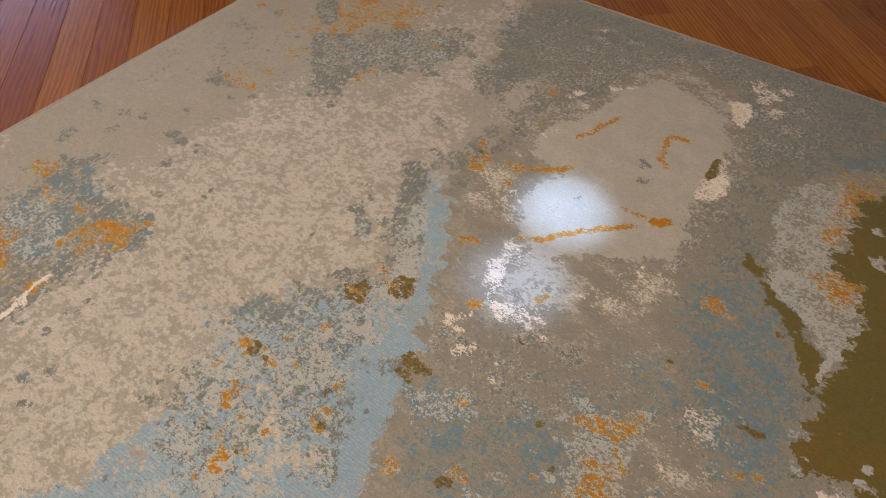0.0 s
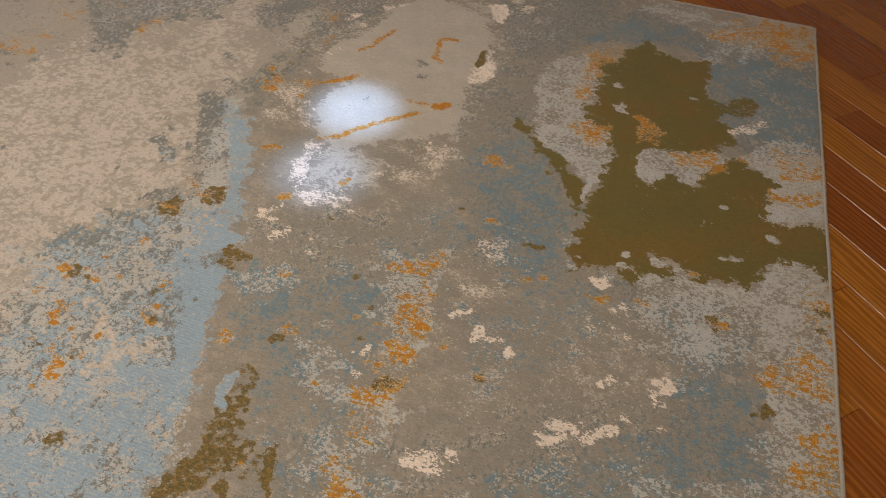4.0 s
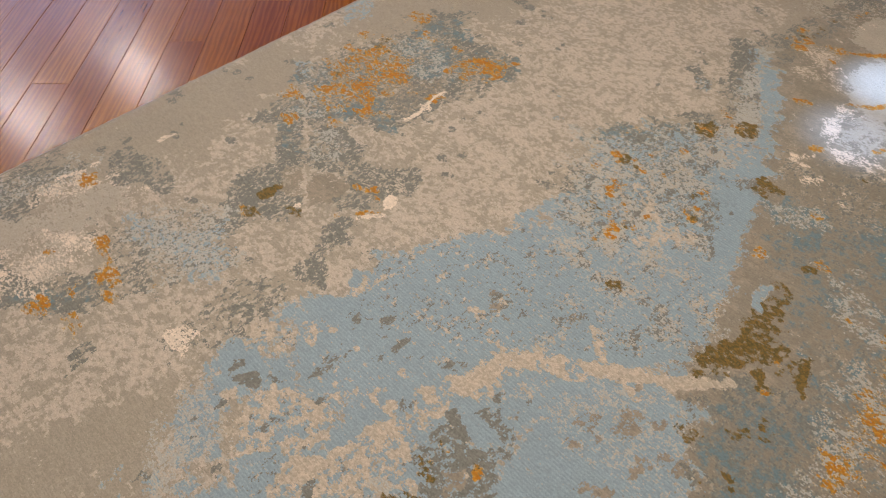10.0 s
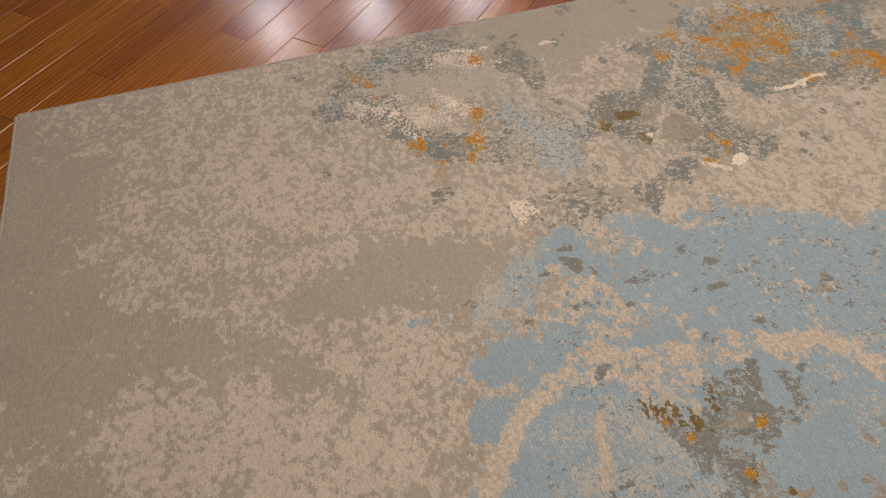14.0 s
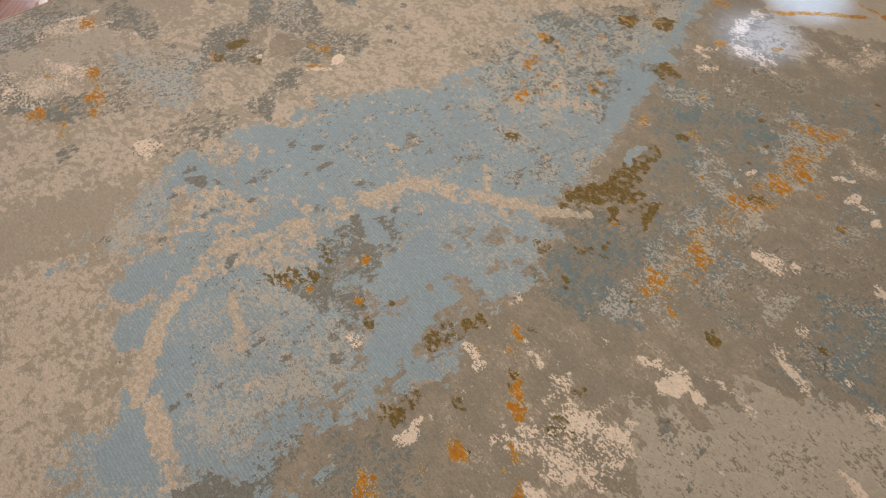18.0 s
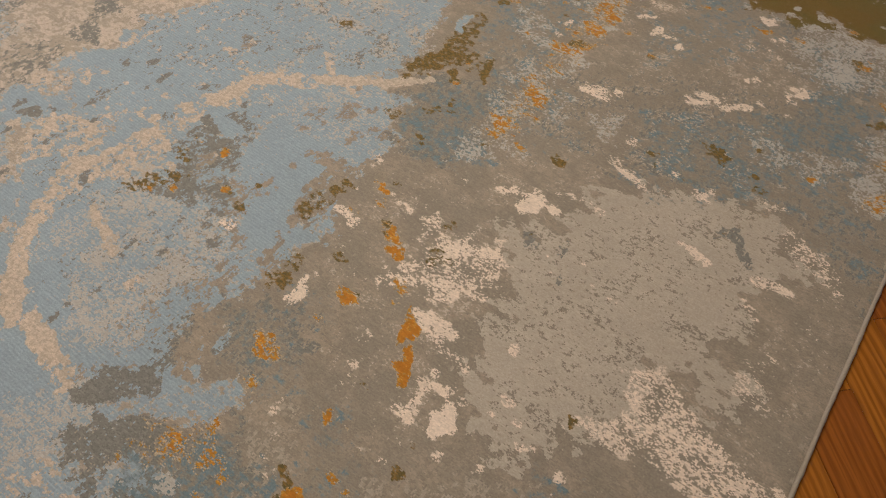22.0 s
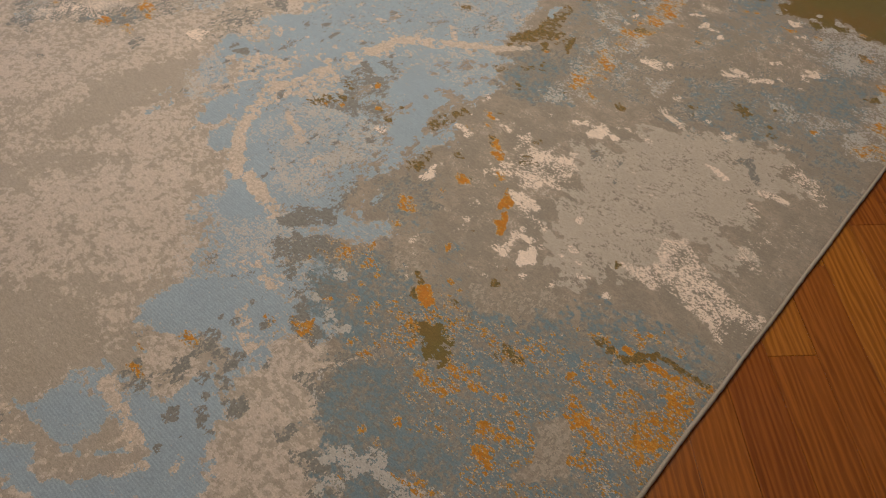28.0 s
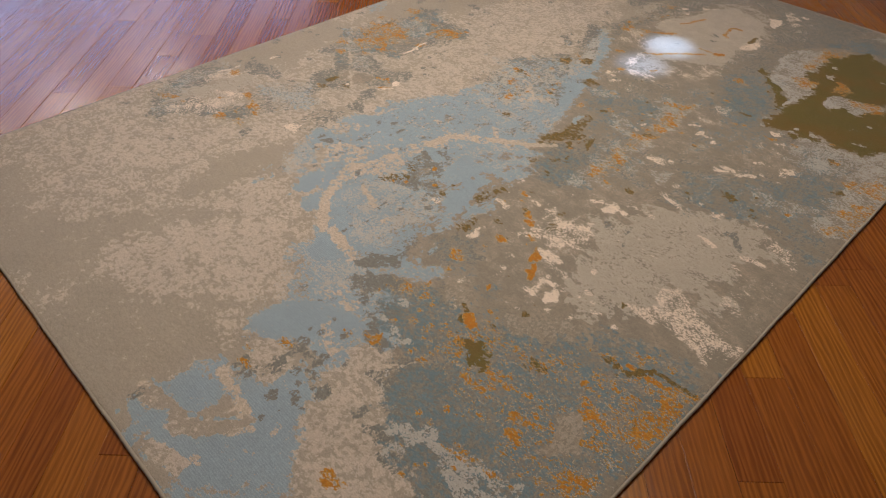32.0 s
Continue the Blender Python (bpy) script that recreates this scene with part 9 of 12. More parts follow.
A("cream", 0.34, 2, (223.5, 116.5), (230.0, 107.9), (221.2, 100.8), (215.6, 100.5), (217.1, 105.1), (213.2, 109.2))
D("cream", 0.5, 0.4, (259.2, 110.8, 1.2), (261.2, 109.5, 1.1), (257.7, 105.7, 1.2), (268.8, 103.1, 1.5), (271.3, 101.1, 1.5), (273.9, 100.6, 1.3), (246.3, 107.7, 1.2), (243.9, 108.7, 1.0), (234.7, 109.6, 1.1), (224.2, 104.9, 1.1), (222.0, 105.1, 1.0), (223.3, 102.5, 0.8), (219.7, 76.1, 1.0), (221.4, 76.2, 0.9), (209.2, 82.2, 1.0), (201.4, 85.3, 0.9), (192.5, 97.4, 1.1), (191.8, 95.9, 0.9), (194.9, 95.4, 0.8), (188.9, 93.2, 0.9), (187.4, 93.4, 0.8), (187.6, 90.3, 0.6), (189.2, 86.9, 0.8), (186.4, 86.0, 0.5), (190.8, 87.8, 0.7), (198.0, 83.2, 0.5), (198.7, 86.3, 0.8), (200.4, 85.9, 0.8), (198.9, 59.1, 1.0), (196.2, 56.8, 0.9), (198.6, 57.1, 0.9), (193.3, 57.8, 0.8), (192.9, 56.2, 0.7), (188.1, 58.9, 0.6))
P("cream", 0.92, 0.3, (278.6, 80.0), (280.8, 78.1), (281.4, 75.7), (276.6, 74.1), (271.4, 74.7), (273.5, 77.4))
D("cream", 0.6, 0.4, (287.4, 75.6, 1.7), (284.1, 73.3, 1.7), (286.4, 71.8, 1.6), (279.4, 71.4, 1.3), (281.6, 69.9, 1.2), (289.7, 77.0, 1.2), (290.0, 70.5, 1.2))
P("cream", 0.8, 0.4, (258.7, 73.8), (254.0, 71.5), (248.7, 70.8), (244.8, 72.1), (244.0, 75.0), (249.7, 75.5), (252.1, 73.1))
P("moss", 0.85, 0.3, (251.9, 75.6), (257.2, 75.9), (258.2, 74.8), (252.8, 73.9), (250.0, 75.0))
P("cream", 0.95, 0.25, (197.4, 39.7), (198.1, 38.7), (197.9, 36.9), (197.0, 35.5), (195.9, 37.0), (196.2, 38.8))
P("cream", 0.93, 0.3, (179.6, 55.2), (181.5, 54.8), (180.8, 53.7), (179.1, 53.5), (178.2, 54.6))
P("cream", 0.93, 0.25, (178.6, 49.1), (179.2, 48.3), (178.3, 47.7), (177.2, 49.0))
K("cream", 0.9, 0.25, 0.7, (182.0, 58.8), (182.9, 58.5), (183.3, 57.3), (184.2, 56.2))
K("cream", 0.85, 0.25, 0.7, (179.9, 53.6), (179.7, 51.8), (180.3, 50.3))
D("cream", 0.6, 0.4, (178.6, 34.7, 0.7), (177.6, 34.1, 0.6), (179.0, 32.5, 0.6), (179.7, 31.4, 0.4), (180.8, 26.0, 1.0), (181.7, 25.0, 0.7), (184.0, 55.7, 0.4), (166.7, 68.7, 0.6), (192.0, 34.6, 0.5), (188.9, 34.9, 0.4), (187.6, 31.5, 0.5))
K("cream", 0.8, 0.25, 0.7, (170.7, 69.4), (172.2, 69.0))
A("mesh", 0.5, 1.5, (190.3, 74.1), (194.2, 64.8), (187.7, 64.3), (181.6, 63.0), (178.4, 60.9), (173.6, 62.5), (169.6, 62.7), (171.0, 65.8), (177.6, 69.1), (183.5, 68.3))
A("mesh", 0.44, 1.5, (171.0, 80.4), (170.2, 73.5), (167.7, 70.5), (163.5, 75.4), (166.2, 77.8))
A("mesh", 0.5, 1.5, (164.2, 75.8), (165.5, 71.2), (162.5, 68.0), (161.2, 70.8), (161.3, 74.3))
A("mesh", 0.5, 1.2, (162.5, 68.0), (164.6, 67.3), (164.1, 62.9), (163.2, 60.8), (160.9, 65.6))
D("mesh", 0.5, 0.6, (178.8, 87.5, 1.3), (177.7, 84.9, 1.1), (180.4, 87.9, 0.9), (166.3, 90.1, 0.9), (170.4, 83.8, 0.6), (173.7, 77.0, 0.9))
A("orange", 0.46, 0.9, (188.5, 71.3), (189.8, 68.0), (191.2, 64.6), (190.1, 64.3), (187.7, 66.2), (187.4, 69.4))
S("orange", 0.75, 0.4, (192.6, 64.7, 0.6), (188.6, 66.1, 0.7), (188.2, 68.8, 0.7), (183.1, 67.2, 0.5), (181.4, 65.2, 0.6), (179.0, 65.1, 0.6), (178.4, 62.6, 0.6), (178.3, 62.1, 0.5), (173.6, 66.1, 0.7), (172.8, 64.0, 0.6), (173.5, 62.9, 0.5), (171.0, 64.1, 0.6), (171.3, 65.1, 0.5), (180.8, 87.6, 0.5), (166.3, 90.6, 0.4), (167.1, 90.6, 0.3), (171.1, 81.9, 0.4), (176.4, 73.2, 0.5), (163.4, 73.6, 0.4), (163.8, 72.5, 0.4), (175.5, 58.5, 0.5), (169.8, 66.2, 0.4), (182.7, 63.4, 0.5))
A("orange", 0.5, 0.8, (163.4, 68.0), (164.7, 66.9), (164.0, 65.3), (163.9, 63.2), (163.1, 63.3), (162.4, 65.5))
P("moss", 0.85, 0.4, (165.9, 66.6), (167.3, 65.9), (167.7, 64.8), (166.3, 63.8), (165.1, 64.5), (164.8, 66.1))
S("moss", 0.8, 0.4, (168.1, 62.9, 0.7), (168.9, 61.9, 0.5), (181.8, 96.6, 0.9), (179.0, 97.1, 0.6), (157.4, 83.2, 0.7), (156.3, 82.7, 0.6), (195.1, 85.6, 0.5), (184.2, 76.3, 0.5), (179.3, 71.7, 0.4), (168.9, 82.5, 0.5), (168.1, 83.0, 0.4), (161.2, 83.1, 0.5), (160.1, 82.5, 0.4), (201.3, 50.2, 0.6), (205.7, 64.7, 0.5), (172.2, 51.6, 0.5))
S("orange", 0.6, 0.6, (194.9, 46.8, 0.7), (193.3, 48.9, 0.5), (193.7, 40.0, 0.6), (193.2, 36.9, 0.6), (204.5, 64.3, 0.5), (204.6, 58.4, 0.6), (221.1, 63.2, 1.1), (221.1, 64.9, 0.9), (220.3, 61.4, 0.7), (172.5, 51.1, 0.4))
P("steel", 0.8, 1.2, (272.8, 57.7), (291.4, 43.8), (285.1, 27.9), (285.7, 13.4), (283.6, -0.4), (249.1, -0.2), (240.6, 7.6), (242.2, 17.3), (259.8, 23.8), (275.4, 26.0), (277.9, 42.1), (268.9, 54.3))
A("teal", 0.5, 2, (270.3, 57.3), (287.2, 43.3), (285.1, 27.9), (275.9, 24.7), (277.7, 39.4), (270.0, 51.8))
A("teal", 0.55, 2, (266.9, 23.0), (280.6, 13.3), (278.2, 7.0), (269.3, 0.0), (249.1, -0.2), (245.6, 8.6), (250.6, 15.3), (248.4, 20.9))
P("mesh", 0.62, 0.8, (247.3, 60.4), (259.4, 59.1), (264.7, 52.2), (259.1, 48.0), (250.1, 47.8), (243.5, 48.5), (237.7, 42.8), (231.1, 40.7), (221.7, 42.5), (223.7, 46.1), (227.0, 51.2), (230.6, 56.0))
P("mesh", 0.62, 0.8, (233.2, 35.4), (237.1, 30.2), (238.2, 22.6), (239.0, 16.1), (235.6, 20.3), (228.1, 24.1), (228.5, 29.5), (225.3, 33.4), (228.0, 35.3))
P("mesh", 0.6, 1, (239.0, 16.1), (246.6, 10.8), (249.2, 4.2), (245.6, -0.5), (225.7, 0.0), (223.5, 4.0), (221.9, 9.8), (224.2, 11.8), (231.7, 8.7), (235.7, 13.4))
P("mesh", 0.55, 1.2, (201.2, 31.6), (204.5, 26.3), (203.1, 19.7), (204.6, 12.6), (214.9, 6.1), (214.6, 3.4), (210.5, 0.4), (199.7, 0.6), (196.5, 9.1), (197.5, 12.5), (191.5, 16.6), (187.6, 24.0), (191.4, 28.6))
A("mesh", 0.5, 2, (195.9, 10.8), (199.9, 0.2), (178.4, 0.3), (174.8, 4.9), (180.3, 9.2), (185.1, 11.6))
A("mesh", 0.36, 2, (188.5, 27.5), (192.4, 14.1), (186.8, 12.4), (182.3, 21.9))
A("orange", 0.45, 1, (293.9, 27.1), (296.7, 13.5), (298.2, -0.6), (283.6, -0.4), (278.7, 5.8), (281.6, 10.8), (287.8, 21.3))
A("mesh", 0.45, 1.5, (297.5, 47.5), (296.8, 27.3), (286.8, 10.8), (281.6, 10.8), (271.6, 23.2), (290.5, 28.3), (290.0, 43.6))
A("orange", 0.36, 1.2, (267.0, 52.6), (272.0, 46.7), (268.2, 43.5), (259.4, 47.4), (250.1, 47.8), (251.0, 51.0))
A("orange", 0.42, 1, (236.5, 50.8), (242.0, 47.0), (239.1, 41.9), (233.5, 41.6), (232.5, 46.6))
A("orange", 0.38, 1, (243.3, 9.7), (248.2, 2.0), (243.7, -0.4), (236.7, -0.1), (237.1, 7.6))
A("orange", 0.42, 1.5, (190.5, 10.8), (198.4, 4.0), (197.8, -0.1), (178.3, 0.4), (176.7, 4.9), (182.1, 6.9), (188.7, 2.0))
A("orange", 0.34, 1.5, (207.7, 4.5), (209.2, 0.5), (199.7, 0.6), (198.4, 4.0))
A("orange", 0.36, 1, (231.3, 9.7), (234.0, 0.6), (231.6, 0.7), (228.5, 8.8))
P("olive", 0.97, 0.3, (271.1, 43.9), (276.4, 39.2), (273.5, 36.9), (271.4, 32.8), (270.7, 28.2), (273.5, 24.6), (266.5, 23.9), (259.7, 24.0), (257.3, 21.9), (250.8, 19.8), (246.6, 18.0), (241.5, 18.9), (238.2, 22.6), (236.8, 26.3), (236.2, 30.2), (234.5, 34.4), (231.5, 35.2), (227.1, 35.2), (225.7, 32.4), (229.4, 29.5), (229.4, 27.4), (227.1, 24.6), (229.7, 24.2), (233.1, 22.3), (237.5, 19.8), (238.1, 16.1), (235.7, 13.4), (233.3, 8.7), (230.1, 10.8), (228.1, 9.8), (224.2, 11.8), (221.0, 10.3), (224.6, 3.0), (224.4, -0.4), (211.3, -0.1), (210.8, 1.3), (213.2, 3.4), (215.2, 5.2), (213.1, 8.9), (208.9, 11.2), (204.1, 13.9), (206.1, 15.3), (204.1, 18.9), (202.8, 20.6), (204.0, 22.5), (206.5, 24.6), (206.7, 27.4), (206.5, 29.8), (204.1, 27.2), (202.3, 27.0), (202.1, 32.6), (199.4, 32.8), (202.0, 34.5), (201.2, 38.2), (199.0, 40.7), (197.3, 43.3), (200.7, 43.0), (202.9, 44.4), (207.4, 43.7), (213.5, 43.3), (220.2, 42.3), (225.7, 41.0), (231.3, 40.2), (237.7, 42.8), (241.8, 47.6), (244.4, 48.7), (247.6, 46.1), (252.2, 48.1), (259.4, 47.4), (263.4, 49.3), (264.9, 45.6))
P("olive", 0.97, 0.25, (235.2, 61.5), (233.8, 58.5), (229.1, 55.1), (227.8, 51.4), (224.5, 48.5), (220.8, 45.1), (216.4, 43.8), (211.5, 44.5), (214.2, 45.5), (218.2, 47.3), (221.3, 50.1), (219.0, 51.8), (221.1, 52.8), (222.7, 50.9), (226.6, 54.5), (230.6, 58.4), (233.1, 61.9))
P("olive", 0.8, 0.5, (256.0, 22.4), (259.5, 19.0), (261.4, 14.3), (256.4, 13.6), (253.2, 16.5), (253.6, 20.5))
P("mesh", 0.7, 0.4, (246.0, 42.3), (245.9, 39.9), (249.4, 41.6), (247.7, 43.1))
A("orange", 0.55, 0.6, (245.8, 37.5), (245.5, 35.7), (241.9, 32.4), (237.8, 33.1), (237.6, 35.9))
P("cream", 0.6, 0.5, (247.4, 18.6), (251.8, 14.7), (254.4, 10.8), (251.8, 11.3), (247.7, 15.2), (245.9, 17.4))
S("moss", 0.85, 0.4, (195.2, 18.5, 0.8), (195.2, 17.2, 0.7), (181.0, 11.2, 0.7), (182.0, 9.6, 0.6), (201.3, 5.6, 0.6), (194.0, 18.8, 0.5))
S("mesh", 0.8, 0.4, (206.3, 28.3, 0.9), (205.4, 27.3, 0.7), (210.2, 18.2, 0.7), (209.9, 17.2, 0.5), (199.3, 43.2, 0.9), (201.7, 42.2, 0.6))
P("mesh", 0.8, 0.4, (214.8, 44.0), (219.8, 43.3), (223.2, 43.0), (222.5, 44.0), (216.8, 44.7))
S("orange", 0.7, 0.5, (194.8, 46.6, 0.6), (194.4, 36.2, 0.7), (192.3, 5.9, 0.6), (231.0, 23.3, 1.0), (234.7, 20.3, 0.9), (232.6, 21.2, 0.8), (195.5, 30.0, 0.6), (204.6, 22.6, 0.6), (239.0, 16.1, 0.9))
P("sky", 0.97, 0.35, (104.3, 93.1), (113.3, 96.9), (119.7, 95.7), (133.7, 85.1), (135.6, 80.9), (133.3, 80.1), (130.6, 82.8), (126.6, 78.4), (125.4, 74.8), (123.3, 75.3), (121.4, 77.3), (118.5, 75.6), (116.1, 75.8), (114.0, 78.0), (111.6, 77.4), (109.1, 78.5), (106.9, 78.7), (103.1, 78.3), (102.2, 77.9), (103.4, 76.0), (105.6, 77.2), (107.7, 77.1), (108.9, 75.2), (106.9, 73.7), (105.1, 74.9), (103.6, 73.8), (105.3, 72.0), (103.0, 70.7), (101.3, 72.5), (99.1, 73.8), (96.8, 73.0), (94.6, 73.4), (92.1, 74.7), (92.7, 76.0), (95.5, 76.9), (96.0, 78.2), (93.5, 78.3), (91.3, 77.4), (90.5, 75.2), (87.9, 75.1), (87.0, 75.8), (88.6, 77.2), (91.0, 77.7), (88.5, 79.0), (89.0, 81.0), (92.1, 81.7), (95.8, 84.4), (99.8, 88.8))
A("mesh", 0.34, 2, (120.0, 98.9), (127.7, 92.9), (132.7, 84.2), (123.3, 75.3), (117.0, 81.8), (117.3, 92.9))
A("strand", 0.16, 2, (120.0, 98.9), (133.7, 85.1), (123.3, 75.3), (113.9, 86.4))
K("stone", 0.97, 0.25, 1.8, (115.9, 80.6), (113.5, 80.7), (110.1, 79.7), (106.9, 79.3), (104.2, 79.3), (102.1, 78.0))
K("stone", 0.97, 0.25, 1.2, (113.7, 83.5), (115.2, 81.2))
K("stone", 0.97, 0.25, 1.0, (108.0, 81.1), (110.5, 80.7))
K("stone", 0.97, 0.25, 1.2, (112.7, 78.5), (115.6, 77.8), (117.2, 76.9))
K("stone", 0.97, 0.25, 1.2, (102.6, 78.9), (104.3, 77.7), (105.9, 76.9))
K("stone", 0.97, 0.25, 1.0, (93.8, 76.1), (96.3, 76.7), (98.0, 76.8))
S("stone", 0.95, 0.3, (125.7, 87.8, 1.0), (126.2, 86.5, 0.8), (126.7, 87.7, 0.6), (121.7, 92.2, 0.7), (122.6, 92.4, 0.6), (122.9, 90.7, 0.6), (119.6, 90.6, 0.8), (118.5, 90.8, 0.7), (120.5, 88.8, 0.5), (120.6, 82.9, 0.8), (121.8, 82.1, 0.6), (118.5, 82.6, 0.5), (113.4, 85.8, 0.7), (112.4, 86.8, 0.6), (110.9, 86.4, 0.6), (113.2, 84.3, 0.5), (114.1, 83.9, 0.8), (105.8, 89.3, 0.7), (105.8, 90.0, 0.5), (103.2, 87.5, 0.7), (102.2, 87.7, 0.6), (105.0, 87.1, 0.6), (101.0, 87.6, 0.6), (116.1, 83.5, 0.5), (102.2, 75.9, 0.5), (99.1, 78.0, 0.5), (100.1, 77.3, 0.3), (124.7, 81.1, 0.6), (128.5, 84.1, 0.5), (125.5, 78.7, 0.6), (107.5, 79.4, 0.6), (100.4, 87.5, 0.6))
S("steel", 0.9, 0.3, (144.2, 98.0, 0.9), (144.6, 95.4, 0.9), (145.9, 95.2, 0.7), (142.3, 94.7, 0.8), (140.2, 94.8, 0.7), (138.1, 94.9, 0.7), (139.6, 91.4, 0.7), (147.2, 95.0, 0.8), (133.8, 103.7, 0.7), (131.4, 105.7, 0.8), (132.8, 104.9, 0.6), (128.3, 109.9, 0.5), (128.5, 114.9, 0.6), (128.2, 113.0, 0.5))
P("stone", 0.9, 0.4, (97.3, 88.4), (100.4, 88.2), (97.0, 84.6), (93.5, 81.5), (92.1, 81.7), (94.9, 84.0))
S("moss", 0.85, 0.35, (99.1, 86.6, 0.7), (97.2, 88.5, 0.6), (108.6, 78.6, 0.8), (107.8, 79.1, 0.6), (112.8, 76.2, 0.7), (129.7, 80.7, 0.7), (130.9, 79.9, 0.6), (117.9, 70.2, 0.4), (103.8, 87.6, 0.4), (99.4, 72.8, 0.8), (98.3, 72.8, 0.7), (93.8, 71.8, 1.0), (92.4, 72.0, 0.7), (91.2, 73.0, 0.7), (101.6, 68.1, 0.7), (102.5, 67.8, 0.5), (110.4, 56.5, 0.6), (110.5, 57.1, 0.5), (111.6, 56.5, 0.4), (116.1, 58.3, 0.6), (117.4, 58.3, 0.5), (138.2, 51.8, 0.7), (109.6, 66.9, 0.6))
P("orange", 0.95, 0.2, (115.4, 72.0), (116.7, 72.7), (117.0, 71.9), (116.3, 70.8), (115.4, 71.1))
S("orange", 0.9, 0.25, (113.8, 69.5, 0.5), (113.0, 68.9, 0.3), (109.6, 72.8, 0.5), (107.0, 62.5, 0.5), (106.7, 61.6, 0.4), (104.5, 60.2, 0.4), (103.8, 57.4, 0.5), (102.7, 56.7, 0.4), (100.3, 56.4, 0.3), (103.2, 58.6, 0.3), (91.7, 63.0, 0.4), (84.8, 67.5, 0.5), (84.3, 66.4, 0.5), (83.6, 65.0, 0.6), (85.0, 68.3, 0.3))
P("orange", 0.95, 0.25, (109.2, 65.4), (110.8, 65.7), (110.4, 64.2), (109.1, 63.6), (108.9, 64.5))
P("orange", 0.95, 0.25, (95.7, 62.9), (97.3, 64.1), (98.2, 64.3), (97.0, 62.1), (96.2, 61.8))
P("orange", 0.96, 0.25, (99.5, 53.9), (100.5, 53.8), (100.0, 52.3), (98.4, 51.8), (97.8, 50.4), (96.5, 51.5), (95.1, 52.1), (96.1, 52.6), (97.4, 52.3))
K("cream", 0.9, 0.25, 1.1, (108.5, 74.2), (108.2, 72.0), (107.7, 70.3))
S("cream", 0.9, 0.3, (107.1, 70.2, 0.5), (108.6, 70.6, 0.3), (96.4, 85.9, 0.6), (95.5, 86.1, 0.5))
K("cream", 0.9, 0.25, 1.2, (94.1, 68.6), (92.7, 68.2), (91.4, 68.4))
D("cream", 0.5, 0.4, (114.1, 72.0, 0.7), (114.4, 71.0, 0.6), (114.0, 70.0, 0.5), (113.9, 61.3, 0.8), (115.1, 61.3, 0.8), (114.4, 60.1, 0.7), (112.9, 60.9, 0.6), (115.3, 56.5, 0.6), (116.3, 56.8, 0.5), (125.9, 62.1, 0.6), (124.4, 61.5, 0.6), (120.3, 60.8, 0.6), (115.0, 67.5, 0.6), (102.2, 60.8, 0.7), (103.9, 60.2, 0.7), (104.0, 61.4, 0.7), (105.9, 58.8, 0.6), (107.0, 58.8, 0.6), (114.8, 65.0, 0.6), (103.4, 68.8, 0.5), (101.6, 68.1, 0.4), (100.9, 62.7, 0.5), (100.6, 64.2, 0.4), (117.3, 63.8, 0.6), (116.4, 74.8, 0.4), (104.3, 75.8, 0.4))
P("cream", 0.54, 0.6, (105.0, 53.8), (108.2, 53.5), (109.6, 52.6), (108.3, 50.5), (107.1, 49.4), (104.9, 50.6), (104.4, 52.2))
P("cream", 0.54, 0.8, (112.4, 54.5), (116.1, 51.9), (115.5, 48.9), (113.2, 46.5), (111.5, 47.1), (109.7, 46.7), (107.5, 47.8), (109.1, 50.7), (111.6, 51.8))
K("cream", 0.9, 0.3, 1.6, (101.1, 53.3), (101.0, 50.2), (100.9, 47.1))
P("cream", 0.95, 0.25, (125.7, 52.4), (127.9, 52.3), (129.0, 52.5), (129.8, 51.0), (130.8, 49.7), (128.8, 49.3), (127.7, 49.0), (125.9, 50.3), (125.3, 51.3))
K("cream", 0.9, 0.3, 1.0, (127.2, 56.5), (128.3, 54.7), (128.6, 52.3))
P("cream", 0.93, 0.25, (128.7, 48.4), (129.6, 47.8), (129.5, 45.7), (128.3, 45.9), (127.8, 47.0))
K("cream", 0.85, 0.3, 1.0, (156.5, 57.5), (156.6, 54.7), (156.9, 52.7), (157.0, 51.2))
P("cream", 0.95, 0.25, (179.3, 55.3), (181.7, 54.9), (181.9, 53.3), (179.9, 52.7), (179.0, 54.2))
P("cream", 0.93, 0.2, (177.5, 49.2), (179.2, 48.4), (178.5, 47.2), (177.0, 48.3))
K("cream", 0.92, 0.25, 1.4, (168.9, 38.8), (169.1, 36.9), (168.8, 35.2), (169.9, 32.7), (171.2, 31.4))
K("cream", 0.9, 0.25, 0.9, (165.4, 40.6), (166.6, 38.6), (168.1, 37.9))
P("cream", 0.93, 0.25, (197.8, 38.7), (198.9, 37.0), (197.0, 35.4), (196.7, 37.1))
S("cream", 0.93, 0.2, (150.6, 44.1, 0.6), (167.3, 68.9, 0.6), (178.6, 33.8, 0.8), (178.7, 32.3, 0.5), (147.9, 34.6, 0.5), (176.7, 33.4, 0.4))
K("cream", 0.9, 0.25, 0.7, (182.8, 57.8), (183.6, 56.6), (184.1, 55.6))
K("cream", 0.85, 0.3, 1.2, (143.1, 41.6), (142.7, 39.9), (142.3, 38.2))
K("cream", 0.85, 0.3, 1.0, (135.7, 27.5), (134.8, 26.1), (134.4, 24.2))
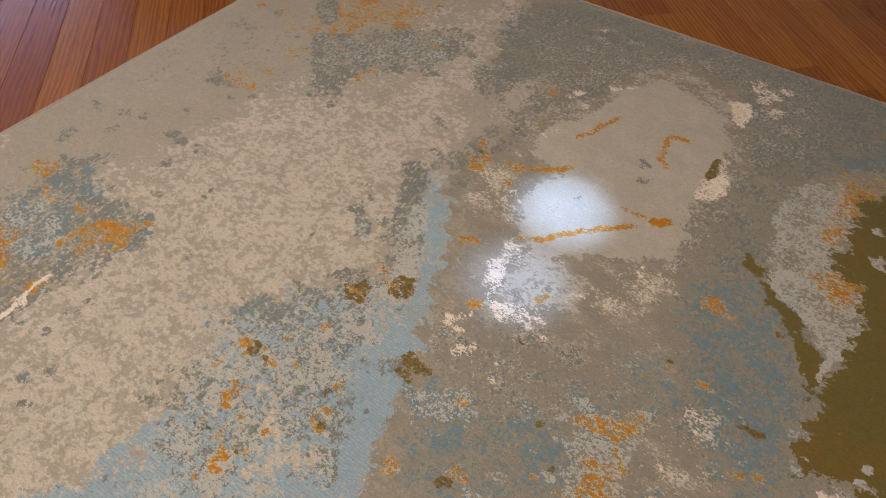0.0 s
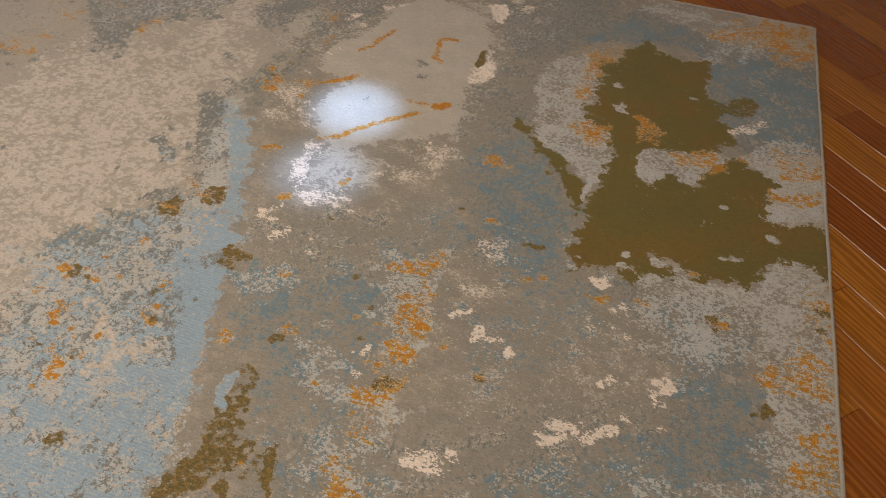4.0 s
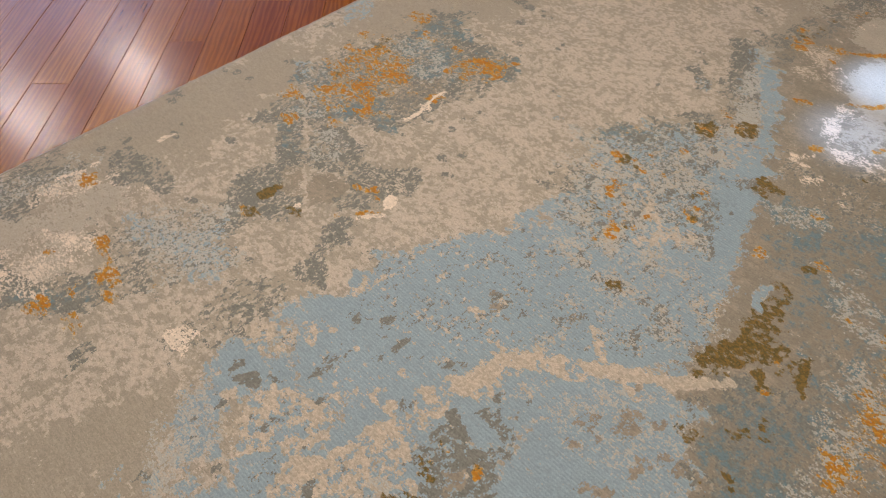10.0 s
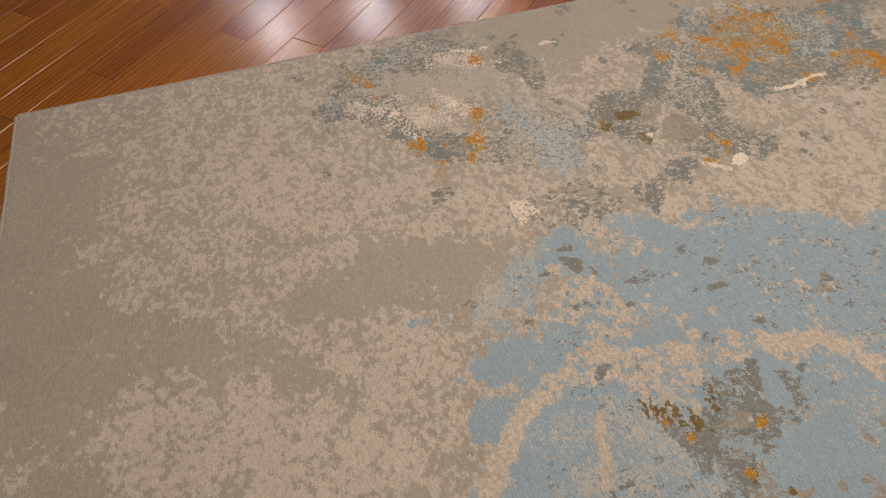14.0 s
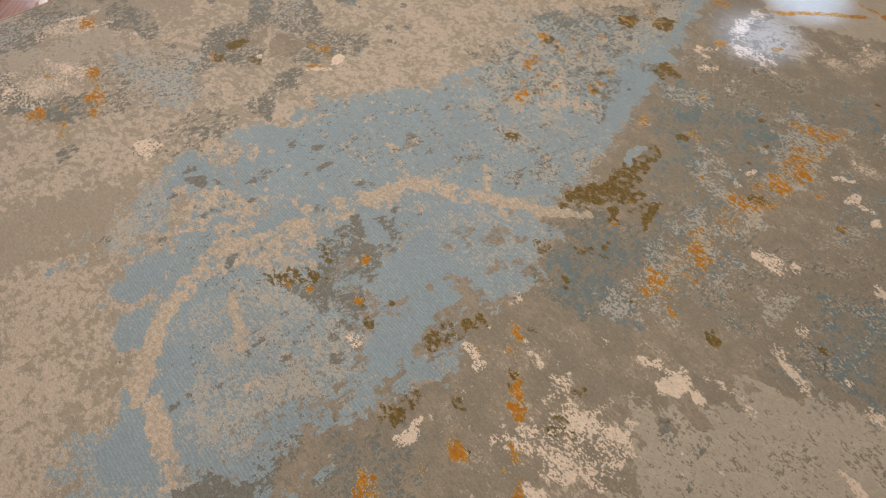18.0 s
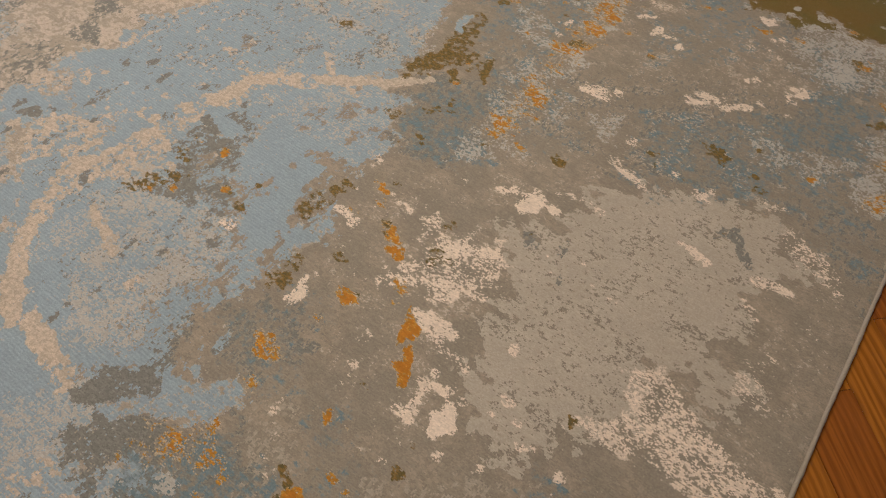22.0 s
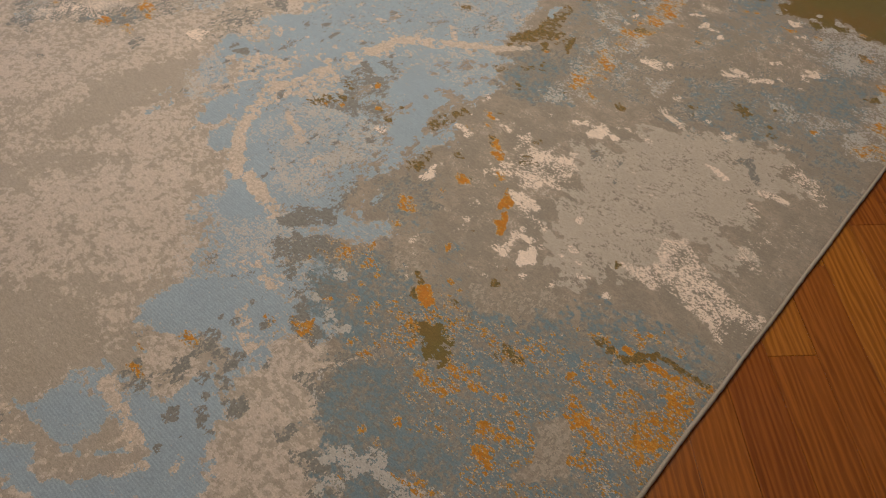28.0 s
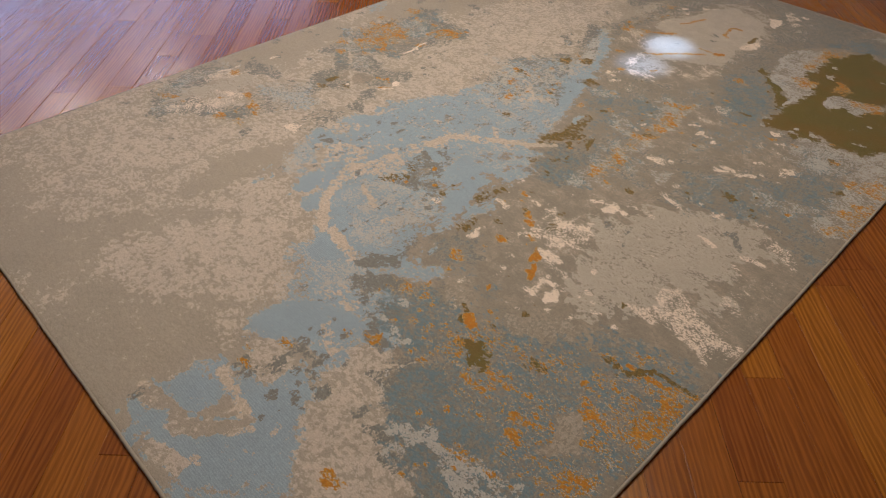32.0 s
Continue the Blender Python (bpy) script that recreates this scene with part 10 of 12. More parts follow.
D("cream", 0.5, 0.4, (143.8, 44.5, 0.8), (143.8, 43.0, 0.8), (145.1, 41.8, 0.7), (143.9, 38.6, 0.7), (141.5, 37.7, 0.8), (144.0, 37.2, 0.6), (143.4, 35.0, 0.6), (145.7, 29.3, 0.8), (146.7, 28.9, 0.7), (145.7, 27.9, 0.5), (133.3, 41.3, 0.7), (133.5, 42.5, 0.6), (133.5, 44.5, 0.6), (133.1, 46.2, 0.6), (133.3, 37.5, 0.5), (120.7, 42.9, 0.6), (119.9, 41.4, 0.6), (118.6, 41.0, 0.5), (122.6, 38.1, 0.6), (122.1, 36.8, 0.5), (132.7, 30.7, 0.5), (120.3, 34.7, 0.5), (119.9, 31.8, 0.5), (119.8, 30.8, 0.4), (120.5, 46.2, 0.5), (148.3, 40.7, 0.6))
S("steel", 0.85, 0.35, (122.2, 47.0, 0.7), (121.8, 46.1, 0.5), (123.7, 41.7, 0.7), (118.5, 39.9, 0.6), (118.4, 39.4, 0.5))
S("moss", 0.8, 0.3, (122.9, 47.2, 0.4), (141.5, 23.2, 0.4), (156.2, 31.9, 0.7), (156.0, 31.3, 0.6))
A("mesh", 0.5, 1, (178.1, 70.4), (188.3, 71.7), (192.2, 68.9), (194.0, 63.6), (187.1, 64.6), (179.4, 62.5), (173.0, 61.6), (170.5, 64.2))
A("mesh", 0.46, 1, (163.8, 77.2), (164.6, 70.2), (163.2, 60.7), (159.4, 61.8), (161.2, 66.6), (160.9, 73.8))
A("mesh", 0.5, 1, (150.5, 66.2), (158.4, 64.6), (160.2, 62.9), (149.7, 60.9), (148.6, 61.9))
A("mesh", 0.5, 1, (141.5, 66.6), (145.6, 65.0), (141.6, 63.1), (137.8, 63.7), (133.1, 64.6), (126.8, 66.4), (133.1, 67.0))
A("mesh", 0.5, 0.8, (137.4, 63.4), (137.7, 59.1), (136.9, 56.8), (136.2, 59.1))
S("orange", 0.75, 0.35, (189.6, 66.8, 1.1), (190.8, 65.6, 1.0), (189.2, 68.4, 0.9), (177.9, 64.0, 0.8), (179.1, 66.0, 0.8), (177.0, 62.8, 0.6), (172.4, 64.3, 0.9), (172.9, 62.8, 0.6), (174.1, 64.7, 0.6), (164.0, 66.7, 0.9), (164.0, 64.8, 1.0), (164.8, 66.0, 0.7), (163.2, 63.7, 0.6), (149.7, 64.4, 0.7), (148.8, 62.6, 0.6), (142.8, 65.2, 0.6), (141.2, 65.2, 0.5), (137.0, 65.4, 0.6), (137.6, 64.7, 0.5), (137.3, 58.7, 0.5), (159.7, 64.3, 0.5), (166.2, 64.5, 0.6))
P("moss", 0.85, 0.35, (166.7, 66.0), (168.5, 64.8), (168.4, 62.3), (166.5, 62.9), (165.5, 64.6))
S("moss", 0.85, 0.3, (134.2, 63.4, 0.6), (135.1, 63.3, 0.4))
P("beige", 0.2, 2.5, (18.8, 144.0), (41.8, 131.5), (65.0, 102.9), (55.1, 97.6), (47.6, 91.1), (36.1, 87.8), (31.5, 82.6), (28.6, 78.1), (19.5, 80.4), (13.0, 78.6), (2.3, 104.8))
A("beige", 0.8, 5, (17.2, 126.2), (29.4, 128.3), (45.3, 122.7), (62.5, 108.0), (48.2, 86.0), (39.2, 86.7), (33.7, 94.3), (31.3, 107.5), (18.0, 110.2))
A("beige", 0.8, 4, (18.2, 120.7), (31.2, 112.1), (32.9, 101.5), (23.5, 102.5), (16.4, 111.8))
A("beige", 0.52, 4, (27.6, 92.4), (36.1, 87.8), (31.5, 78.9), (25.7, 81.1))
P("sky", 0.97, 0.5, (34.5, 83.4), (39.6, 83.3), (47.5, 79.3), (51.6, 70.2), (55.3, 64.4), (56.6, 59.2), (55.4, 54.7), (55.3, 53.0), (52.2, 54.3), (49.2, 57.3), (48.3, 61.0), (45.2, 62.3), (41.8, 61.3), (40.2, 59.4), (38.8, 60.8), (40.1, 69.3), (37.5, 72.8), (34.1, 75.3), (33.0, 79.2))
P("beige", 0.66, 0.8, (47.0, 59.5), (51.5, 56.8), (51.3, 52.5), (48.1, 51.4), (45.1, 49.4), (42.7, 43.8), (40.5, 39.9), (35.8, 41.7), (34.5, 37.3), (33.8, 31.2), (33.8, 26.0), (33.8, 23.5), (16.8, 40.8), (22.0, 47.2), (27.1, 53.4), (31.1, 54.0), (35.9, 53.8), (37.3, 58.9), (42.4, 58.9))
P("strand", 0.6, 0.6, (45.1, 70.8), (47.1, 69.8), (44.9, 65.3), (44.8, 61.8), (41.8, 61.3), (41.9, 64.8), (42.7, 67.6))
P("sky", 0.97, 0.5, (22.6, 70.5), (26.0, 70.4), (27.5, 65.5), (33.1, 66.6), (35.9, 63.7), (34.5, 58.5), (31.7, 54.9), (27.1, 53.4), (24.7, 50.1), (20.0, 45.2), (16.8, 40.8), (2.9, 55.0), (3.2, 71.9), (13.7, 77.9), (18.8, 79.3), (21.0, 77.1), (19.8, 73.3))
S("strand", 0.6, 0.4, (21.4, 54.1, 0.7), (22.3, 54.7, 0.7), (16.2, 53.8, 0.8), (23.2, 54.4, 0.6), (15.3, 54.0, 0.6))
P("beige", 0.6, 0.6, (30.4, 78.1), (35.6, 73.8), (34.9, 69.2), (34.5, 65.2), (31.6, 64.6), (28.2, 64.8), (26.1, 67.0), (28.0, 71.7))
A("orange", 0.3, 0.6, (35.2, 73.3), (37.8, 71.5), (36.7, 69.1), (34.5, 70.4))
P("steel", 0.93, 0.3, (38.6, 70.8), (40.9, 70.4), (40.8, 68.5), (38.1, 66.7), (36.3, 67.7), (37.1, 69.6))
P("steel", 0.93, 0.3, (30.2, 69.5), (33.0, 68.3), (33.1, 66.6), (30.2, 65.2), (29.0, 67.7))
P("steel", 0.93, 0.3, (26.5, 63.3), (28.2, 62.4), (27.6, 60.6), (26.0, 59.9), (25.6, 61.1))
P("steel", 0.93, 0.3, (34.8, 56.5), (36.6, 56.3), (35.2, 53.7), (33.4, 53.1), (32.1, 54.5), (33.1, 55.8))
P("steel", 0.93, 0.35, (35.8, 48.4), (36.5, 46.9), (38.7, 46.6), (38.5, 44.9), (36.8, 44.4), (35.1, 45.3), (34.9, 46.8))
P("steel", 0.95, 0.35, (51.1, 62.8), (53.0, 60.9), (53.5, 55.8), (52.2, 54.3), (50.3, 55.3), (49.3, 59.0), (50.2, 60.9))
P("steel", 0.93, 0.3, (52.4, 63.5), (54.4, 63.3), (54.8, 61.3), (52.6, 61.3))
S("steel", 0.93, 0.3, (26.7, 69.7, 0.9), (26.7, 71.4, 0.6), (38.9, 65.1, 0.8), (39.9, 63.1, 0.9), (37.4, 62.3, 0.7), (33.4, 63.7, 0.8), (33.9, 62.7, 0.6), (29.3, 58.9, 0.6), (28.4, 56.7, 0.5), (28.7, 54.8, 0.6), (33.8, 60.8, 0.5), (31.7, 60.5, 0.6), (29.9, 63.9, 0.6), (33.8, 68.5, 0.7), (31.2, 78.3, 0.6), (42.8, 71.2, 0.6), (48.3, 69.5, 0.8), (46.8, 64.3, 0.7), (41.7, 57.9, 0.6), (46.2, 50.7, 0.6), (45.5, 52.3, 0.6), (25.4, 57.5, 0.4), (22.1, 58.5, 0.4), (43.5, 68.6, 0.6))
S("orange", 0.8, 0.3, (27.0, 72.8, 0.6), (27.0, 71.9, 0.5), (50.9, 58.4, 0.8), (52.2, 58.3, 0.6), (23.6, 38.3, 0.7), (23.7, 37.0, 0.6), (22.7, 38.6, 0.5), (24.1, 39.7, 0.4), (24.4, 36.6, 0.5), (29.7, 77.0, 0.5), (55.6, 47.3, 0.6))
A("orange", 0.36, 0.8, (23.5, 40.4), (25.1, 37.4), (24.0, 36.0), (21.9, 37.6))
P("steel", 0.9, 0.6, (48.5, 51.0), (53.4, 49.5), (56.1, 43.3), (50.7, 32.5), (52.8, 21.6), (48.5, 20.3), (44.1, 26.2), (42.3, 32.2), (40.7, 36.0), (40.5, 40.6), (45.0, 47.8))
P("steel", 0.9, 0.5, (35.8, 38.8), (38.4, 39.0), (35.5, 41.3), (36.1, 42.1), (39.1, 39.8), (39.0, 34.1), (36.4, 34.0), (35.1, 35.3), (33.8, 35.2), (34.5, 30.6), (33.2, 24.1), (43.6, 13.6), (43.2, 20.4), (42.8, 26.1), (40.3, 32.8), (35.8, 36.0))
A("teal", 0.62, 2, (48.9, 50.6), (56.9, 44.2), (69.9, 36.4), (79.4, 30.5), (92.2, 13.8), (92.3, 3.3), (70.8, 0.5), (55.2, 1.8), (33.8, 23.5), (35.1, 35.3), (41.1, 36.3), (42.0, 42.9))
P("stone", 0.7, 1.2, (64.3, 18.7), (69.3, 15.2), (67.3, 12.6), (62.7, 11.6), (63.0, 8.4), (57.0, 13.1), (55.8, 15.6), (60.8, 14.8))
P("stone", 0.9, 1.5, (78.1, 43.4), (84.8, 34.6), (90.3, 25.2), (94.5, 15.2), (95.6, 5.1), (92.3, 6.7), (90.4, 17.5), (85.4, 24.4), (76.7, 35.1), (73.9, 39.8))
K("mesh", 0.85, 0.4, 1.6, (38.1, 38.6), (41.4, 36.7), (41.0, 34.9), (42.3, 32.2), (42.2, 29.5), (42.8, 28.1))
K("mesh", 0.85, 0.4, 1.4, (39.0, 34.1), (41.3, 33.9), (43.8, 34.4), (44.4, 33.0), (43.6, 31.6))
P("mesh", 0.75, 0.6, (41.5, 27.4), (43.1, 25.2), (43.3, 21.6), (41.8, 17.9), (43.0, 14.2), (37.5, 19.8), (39.4, 22.9), (39.5, 25.5))
K("mesh", 0.85, 0.3, 1.2, (34.8, 35.6), (37.1, 35.4), (37.0, 33.4))
K("mesh", 0.8, 0.3, 1.0, (53.9, 56.2), (55.0, 54.2), (56.3, 53.4))
K("strand", 0.8, 0.3, 0.8, (48.1, 51.4), (50.3, 49.2), (53.3, 47.9))
A("orange", 0.5, 1.5, (70.0, 14.5), (72.0, 12.5), (72.1, 7.9), (78.0, 4.9), (85.3, 3.8), (85.7, 1.8), (78.8, 1.0), (71.7, 1.0), (69.0, 3.7), (69.4, 10.6))
A("orange", 0.38, 2, (54.7, 11.3), (58.5, 7.4), (59.4, 2.6), (54.6, 2.4), (50.4, 7.9), (50.7, 12.7))
D("orange", 0.55, 0.6, (71.7, 33.7, 0.9), (71.9, 35.3, 0.8), (60.5, 32.2, 0.9), (58.9, 32.1, 0.9), (58.5, 35.8, 0.9), (58.4, 34.3, 0.7), (65.1, 30.8, 0.8), (64.1, 32.7, 0.8), (58.1, 23.6, 1.0), (59.0, 21.9, 0.8), (62.3, 20.8, 0.8), (63.8, 20.8, 0.9), (62.6, 17.4, 0.7), (56.3, 20.9, 0.8), (57.7, 16.6, 0.8), (59.9, 20.2, 0.7), (38.6, 28.4, 0.7), (37.0, 29.3, 0.6), (45.5, 27.5, 0.7), (45.4, 24.9, 0.7), (50.1, 34.7, 0.7), (45.8, 34.4, 0.7), (33.8, 29.9, 0.6), (42.0, 24.2, 0.7), (65.0, 9.8, 0.6), (75.8, 20.0, 0.9), (75.3, 17.1, 0.8), (80.1, 15.6, 0.9), (89.3, 16.8, 0.8), (89.1, 14.3, 0.9), (78.3, 10.8, 0.9), (83.8, 8.5, 0.9), (78.8, 13.6, 0.7), (49.8, 14.3, 0.7), (51.0, 11.8, 0.7), (45.3, 38.0, 0.6), (57.2, 47.4, 0.6), (60.6, 57.1, 0.8), (62.7, 53.0, 0.8), (64.8, 49.0, 0.8), (65.3, 46.6, 0.7), (61.6, 43.0, 0.7), (61.1, 38.2, 0.6), (46.8, 14.1, 0.6), (54.1, 29.1, 0.6), (91.9, 8.8, 0.7))
P("olive", 0.93, 0.4, (83.8, 15.7), (85.4, 14.3), (87.2, 11.9), (89.3, 11.4), (87.4, 10.8), (85.6, 12.1), (83.7, 14.4))
K("moss", 0.85, 0.3, 0.9, (88.5, 10.9), (89.2, 7.2), (88.7, 3.5), (89.3, 1.6))
P("olive", 0.93, 0.35, (64.6, 43.6), (67.4, 42.6), (66.6, 39.7), (64.5, 36.5), (62.5, 36.0), (61.1, 36.8), (63.1, 38.0), (62.6, 41.1))
S("moss", 0.9, 0.3, (71.9, 29.9, 1.0), (70.3, 29.8, 0.6), (71.7, 28.4, 0.7), (70.4, 30.6, 0.7), (84.0, 19.5, 0.7), (84.1, 17.1, 0.7))
P("orange", 0.97, 0.25, (70.4, 50.2), (72.0, 49.6), (70.7, 46.9), (69.2, 46.1), (68.2, 47.5))
P("steel", 0.82, 0.8, (239.1, 171.2), (245.1, 173.7), (248.8, 169.6), (252.2, 163.3), (259.5, 156.5), (263.4, 148.9), (266.4, 144.9), (259.0, 140.0), (253.2, 141.8), (248.8, 148.6), (244.9, 152.4), (239.4, 154.8), (233.6, 155.0), (229.7, 158.5), (233.7, 164.5))
A("mesh", 0.3, 1, (245.1, 173.7), (265.1, 146.6), (256.8, 141.0), (240.3, 155.5), (235.8, 165.5))
A("orange", 0.36, 1, (249.7, 185.6), (258.8, 178.1), (275.3, 160.8), (268.3, 155.8), (258.8, 159.6), (251.1, 167.8), (247.4, 179.5))
P("steel", 0.6, 0.8, (257.5, 184.7), (261.1, 180.0), (252.4, 172.7), (248.5, 175.8))
D("orange", 0.45, 0.5, (223.1, 176.9, 1.5), (221.9, 172.9, 1.5), (219.2, 171.1, 1.2), (226.1, 171.7, 1.2), (238.5, 154.0, 1.5), (236.4, 153.1, 1.3), (240.6, 153.2, 1.2), (235.0, 173.8, 1.4), (237.8, 170.9, 1.1), (238.9, 146.0, 1.0), (243.6, 165.2, 1.0), (246.6, 194.5, 1.4), (257.4, 146.4, 1.1))
D("steel", 0.6, 0.5, (214.3, 170.6, 1.3), (217.3, 167.5, 1.1), (215.7, 171.1, 1.0), (214.9, 158.4, 0.9), (234.7, 129.0, 1.2), (233.4, 127.4, 0.9), (225.2, 152.1, 1.1), (227.3, 156.3, 1.4), (229.6, 155.0, 1.3), (238.0, 190.0, 1.8), (238.1, 192.1, 1.6), (246.6, 187.5, 1.2))
P("steel", 0.8, 0.6, (256.4, 133.5), (261.8, 128.2), (267.7, 122.2), (261.5, 118.8), (258.4, 123.1), (250.5, 122.9), (247.3, 125.4), (248.5, 129.2))
A("steel", 0.4, 2, (285.4, 142.4), (297.0, 131.7), (292.1, 119.2), (271.9, 124.6), (267.0, 131.3))
P("steel", 0.85, 0.4, (214.0, 122.7), (218.2, 122.4), (220.6, 122.0), (216.2, 119.6), (212.7, 119.1), (210.8, 120.4))
P("steel", 0.85, 0.4, (205.3, 119.0), (210.2, 117.3), (212.4, 116.8), (209.0, 115.1), (204.2, 115.5), (203.6, 117.6))
P("steel", 0.8, 0.5, (203.5, 118.9), (203.6, 115.1), (205.5, 111.3), (201.9, 111.3), (199.5, 114.6))
S("steel", 0.9, 0.3, (208.2, 126.6, 1.1), (201.1, 122.3, 1.0), (199.6, 121.9, 1.0), (224.7, 120.7, 1.3), (225.0, 118.8, 1.1), (226.8, 117.9, 1.2), (225.2, 123.1, 1.0), (206.5, 117.2, 0.9), (202.2, 123.2, 0.7))
P("sky", 0.93, 0.35, (213.6, 119.1), (217.2, 118.2), (214.9, 116.0), (216.3, 113.6), (213.0, 112.0), (209.0, 112.5), (209.6, 110.4), (207.9, 107.9), (203.7, 108.8), (204.9, 112.1), (208.1, 115.1), (211.4, 115.5))
A("mesh", 0.5, 0.8, (203.0, 117.2), (221.9, 120.2), (221.9, 117.4), (217.2, 118.2), (201.9, 111.3), (198.9, 115.4))
D("sky", 0.6, 0.4, (201.4, 121.9, 1.1), (199.4, 121.0, 1.0), (201.0, 123.6, 0.9), (169.9, 136.9, 0.7), (176.2, 141.7, 0.8), (199.7, 119.3, 0.8))
K("steel", 0.85, 0.3, 1.2, (187.5, 120.3), (190.0, 118.5), (192.3, 115.3))
A("cream", 0.36, 1.5, (225.3, 115.6), (232.9, 110.8), (229.8, 106.3), (222.9, 104.8), (221.7, 109.3))
P("steel", 0.75, 0.5, (170.2, 127.1), (173.6, 125.3), (177.3, 122.5), (180.2, 118.9), (180.0, 116.2), (185.1, 113.2), (188.2, 110.8), (184.9, 109.4), (178.7, 110.3), (175.5, 107.5), (172.6, 109.7), (169.4, 112.6), (172.7, 116.9), (170.3, 122.1))
A("steel", 0.5, 1, (161.1, 122.5), (166.6, 118.3), (171.9, 109.0), (172.1, 103.5), (165.1, 105.2), (159.9, 104.9), (159.3, 113.4), (160.1, 118.9))
A("steel", 0.5, 1, (154.3, 117.4), (158.7, 108.1), (156.7, 105.0), (150.8, 109.0), (149.3, 114.1))
A("steel", 0.46, 1, (160.5, 105.5), (164.6, 98.3), (159.6, 95.1), (156.7, 100.7))
A("teal", 0.3, 1, (169.3, 131.4), (182.2, 113.2), (171.9, 102.2), (157.1, 104.4), (148.7, 113.5), (157.1, 123.1))
A("strand", 0.36, 1.5, (170.3, 129.9), (180.0, 116.2), (196.4, 112.2), (201.0, 108.1), (184.0, 102.8), (175.5, 107.5), (158.3, 105.6), (145.6, 112.2), (158.8, 127.5))
A("mesh", 0.42, 1.5, (170.3, 129.9), (180.0, 116.2), (199.7, 112.2), (202.1, 108.9), (184.0, 102.8), (170.9, 103.6), (162.0, 100.3), (146.7, 113.5), (158.8, 127.5))
K("strand", 0.8, 0.4, 1.6, (165.4, 114.7), (163.1, 111.3), (161.5, 108.8), (159.7, 105.2))
P("strand", 0.7, 0.6, (157.3, 105.6), (159.9, 102.7), (159.5, 100.2), (156.8, 102.0), (153.5, 105.2), (153.2, 107.1))
S("steel", 0.88, 0.3, (159.1, 120.3, 0.8), (160.9, 121.1, 0.8), (162.7, 116.8, 0.7), (163.0, 114.7, 0.6), (158.4, 114.7, 0.7), (157.8, 112.4, 0.7), (153.9, 113.4, 0.6), (156.6, 109.5, 0.6), (159.5, 110.1, 0.6), (151.3, 114.1, 0.5), (168.6, 108.4, 0.7), (166.9, 109.2, 0.8), (166.7, 111.2, 0.6), (170.6, 105.6, 0.8), (169.4, 102.4, 0.6), (166.1, 103.9, 0.7), (163.7, 104.0, 0.7), (161.0, 104.8, 0.7), (163.0, 99.0, 0.6), (164.5, 109.2, 0.5), (165.0, 112.0, 0.6), (177.6, 108.1, 0.8), (177.4, 110.3, 0.7), (180.9, 107.3, 0.7), (181.5, 105.5, 0.7), (183.5, 109.4, 0.8), (177.2, 103.2, 0.8), (178.4, 100.7, 0.6), (177.5, 104.6, 0.5), (180.8, 113.2, 0.7), (174.3, 122.2, 0.7), (170.6, 123.6, 0.7), (168.3, 117.6, 0.7))
S("orange", 0.75, 0.3, (163.2, 117.9, 0.5), (162.4, 116.5, 0.5), (160.0, 116.5, 0.6), (159.4, 114.1, 0.5), (158.3, 111.7, 0.4), (157.4, 113.7, 0.4), (154.8, 112.1, 0.5), (153.4, 111.8, 0.6), (153.8, 110.5, 0.5), (152.0, 110.3, 0.6), (155.4, 117.4, 0.5), (168.0, 119.8, 0.5), (171.5, 118.2, 0.6), (171.9, 116.2, 0.5), (169.4, 122.5, 0.5), (179.4, 113.2, 0.4), (165.2, 105.9, 0.5), (165.0, 104.6, 0.4), (168.1, 103.4, 0.5), (165.0, 103.0, 0.6), (171.2, 103.9, 0.4), (160.1, 108.4, 0.4), (171.0, 112.9, 0.4), (174.0, 116.9, 0.4), (164.7, 122.6, 0.4), (163.6, 114.7, 0.3), (149.6, 112.2, 0.3))
S("moss", 0.85, 0.3, (170.5, 119.7, 0.7), (169.7, 120.2, 0.6), (169.4, 117.5, 0.5), (187.3, 113.8, 1.0), (186.2, 114.7, 0.7), (192.7, 107.6, 1.1), (193.8, 107.2, 0.8), (191.7, 108.0, 0.6), (155.6, 109.5, 0.6), (155.5, 117.0, 0.5), (165.3, 102.6, 0.6), (171.2, 104.5, 0.6), (181.7, 96.9, 1.0), (180.8, 96.5, 0.6), (178.8, 96.7, 0.6))
D("cream", 0.5, 0.4, (194.2, 96.4, 0.9), (193.8, 93.9, 0.8), (191.2, 95.5, 0.6), (190.5, 91.8, 1.0), (192.2, 91.2, 0.8), (188.6, 91.6, 0.8), (191.6, 98.0, 0.5), (204.0, 101.7, 1.0), (202.4, 99.4, 0.7), (203.9, 104.0, 0.7))
A("teal", 0.5, 1.5, (177.6, 95.8), (182.4, 90.7), (183.8, 85.3), (175.5, 81.1), (172.0, 87.6), (171.8, 92.5))
A("mesh", 0.36, 1, (177.6, 95.8), (182.6, 88.7), (180.1, 84.0), (175.2, 87.8), (173.0, 92.4))
A("steel", 0.5, 2.5, (223.8, 67.6), (229.5, 60.6), (230.3, 50.2), (209.9, 44.3), (194.5, 42.6), (192.9, 52.1), (200.9, 62.5))
A("teal", 0.5, 2.5, (223.8, 67.6), (229.5, 60.6), (230.3, 50.2), (209.9, 44.3), (194.5, 42.6), (192.9, 52.1), (200.9, 62.5))
A("teal", 0.42, 2.5, (185.3, 83.5), (189.4, 71.9), (181.4, 63.0), (162.3, 64.4), (151.6, 67.6), (157.2, 74.6), (172.1, 75.9))
A("teal", 0.36, 3, (183.2, 59.6), (192.3, 47.0), (190.0, 39.9), (177.7, 43.1), (172.9, 52.9))
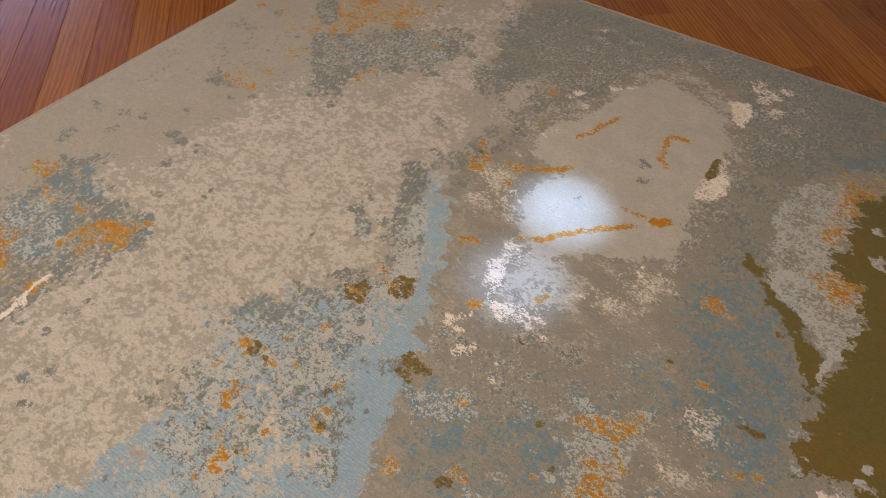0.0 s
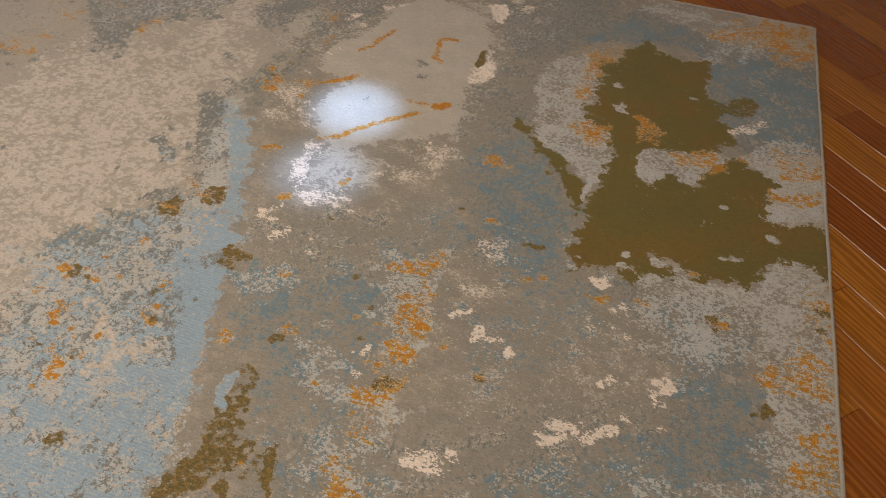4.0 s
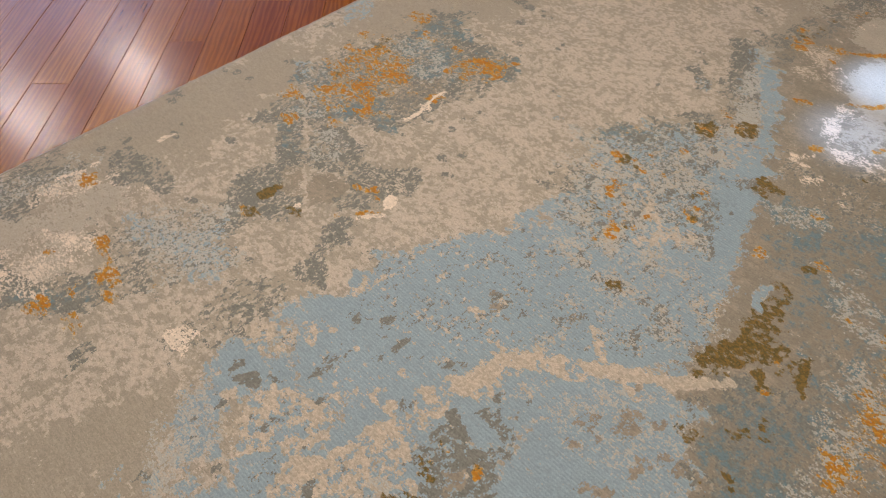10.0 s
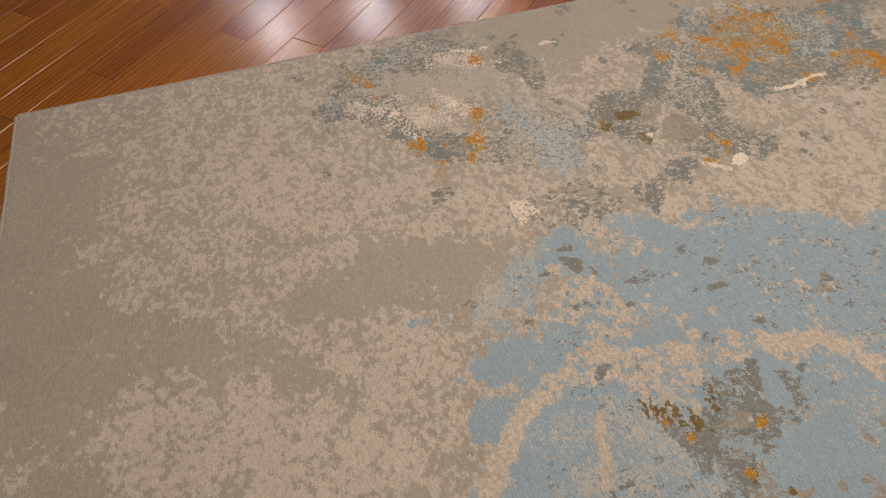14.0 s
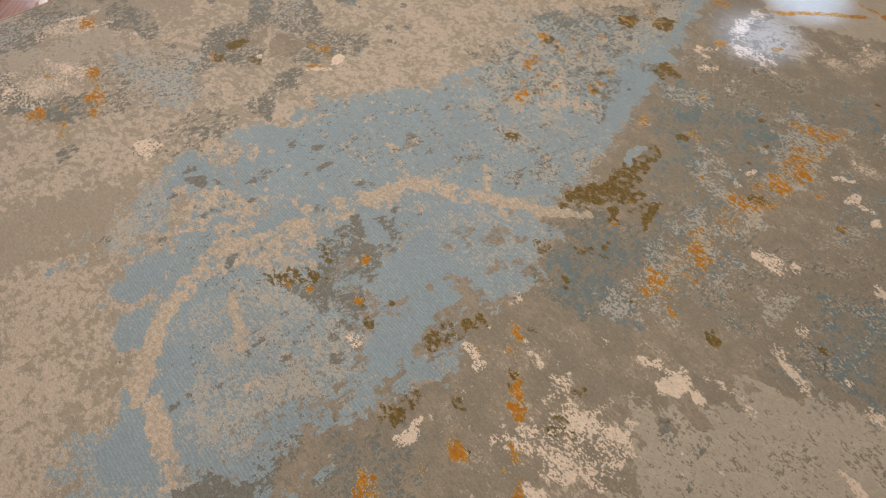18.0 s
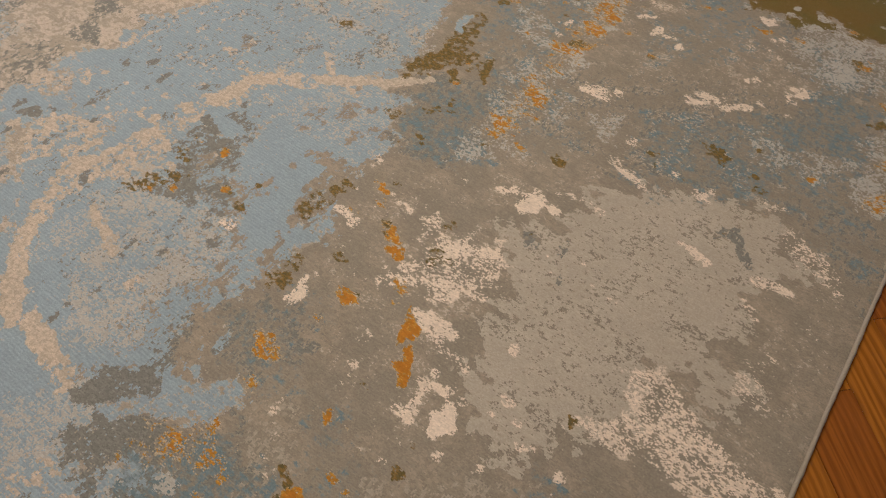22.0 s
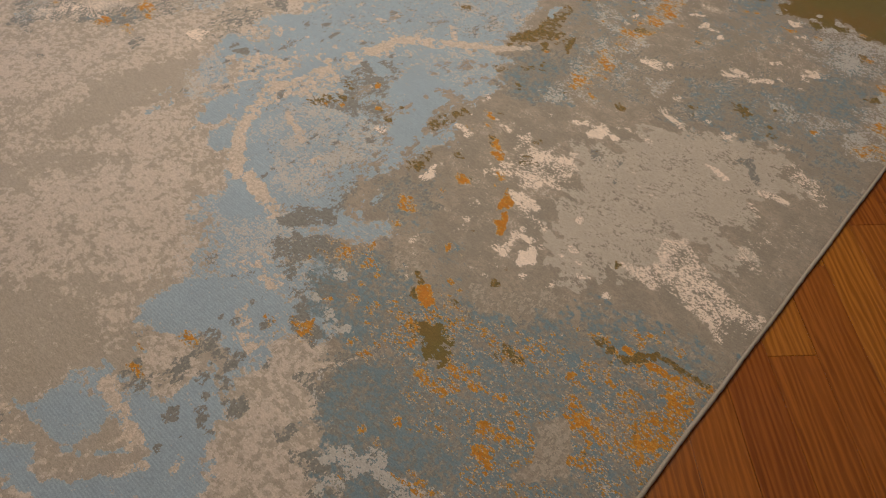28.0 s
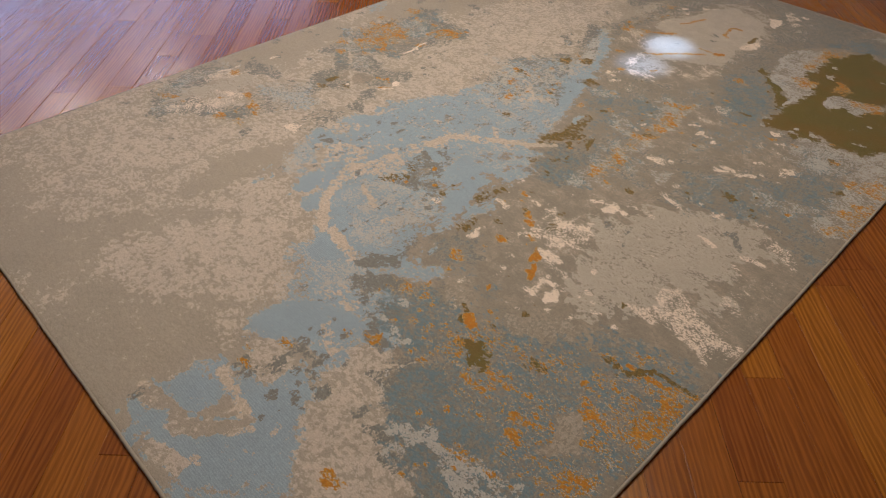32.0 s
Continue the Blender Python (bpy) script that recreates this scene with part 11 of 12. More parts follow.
A("steel", 0.45, 3, (162.1, 44.1), (178.5, 17.3), (154.0, 16.2), (141.0, 42.9), (151.1, 43.9))
A("teal", 0.45, 3, (159.2, 43.4), (169.1, 29.8), (176.3, 17.2), (154.0, 16.2), (142.3, 40.3))
A("cream", 0.22, 3, (179.8, 60.5), (188.3, 46.2), (192.4, 23.9), (179.6, 19.6), (166.4, 37.5), (163.6, 52.2))
A("cream", 0.17, 4, (191.1, 100.3), (207.9, 78.3), (199.9, 64.4), (186.7, 71.0), (183.0, 84.8))
A("cream", 0.18, 4, (157.5, 55.6), (166.5, 41.7), (173.8, 22.4), (153.6, 20.8), (140.7, 47.3))
A("steel", 0.36, 4, (190.2, 102.3), (202.6, 81.2), (196.9, 63.5), (178.8, 62.2), (169.9, 75.0), (169.4, 87.3))
D("moss", 0.42, 0.6, (154.7, 30.9, 0.7), (154.9, 32.4, 0.5), (154.6, 29.4, 0.6), (156.0, 38.0, 0.7), (147.8, 32.7, 0.6), (156.6, 25.3, 0.6), (161.2, 21.4, 0.7), (153.8, 22.2, 0.7), (147.5, 38.5, 0.5), (161.4, 28.8, 0.5))
A("steel", 0.5, 2, (239.4, 73.1), (246.7, 67.3), (237.9, 59.8), (224.5, 61.3), (226.4, 66.6))
A("teal", 0.4, 2, (221.8, 67.7), (222.6, 56.1), (211.7, 46.8), (202.4, 57.5), (210.7, 66.6))
A("teal", 0.42, 2, (191.9, 75.6), (196.5, 64.2), (189.8, 62.0), (182.5, 65.7), (182.9, 72.0))
A("mesh", 0.45, 1, (191.3, 73.2), (194.4, 63.6), (189.0, 63.9), (184.2, 65.3), (185.8, 72.1))
A("orange", 0.45, 0.8, (189.0, 71.2), (191.9, 65.9), (193.3, 64.3), (189.3, 65.0), (187.6, 67.5))
S("orange", 0.8, 0.3, (188.6, 67.9, 0.8), (189.3, 66.1, 0.7), (193.2, 64.7, 0.4), (188.4, 71.0, 0.6))
A("cream", 0.34, 1.5, (198.0, 60.5), (201.7, 55.1), (195.1, 52.3), (193.3, 57.0))
A("cream", 0.34, 1.5, (188.5, 61.6), (192.1, 52.5), (187.5, 53.3), (185.4, 58.6))
A("mesh", 0.5, 1, (179.5, 70.1), (181.8, 64.4), (171.5, 61.6), (171.2, 65.3))
S("orange", 0.75, 0.3, (181.1, 66.2, 0.7), (179.7, 64.6, 0.6), (177.9, 63.5, 0.6), (178.0, 62.5, 0.5), (173.9, 64.9, 0.6), (172.9, 64.1, 0.6), (173.6, 62.4, 0.5), (171.4, 64.0, 0.5), (175.8, 58.4, 0.5), (176.6, 73.1, 0.4))
A("mesh", 0.48, 1, (164.0, 69.0), (166.2, 63.4), (163.3, 59.5), (160.0, 62.7), (160.6, 66.6))
A("orange", 0.5, 0.8, (163.0, 68.6), (165.3, 67.2), (164.1, 64.4), (163.0, 63.0), (162.2, 64.5), (162.1, 66.8))
P("moss", 0.9, 0.3, (165.8, 66.7), (167.2, 66.1), (168.0, 64.1), (165.8, 63.7), (165.1, 65.3))
S("moss", 0.85, 0.3, (167.8, 62.6, 0.6), (168.6, 61.5, 0.5), (170.2, 66.4, 0.6), (169.3, 65.7, 0.4), (173.3, 71.0, 0.5))
A("mesh", 0.5, 1, (152.4, 66.6), (154.7, 63.2), (148.8, 61.6), (147.4, 65.1), (142.2, 65.2), (137.5, 64.5), (138.5, 61.8), (144.7, 63.1), (150.9, 60.8))
S("orange", 0.7, 0.3, (151.9, 65.5, 0.6), (150.1, 62.9, 0.5), (149.5, 62.2, 0.4), (143.2, 64.8, 0.4), (141.5, 64.8, 0.4), (139.1, 64.9, 0.4), (159.2, 64.6, 0.4), (159.1, 63.7, 0.4))
A("mesh", 0.4, 1.5, (154.6, 71.1), (159.7, 60.8), (155.6, 61.0), (151.9, 68.0))
A("mesh", 0.38, 1.5, (151.6, 54.4), (155.2, 47.4), (146.8, 44.9), (147.6, 51.3))
A("teal", 0.4, 1.5, (157.5, 74.4), (160.6, 61.2), (140.1, 57.8), (137.5, 64.5))
A("cream", 0.42, 1.2, (156.8, 58.0), (158.7, 54.4), (157.7, 50.7), (156.7, 50.3), (155.5, 55.8))
K("cream", 0.85, 0.25, 0.8, (157.4, 56.5), (157.4, 53.9), (156.8, 51.6))
P("cream", 0.93, 0.25, (179.1, 54.7), (181.8, 54.4), (180.0, 53.1), (178.0, 53.9))
P("cream", 0.93, 0.2, (178.1, 49.4), (179.3, 48.6), (178.5, 47.5), (177.3, 48.5))
S("cream", 0.9, 0.2, (166.9, 68.8, 0.5), (150.2, 44.2, 0.5), (149.8, 44.6, 0.4))
P("cream", 0.95, 0.25, (168.9, 38.6), (170.0, 37.1), (169.3, 34.9), (169.9, 32.1), (171.0, 30.6), (170.3, 30.5), (168.8, 32.7), (166.9, 34.0), (168.4, 34.7), (168.3, 36.7))
P("cream", 0.95, 0.25, (178.0, 27.2), (179.7, 25.5), (181.7, 24.5), (180.5, 22.8), (179.0, 23.8), (178.2, 25.6), (176.5, 25.9), (177.6, 26.4))
P("cream", 0.93, 0.25, (177.6, 34.9), (179.2, 34.1), (176.7, 33.2), (176.7, 34.3))
K("cream", 0.8, 0.25, 0.8, (166.7, 41.4), (166.1, 39.6), (167.3, 38.2))
D("cream", 0.5, 0.4, (178.8, 31.9, 0.6), (179.3, 30.6, 0.5), (189.3, 35.4, 0.8), (188.6, 33.9, 0.8), (187.4, 37.0, 0.7), (189.5, 31.8, 0.7), (164.4, 38.4, 0.5), (165.3, 36.1, 0.5), (167.3, 34.9, 0.6), (170.7, 38.1, 0.6), (172.1, 37.1, 0.6), (168.8, 42.8, 0.6), (173.3, 24.8, 0.6), (193.5, 33.3, 0.8), (183.4, 57.0, 0.8), (182.5, 57.7, 0.6), (170.3, 70.8, 0.6))
A("cream", 0.3, 2, (190.1, 40.3), (194.9, 29.8), (189.3, 29.0), (185.9, 37.6))
A("steel", 0.5, 3, (195.6, 29.8), (201.4, 11.8), (172.2, 10.8), (169.7, 22.3), (178.7, 25.8), (186.6, 23.3))
A("teal", 0.46, 3, (195.3, 27.0), (184.4, 11.2), (168.6, 10.7), (168.1, 21.4), (177.6, 23.2))
A("mesh", 0.42, 1.5, (195.2, 30.7), (199.1, 20.9), (196.2, 11.6), (188.6, 12.2), (184.4, 23.1), (187.0, 28.7))
A("mesh", 0.42, 1.5, (165.8, 27.4), (167.5, 18.2), (168.3, 11.4), (161.4, 13.3), (158.4, 23.3), (160.6, 26.6))
A("moss", 0.16, 2, (157.5, 44.0), (165.3, 33.7), (164.6, 25.6), (153.6, 22.7), (146.8, 40.3))
A("teal", 0.44, 2.5, (158.9, 45.2), (165.9, 32.2), (166.3, 21.2), (165.1, 10.6), (158.4, 10.4), (146.3, 41.7))
P("mesh", 0.6, 0.8, (201.4, 11.8), (206.3, 6.4), (207.6, -0.4), (162.3, 0.0), (159.4, 7.6), (163.9, 9.1), (171.8, 7.0), (174.1, 10.9), (180.8, 9.5), (188.8, 11.8))
A("orange", 0.46, 1, (191.3, 11.5), (193.9, 8.1), (194.7, 3.0), (193.6, -0.4), (186.7, -0.1), (184.2, 6.3), (186.7, 11.3))
A("orange", 0.5, 1, (181.1, 8.7), (180.3, 5.5), (182.4, 0.0), (169.1, 0.1), (168.7, 3.4), (171.5, 7.8), (176.5, 4.8))
A("orange", 0.44, 1, (164.7, 7.0), (169.1, 0.1), (162.3, 0.0), (159.7, 6.9))
A("orange", 0.36, 1, (205.2, 5.5), (206.2, -0.3), (197.1, -0.1), (196.4, 4.7))
P("moss", 0.8, 0.4, (179.9, 12.3), (182.6, 10.4), (181.6, 8.7), (179.5, 10.7))
S("moss", 0.85, 0.35, (156.9, 31.7, 0.7), (156.0, 31.4, 0.7), (194.0, 18.2, 0.7), (203.6, 1.1, 0.8), (199.0, 2.0, 0.8), (161.8, 26.4, 0.6), (155.8, 23.7, 0.5))
S("orange", 0.75, 0.3, (195.2, 17.4, 0.5), (197.3, 17.1, 0.5), (161.2, 16.2, 0.5))
P("mesh", 0.66, 0.5, (233.7, 36.2), (236.2, 33.6), (235.9, 30.7), (232.4, 29.8), (226.9, 32.4), (226.5, 34.6), (229.9, 35.9))
P("mesh", 0.66, 0.5, (232.6, 29.2), (237.7, 24.1), (240.2, 20.3), (236.1, 20.6), (231.0, 23.5), (227.3, 24.8), (227.7, 27.1))
A("orange", 0.5, 0.5, (235.0, 30.6), (238.6, 24.2), (240.4, 19.8), (233.8, 21.6), (232.5, 28.1))
A("orange", 0.55, 0.5, (244.0, 37.0), (243.3, 33.4), (238.8, 34.0), (236.6, 36.6))
A("orange", 0.5, 0.6, (237.7, 52.3), (240.6, 48.0), (240.4, 43.1), (235.3, 42.3), (234.1, 48.0))
A("orange", 0.42, 0.6, (252.2, 54.1), (255.4, 49.5), (247.7, 47.5), (247.1, 51.8))
A("orange", 0.4, 0.6, (266.5, 51.6), (272.3, 44.4), (265.8, 43.4), (261.9, 49.4))
P("orange", 0.6, 0.6, (290.3, 12.1), (295.5, 6.8), (298.4, 0.0), (283.1, 0.1), (282.2, 4.2), (283.4, 8.0))
A("orange", 0.45, 0.6, (286.4, 28.2), (291.7, 12.1), (284.8, 14.6), (283.2, 25.2))
P("mesh", 0.66, 0.5, (231.6, 10.7), (236.0, 4.4), (234.0, 0.5), (226.2, 0.5), (222.1, 6.5), (223.4, 9.5), (227.2, 8.5))
A("orange", 0.5, 0.6, (240.0, 8.7), (244.4, 0.2), (237.7, 0.2), (235.7, 7.6))
A("orange", 0.48, 0.6, (230.3, 9.6), (233.8, 0.8), (231.1, 0.9), (227.2, 8.5))
S("mesh", 0.85, 0.3, (205.7, 27.8, 1.4), (205.4, 26.7, 1.0), (209.7, 17.8, 0.8), (210.5, 16.4, 0.6), (204.0, 43.6, 1.0), (205.1, 42.8, 0.8), (199.8, 44.3, 0.7), (205.4, 34.2, 0.9), (218.1, 10.4, 0.9), (199.7, 37.2, 0.8), (202.2, 34.7, 0.7), (256.7, 26.9, 0.5), (247.9, 41.3, 0.8), (254.7, 48.1, 1.0), (255.7, 44.4, 1.0), (223.3, 18.2, 0.5))
P("teal", 0.8, 0.6, (271.4, 23.7), (273.2, 21.2), (266.1, 20.8), (262.6, 23.1))
A("strand", 0.24, 2, (120.9, 139.0), (143.2, 123.6), (163.4, 99.4), (142.1, 87.0), (123.9, 107.3), (108.2, 124.3))
A("steel", 0.2, 2, (119.5, 137.3), (141.3, 122.0), (161.2, 98.1), (144.3, 82.5), (123.9, 107.3), (108.2, 124.3))
A("mesh", 0.3, 2, (143.2, 123.6), (163.4, 99.4), (151.4, 86.4), (140.4, 86.0), (133.3, 104.8))
A("orange", 0.4, 0.8, (142.2, 178.4), (155.0, 183.8), (165.3, 180.8), (163.3, 174.1), (157.4, 166.5), (146.1, 169.2), (139.3, 171.8))
A("orange", 0.36, 0.8, (166.8, 164.9), (177.7, 161.3), (173.1, 154.6), (164.8, 159.0))
A("mesh", 0.42, 0.8, (68.8, 193.9), (82.7, 199.2), (97.1, 195.9), (94.1, 188.6), (77.1, 189.4), (65.3, 177.0), (60.5, 179.6))
A("cream", 0.4, 0.8, (66.5, 185.4), (74.4, 181.1), (89.4, 176.9), (86.8, 167.3), (77.1, 169.0), (65.8, 175.0))
A("mesh", 0.4, 0.8, (95.4, 173.7), (109.4, 164.3), (101.5, 149.6), (89.2, 154.5))
A("steel", 0.36, 1.2, (89.8, 174.8), (110.3, 163.8), (103.9, 149.9), (84.3, 158.6))
A("steel", 0.4, 1, (95.7, 149.5), (112.4, 142.2), (110.5, 135.7), (96.7, 138.6), (88.2, 143.0))
P("sky", 0.97, 0.4, (8.5, 81.6), (12.9, 77.3), (16.2, 79.1), (19.0, 78.9), (19.8, 77.2), (19.2, 74.0), (20.6, 70.8), (20.6, 67.8), (18.4, 67.0), (13.3, 68.3), (11.2, 70.4), (10.6, 75.3), (9.0, 79.5))
P("beige", 0.3, 0.5, (13.3, 68.3), (17.3, 67.5), (19.2, 68.3), (20.2, 66.5), (19.0, 62.0), (16.0, 63.6), (13.2, 66.3))
K("strand", 0.95, 0.4, 2.6, (22.8, 74.3), (21.6, 68.4), (20.2, 63.3), (19.5, 59.8))
K("beige", 0.3, 0.4, 3.6, (19.0, 59.4), (14.9, 61.9), (11.4, 65.2), (9.9, 69.2), (9.4, 73.5), (8.7, 78.8))
K("strand", 0.7, 0.4, 1.2, (14.8, 60.0), (18.9, 57.5))
P("beige", 0.66, 0.6, (2.1, 70.4), (4.5, 69.7), (5.8, 64.8), (7.3, 61.0), (6.6, 58.9), (3.9, 58.8), (2.9, 61.5), (1.0, 67.4))
P("beige", 0.5, 0.6, (6.7, 71.2), (9.8, 68.1), (10.6, 63.9), (6.8, 66.6))
P("sky", 0.97, 0.4, (3.4, 80.1), (6.0, 80.9), (6.7, 76.1), (9.2, 72.8), (6.8, 70.4), (3.0, 71.2), (0.5, 72.3), (0.6, 74.5), (3.3, 74.8))
P("strand", 0.6, 0.5, (5.9, 79.7), (8.4, 79.3), (8.7, 74.8), (6.7, 75.2))
S("steel", 0.9, 0.3, (6.0, 80.9, 0.7), (26.1, 71.8, 0.9), (25.3, 73.5, 0.8), (30.9, 67.8, 1.4), (30.0, 68.4, 1.0), (32.4, 69.1, 0.8), (39.0, 70.0, 1.0), (37.8, 69.3, 0.9), (34.0, 63.3, 0.7), (30.2, 63.3, 0.7), (26.6, 61.8, 1.0), (27.6, 62.4, 0.8), (28.7, 57.9, 0.7), (40.4, 62.9, 0.7), (38.4, 62.1, 0.6))
S("orange", 0.8, 0.3, (26.8, 73.3, 0.6), (26.8, 72.3, 0.5), (36.3, 71.7, 0.7), (36.7, 70.4, 0.6), (23.4, 38.5, 0.8), (23.6, 37.3, 0.7), (22.4, 38.7, 0.5), (24.3, 38.9, 0.5))
S("strand", 0.6, 0.3, (16.3, 53.4, 0.6), (7.7, 59.2, 0.6), (21.3, 53.5, 0.6), (22.3, 54.1, 0.5))
P("sky", 0.9, 0.4, (38.7, 59.9), (41.9, 61.4), (44.3, 60.9), (43.8, 58.6), (41.0, 57.7))
A("steel", 0.5, 2, (137.2, 85.3), (148.6, 70.7), (130.5, 61.3), (123.1, 74.6), (129.3, 76.3), (132.6, 80.8))
A("teal", 0.42, 2, (139.6, 81.0), (148.6, 70.7), (130.5, 61.3), (124.2, 72.7))
P("moss", 0.97, 0.2, (154.7, 85.0), (154.0, 83.5), (154.2, 80.8), (152.6, 80.3), (150.1, 81.5), (149.5, 79.5), (150.8, 77.5), (149.0, 77.2), (147.1, 79.1), (145.7, 77.5), (143.5, 78.2), (146.5, 80.1), (144.6, 82.3), (145.4, 84.2), (143.1, 85.6), (141.0, 85.4), (141.4, 86.7), (144.8, 85.7), (147.2, 85.6), (148.5, 84.3), (150.7, 83.8), (152.3, 85.3))
P("moss", 0.96, 0.2, (152.9, 75.4), (152.4, 74.2), (150.0, 73.3), (147.7, 73.2), (146.9, 71.8), (146.0, 72.4), (146.8, 74.0), (150.1, 75.1))
D("moss", 0.5, 0.5, (135.7, 75.5, 0.7), (134.4, 76.0, 0.5), (138.4, 73.9, 0.6), (136.9, 73.0, 0.6), (130.7, 80.6, 0.7), (131.5, 77.5, 0.6), (125.5, 75.9, 0.5), (128.7, 73.4, 0.4))
S("orange", 0.6, 0.4, (147.7, 80.5, 0.5), (148.9, 78.3, 0.4), (146.9, 72.2, 0.4))
A("steel", 0.6, 2, (138.0, 82.0), (147.7, 70.3), (130.5, 61.3), (123.8, 73.3))
A("teal", 0.48, 2, (139.2, 78.0), (146.8, 69.9), (130.5, 61.3), (126.3, 72.2))
A("beige", -0.5, 5, (175.6, 202.2), (245.5, 205.8), (266.9, 177.1), (261.0, 161.2), (235.8, 165.5), (212.5, 167.8), (187.0, 168.5), (165.9, 186.7))
A("beige", -0.3, 4, (240.0, 126.7), (255.0, 124.1), (259.6, 117.7), (240.8, 115.6), (231.9, 118.4))
A("beige", -0.45, 4, (89.1, 202.6), (131.2, 202.3), (150.0, 197.5), (142.4, 185.6), (126.0, 182.5), (110.9, 179.6), (99.7, 183.5), (91.3, 194.5))
A("steel", 0.6, 1, (65.5, 192.6), (75.9, 197.4), (85.5, 199.9), (92.7, 198.3), (90.6, 192.7), (81.0, 190.4), (72.7, 186.8), (67.0, 183.2), (62.2, 177.8), (59.2, 181.1))
A("steel", 0.58, 1, (64.5, 178.3), (71.7, 172.7), (80.8, 166.7), (85.2, 162.2), (82.4, 159.3), (75.1, 163.2), (69.0, 171.3))
A("steel", 0.55, 1, (101.7, 191.1), (106.7, 181.8), (105.6, 174.1), (101.2, 175.5), (99.7, 183.5))
A("cream", 0.42, 1, (83.3, 193.4), (94.9, 190.4), (100.4, 185.2), (97.5, 181.5), (88.0, 185.6))
A("stone", 0.55, 0.7, (117.2, 74.9), (116.2, 79.1), (111.5, 80.2), (108.2, 79.4), (103.9, 79.3), (101.6, 77.5), (104.1, 75.3), (107.0, 75.7), (109.8, 73.9), (115.3, 72.7))
A("stone", 0.5, 0.7, (104.2, 72.1), (100.9, 73.1), (98.7, 75.6), (95.2, 76.2), (91.0, 75.8), (86.3, 75.8), (85.9, 73.6), (93.4, 70.9), (102.6, 70.0))
A("stone", 0.5, 0.8, (96.3, 82.4), (93.2, 82.2), (89.9, 80.0), (86.9, 79.8), (81.8, 79.1), (77.7, 79.7), (75.6, 79.1), (78.9, 77.1), (84.1, 76.7), (89.4, 77.8), (93.8, 78.6))
A("stone", 0.42, 1, (99.9, 99.4), (103.7, 91.8), (104.3, 86.5), (99.2, 85.1), (92.8, 84.6), (91.9, 89.6), (95.7, 94.3))
A("stone", 0.36, 2, (79.9, 92.6), (93.3, 88.7), (91.8, 83.0), (84.5, 77.4), (75.0, 79.5), (66.0, 82.3), (76.1, 88.7))
A("steel", 0.48, 1, (75.0, 79.5), (80.1, 79.2), (80.6, 76.9), (77.1, 75.4), (72.1, 74.0), (69.5, 75.6), (72.9, 77.2))
A("moss", 0.52, 1, (103.3, 79.1), (108.6, 79.2), (113.2, 76.8), (112.0, 75.3), (107.8, 76.8), (103.6, 76.7))
A("moss", 0.5, 1, (97.7, 74.1), (101.0, 72.6), (99.5, 71.2), (93.7, 71.2), (90.5, 72.2), (91.9, 73.5))
A("moss", 0.5, 1, (110.0, 58.2), (112.3, 56.8), (110.7, 55.6), (109.0, 56.5))
A("moss", 0.5, 1, (115.7, 59.4), (118.4, 58.2), (116.9, 57.2), (114.4, 58.0))
A("moss", 0.5, 1, (90.1, 105.5), (93.4, 102.8), (97.8, 99.6), (98.7, 97.5), (95.2, 98.7), (92.5, 101.4))
A("moss", 0.5, 1, (130.0, 83.0), (132.7, 80.7), (131.6, 78.1), (128.5, 80.0))
S("orange", 0.95, 0.3, (116.3, 72.3, 0.6), (116.0, 71.4, 0.6), (113.4, 69.5, 0.5), (109.0, 72.8, 0.6), (110.3, 65.4, 0.7), (109.8, 64.3, 0.7), (109.0, 63.9, 0.5), (107.4, 62.2, 0.5), (107.6, 61.5, 0.4), (97.4, 63.3, 0.6), (96.5, 62.6, 0.6), (103.3, 56.9, 0.5), (102.5, 56.3, 0.5), (85.0, 67.2, 0.5), (105.9, 96.9, 0.6), (105.3, 96.7, 0.4))
K("cream", 0.9, 0.3, 0.6, (94.9, 69.2), (93.5, 68.9), (91.8, 68.5))
A("cream", 0.5, 1, (108.3, 74.4), (109.9, 73.3), (107.7, 69.4), (106.4, 69.7))
A("cream", 0.5, 1, (120.5, 77.6), (122.0, 76.6), (120.1, 74.2), (118.9, 75.0))
A("cream", 0.45, 1, (110.6, 61.1), (114.8, 62.4), (117.8, 61.6), (114.9, 58.4), (111.1, 59.4))
A("cream", 0.45, 1, (124.6, 64.7), (127.5, 62.9), (125.1, 60.6), (123.8, 61.5))
A("cream", 0.5, 0.5, (95.9, 87.1), (97.7, 86.0), (96.9, 84.8), (95.3, 85.5))
A("steel", 0.6, 1.5, (158.9, 126.0), (169.0, 121.7), (174.9, 124.7), (188.0, 116.3), (177.1, 105.9), (165.4, 99.0), (159.8, 105.3), (150.9, 108.2), (146.9, 111.7))
A("moss", 0.5, 1, (187.2, 116.3), (191.7, 113.4), (188.3, 111.1), (184.4, 112.9))
A("moss", 0.5, 1, (193.0, 110.8), (195.7, 107.9), (192.8, 106.0), (190.6, 107.9))
A("moss", 0.5, 1, (180.1, 99.1), (183.3, 97.0), (180.3, 95.1), (177.6, 96.2))
A("steel", 0.5, 1, (138.6, 95.7), (145.9, 95.0), (145.4, 93.0), (139.4, 93.6))
A("moss", 0.5, 1, (143.1, 105.5), (145.8, 103.1), (143.8, 101.6), (141.9, 103.4))
P("moss", 0.8, 0.6, (139.6, 86.0), (144.2, 86.1), (148.5, 84.4), (152.7, 85.2), (155.6, 83.4), (152.7, 80.7), (150.1, 80.1), (151.7, 78.4), (148.1, 78.2), (145.6, 80.8), (142.2, 84.0))
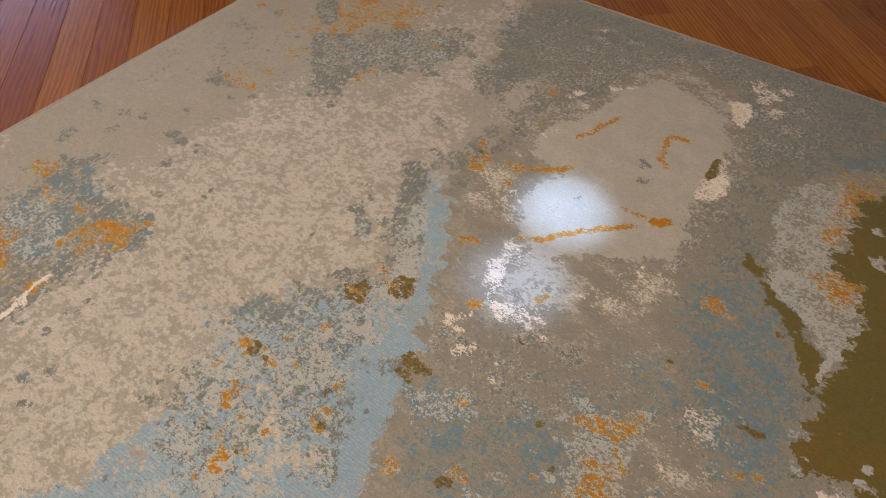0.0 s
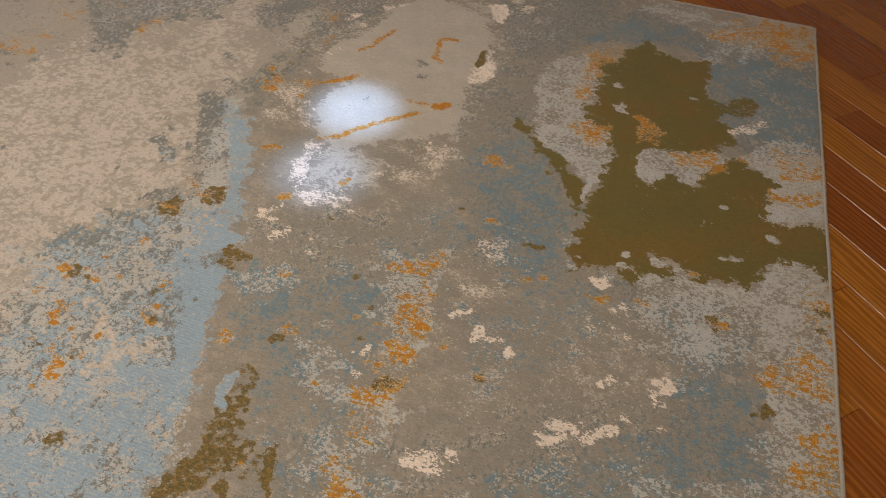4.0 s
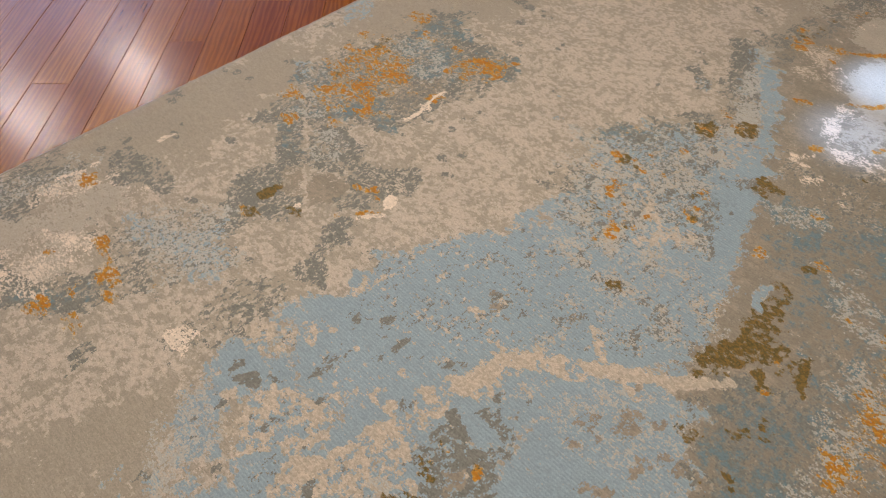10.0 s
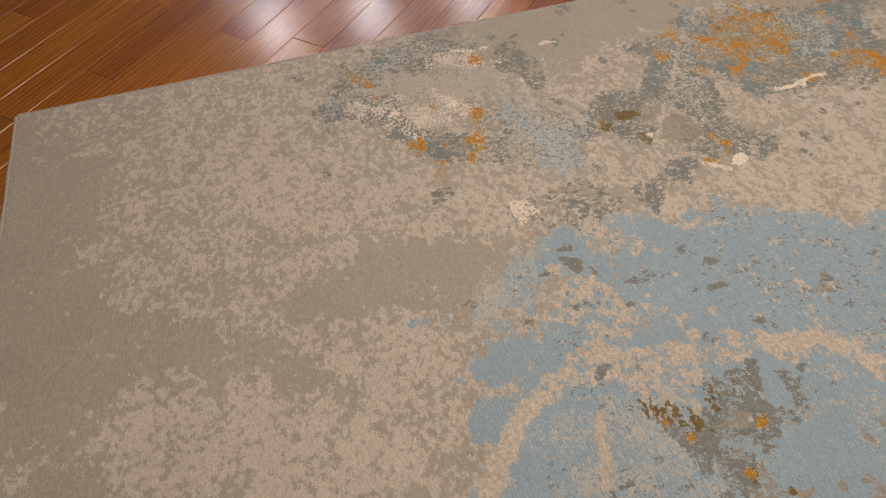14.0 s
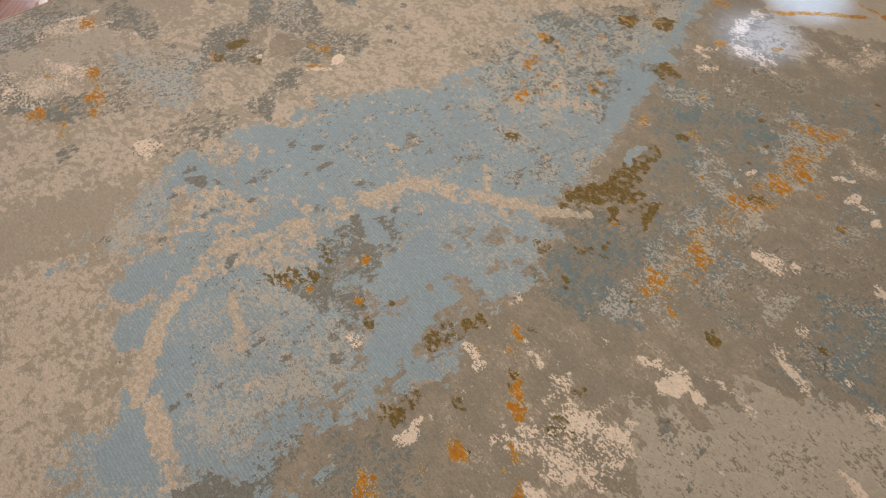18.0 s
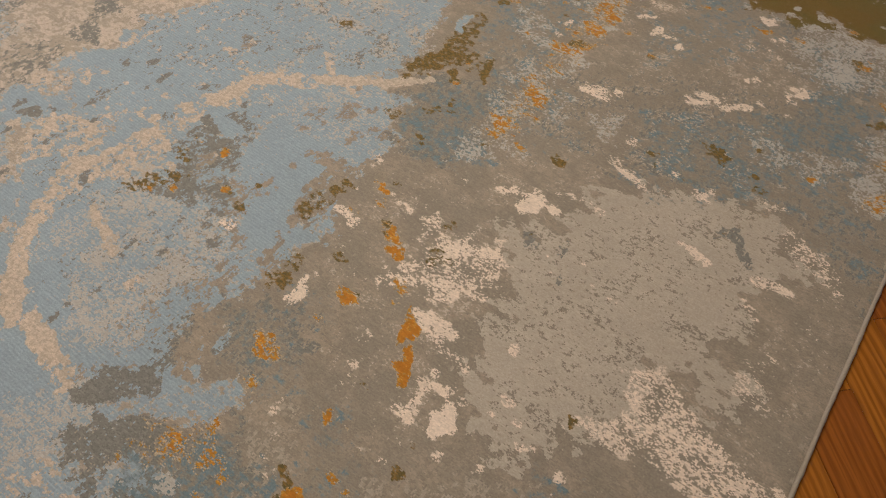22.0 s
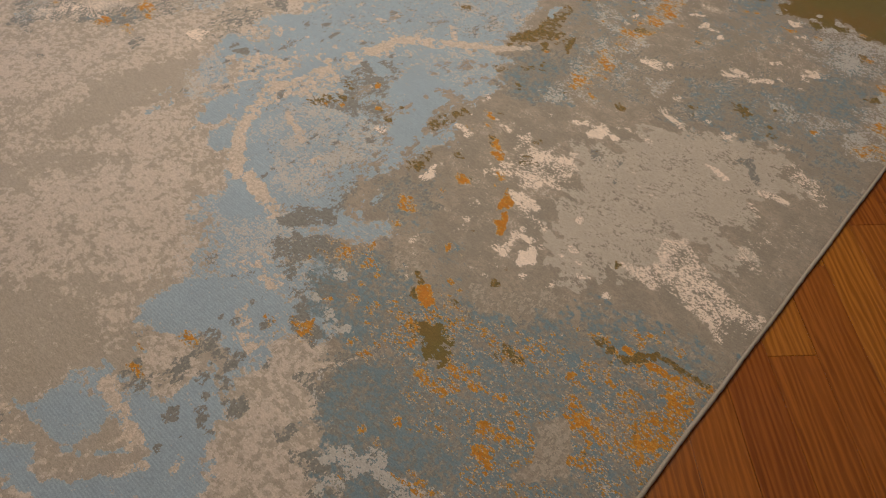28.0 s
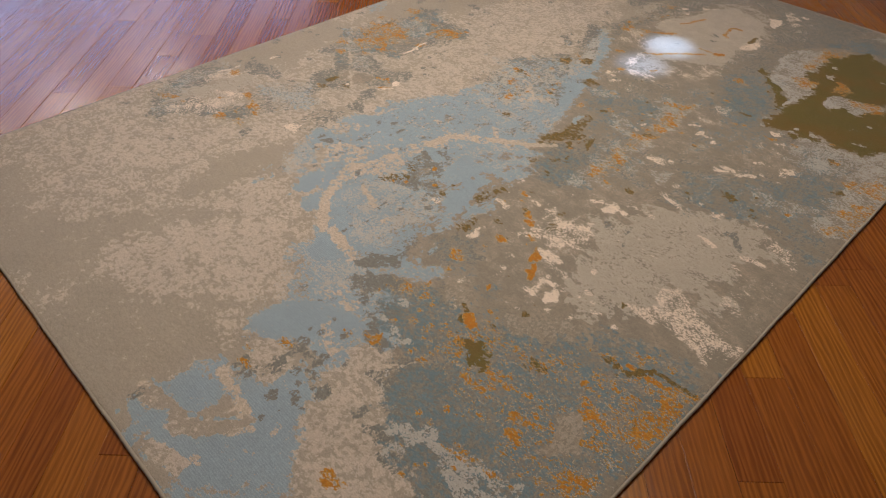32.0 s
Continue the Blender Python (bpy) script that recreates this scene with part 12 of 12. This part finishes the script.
A("moss", 0.6, 1, (147.0, 77.1), (152.3, 75.9), (153.7, 74.7), (150.0, 73.2), (146.3, 72.1), (147.7, 74.6))
A("orange", 0.45, 0.7, (88.2, 171.3), (89.7, 168.2), (85.1, 156.8), (83.9, 158.5))
S("orange", 0.8, 0.3, (69.2, 189.8, 0.9), (95.0, 187.7, 1.0), (81.4, 164.7, 0.8), (76.3, 165.3, 0.7), (77.6, 158.7, 0.7))
A("cream", 0.45, 1, (66.0, 183.8), (70.8, 179.8), (73.5, 176.8), (71.1, 174.8), (66.5, 179.2))
A("cream", 0.42, 1, (84.6, 177.0), (88.2, 174.7), (86.4, 169.9), (83.4, 171.8))
S("steel", 0.95, 0.3, (75.3, 152.1, 1.1), (75.9, 150.8, 0.9), (88.2, 145.7, 1.1), (89.8, 145.8, 0.8), (89.6, 122.5, 0.9), (90.7, 122.4, 0.7))
S("cream", 0.95, 0.3, (88.9, 143.1, 1.1), (88.2, 144.3, 0.8), (90.0, 143.1, 0.7))
A("orange", 0.27, 1.5, (66.7, 72.7), (72.5, 63.5), (69.1, 59.0), (65.7, 62.2), (63.5, 67.9))
A("orange", 0.22, 2, (63.8, 53.6), (71.7, 44.3), (79.2, 24.9), (73.3, 22.8), (55.7, 46.6))
A("moss", 0.25, 2, (63.3, 54.2), (72.9, 41.3), (64.7, 34.4), (55.7, 46.6))
A("orange", 0.2, 1.5, (48.1, 66.9), (53.0, 61.6), (50.2, 54.1), (45.2, 61.0))
A("orange", 0.33, 1.2, (193.4, 66.7), (195.6, 63.2), (174.5, 61.7), (162.8, 63.3), (146.9, 62.7), (137.6, 63.1), (137.9, 65.7), (151.4, 66.2), (164.0, 65.6), (177.9, 65.7))
A("cream", 0.5, 1, (148.7, 16.4), (148.7, 13.2), (145.6, 7.0), (142.9, 4.5), (142.0, 7.6), (142.6, 12.9))
A("cream", 0.42, 1, (121.4, 12.8), (125.1, 9.6), (116.6, 6.0), (114.5, 8.8), (116.6, 12.5))
A("cream", 0.46, 1, (113.4, 57.4), (117.6, 50.9), (111.7, 45.8), (105.3, 50.4), (101.0, 59.9), (103.4, 60.6))
A("cream", 0.42, 1, (93.6, 58.5), (95.4, 55.3), (92.3, 55.1), (91.2, 56.5))
K("cream", 0.95, 0.3, 0.7, (94.1, 69.0), (92.0, 68.4))
P("sky", 0.9, 0.5, (64.7, 77.7), (70.5, 70.8), (74.4, 68.9), (78.8, 66.2), (75.9, 62.8), (72.0, 64.1), (69.1, 69.3), (64.2, 74.6))
A("teal", 0.5, 2, (75.3, 35.3), (84.4, 28.5), (97.1, 8.7), (94.6, 4.1), (88.1, 2.7), (67.3, 30.9))
A("orange", 0.28, 1.5, (84.3, 21.9), (93.1, 12.7), (91.4, 11.0), (83.7, 18.8), (80.9, 18.9), (90.0, 5.2), (87.6, 4.8), (78.1, 18.9))
K("moss", 0.9, 0.3, 0.8, (89.4, 11.2), (89.0, 7.2), (89.4, 2.4))
A("moss", 0.6, 1, (84.3, 16.1), (87.2, 12.2), (86.1, 11.5), (83.2, 15.1))
A("steel", 0.45, 1.5, (145.9, 189.3), (158.8, 187.4), (177.2, 182.6), (183.7, 176.6), (174.8, 169.8), (168.7, 175.6), (164.6, 163.2), (176.6, 155.2), (170.8, 153.3), (159.1, 157.9), (148.8, 155.2), (140.3, 165.7), (135.4, 167.7), (138.3, 181.2))
A("sky", 0.5, 1, (167.2, 202.9), (173.3, 197.7), (167.8, 193.3), (161.8, 194.6))
A("sky", 0.5, 1, (144.7, 191.3), (147.8, 186.4), (142.9, 183.8), (141.7, 187.4))
A("orange", 0.42, 0.8, (155.4, 185.2), (163.3, 180.2), (159.5, 176.9), (153.4, 181.1))
A("orange", 0.4, 0.8, (148.4, 178.5), (158.9, 168.7), (155.0, 166.3), (149.5, 171.6), (144.2, 175.2))
A("orange", 0.4, 0.8, (169.5, 166.4), (178.9, 157.3), (174.7, 154.4), (166.5, 161.9))
A("teal", 0.62, 2, (65.7, 68.0), (73.3, 60.8), (67.7, 51.0), (73.5, 41.8), (76.2, 34.1), (84.4, 28.5), (90.3, 19.2), (80.3, 13.3), (51.5, 52.4), (58.0, 64.0))
A("steel", 0.55, 2, (65.7, 68.0), (73.3, 60.8), (67.7, 51.0), (73.5, 41.8), (64.7, 34.4), (52.8, 50.6), (58.0, 64.0))
P("orange", 0.97, 0.2, (72.0, 50.8), (72.6, 49.2), (71.9, 47.4), (70.2, 45.6), (68.3, 46.4), (69.2, 49.0))
P("olive", 0.95, 0.3, (65.4, 44.8), (67.9, 42.0), (66.6, 39.4), (63.4, 36.2), (62.1, 37.9), (62.8, 40.9))
A("smooth", 0.46, 2.5, (242.7, 119.6), (259.6, 117.7), (275.7, 111.2), (284.2, 91.8), (279.1, 76.5), (258.5, 69.7), (232.7, 68.5), (225.9, 75.6), (237.5, 90.1), (234.0, 103.5))
A("steel", 0.42, 1.5, (274.1, 125.8), (287.2, 116.8), (280.6, 104.6), (262.7, 113.5), (247.4, 116.6))
# ---- end of the drawing ----

rug = tagged(new("rug"), "large woven abstract beige, blue and grey rug on the floor", "rug")
# the pile dips a little towards its bound edges and is not quite flat
edge = np.minimum(np.minimum(GX, RX - GX), np.minimum(GY - RYN, RY - GY))
wave = 0.0007 * np.sin(GX * 5.1 + 1.3) * np.sin(GY * 6.7) + 0.0005 * np.sin(GX * 13 + GY * 9)
GZ = THICK + wave - 0.0016 * np.exp(-edge / 0.005)
me = bpy.data.meshes.new("rug_surface")
idx = np.arange(NX * NY).reshape(NY, NX)
quads = np.stack([idx[:-1, :-1], idx[:-1, 1:], idx[1:, 1:], idx[1:, :-1]], -1).reshape(-1, 4)
me.vertices.add(NX * NY)
me.vertices.foreach_set("co", np.stack([GX, GY, GZ], -1).ravel())
me.loops.add(quads.size)
me.loops.foreach_set("vertex_index", quads.ravel().astype(np.int32))
me.polygons.add(len(quads))
me.polygons.foreach_set("loop_start", (np.arange(len(quads)) * 4).astype(np.int32))
me.update(calc_edges=True)
for i in range(3):
    at = me.attributes.new("yarn_%d" % i, "FLOAT_COLOR", "POINT")
    at.data.foreach_set("color", np.stack([FIELD[name] for name in LAYERS[4 * i:4 * i + 4]], -1).astype(np.float32).ravel())
me.materials.append(RUG)
pile = new("rug_surface", me)
pile.parent = rug
tagged(pile, "abstract weathered pattern in beige, blue, grey, olive and ochre")
slab("backing", BACKING, 0.002, RYN + 0.002, 0.0, RX - 0.002, RY - 0.002, 0.0055, parent=rug, label="coarse brown rug backing")


def binding(a, b):
    """The overcast edge of the rug: a rounded cord with fine stitches."""
    a, b = Vector(a), Vector(b)
    along = (b - a).normalized()
    side = Vector((along.y, -along.x, 0))
    count, ring, bm, last = 240, 8, bmesh.new(), None
    for i in range(count + 1):
        c = a.lerp(b, i / count) + side * (0.0005 * math.sin(i * 0.37) + 0.0003 * math.sin(i * 1.9))
        r = 0.0043 + 0.0003 * math.sin(i * 2.6)
        now = [bm.verts.new(c + side * (r * math.cos(t)) + Vector((0, 0, 0.0056 + 1.15 * r * math.sin(t)))) for t in (2 * math.pi * k / ring for k in range(ring))]
        if last:
            for k in range(ring):
                bm.faces.new((last[k], last[(k + 1) % ring], now[(k + 1) % ring], now[k]))
        last = now
    for f in bm.faces:
        f.smooth = True
    bmesh.ops.recalc_face_normals(bm, faces=bm.faces[:])
    return part("binding", bm, BINDING, rug, "overcast grey-beige edge binding")


binding((0, RYN - 0.0030, 0), (RX, RYN - 0.0030, 0))
binding((RX + 0.0030, RYN, 0), (RX + 0.0030, RY, 0))
binding((RX, RY + 0.0030, 0), (0, RY + 0.0030, 0))
binding((-0.0030, RY, 0), (-0.0030, RYN, 0))

# ---- the planks, laid diagonally ----
PLANK, FIRST, DEEP = 0.0868, -1.2514, 0.012
LENGTHS = (0.58, 0.78, 0.98, 1.20)
HALF = math.sqrt(0.5)


def plank_mesh(length):
    """A plank from its origin along x, with eased top edges."""
    w, e, gap = PLANK / 2, 0.0007, 0.0003
    x0, x1, y0, y1 = gap, length - gap, -w + gap, w - gap
    co = [(x0, y0, -DEEP), (x1, y0, -DEEP), (x1, y1, -DEEP), (x0, y1, -DEEP),
          (x0, y0, -e), (x1, y0, -e), (x1, y1, -e), (x0, y1, -e),
          (x0 + e, y0 + e, 0), (x1 - e, y0 + e, 0), (x1 - e, y1 - e, 0), (x0 + e, y1 - e, 0)]
    faces = [(0, 1, 5, 4), (1, 2, 6, 5), (2, 3, 7, 6), (3, 0, 4, 7), (4, 5, 9, 8), (5, 6, 10, 9), (6, 7, 11, 10), (7, 4, 8, 11), (8, 9, 10, 11)]
    me = bpy.data.meshes.new("plank")
    me.from_pydata(co, [], faces)
    me.materials.append(WOOD)
    return me


PLANKS = {n: plank_mesh(n) for n in LENGTHS}
JOINTS = {23: 0.704, 21: 1.02, 22: 0.459, 3: 2.134, 2: 1.900, 0: 1.847}     # known end joints, by row
dice = random.Random(7)
rows_lo, rows_hi = int((-10.6 * HALF - FIRST) / PLANK) - 6, int((10.6 * HALF - FIRST) / PLANK) + 6
near, rest, sawn = [], [], []


def run_inside(across, start, n):
    """The stretch of a plank that lies in the room, a little way in under the walls."""
    lo = max(start, (X0 - 0.1) / HALF - across, (Y0 - 0.1) / HALF + across)
    hi = min(start + n, (X1 + 0.1) / HALF - across, (Y1 + 0.1) / HALF + across)
    return lo - start, hi - start


for row in range(rows_lo, rows_hi):
    across = FIRST + PLANK * (row + 0.5)
    dice.random()
    stops, at = [], JOINTS.get(row, dice.uniform(0, 0.5))
    back = at
    while back > -6.5:
        n = dice.choice(LENGTHS)
        back -= n
        stops.append((back, n))
    while at < 11.0:
        n = dice.choice(LENGTHS)
        stops.append((at, n))
        at += n
    for start, n in stops:
        mid = start + n / 2
        x, y = (across + mid) * HALF, (mid - across) * HALF
        if not (X0 - 0.3 < x < X1 + 0.3 and Y0 - 0.3 < y < Y1 + 0.3):
            lo, hi = run_inside(across, start, n)
            if hi > lo:
                sawn.append((9.0, (across, start, n)))
            continue
        ends = [((across + s) * HALF, (s - across) * HALF) for s in (start, start + n)]
        if all(0.1 < ex < RX - 0.1 and RYN + 0.1 < ey < RY - 0.1 for ex, ey in ends):
            continue
        gap = math.hypot(max(-x, 0, x - RX), max(-y, 0, y - RY))
        item = (across, start, n)
        (near if gap < 1.3 and not (x < -0.35 and y > 1.2) else rest).append((gap, item))
near.sort()
rest += near[300:] + sawn
spread = random.Random(3)
for _, (across, start, n) in near[:300]:
    ob = new("plank", PLANKS[n])
    ob.parent = floor
    ob.matrix_world = Matrix.Translation(((across + start) * HALF, (start - across) * HALF, spread.uniform(-0.0004, 0.0))) @ pose(0, 0, 0, 0, 0, 45)
co, faces = [], []
for _, (across, start, n) in rest:
    m = Matrix.Translation(((across + start) * HALF, (start - across) * HALF, -0.0003)) @ pose(0, 0, 0, 0, 0, 45)
    k = len(co)
    me = PLANKS[n]
    lo, hi = run_inside(across, start, n)
    for v in me.vertices:
        co.append(m @ Vector((min(max(v.co.x, lo), hi), v.co.y, v.co.z)))      # sawn off at the walls
    faces += [tuple(k + i for i in p.vertices) for p in me.polygons]
me = bpy.data.meshes.new("far_planks")
me.from_pydata(co, [], faces)


def far_wood():
    mat = WOOD.copy()
    mat.name = "varnished_merbau_joined"
    tree = mat.node_tree
    old = next(nd for nd in tree.nodes if nd.type == "OBJECT_INFO")
    geo = tree.nodes.new("ShaderNodeNewGeometry")
    for link in list(old.outputs["Random"].links):
        tree.links.new(geo.outputs["Random Per Island"], link.to_socket)
    for mp in [nd for nd in tree.nodes if nd.type == "MAPPING"]:
        mp.inputs["Rotation"].default_value = (0, 0, 0)
    turn = tree.nodes.new("ShaderNodeMapping")
    turn.inputs["Rotation"].default_value = (0, 0, radians(-45))
    add = next(nd for nd in tree.nodes if nd.type == "VECT_MATH")
    source = add.inputs[0].links[0].from_socket
    tree.links.new(source, turn.inputs["Vector"])
    tree.links.new(turn.outputs[0], add.inputs[0])
    return mat


me.materials.append(far_wood())
far = new("planks", me)
far.parent = floor
tagged(far, kind="stuff")
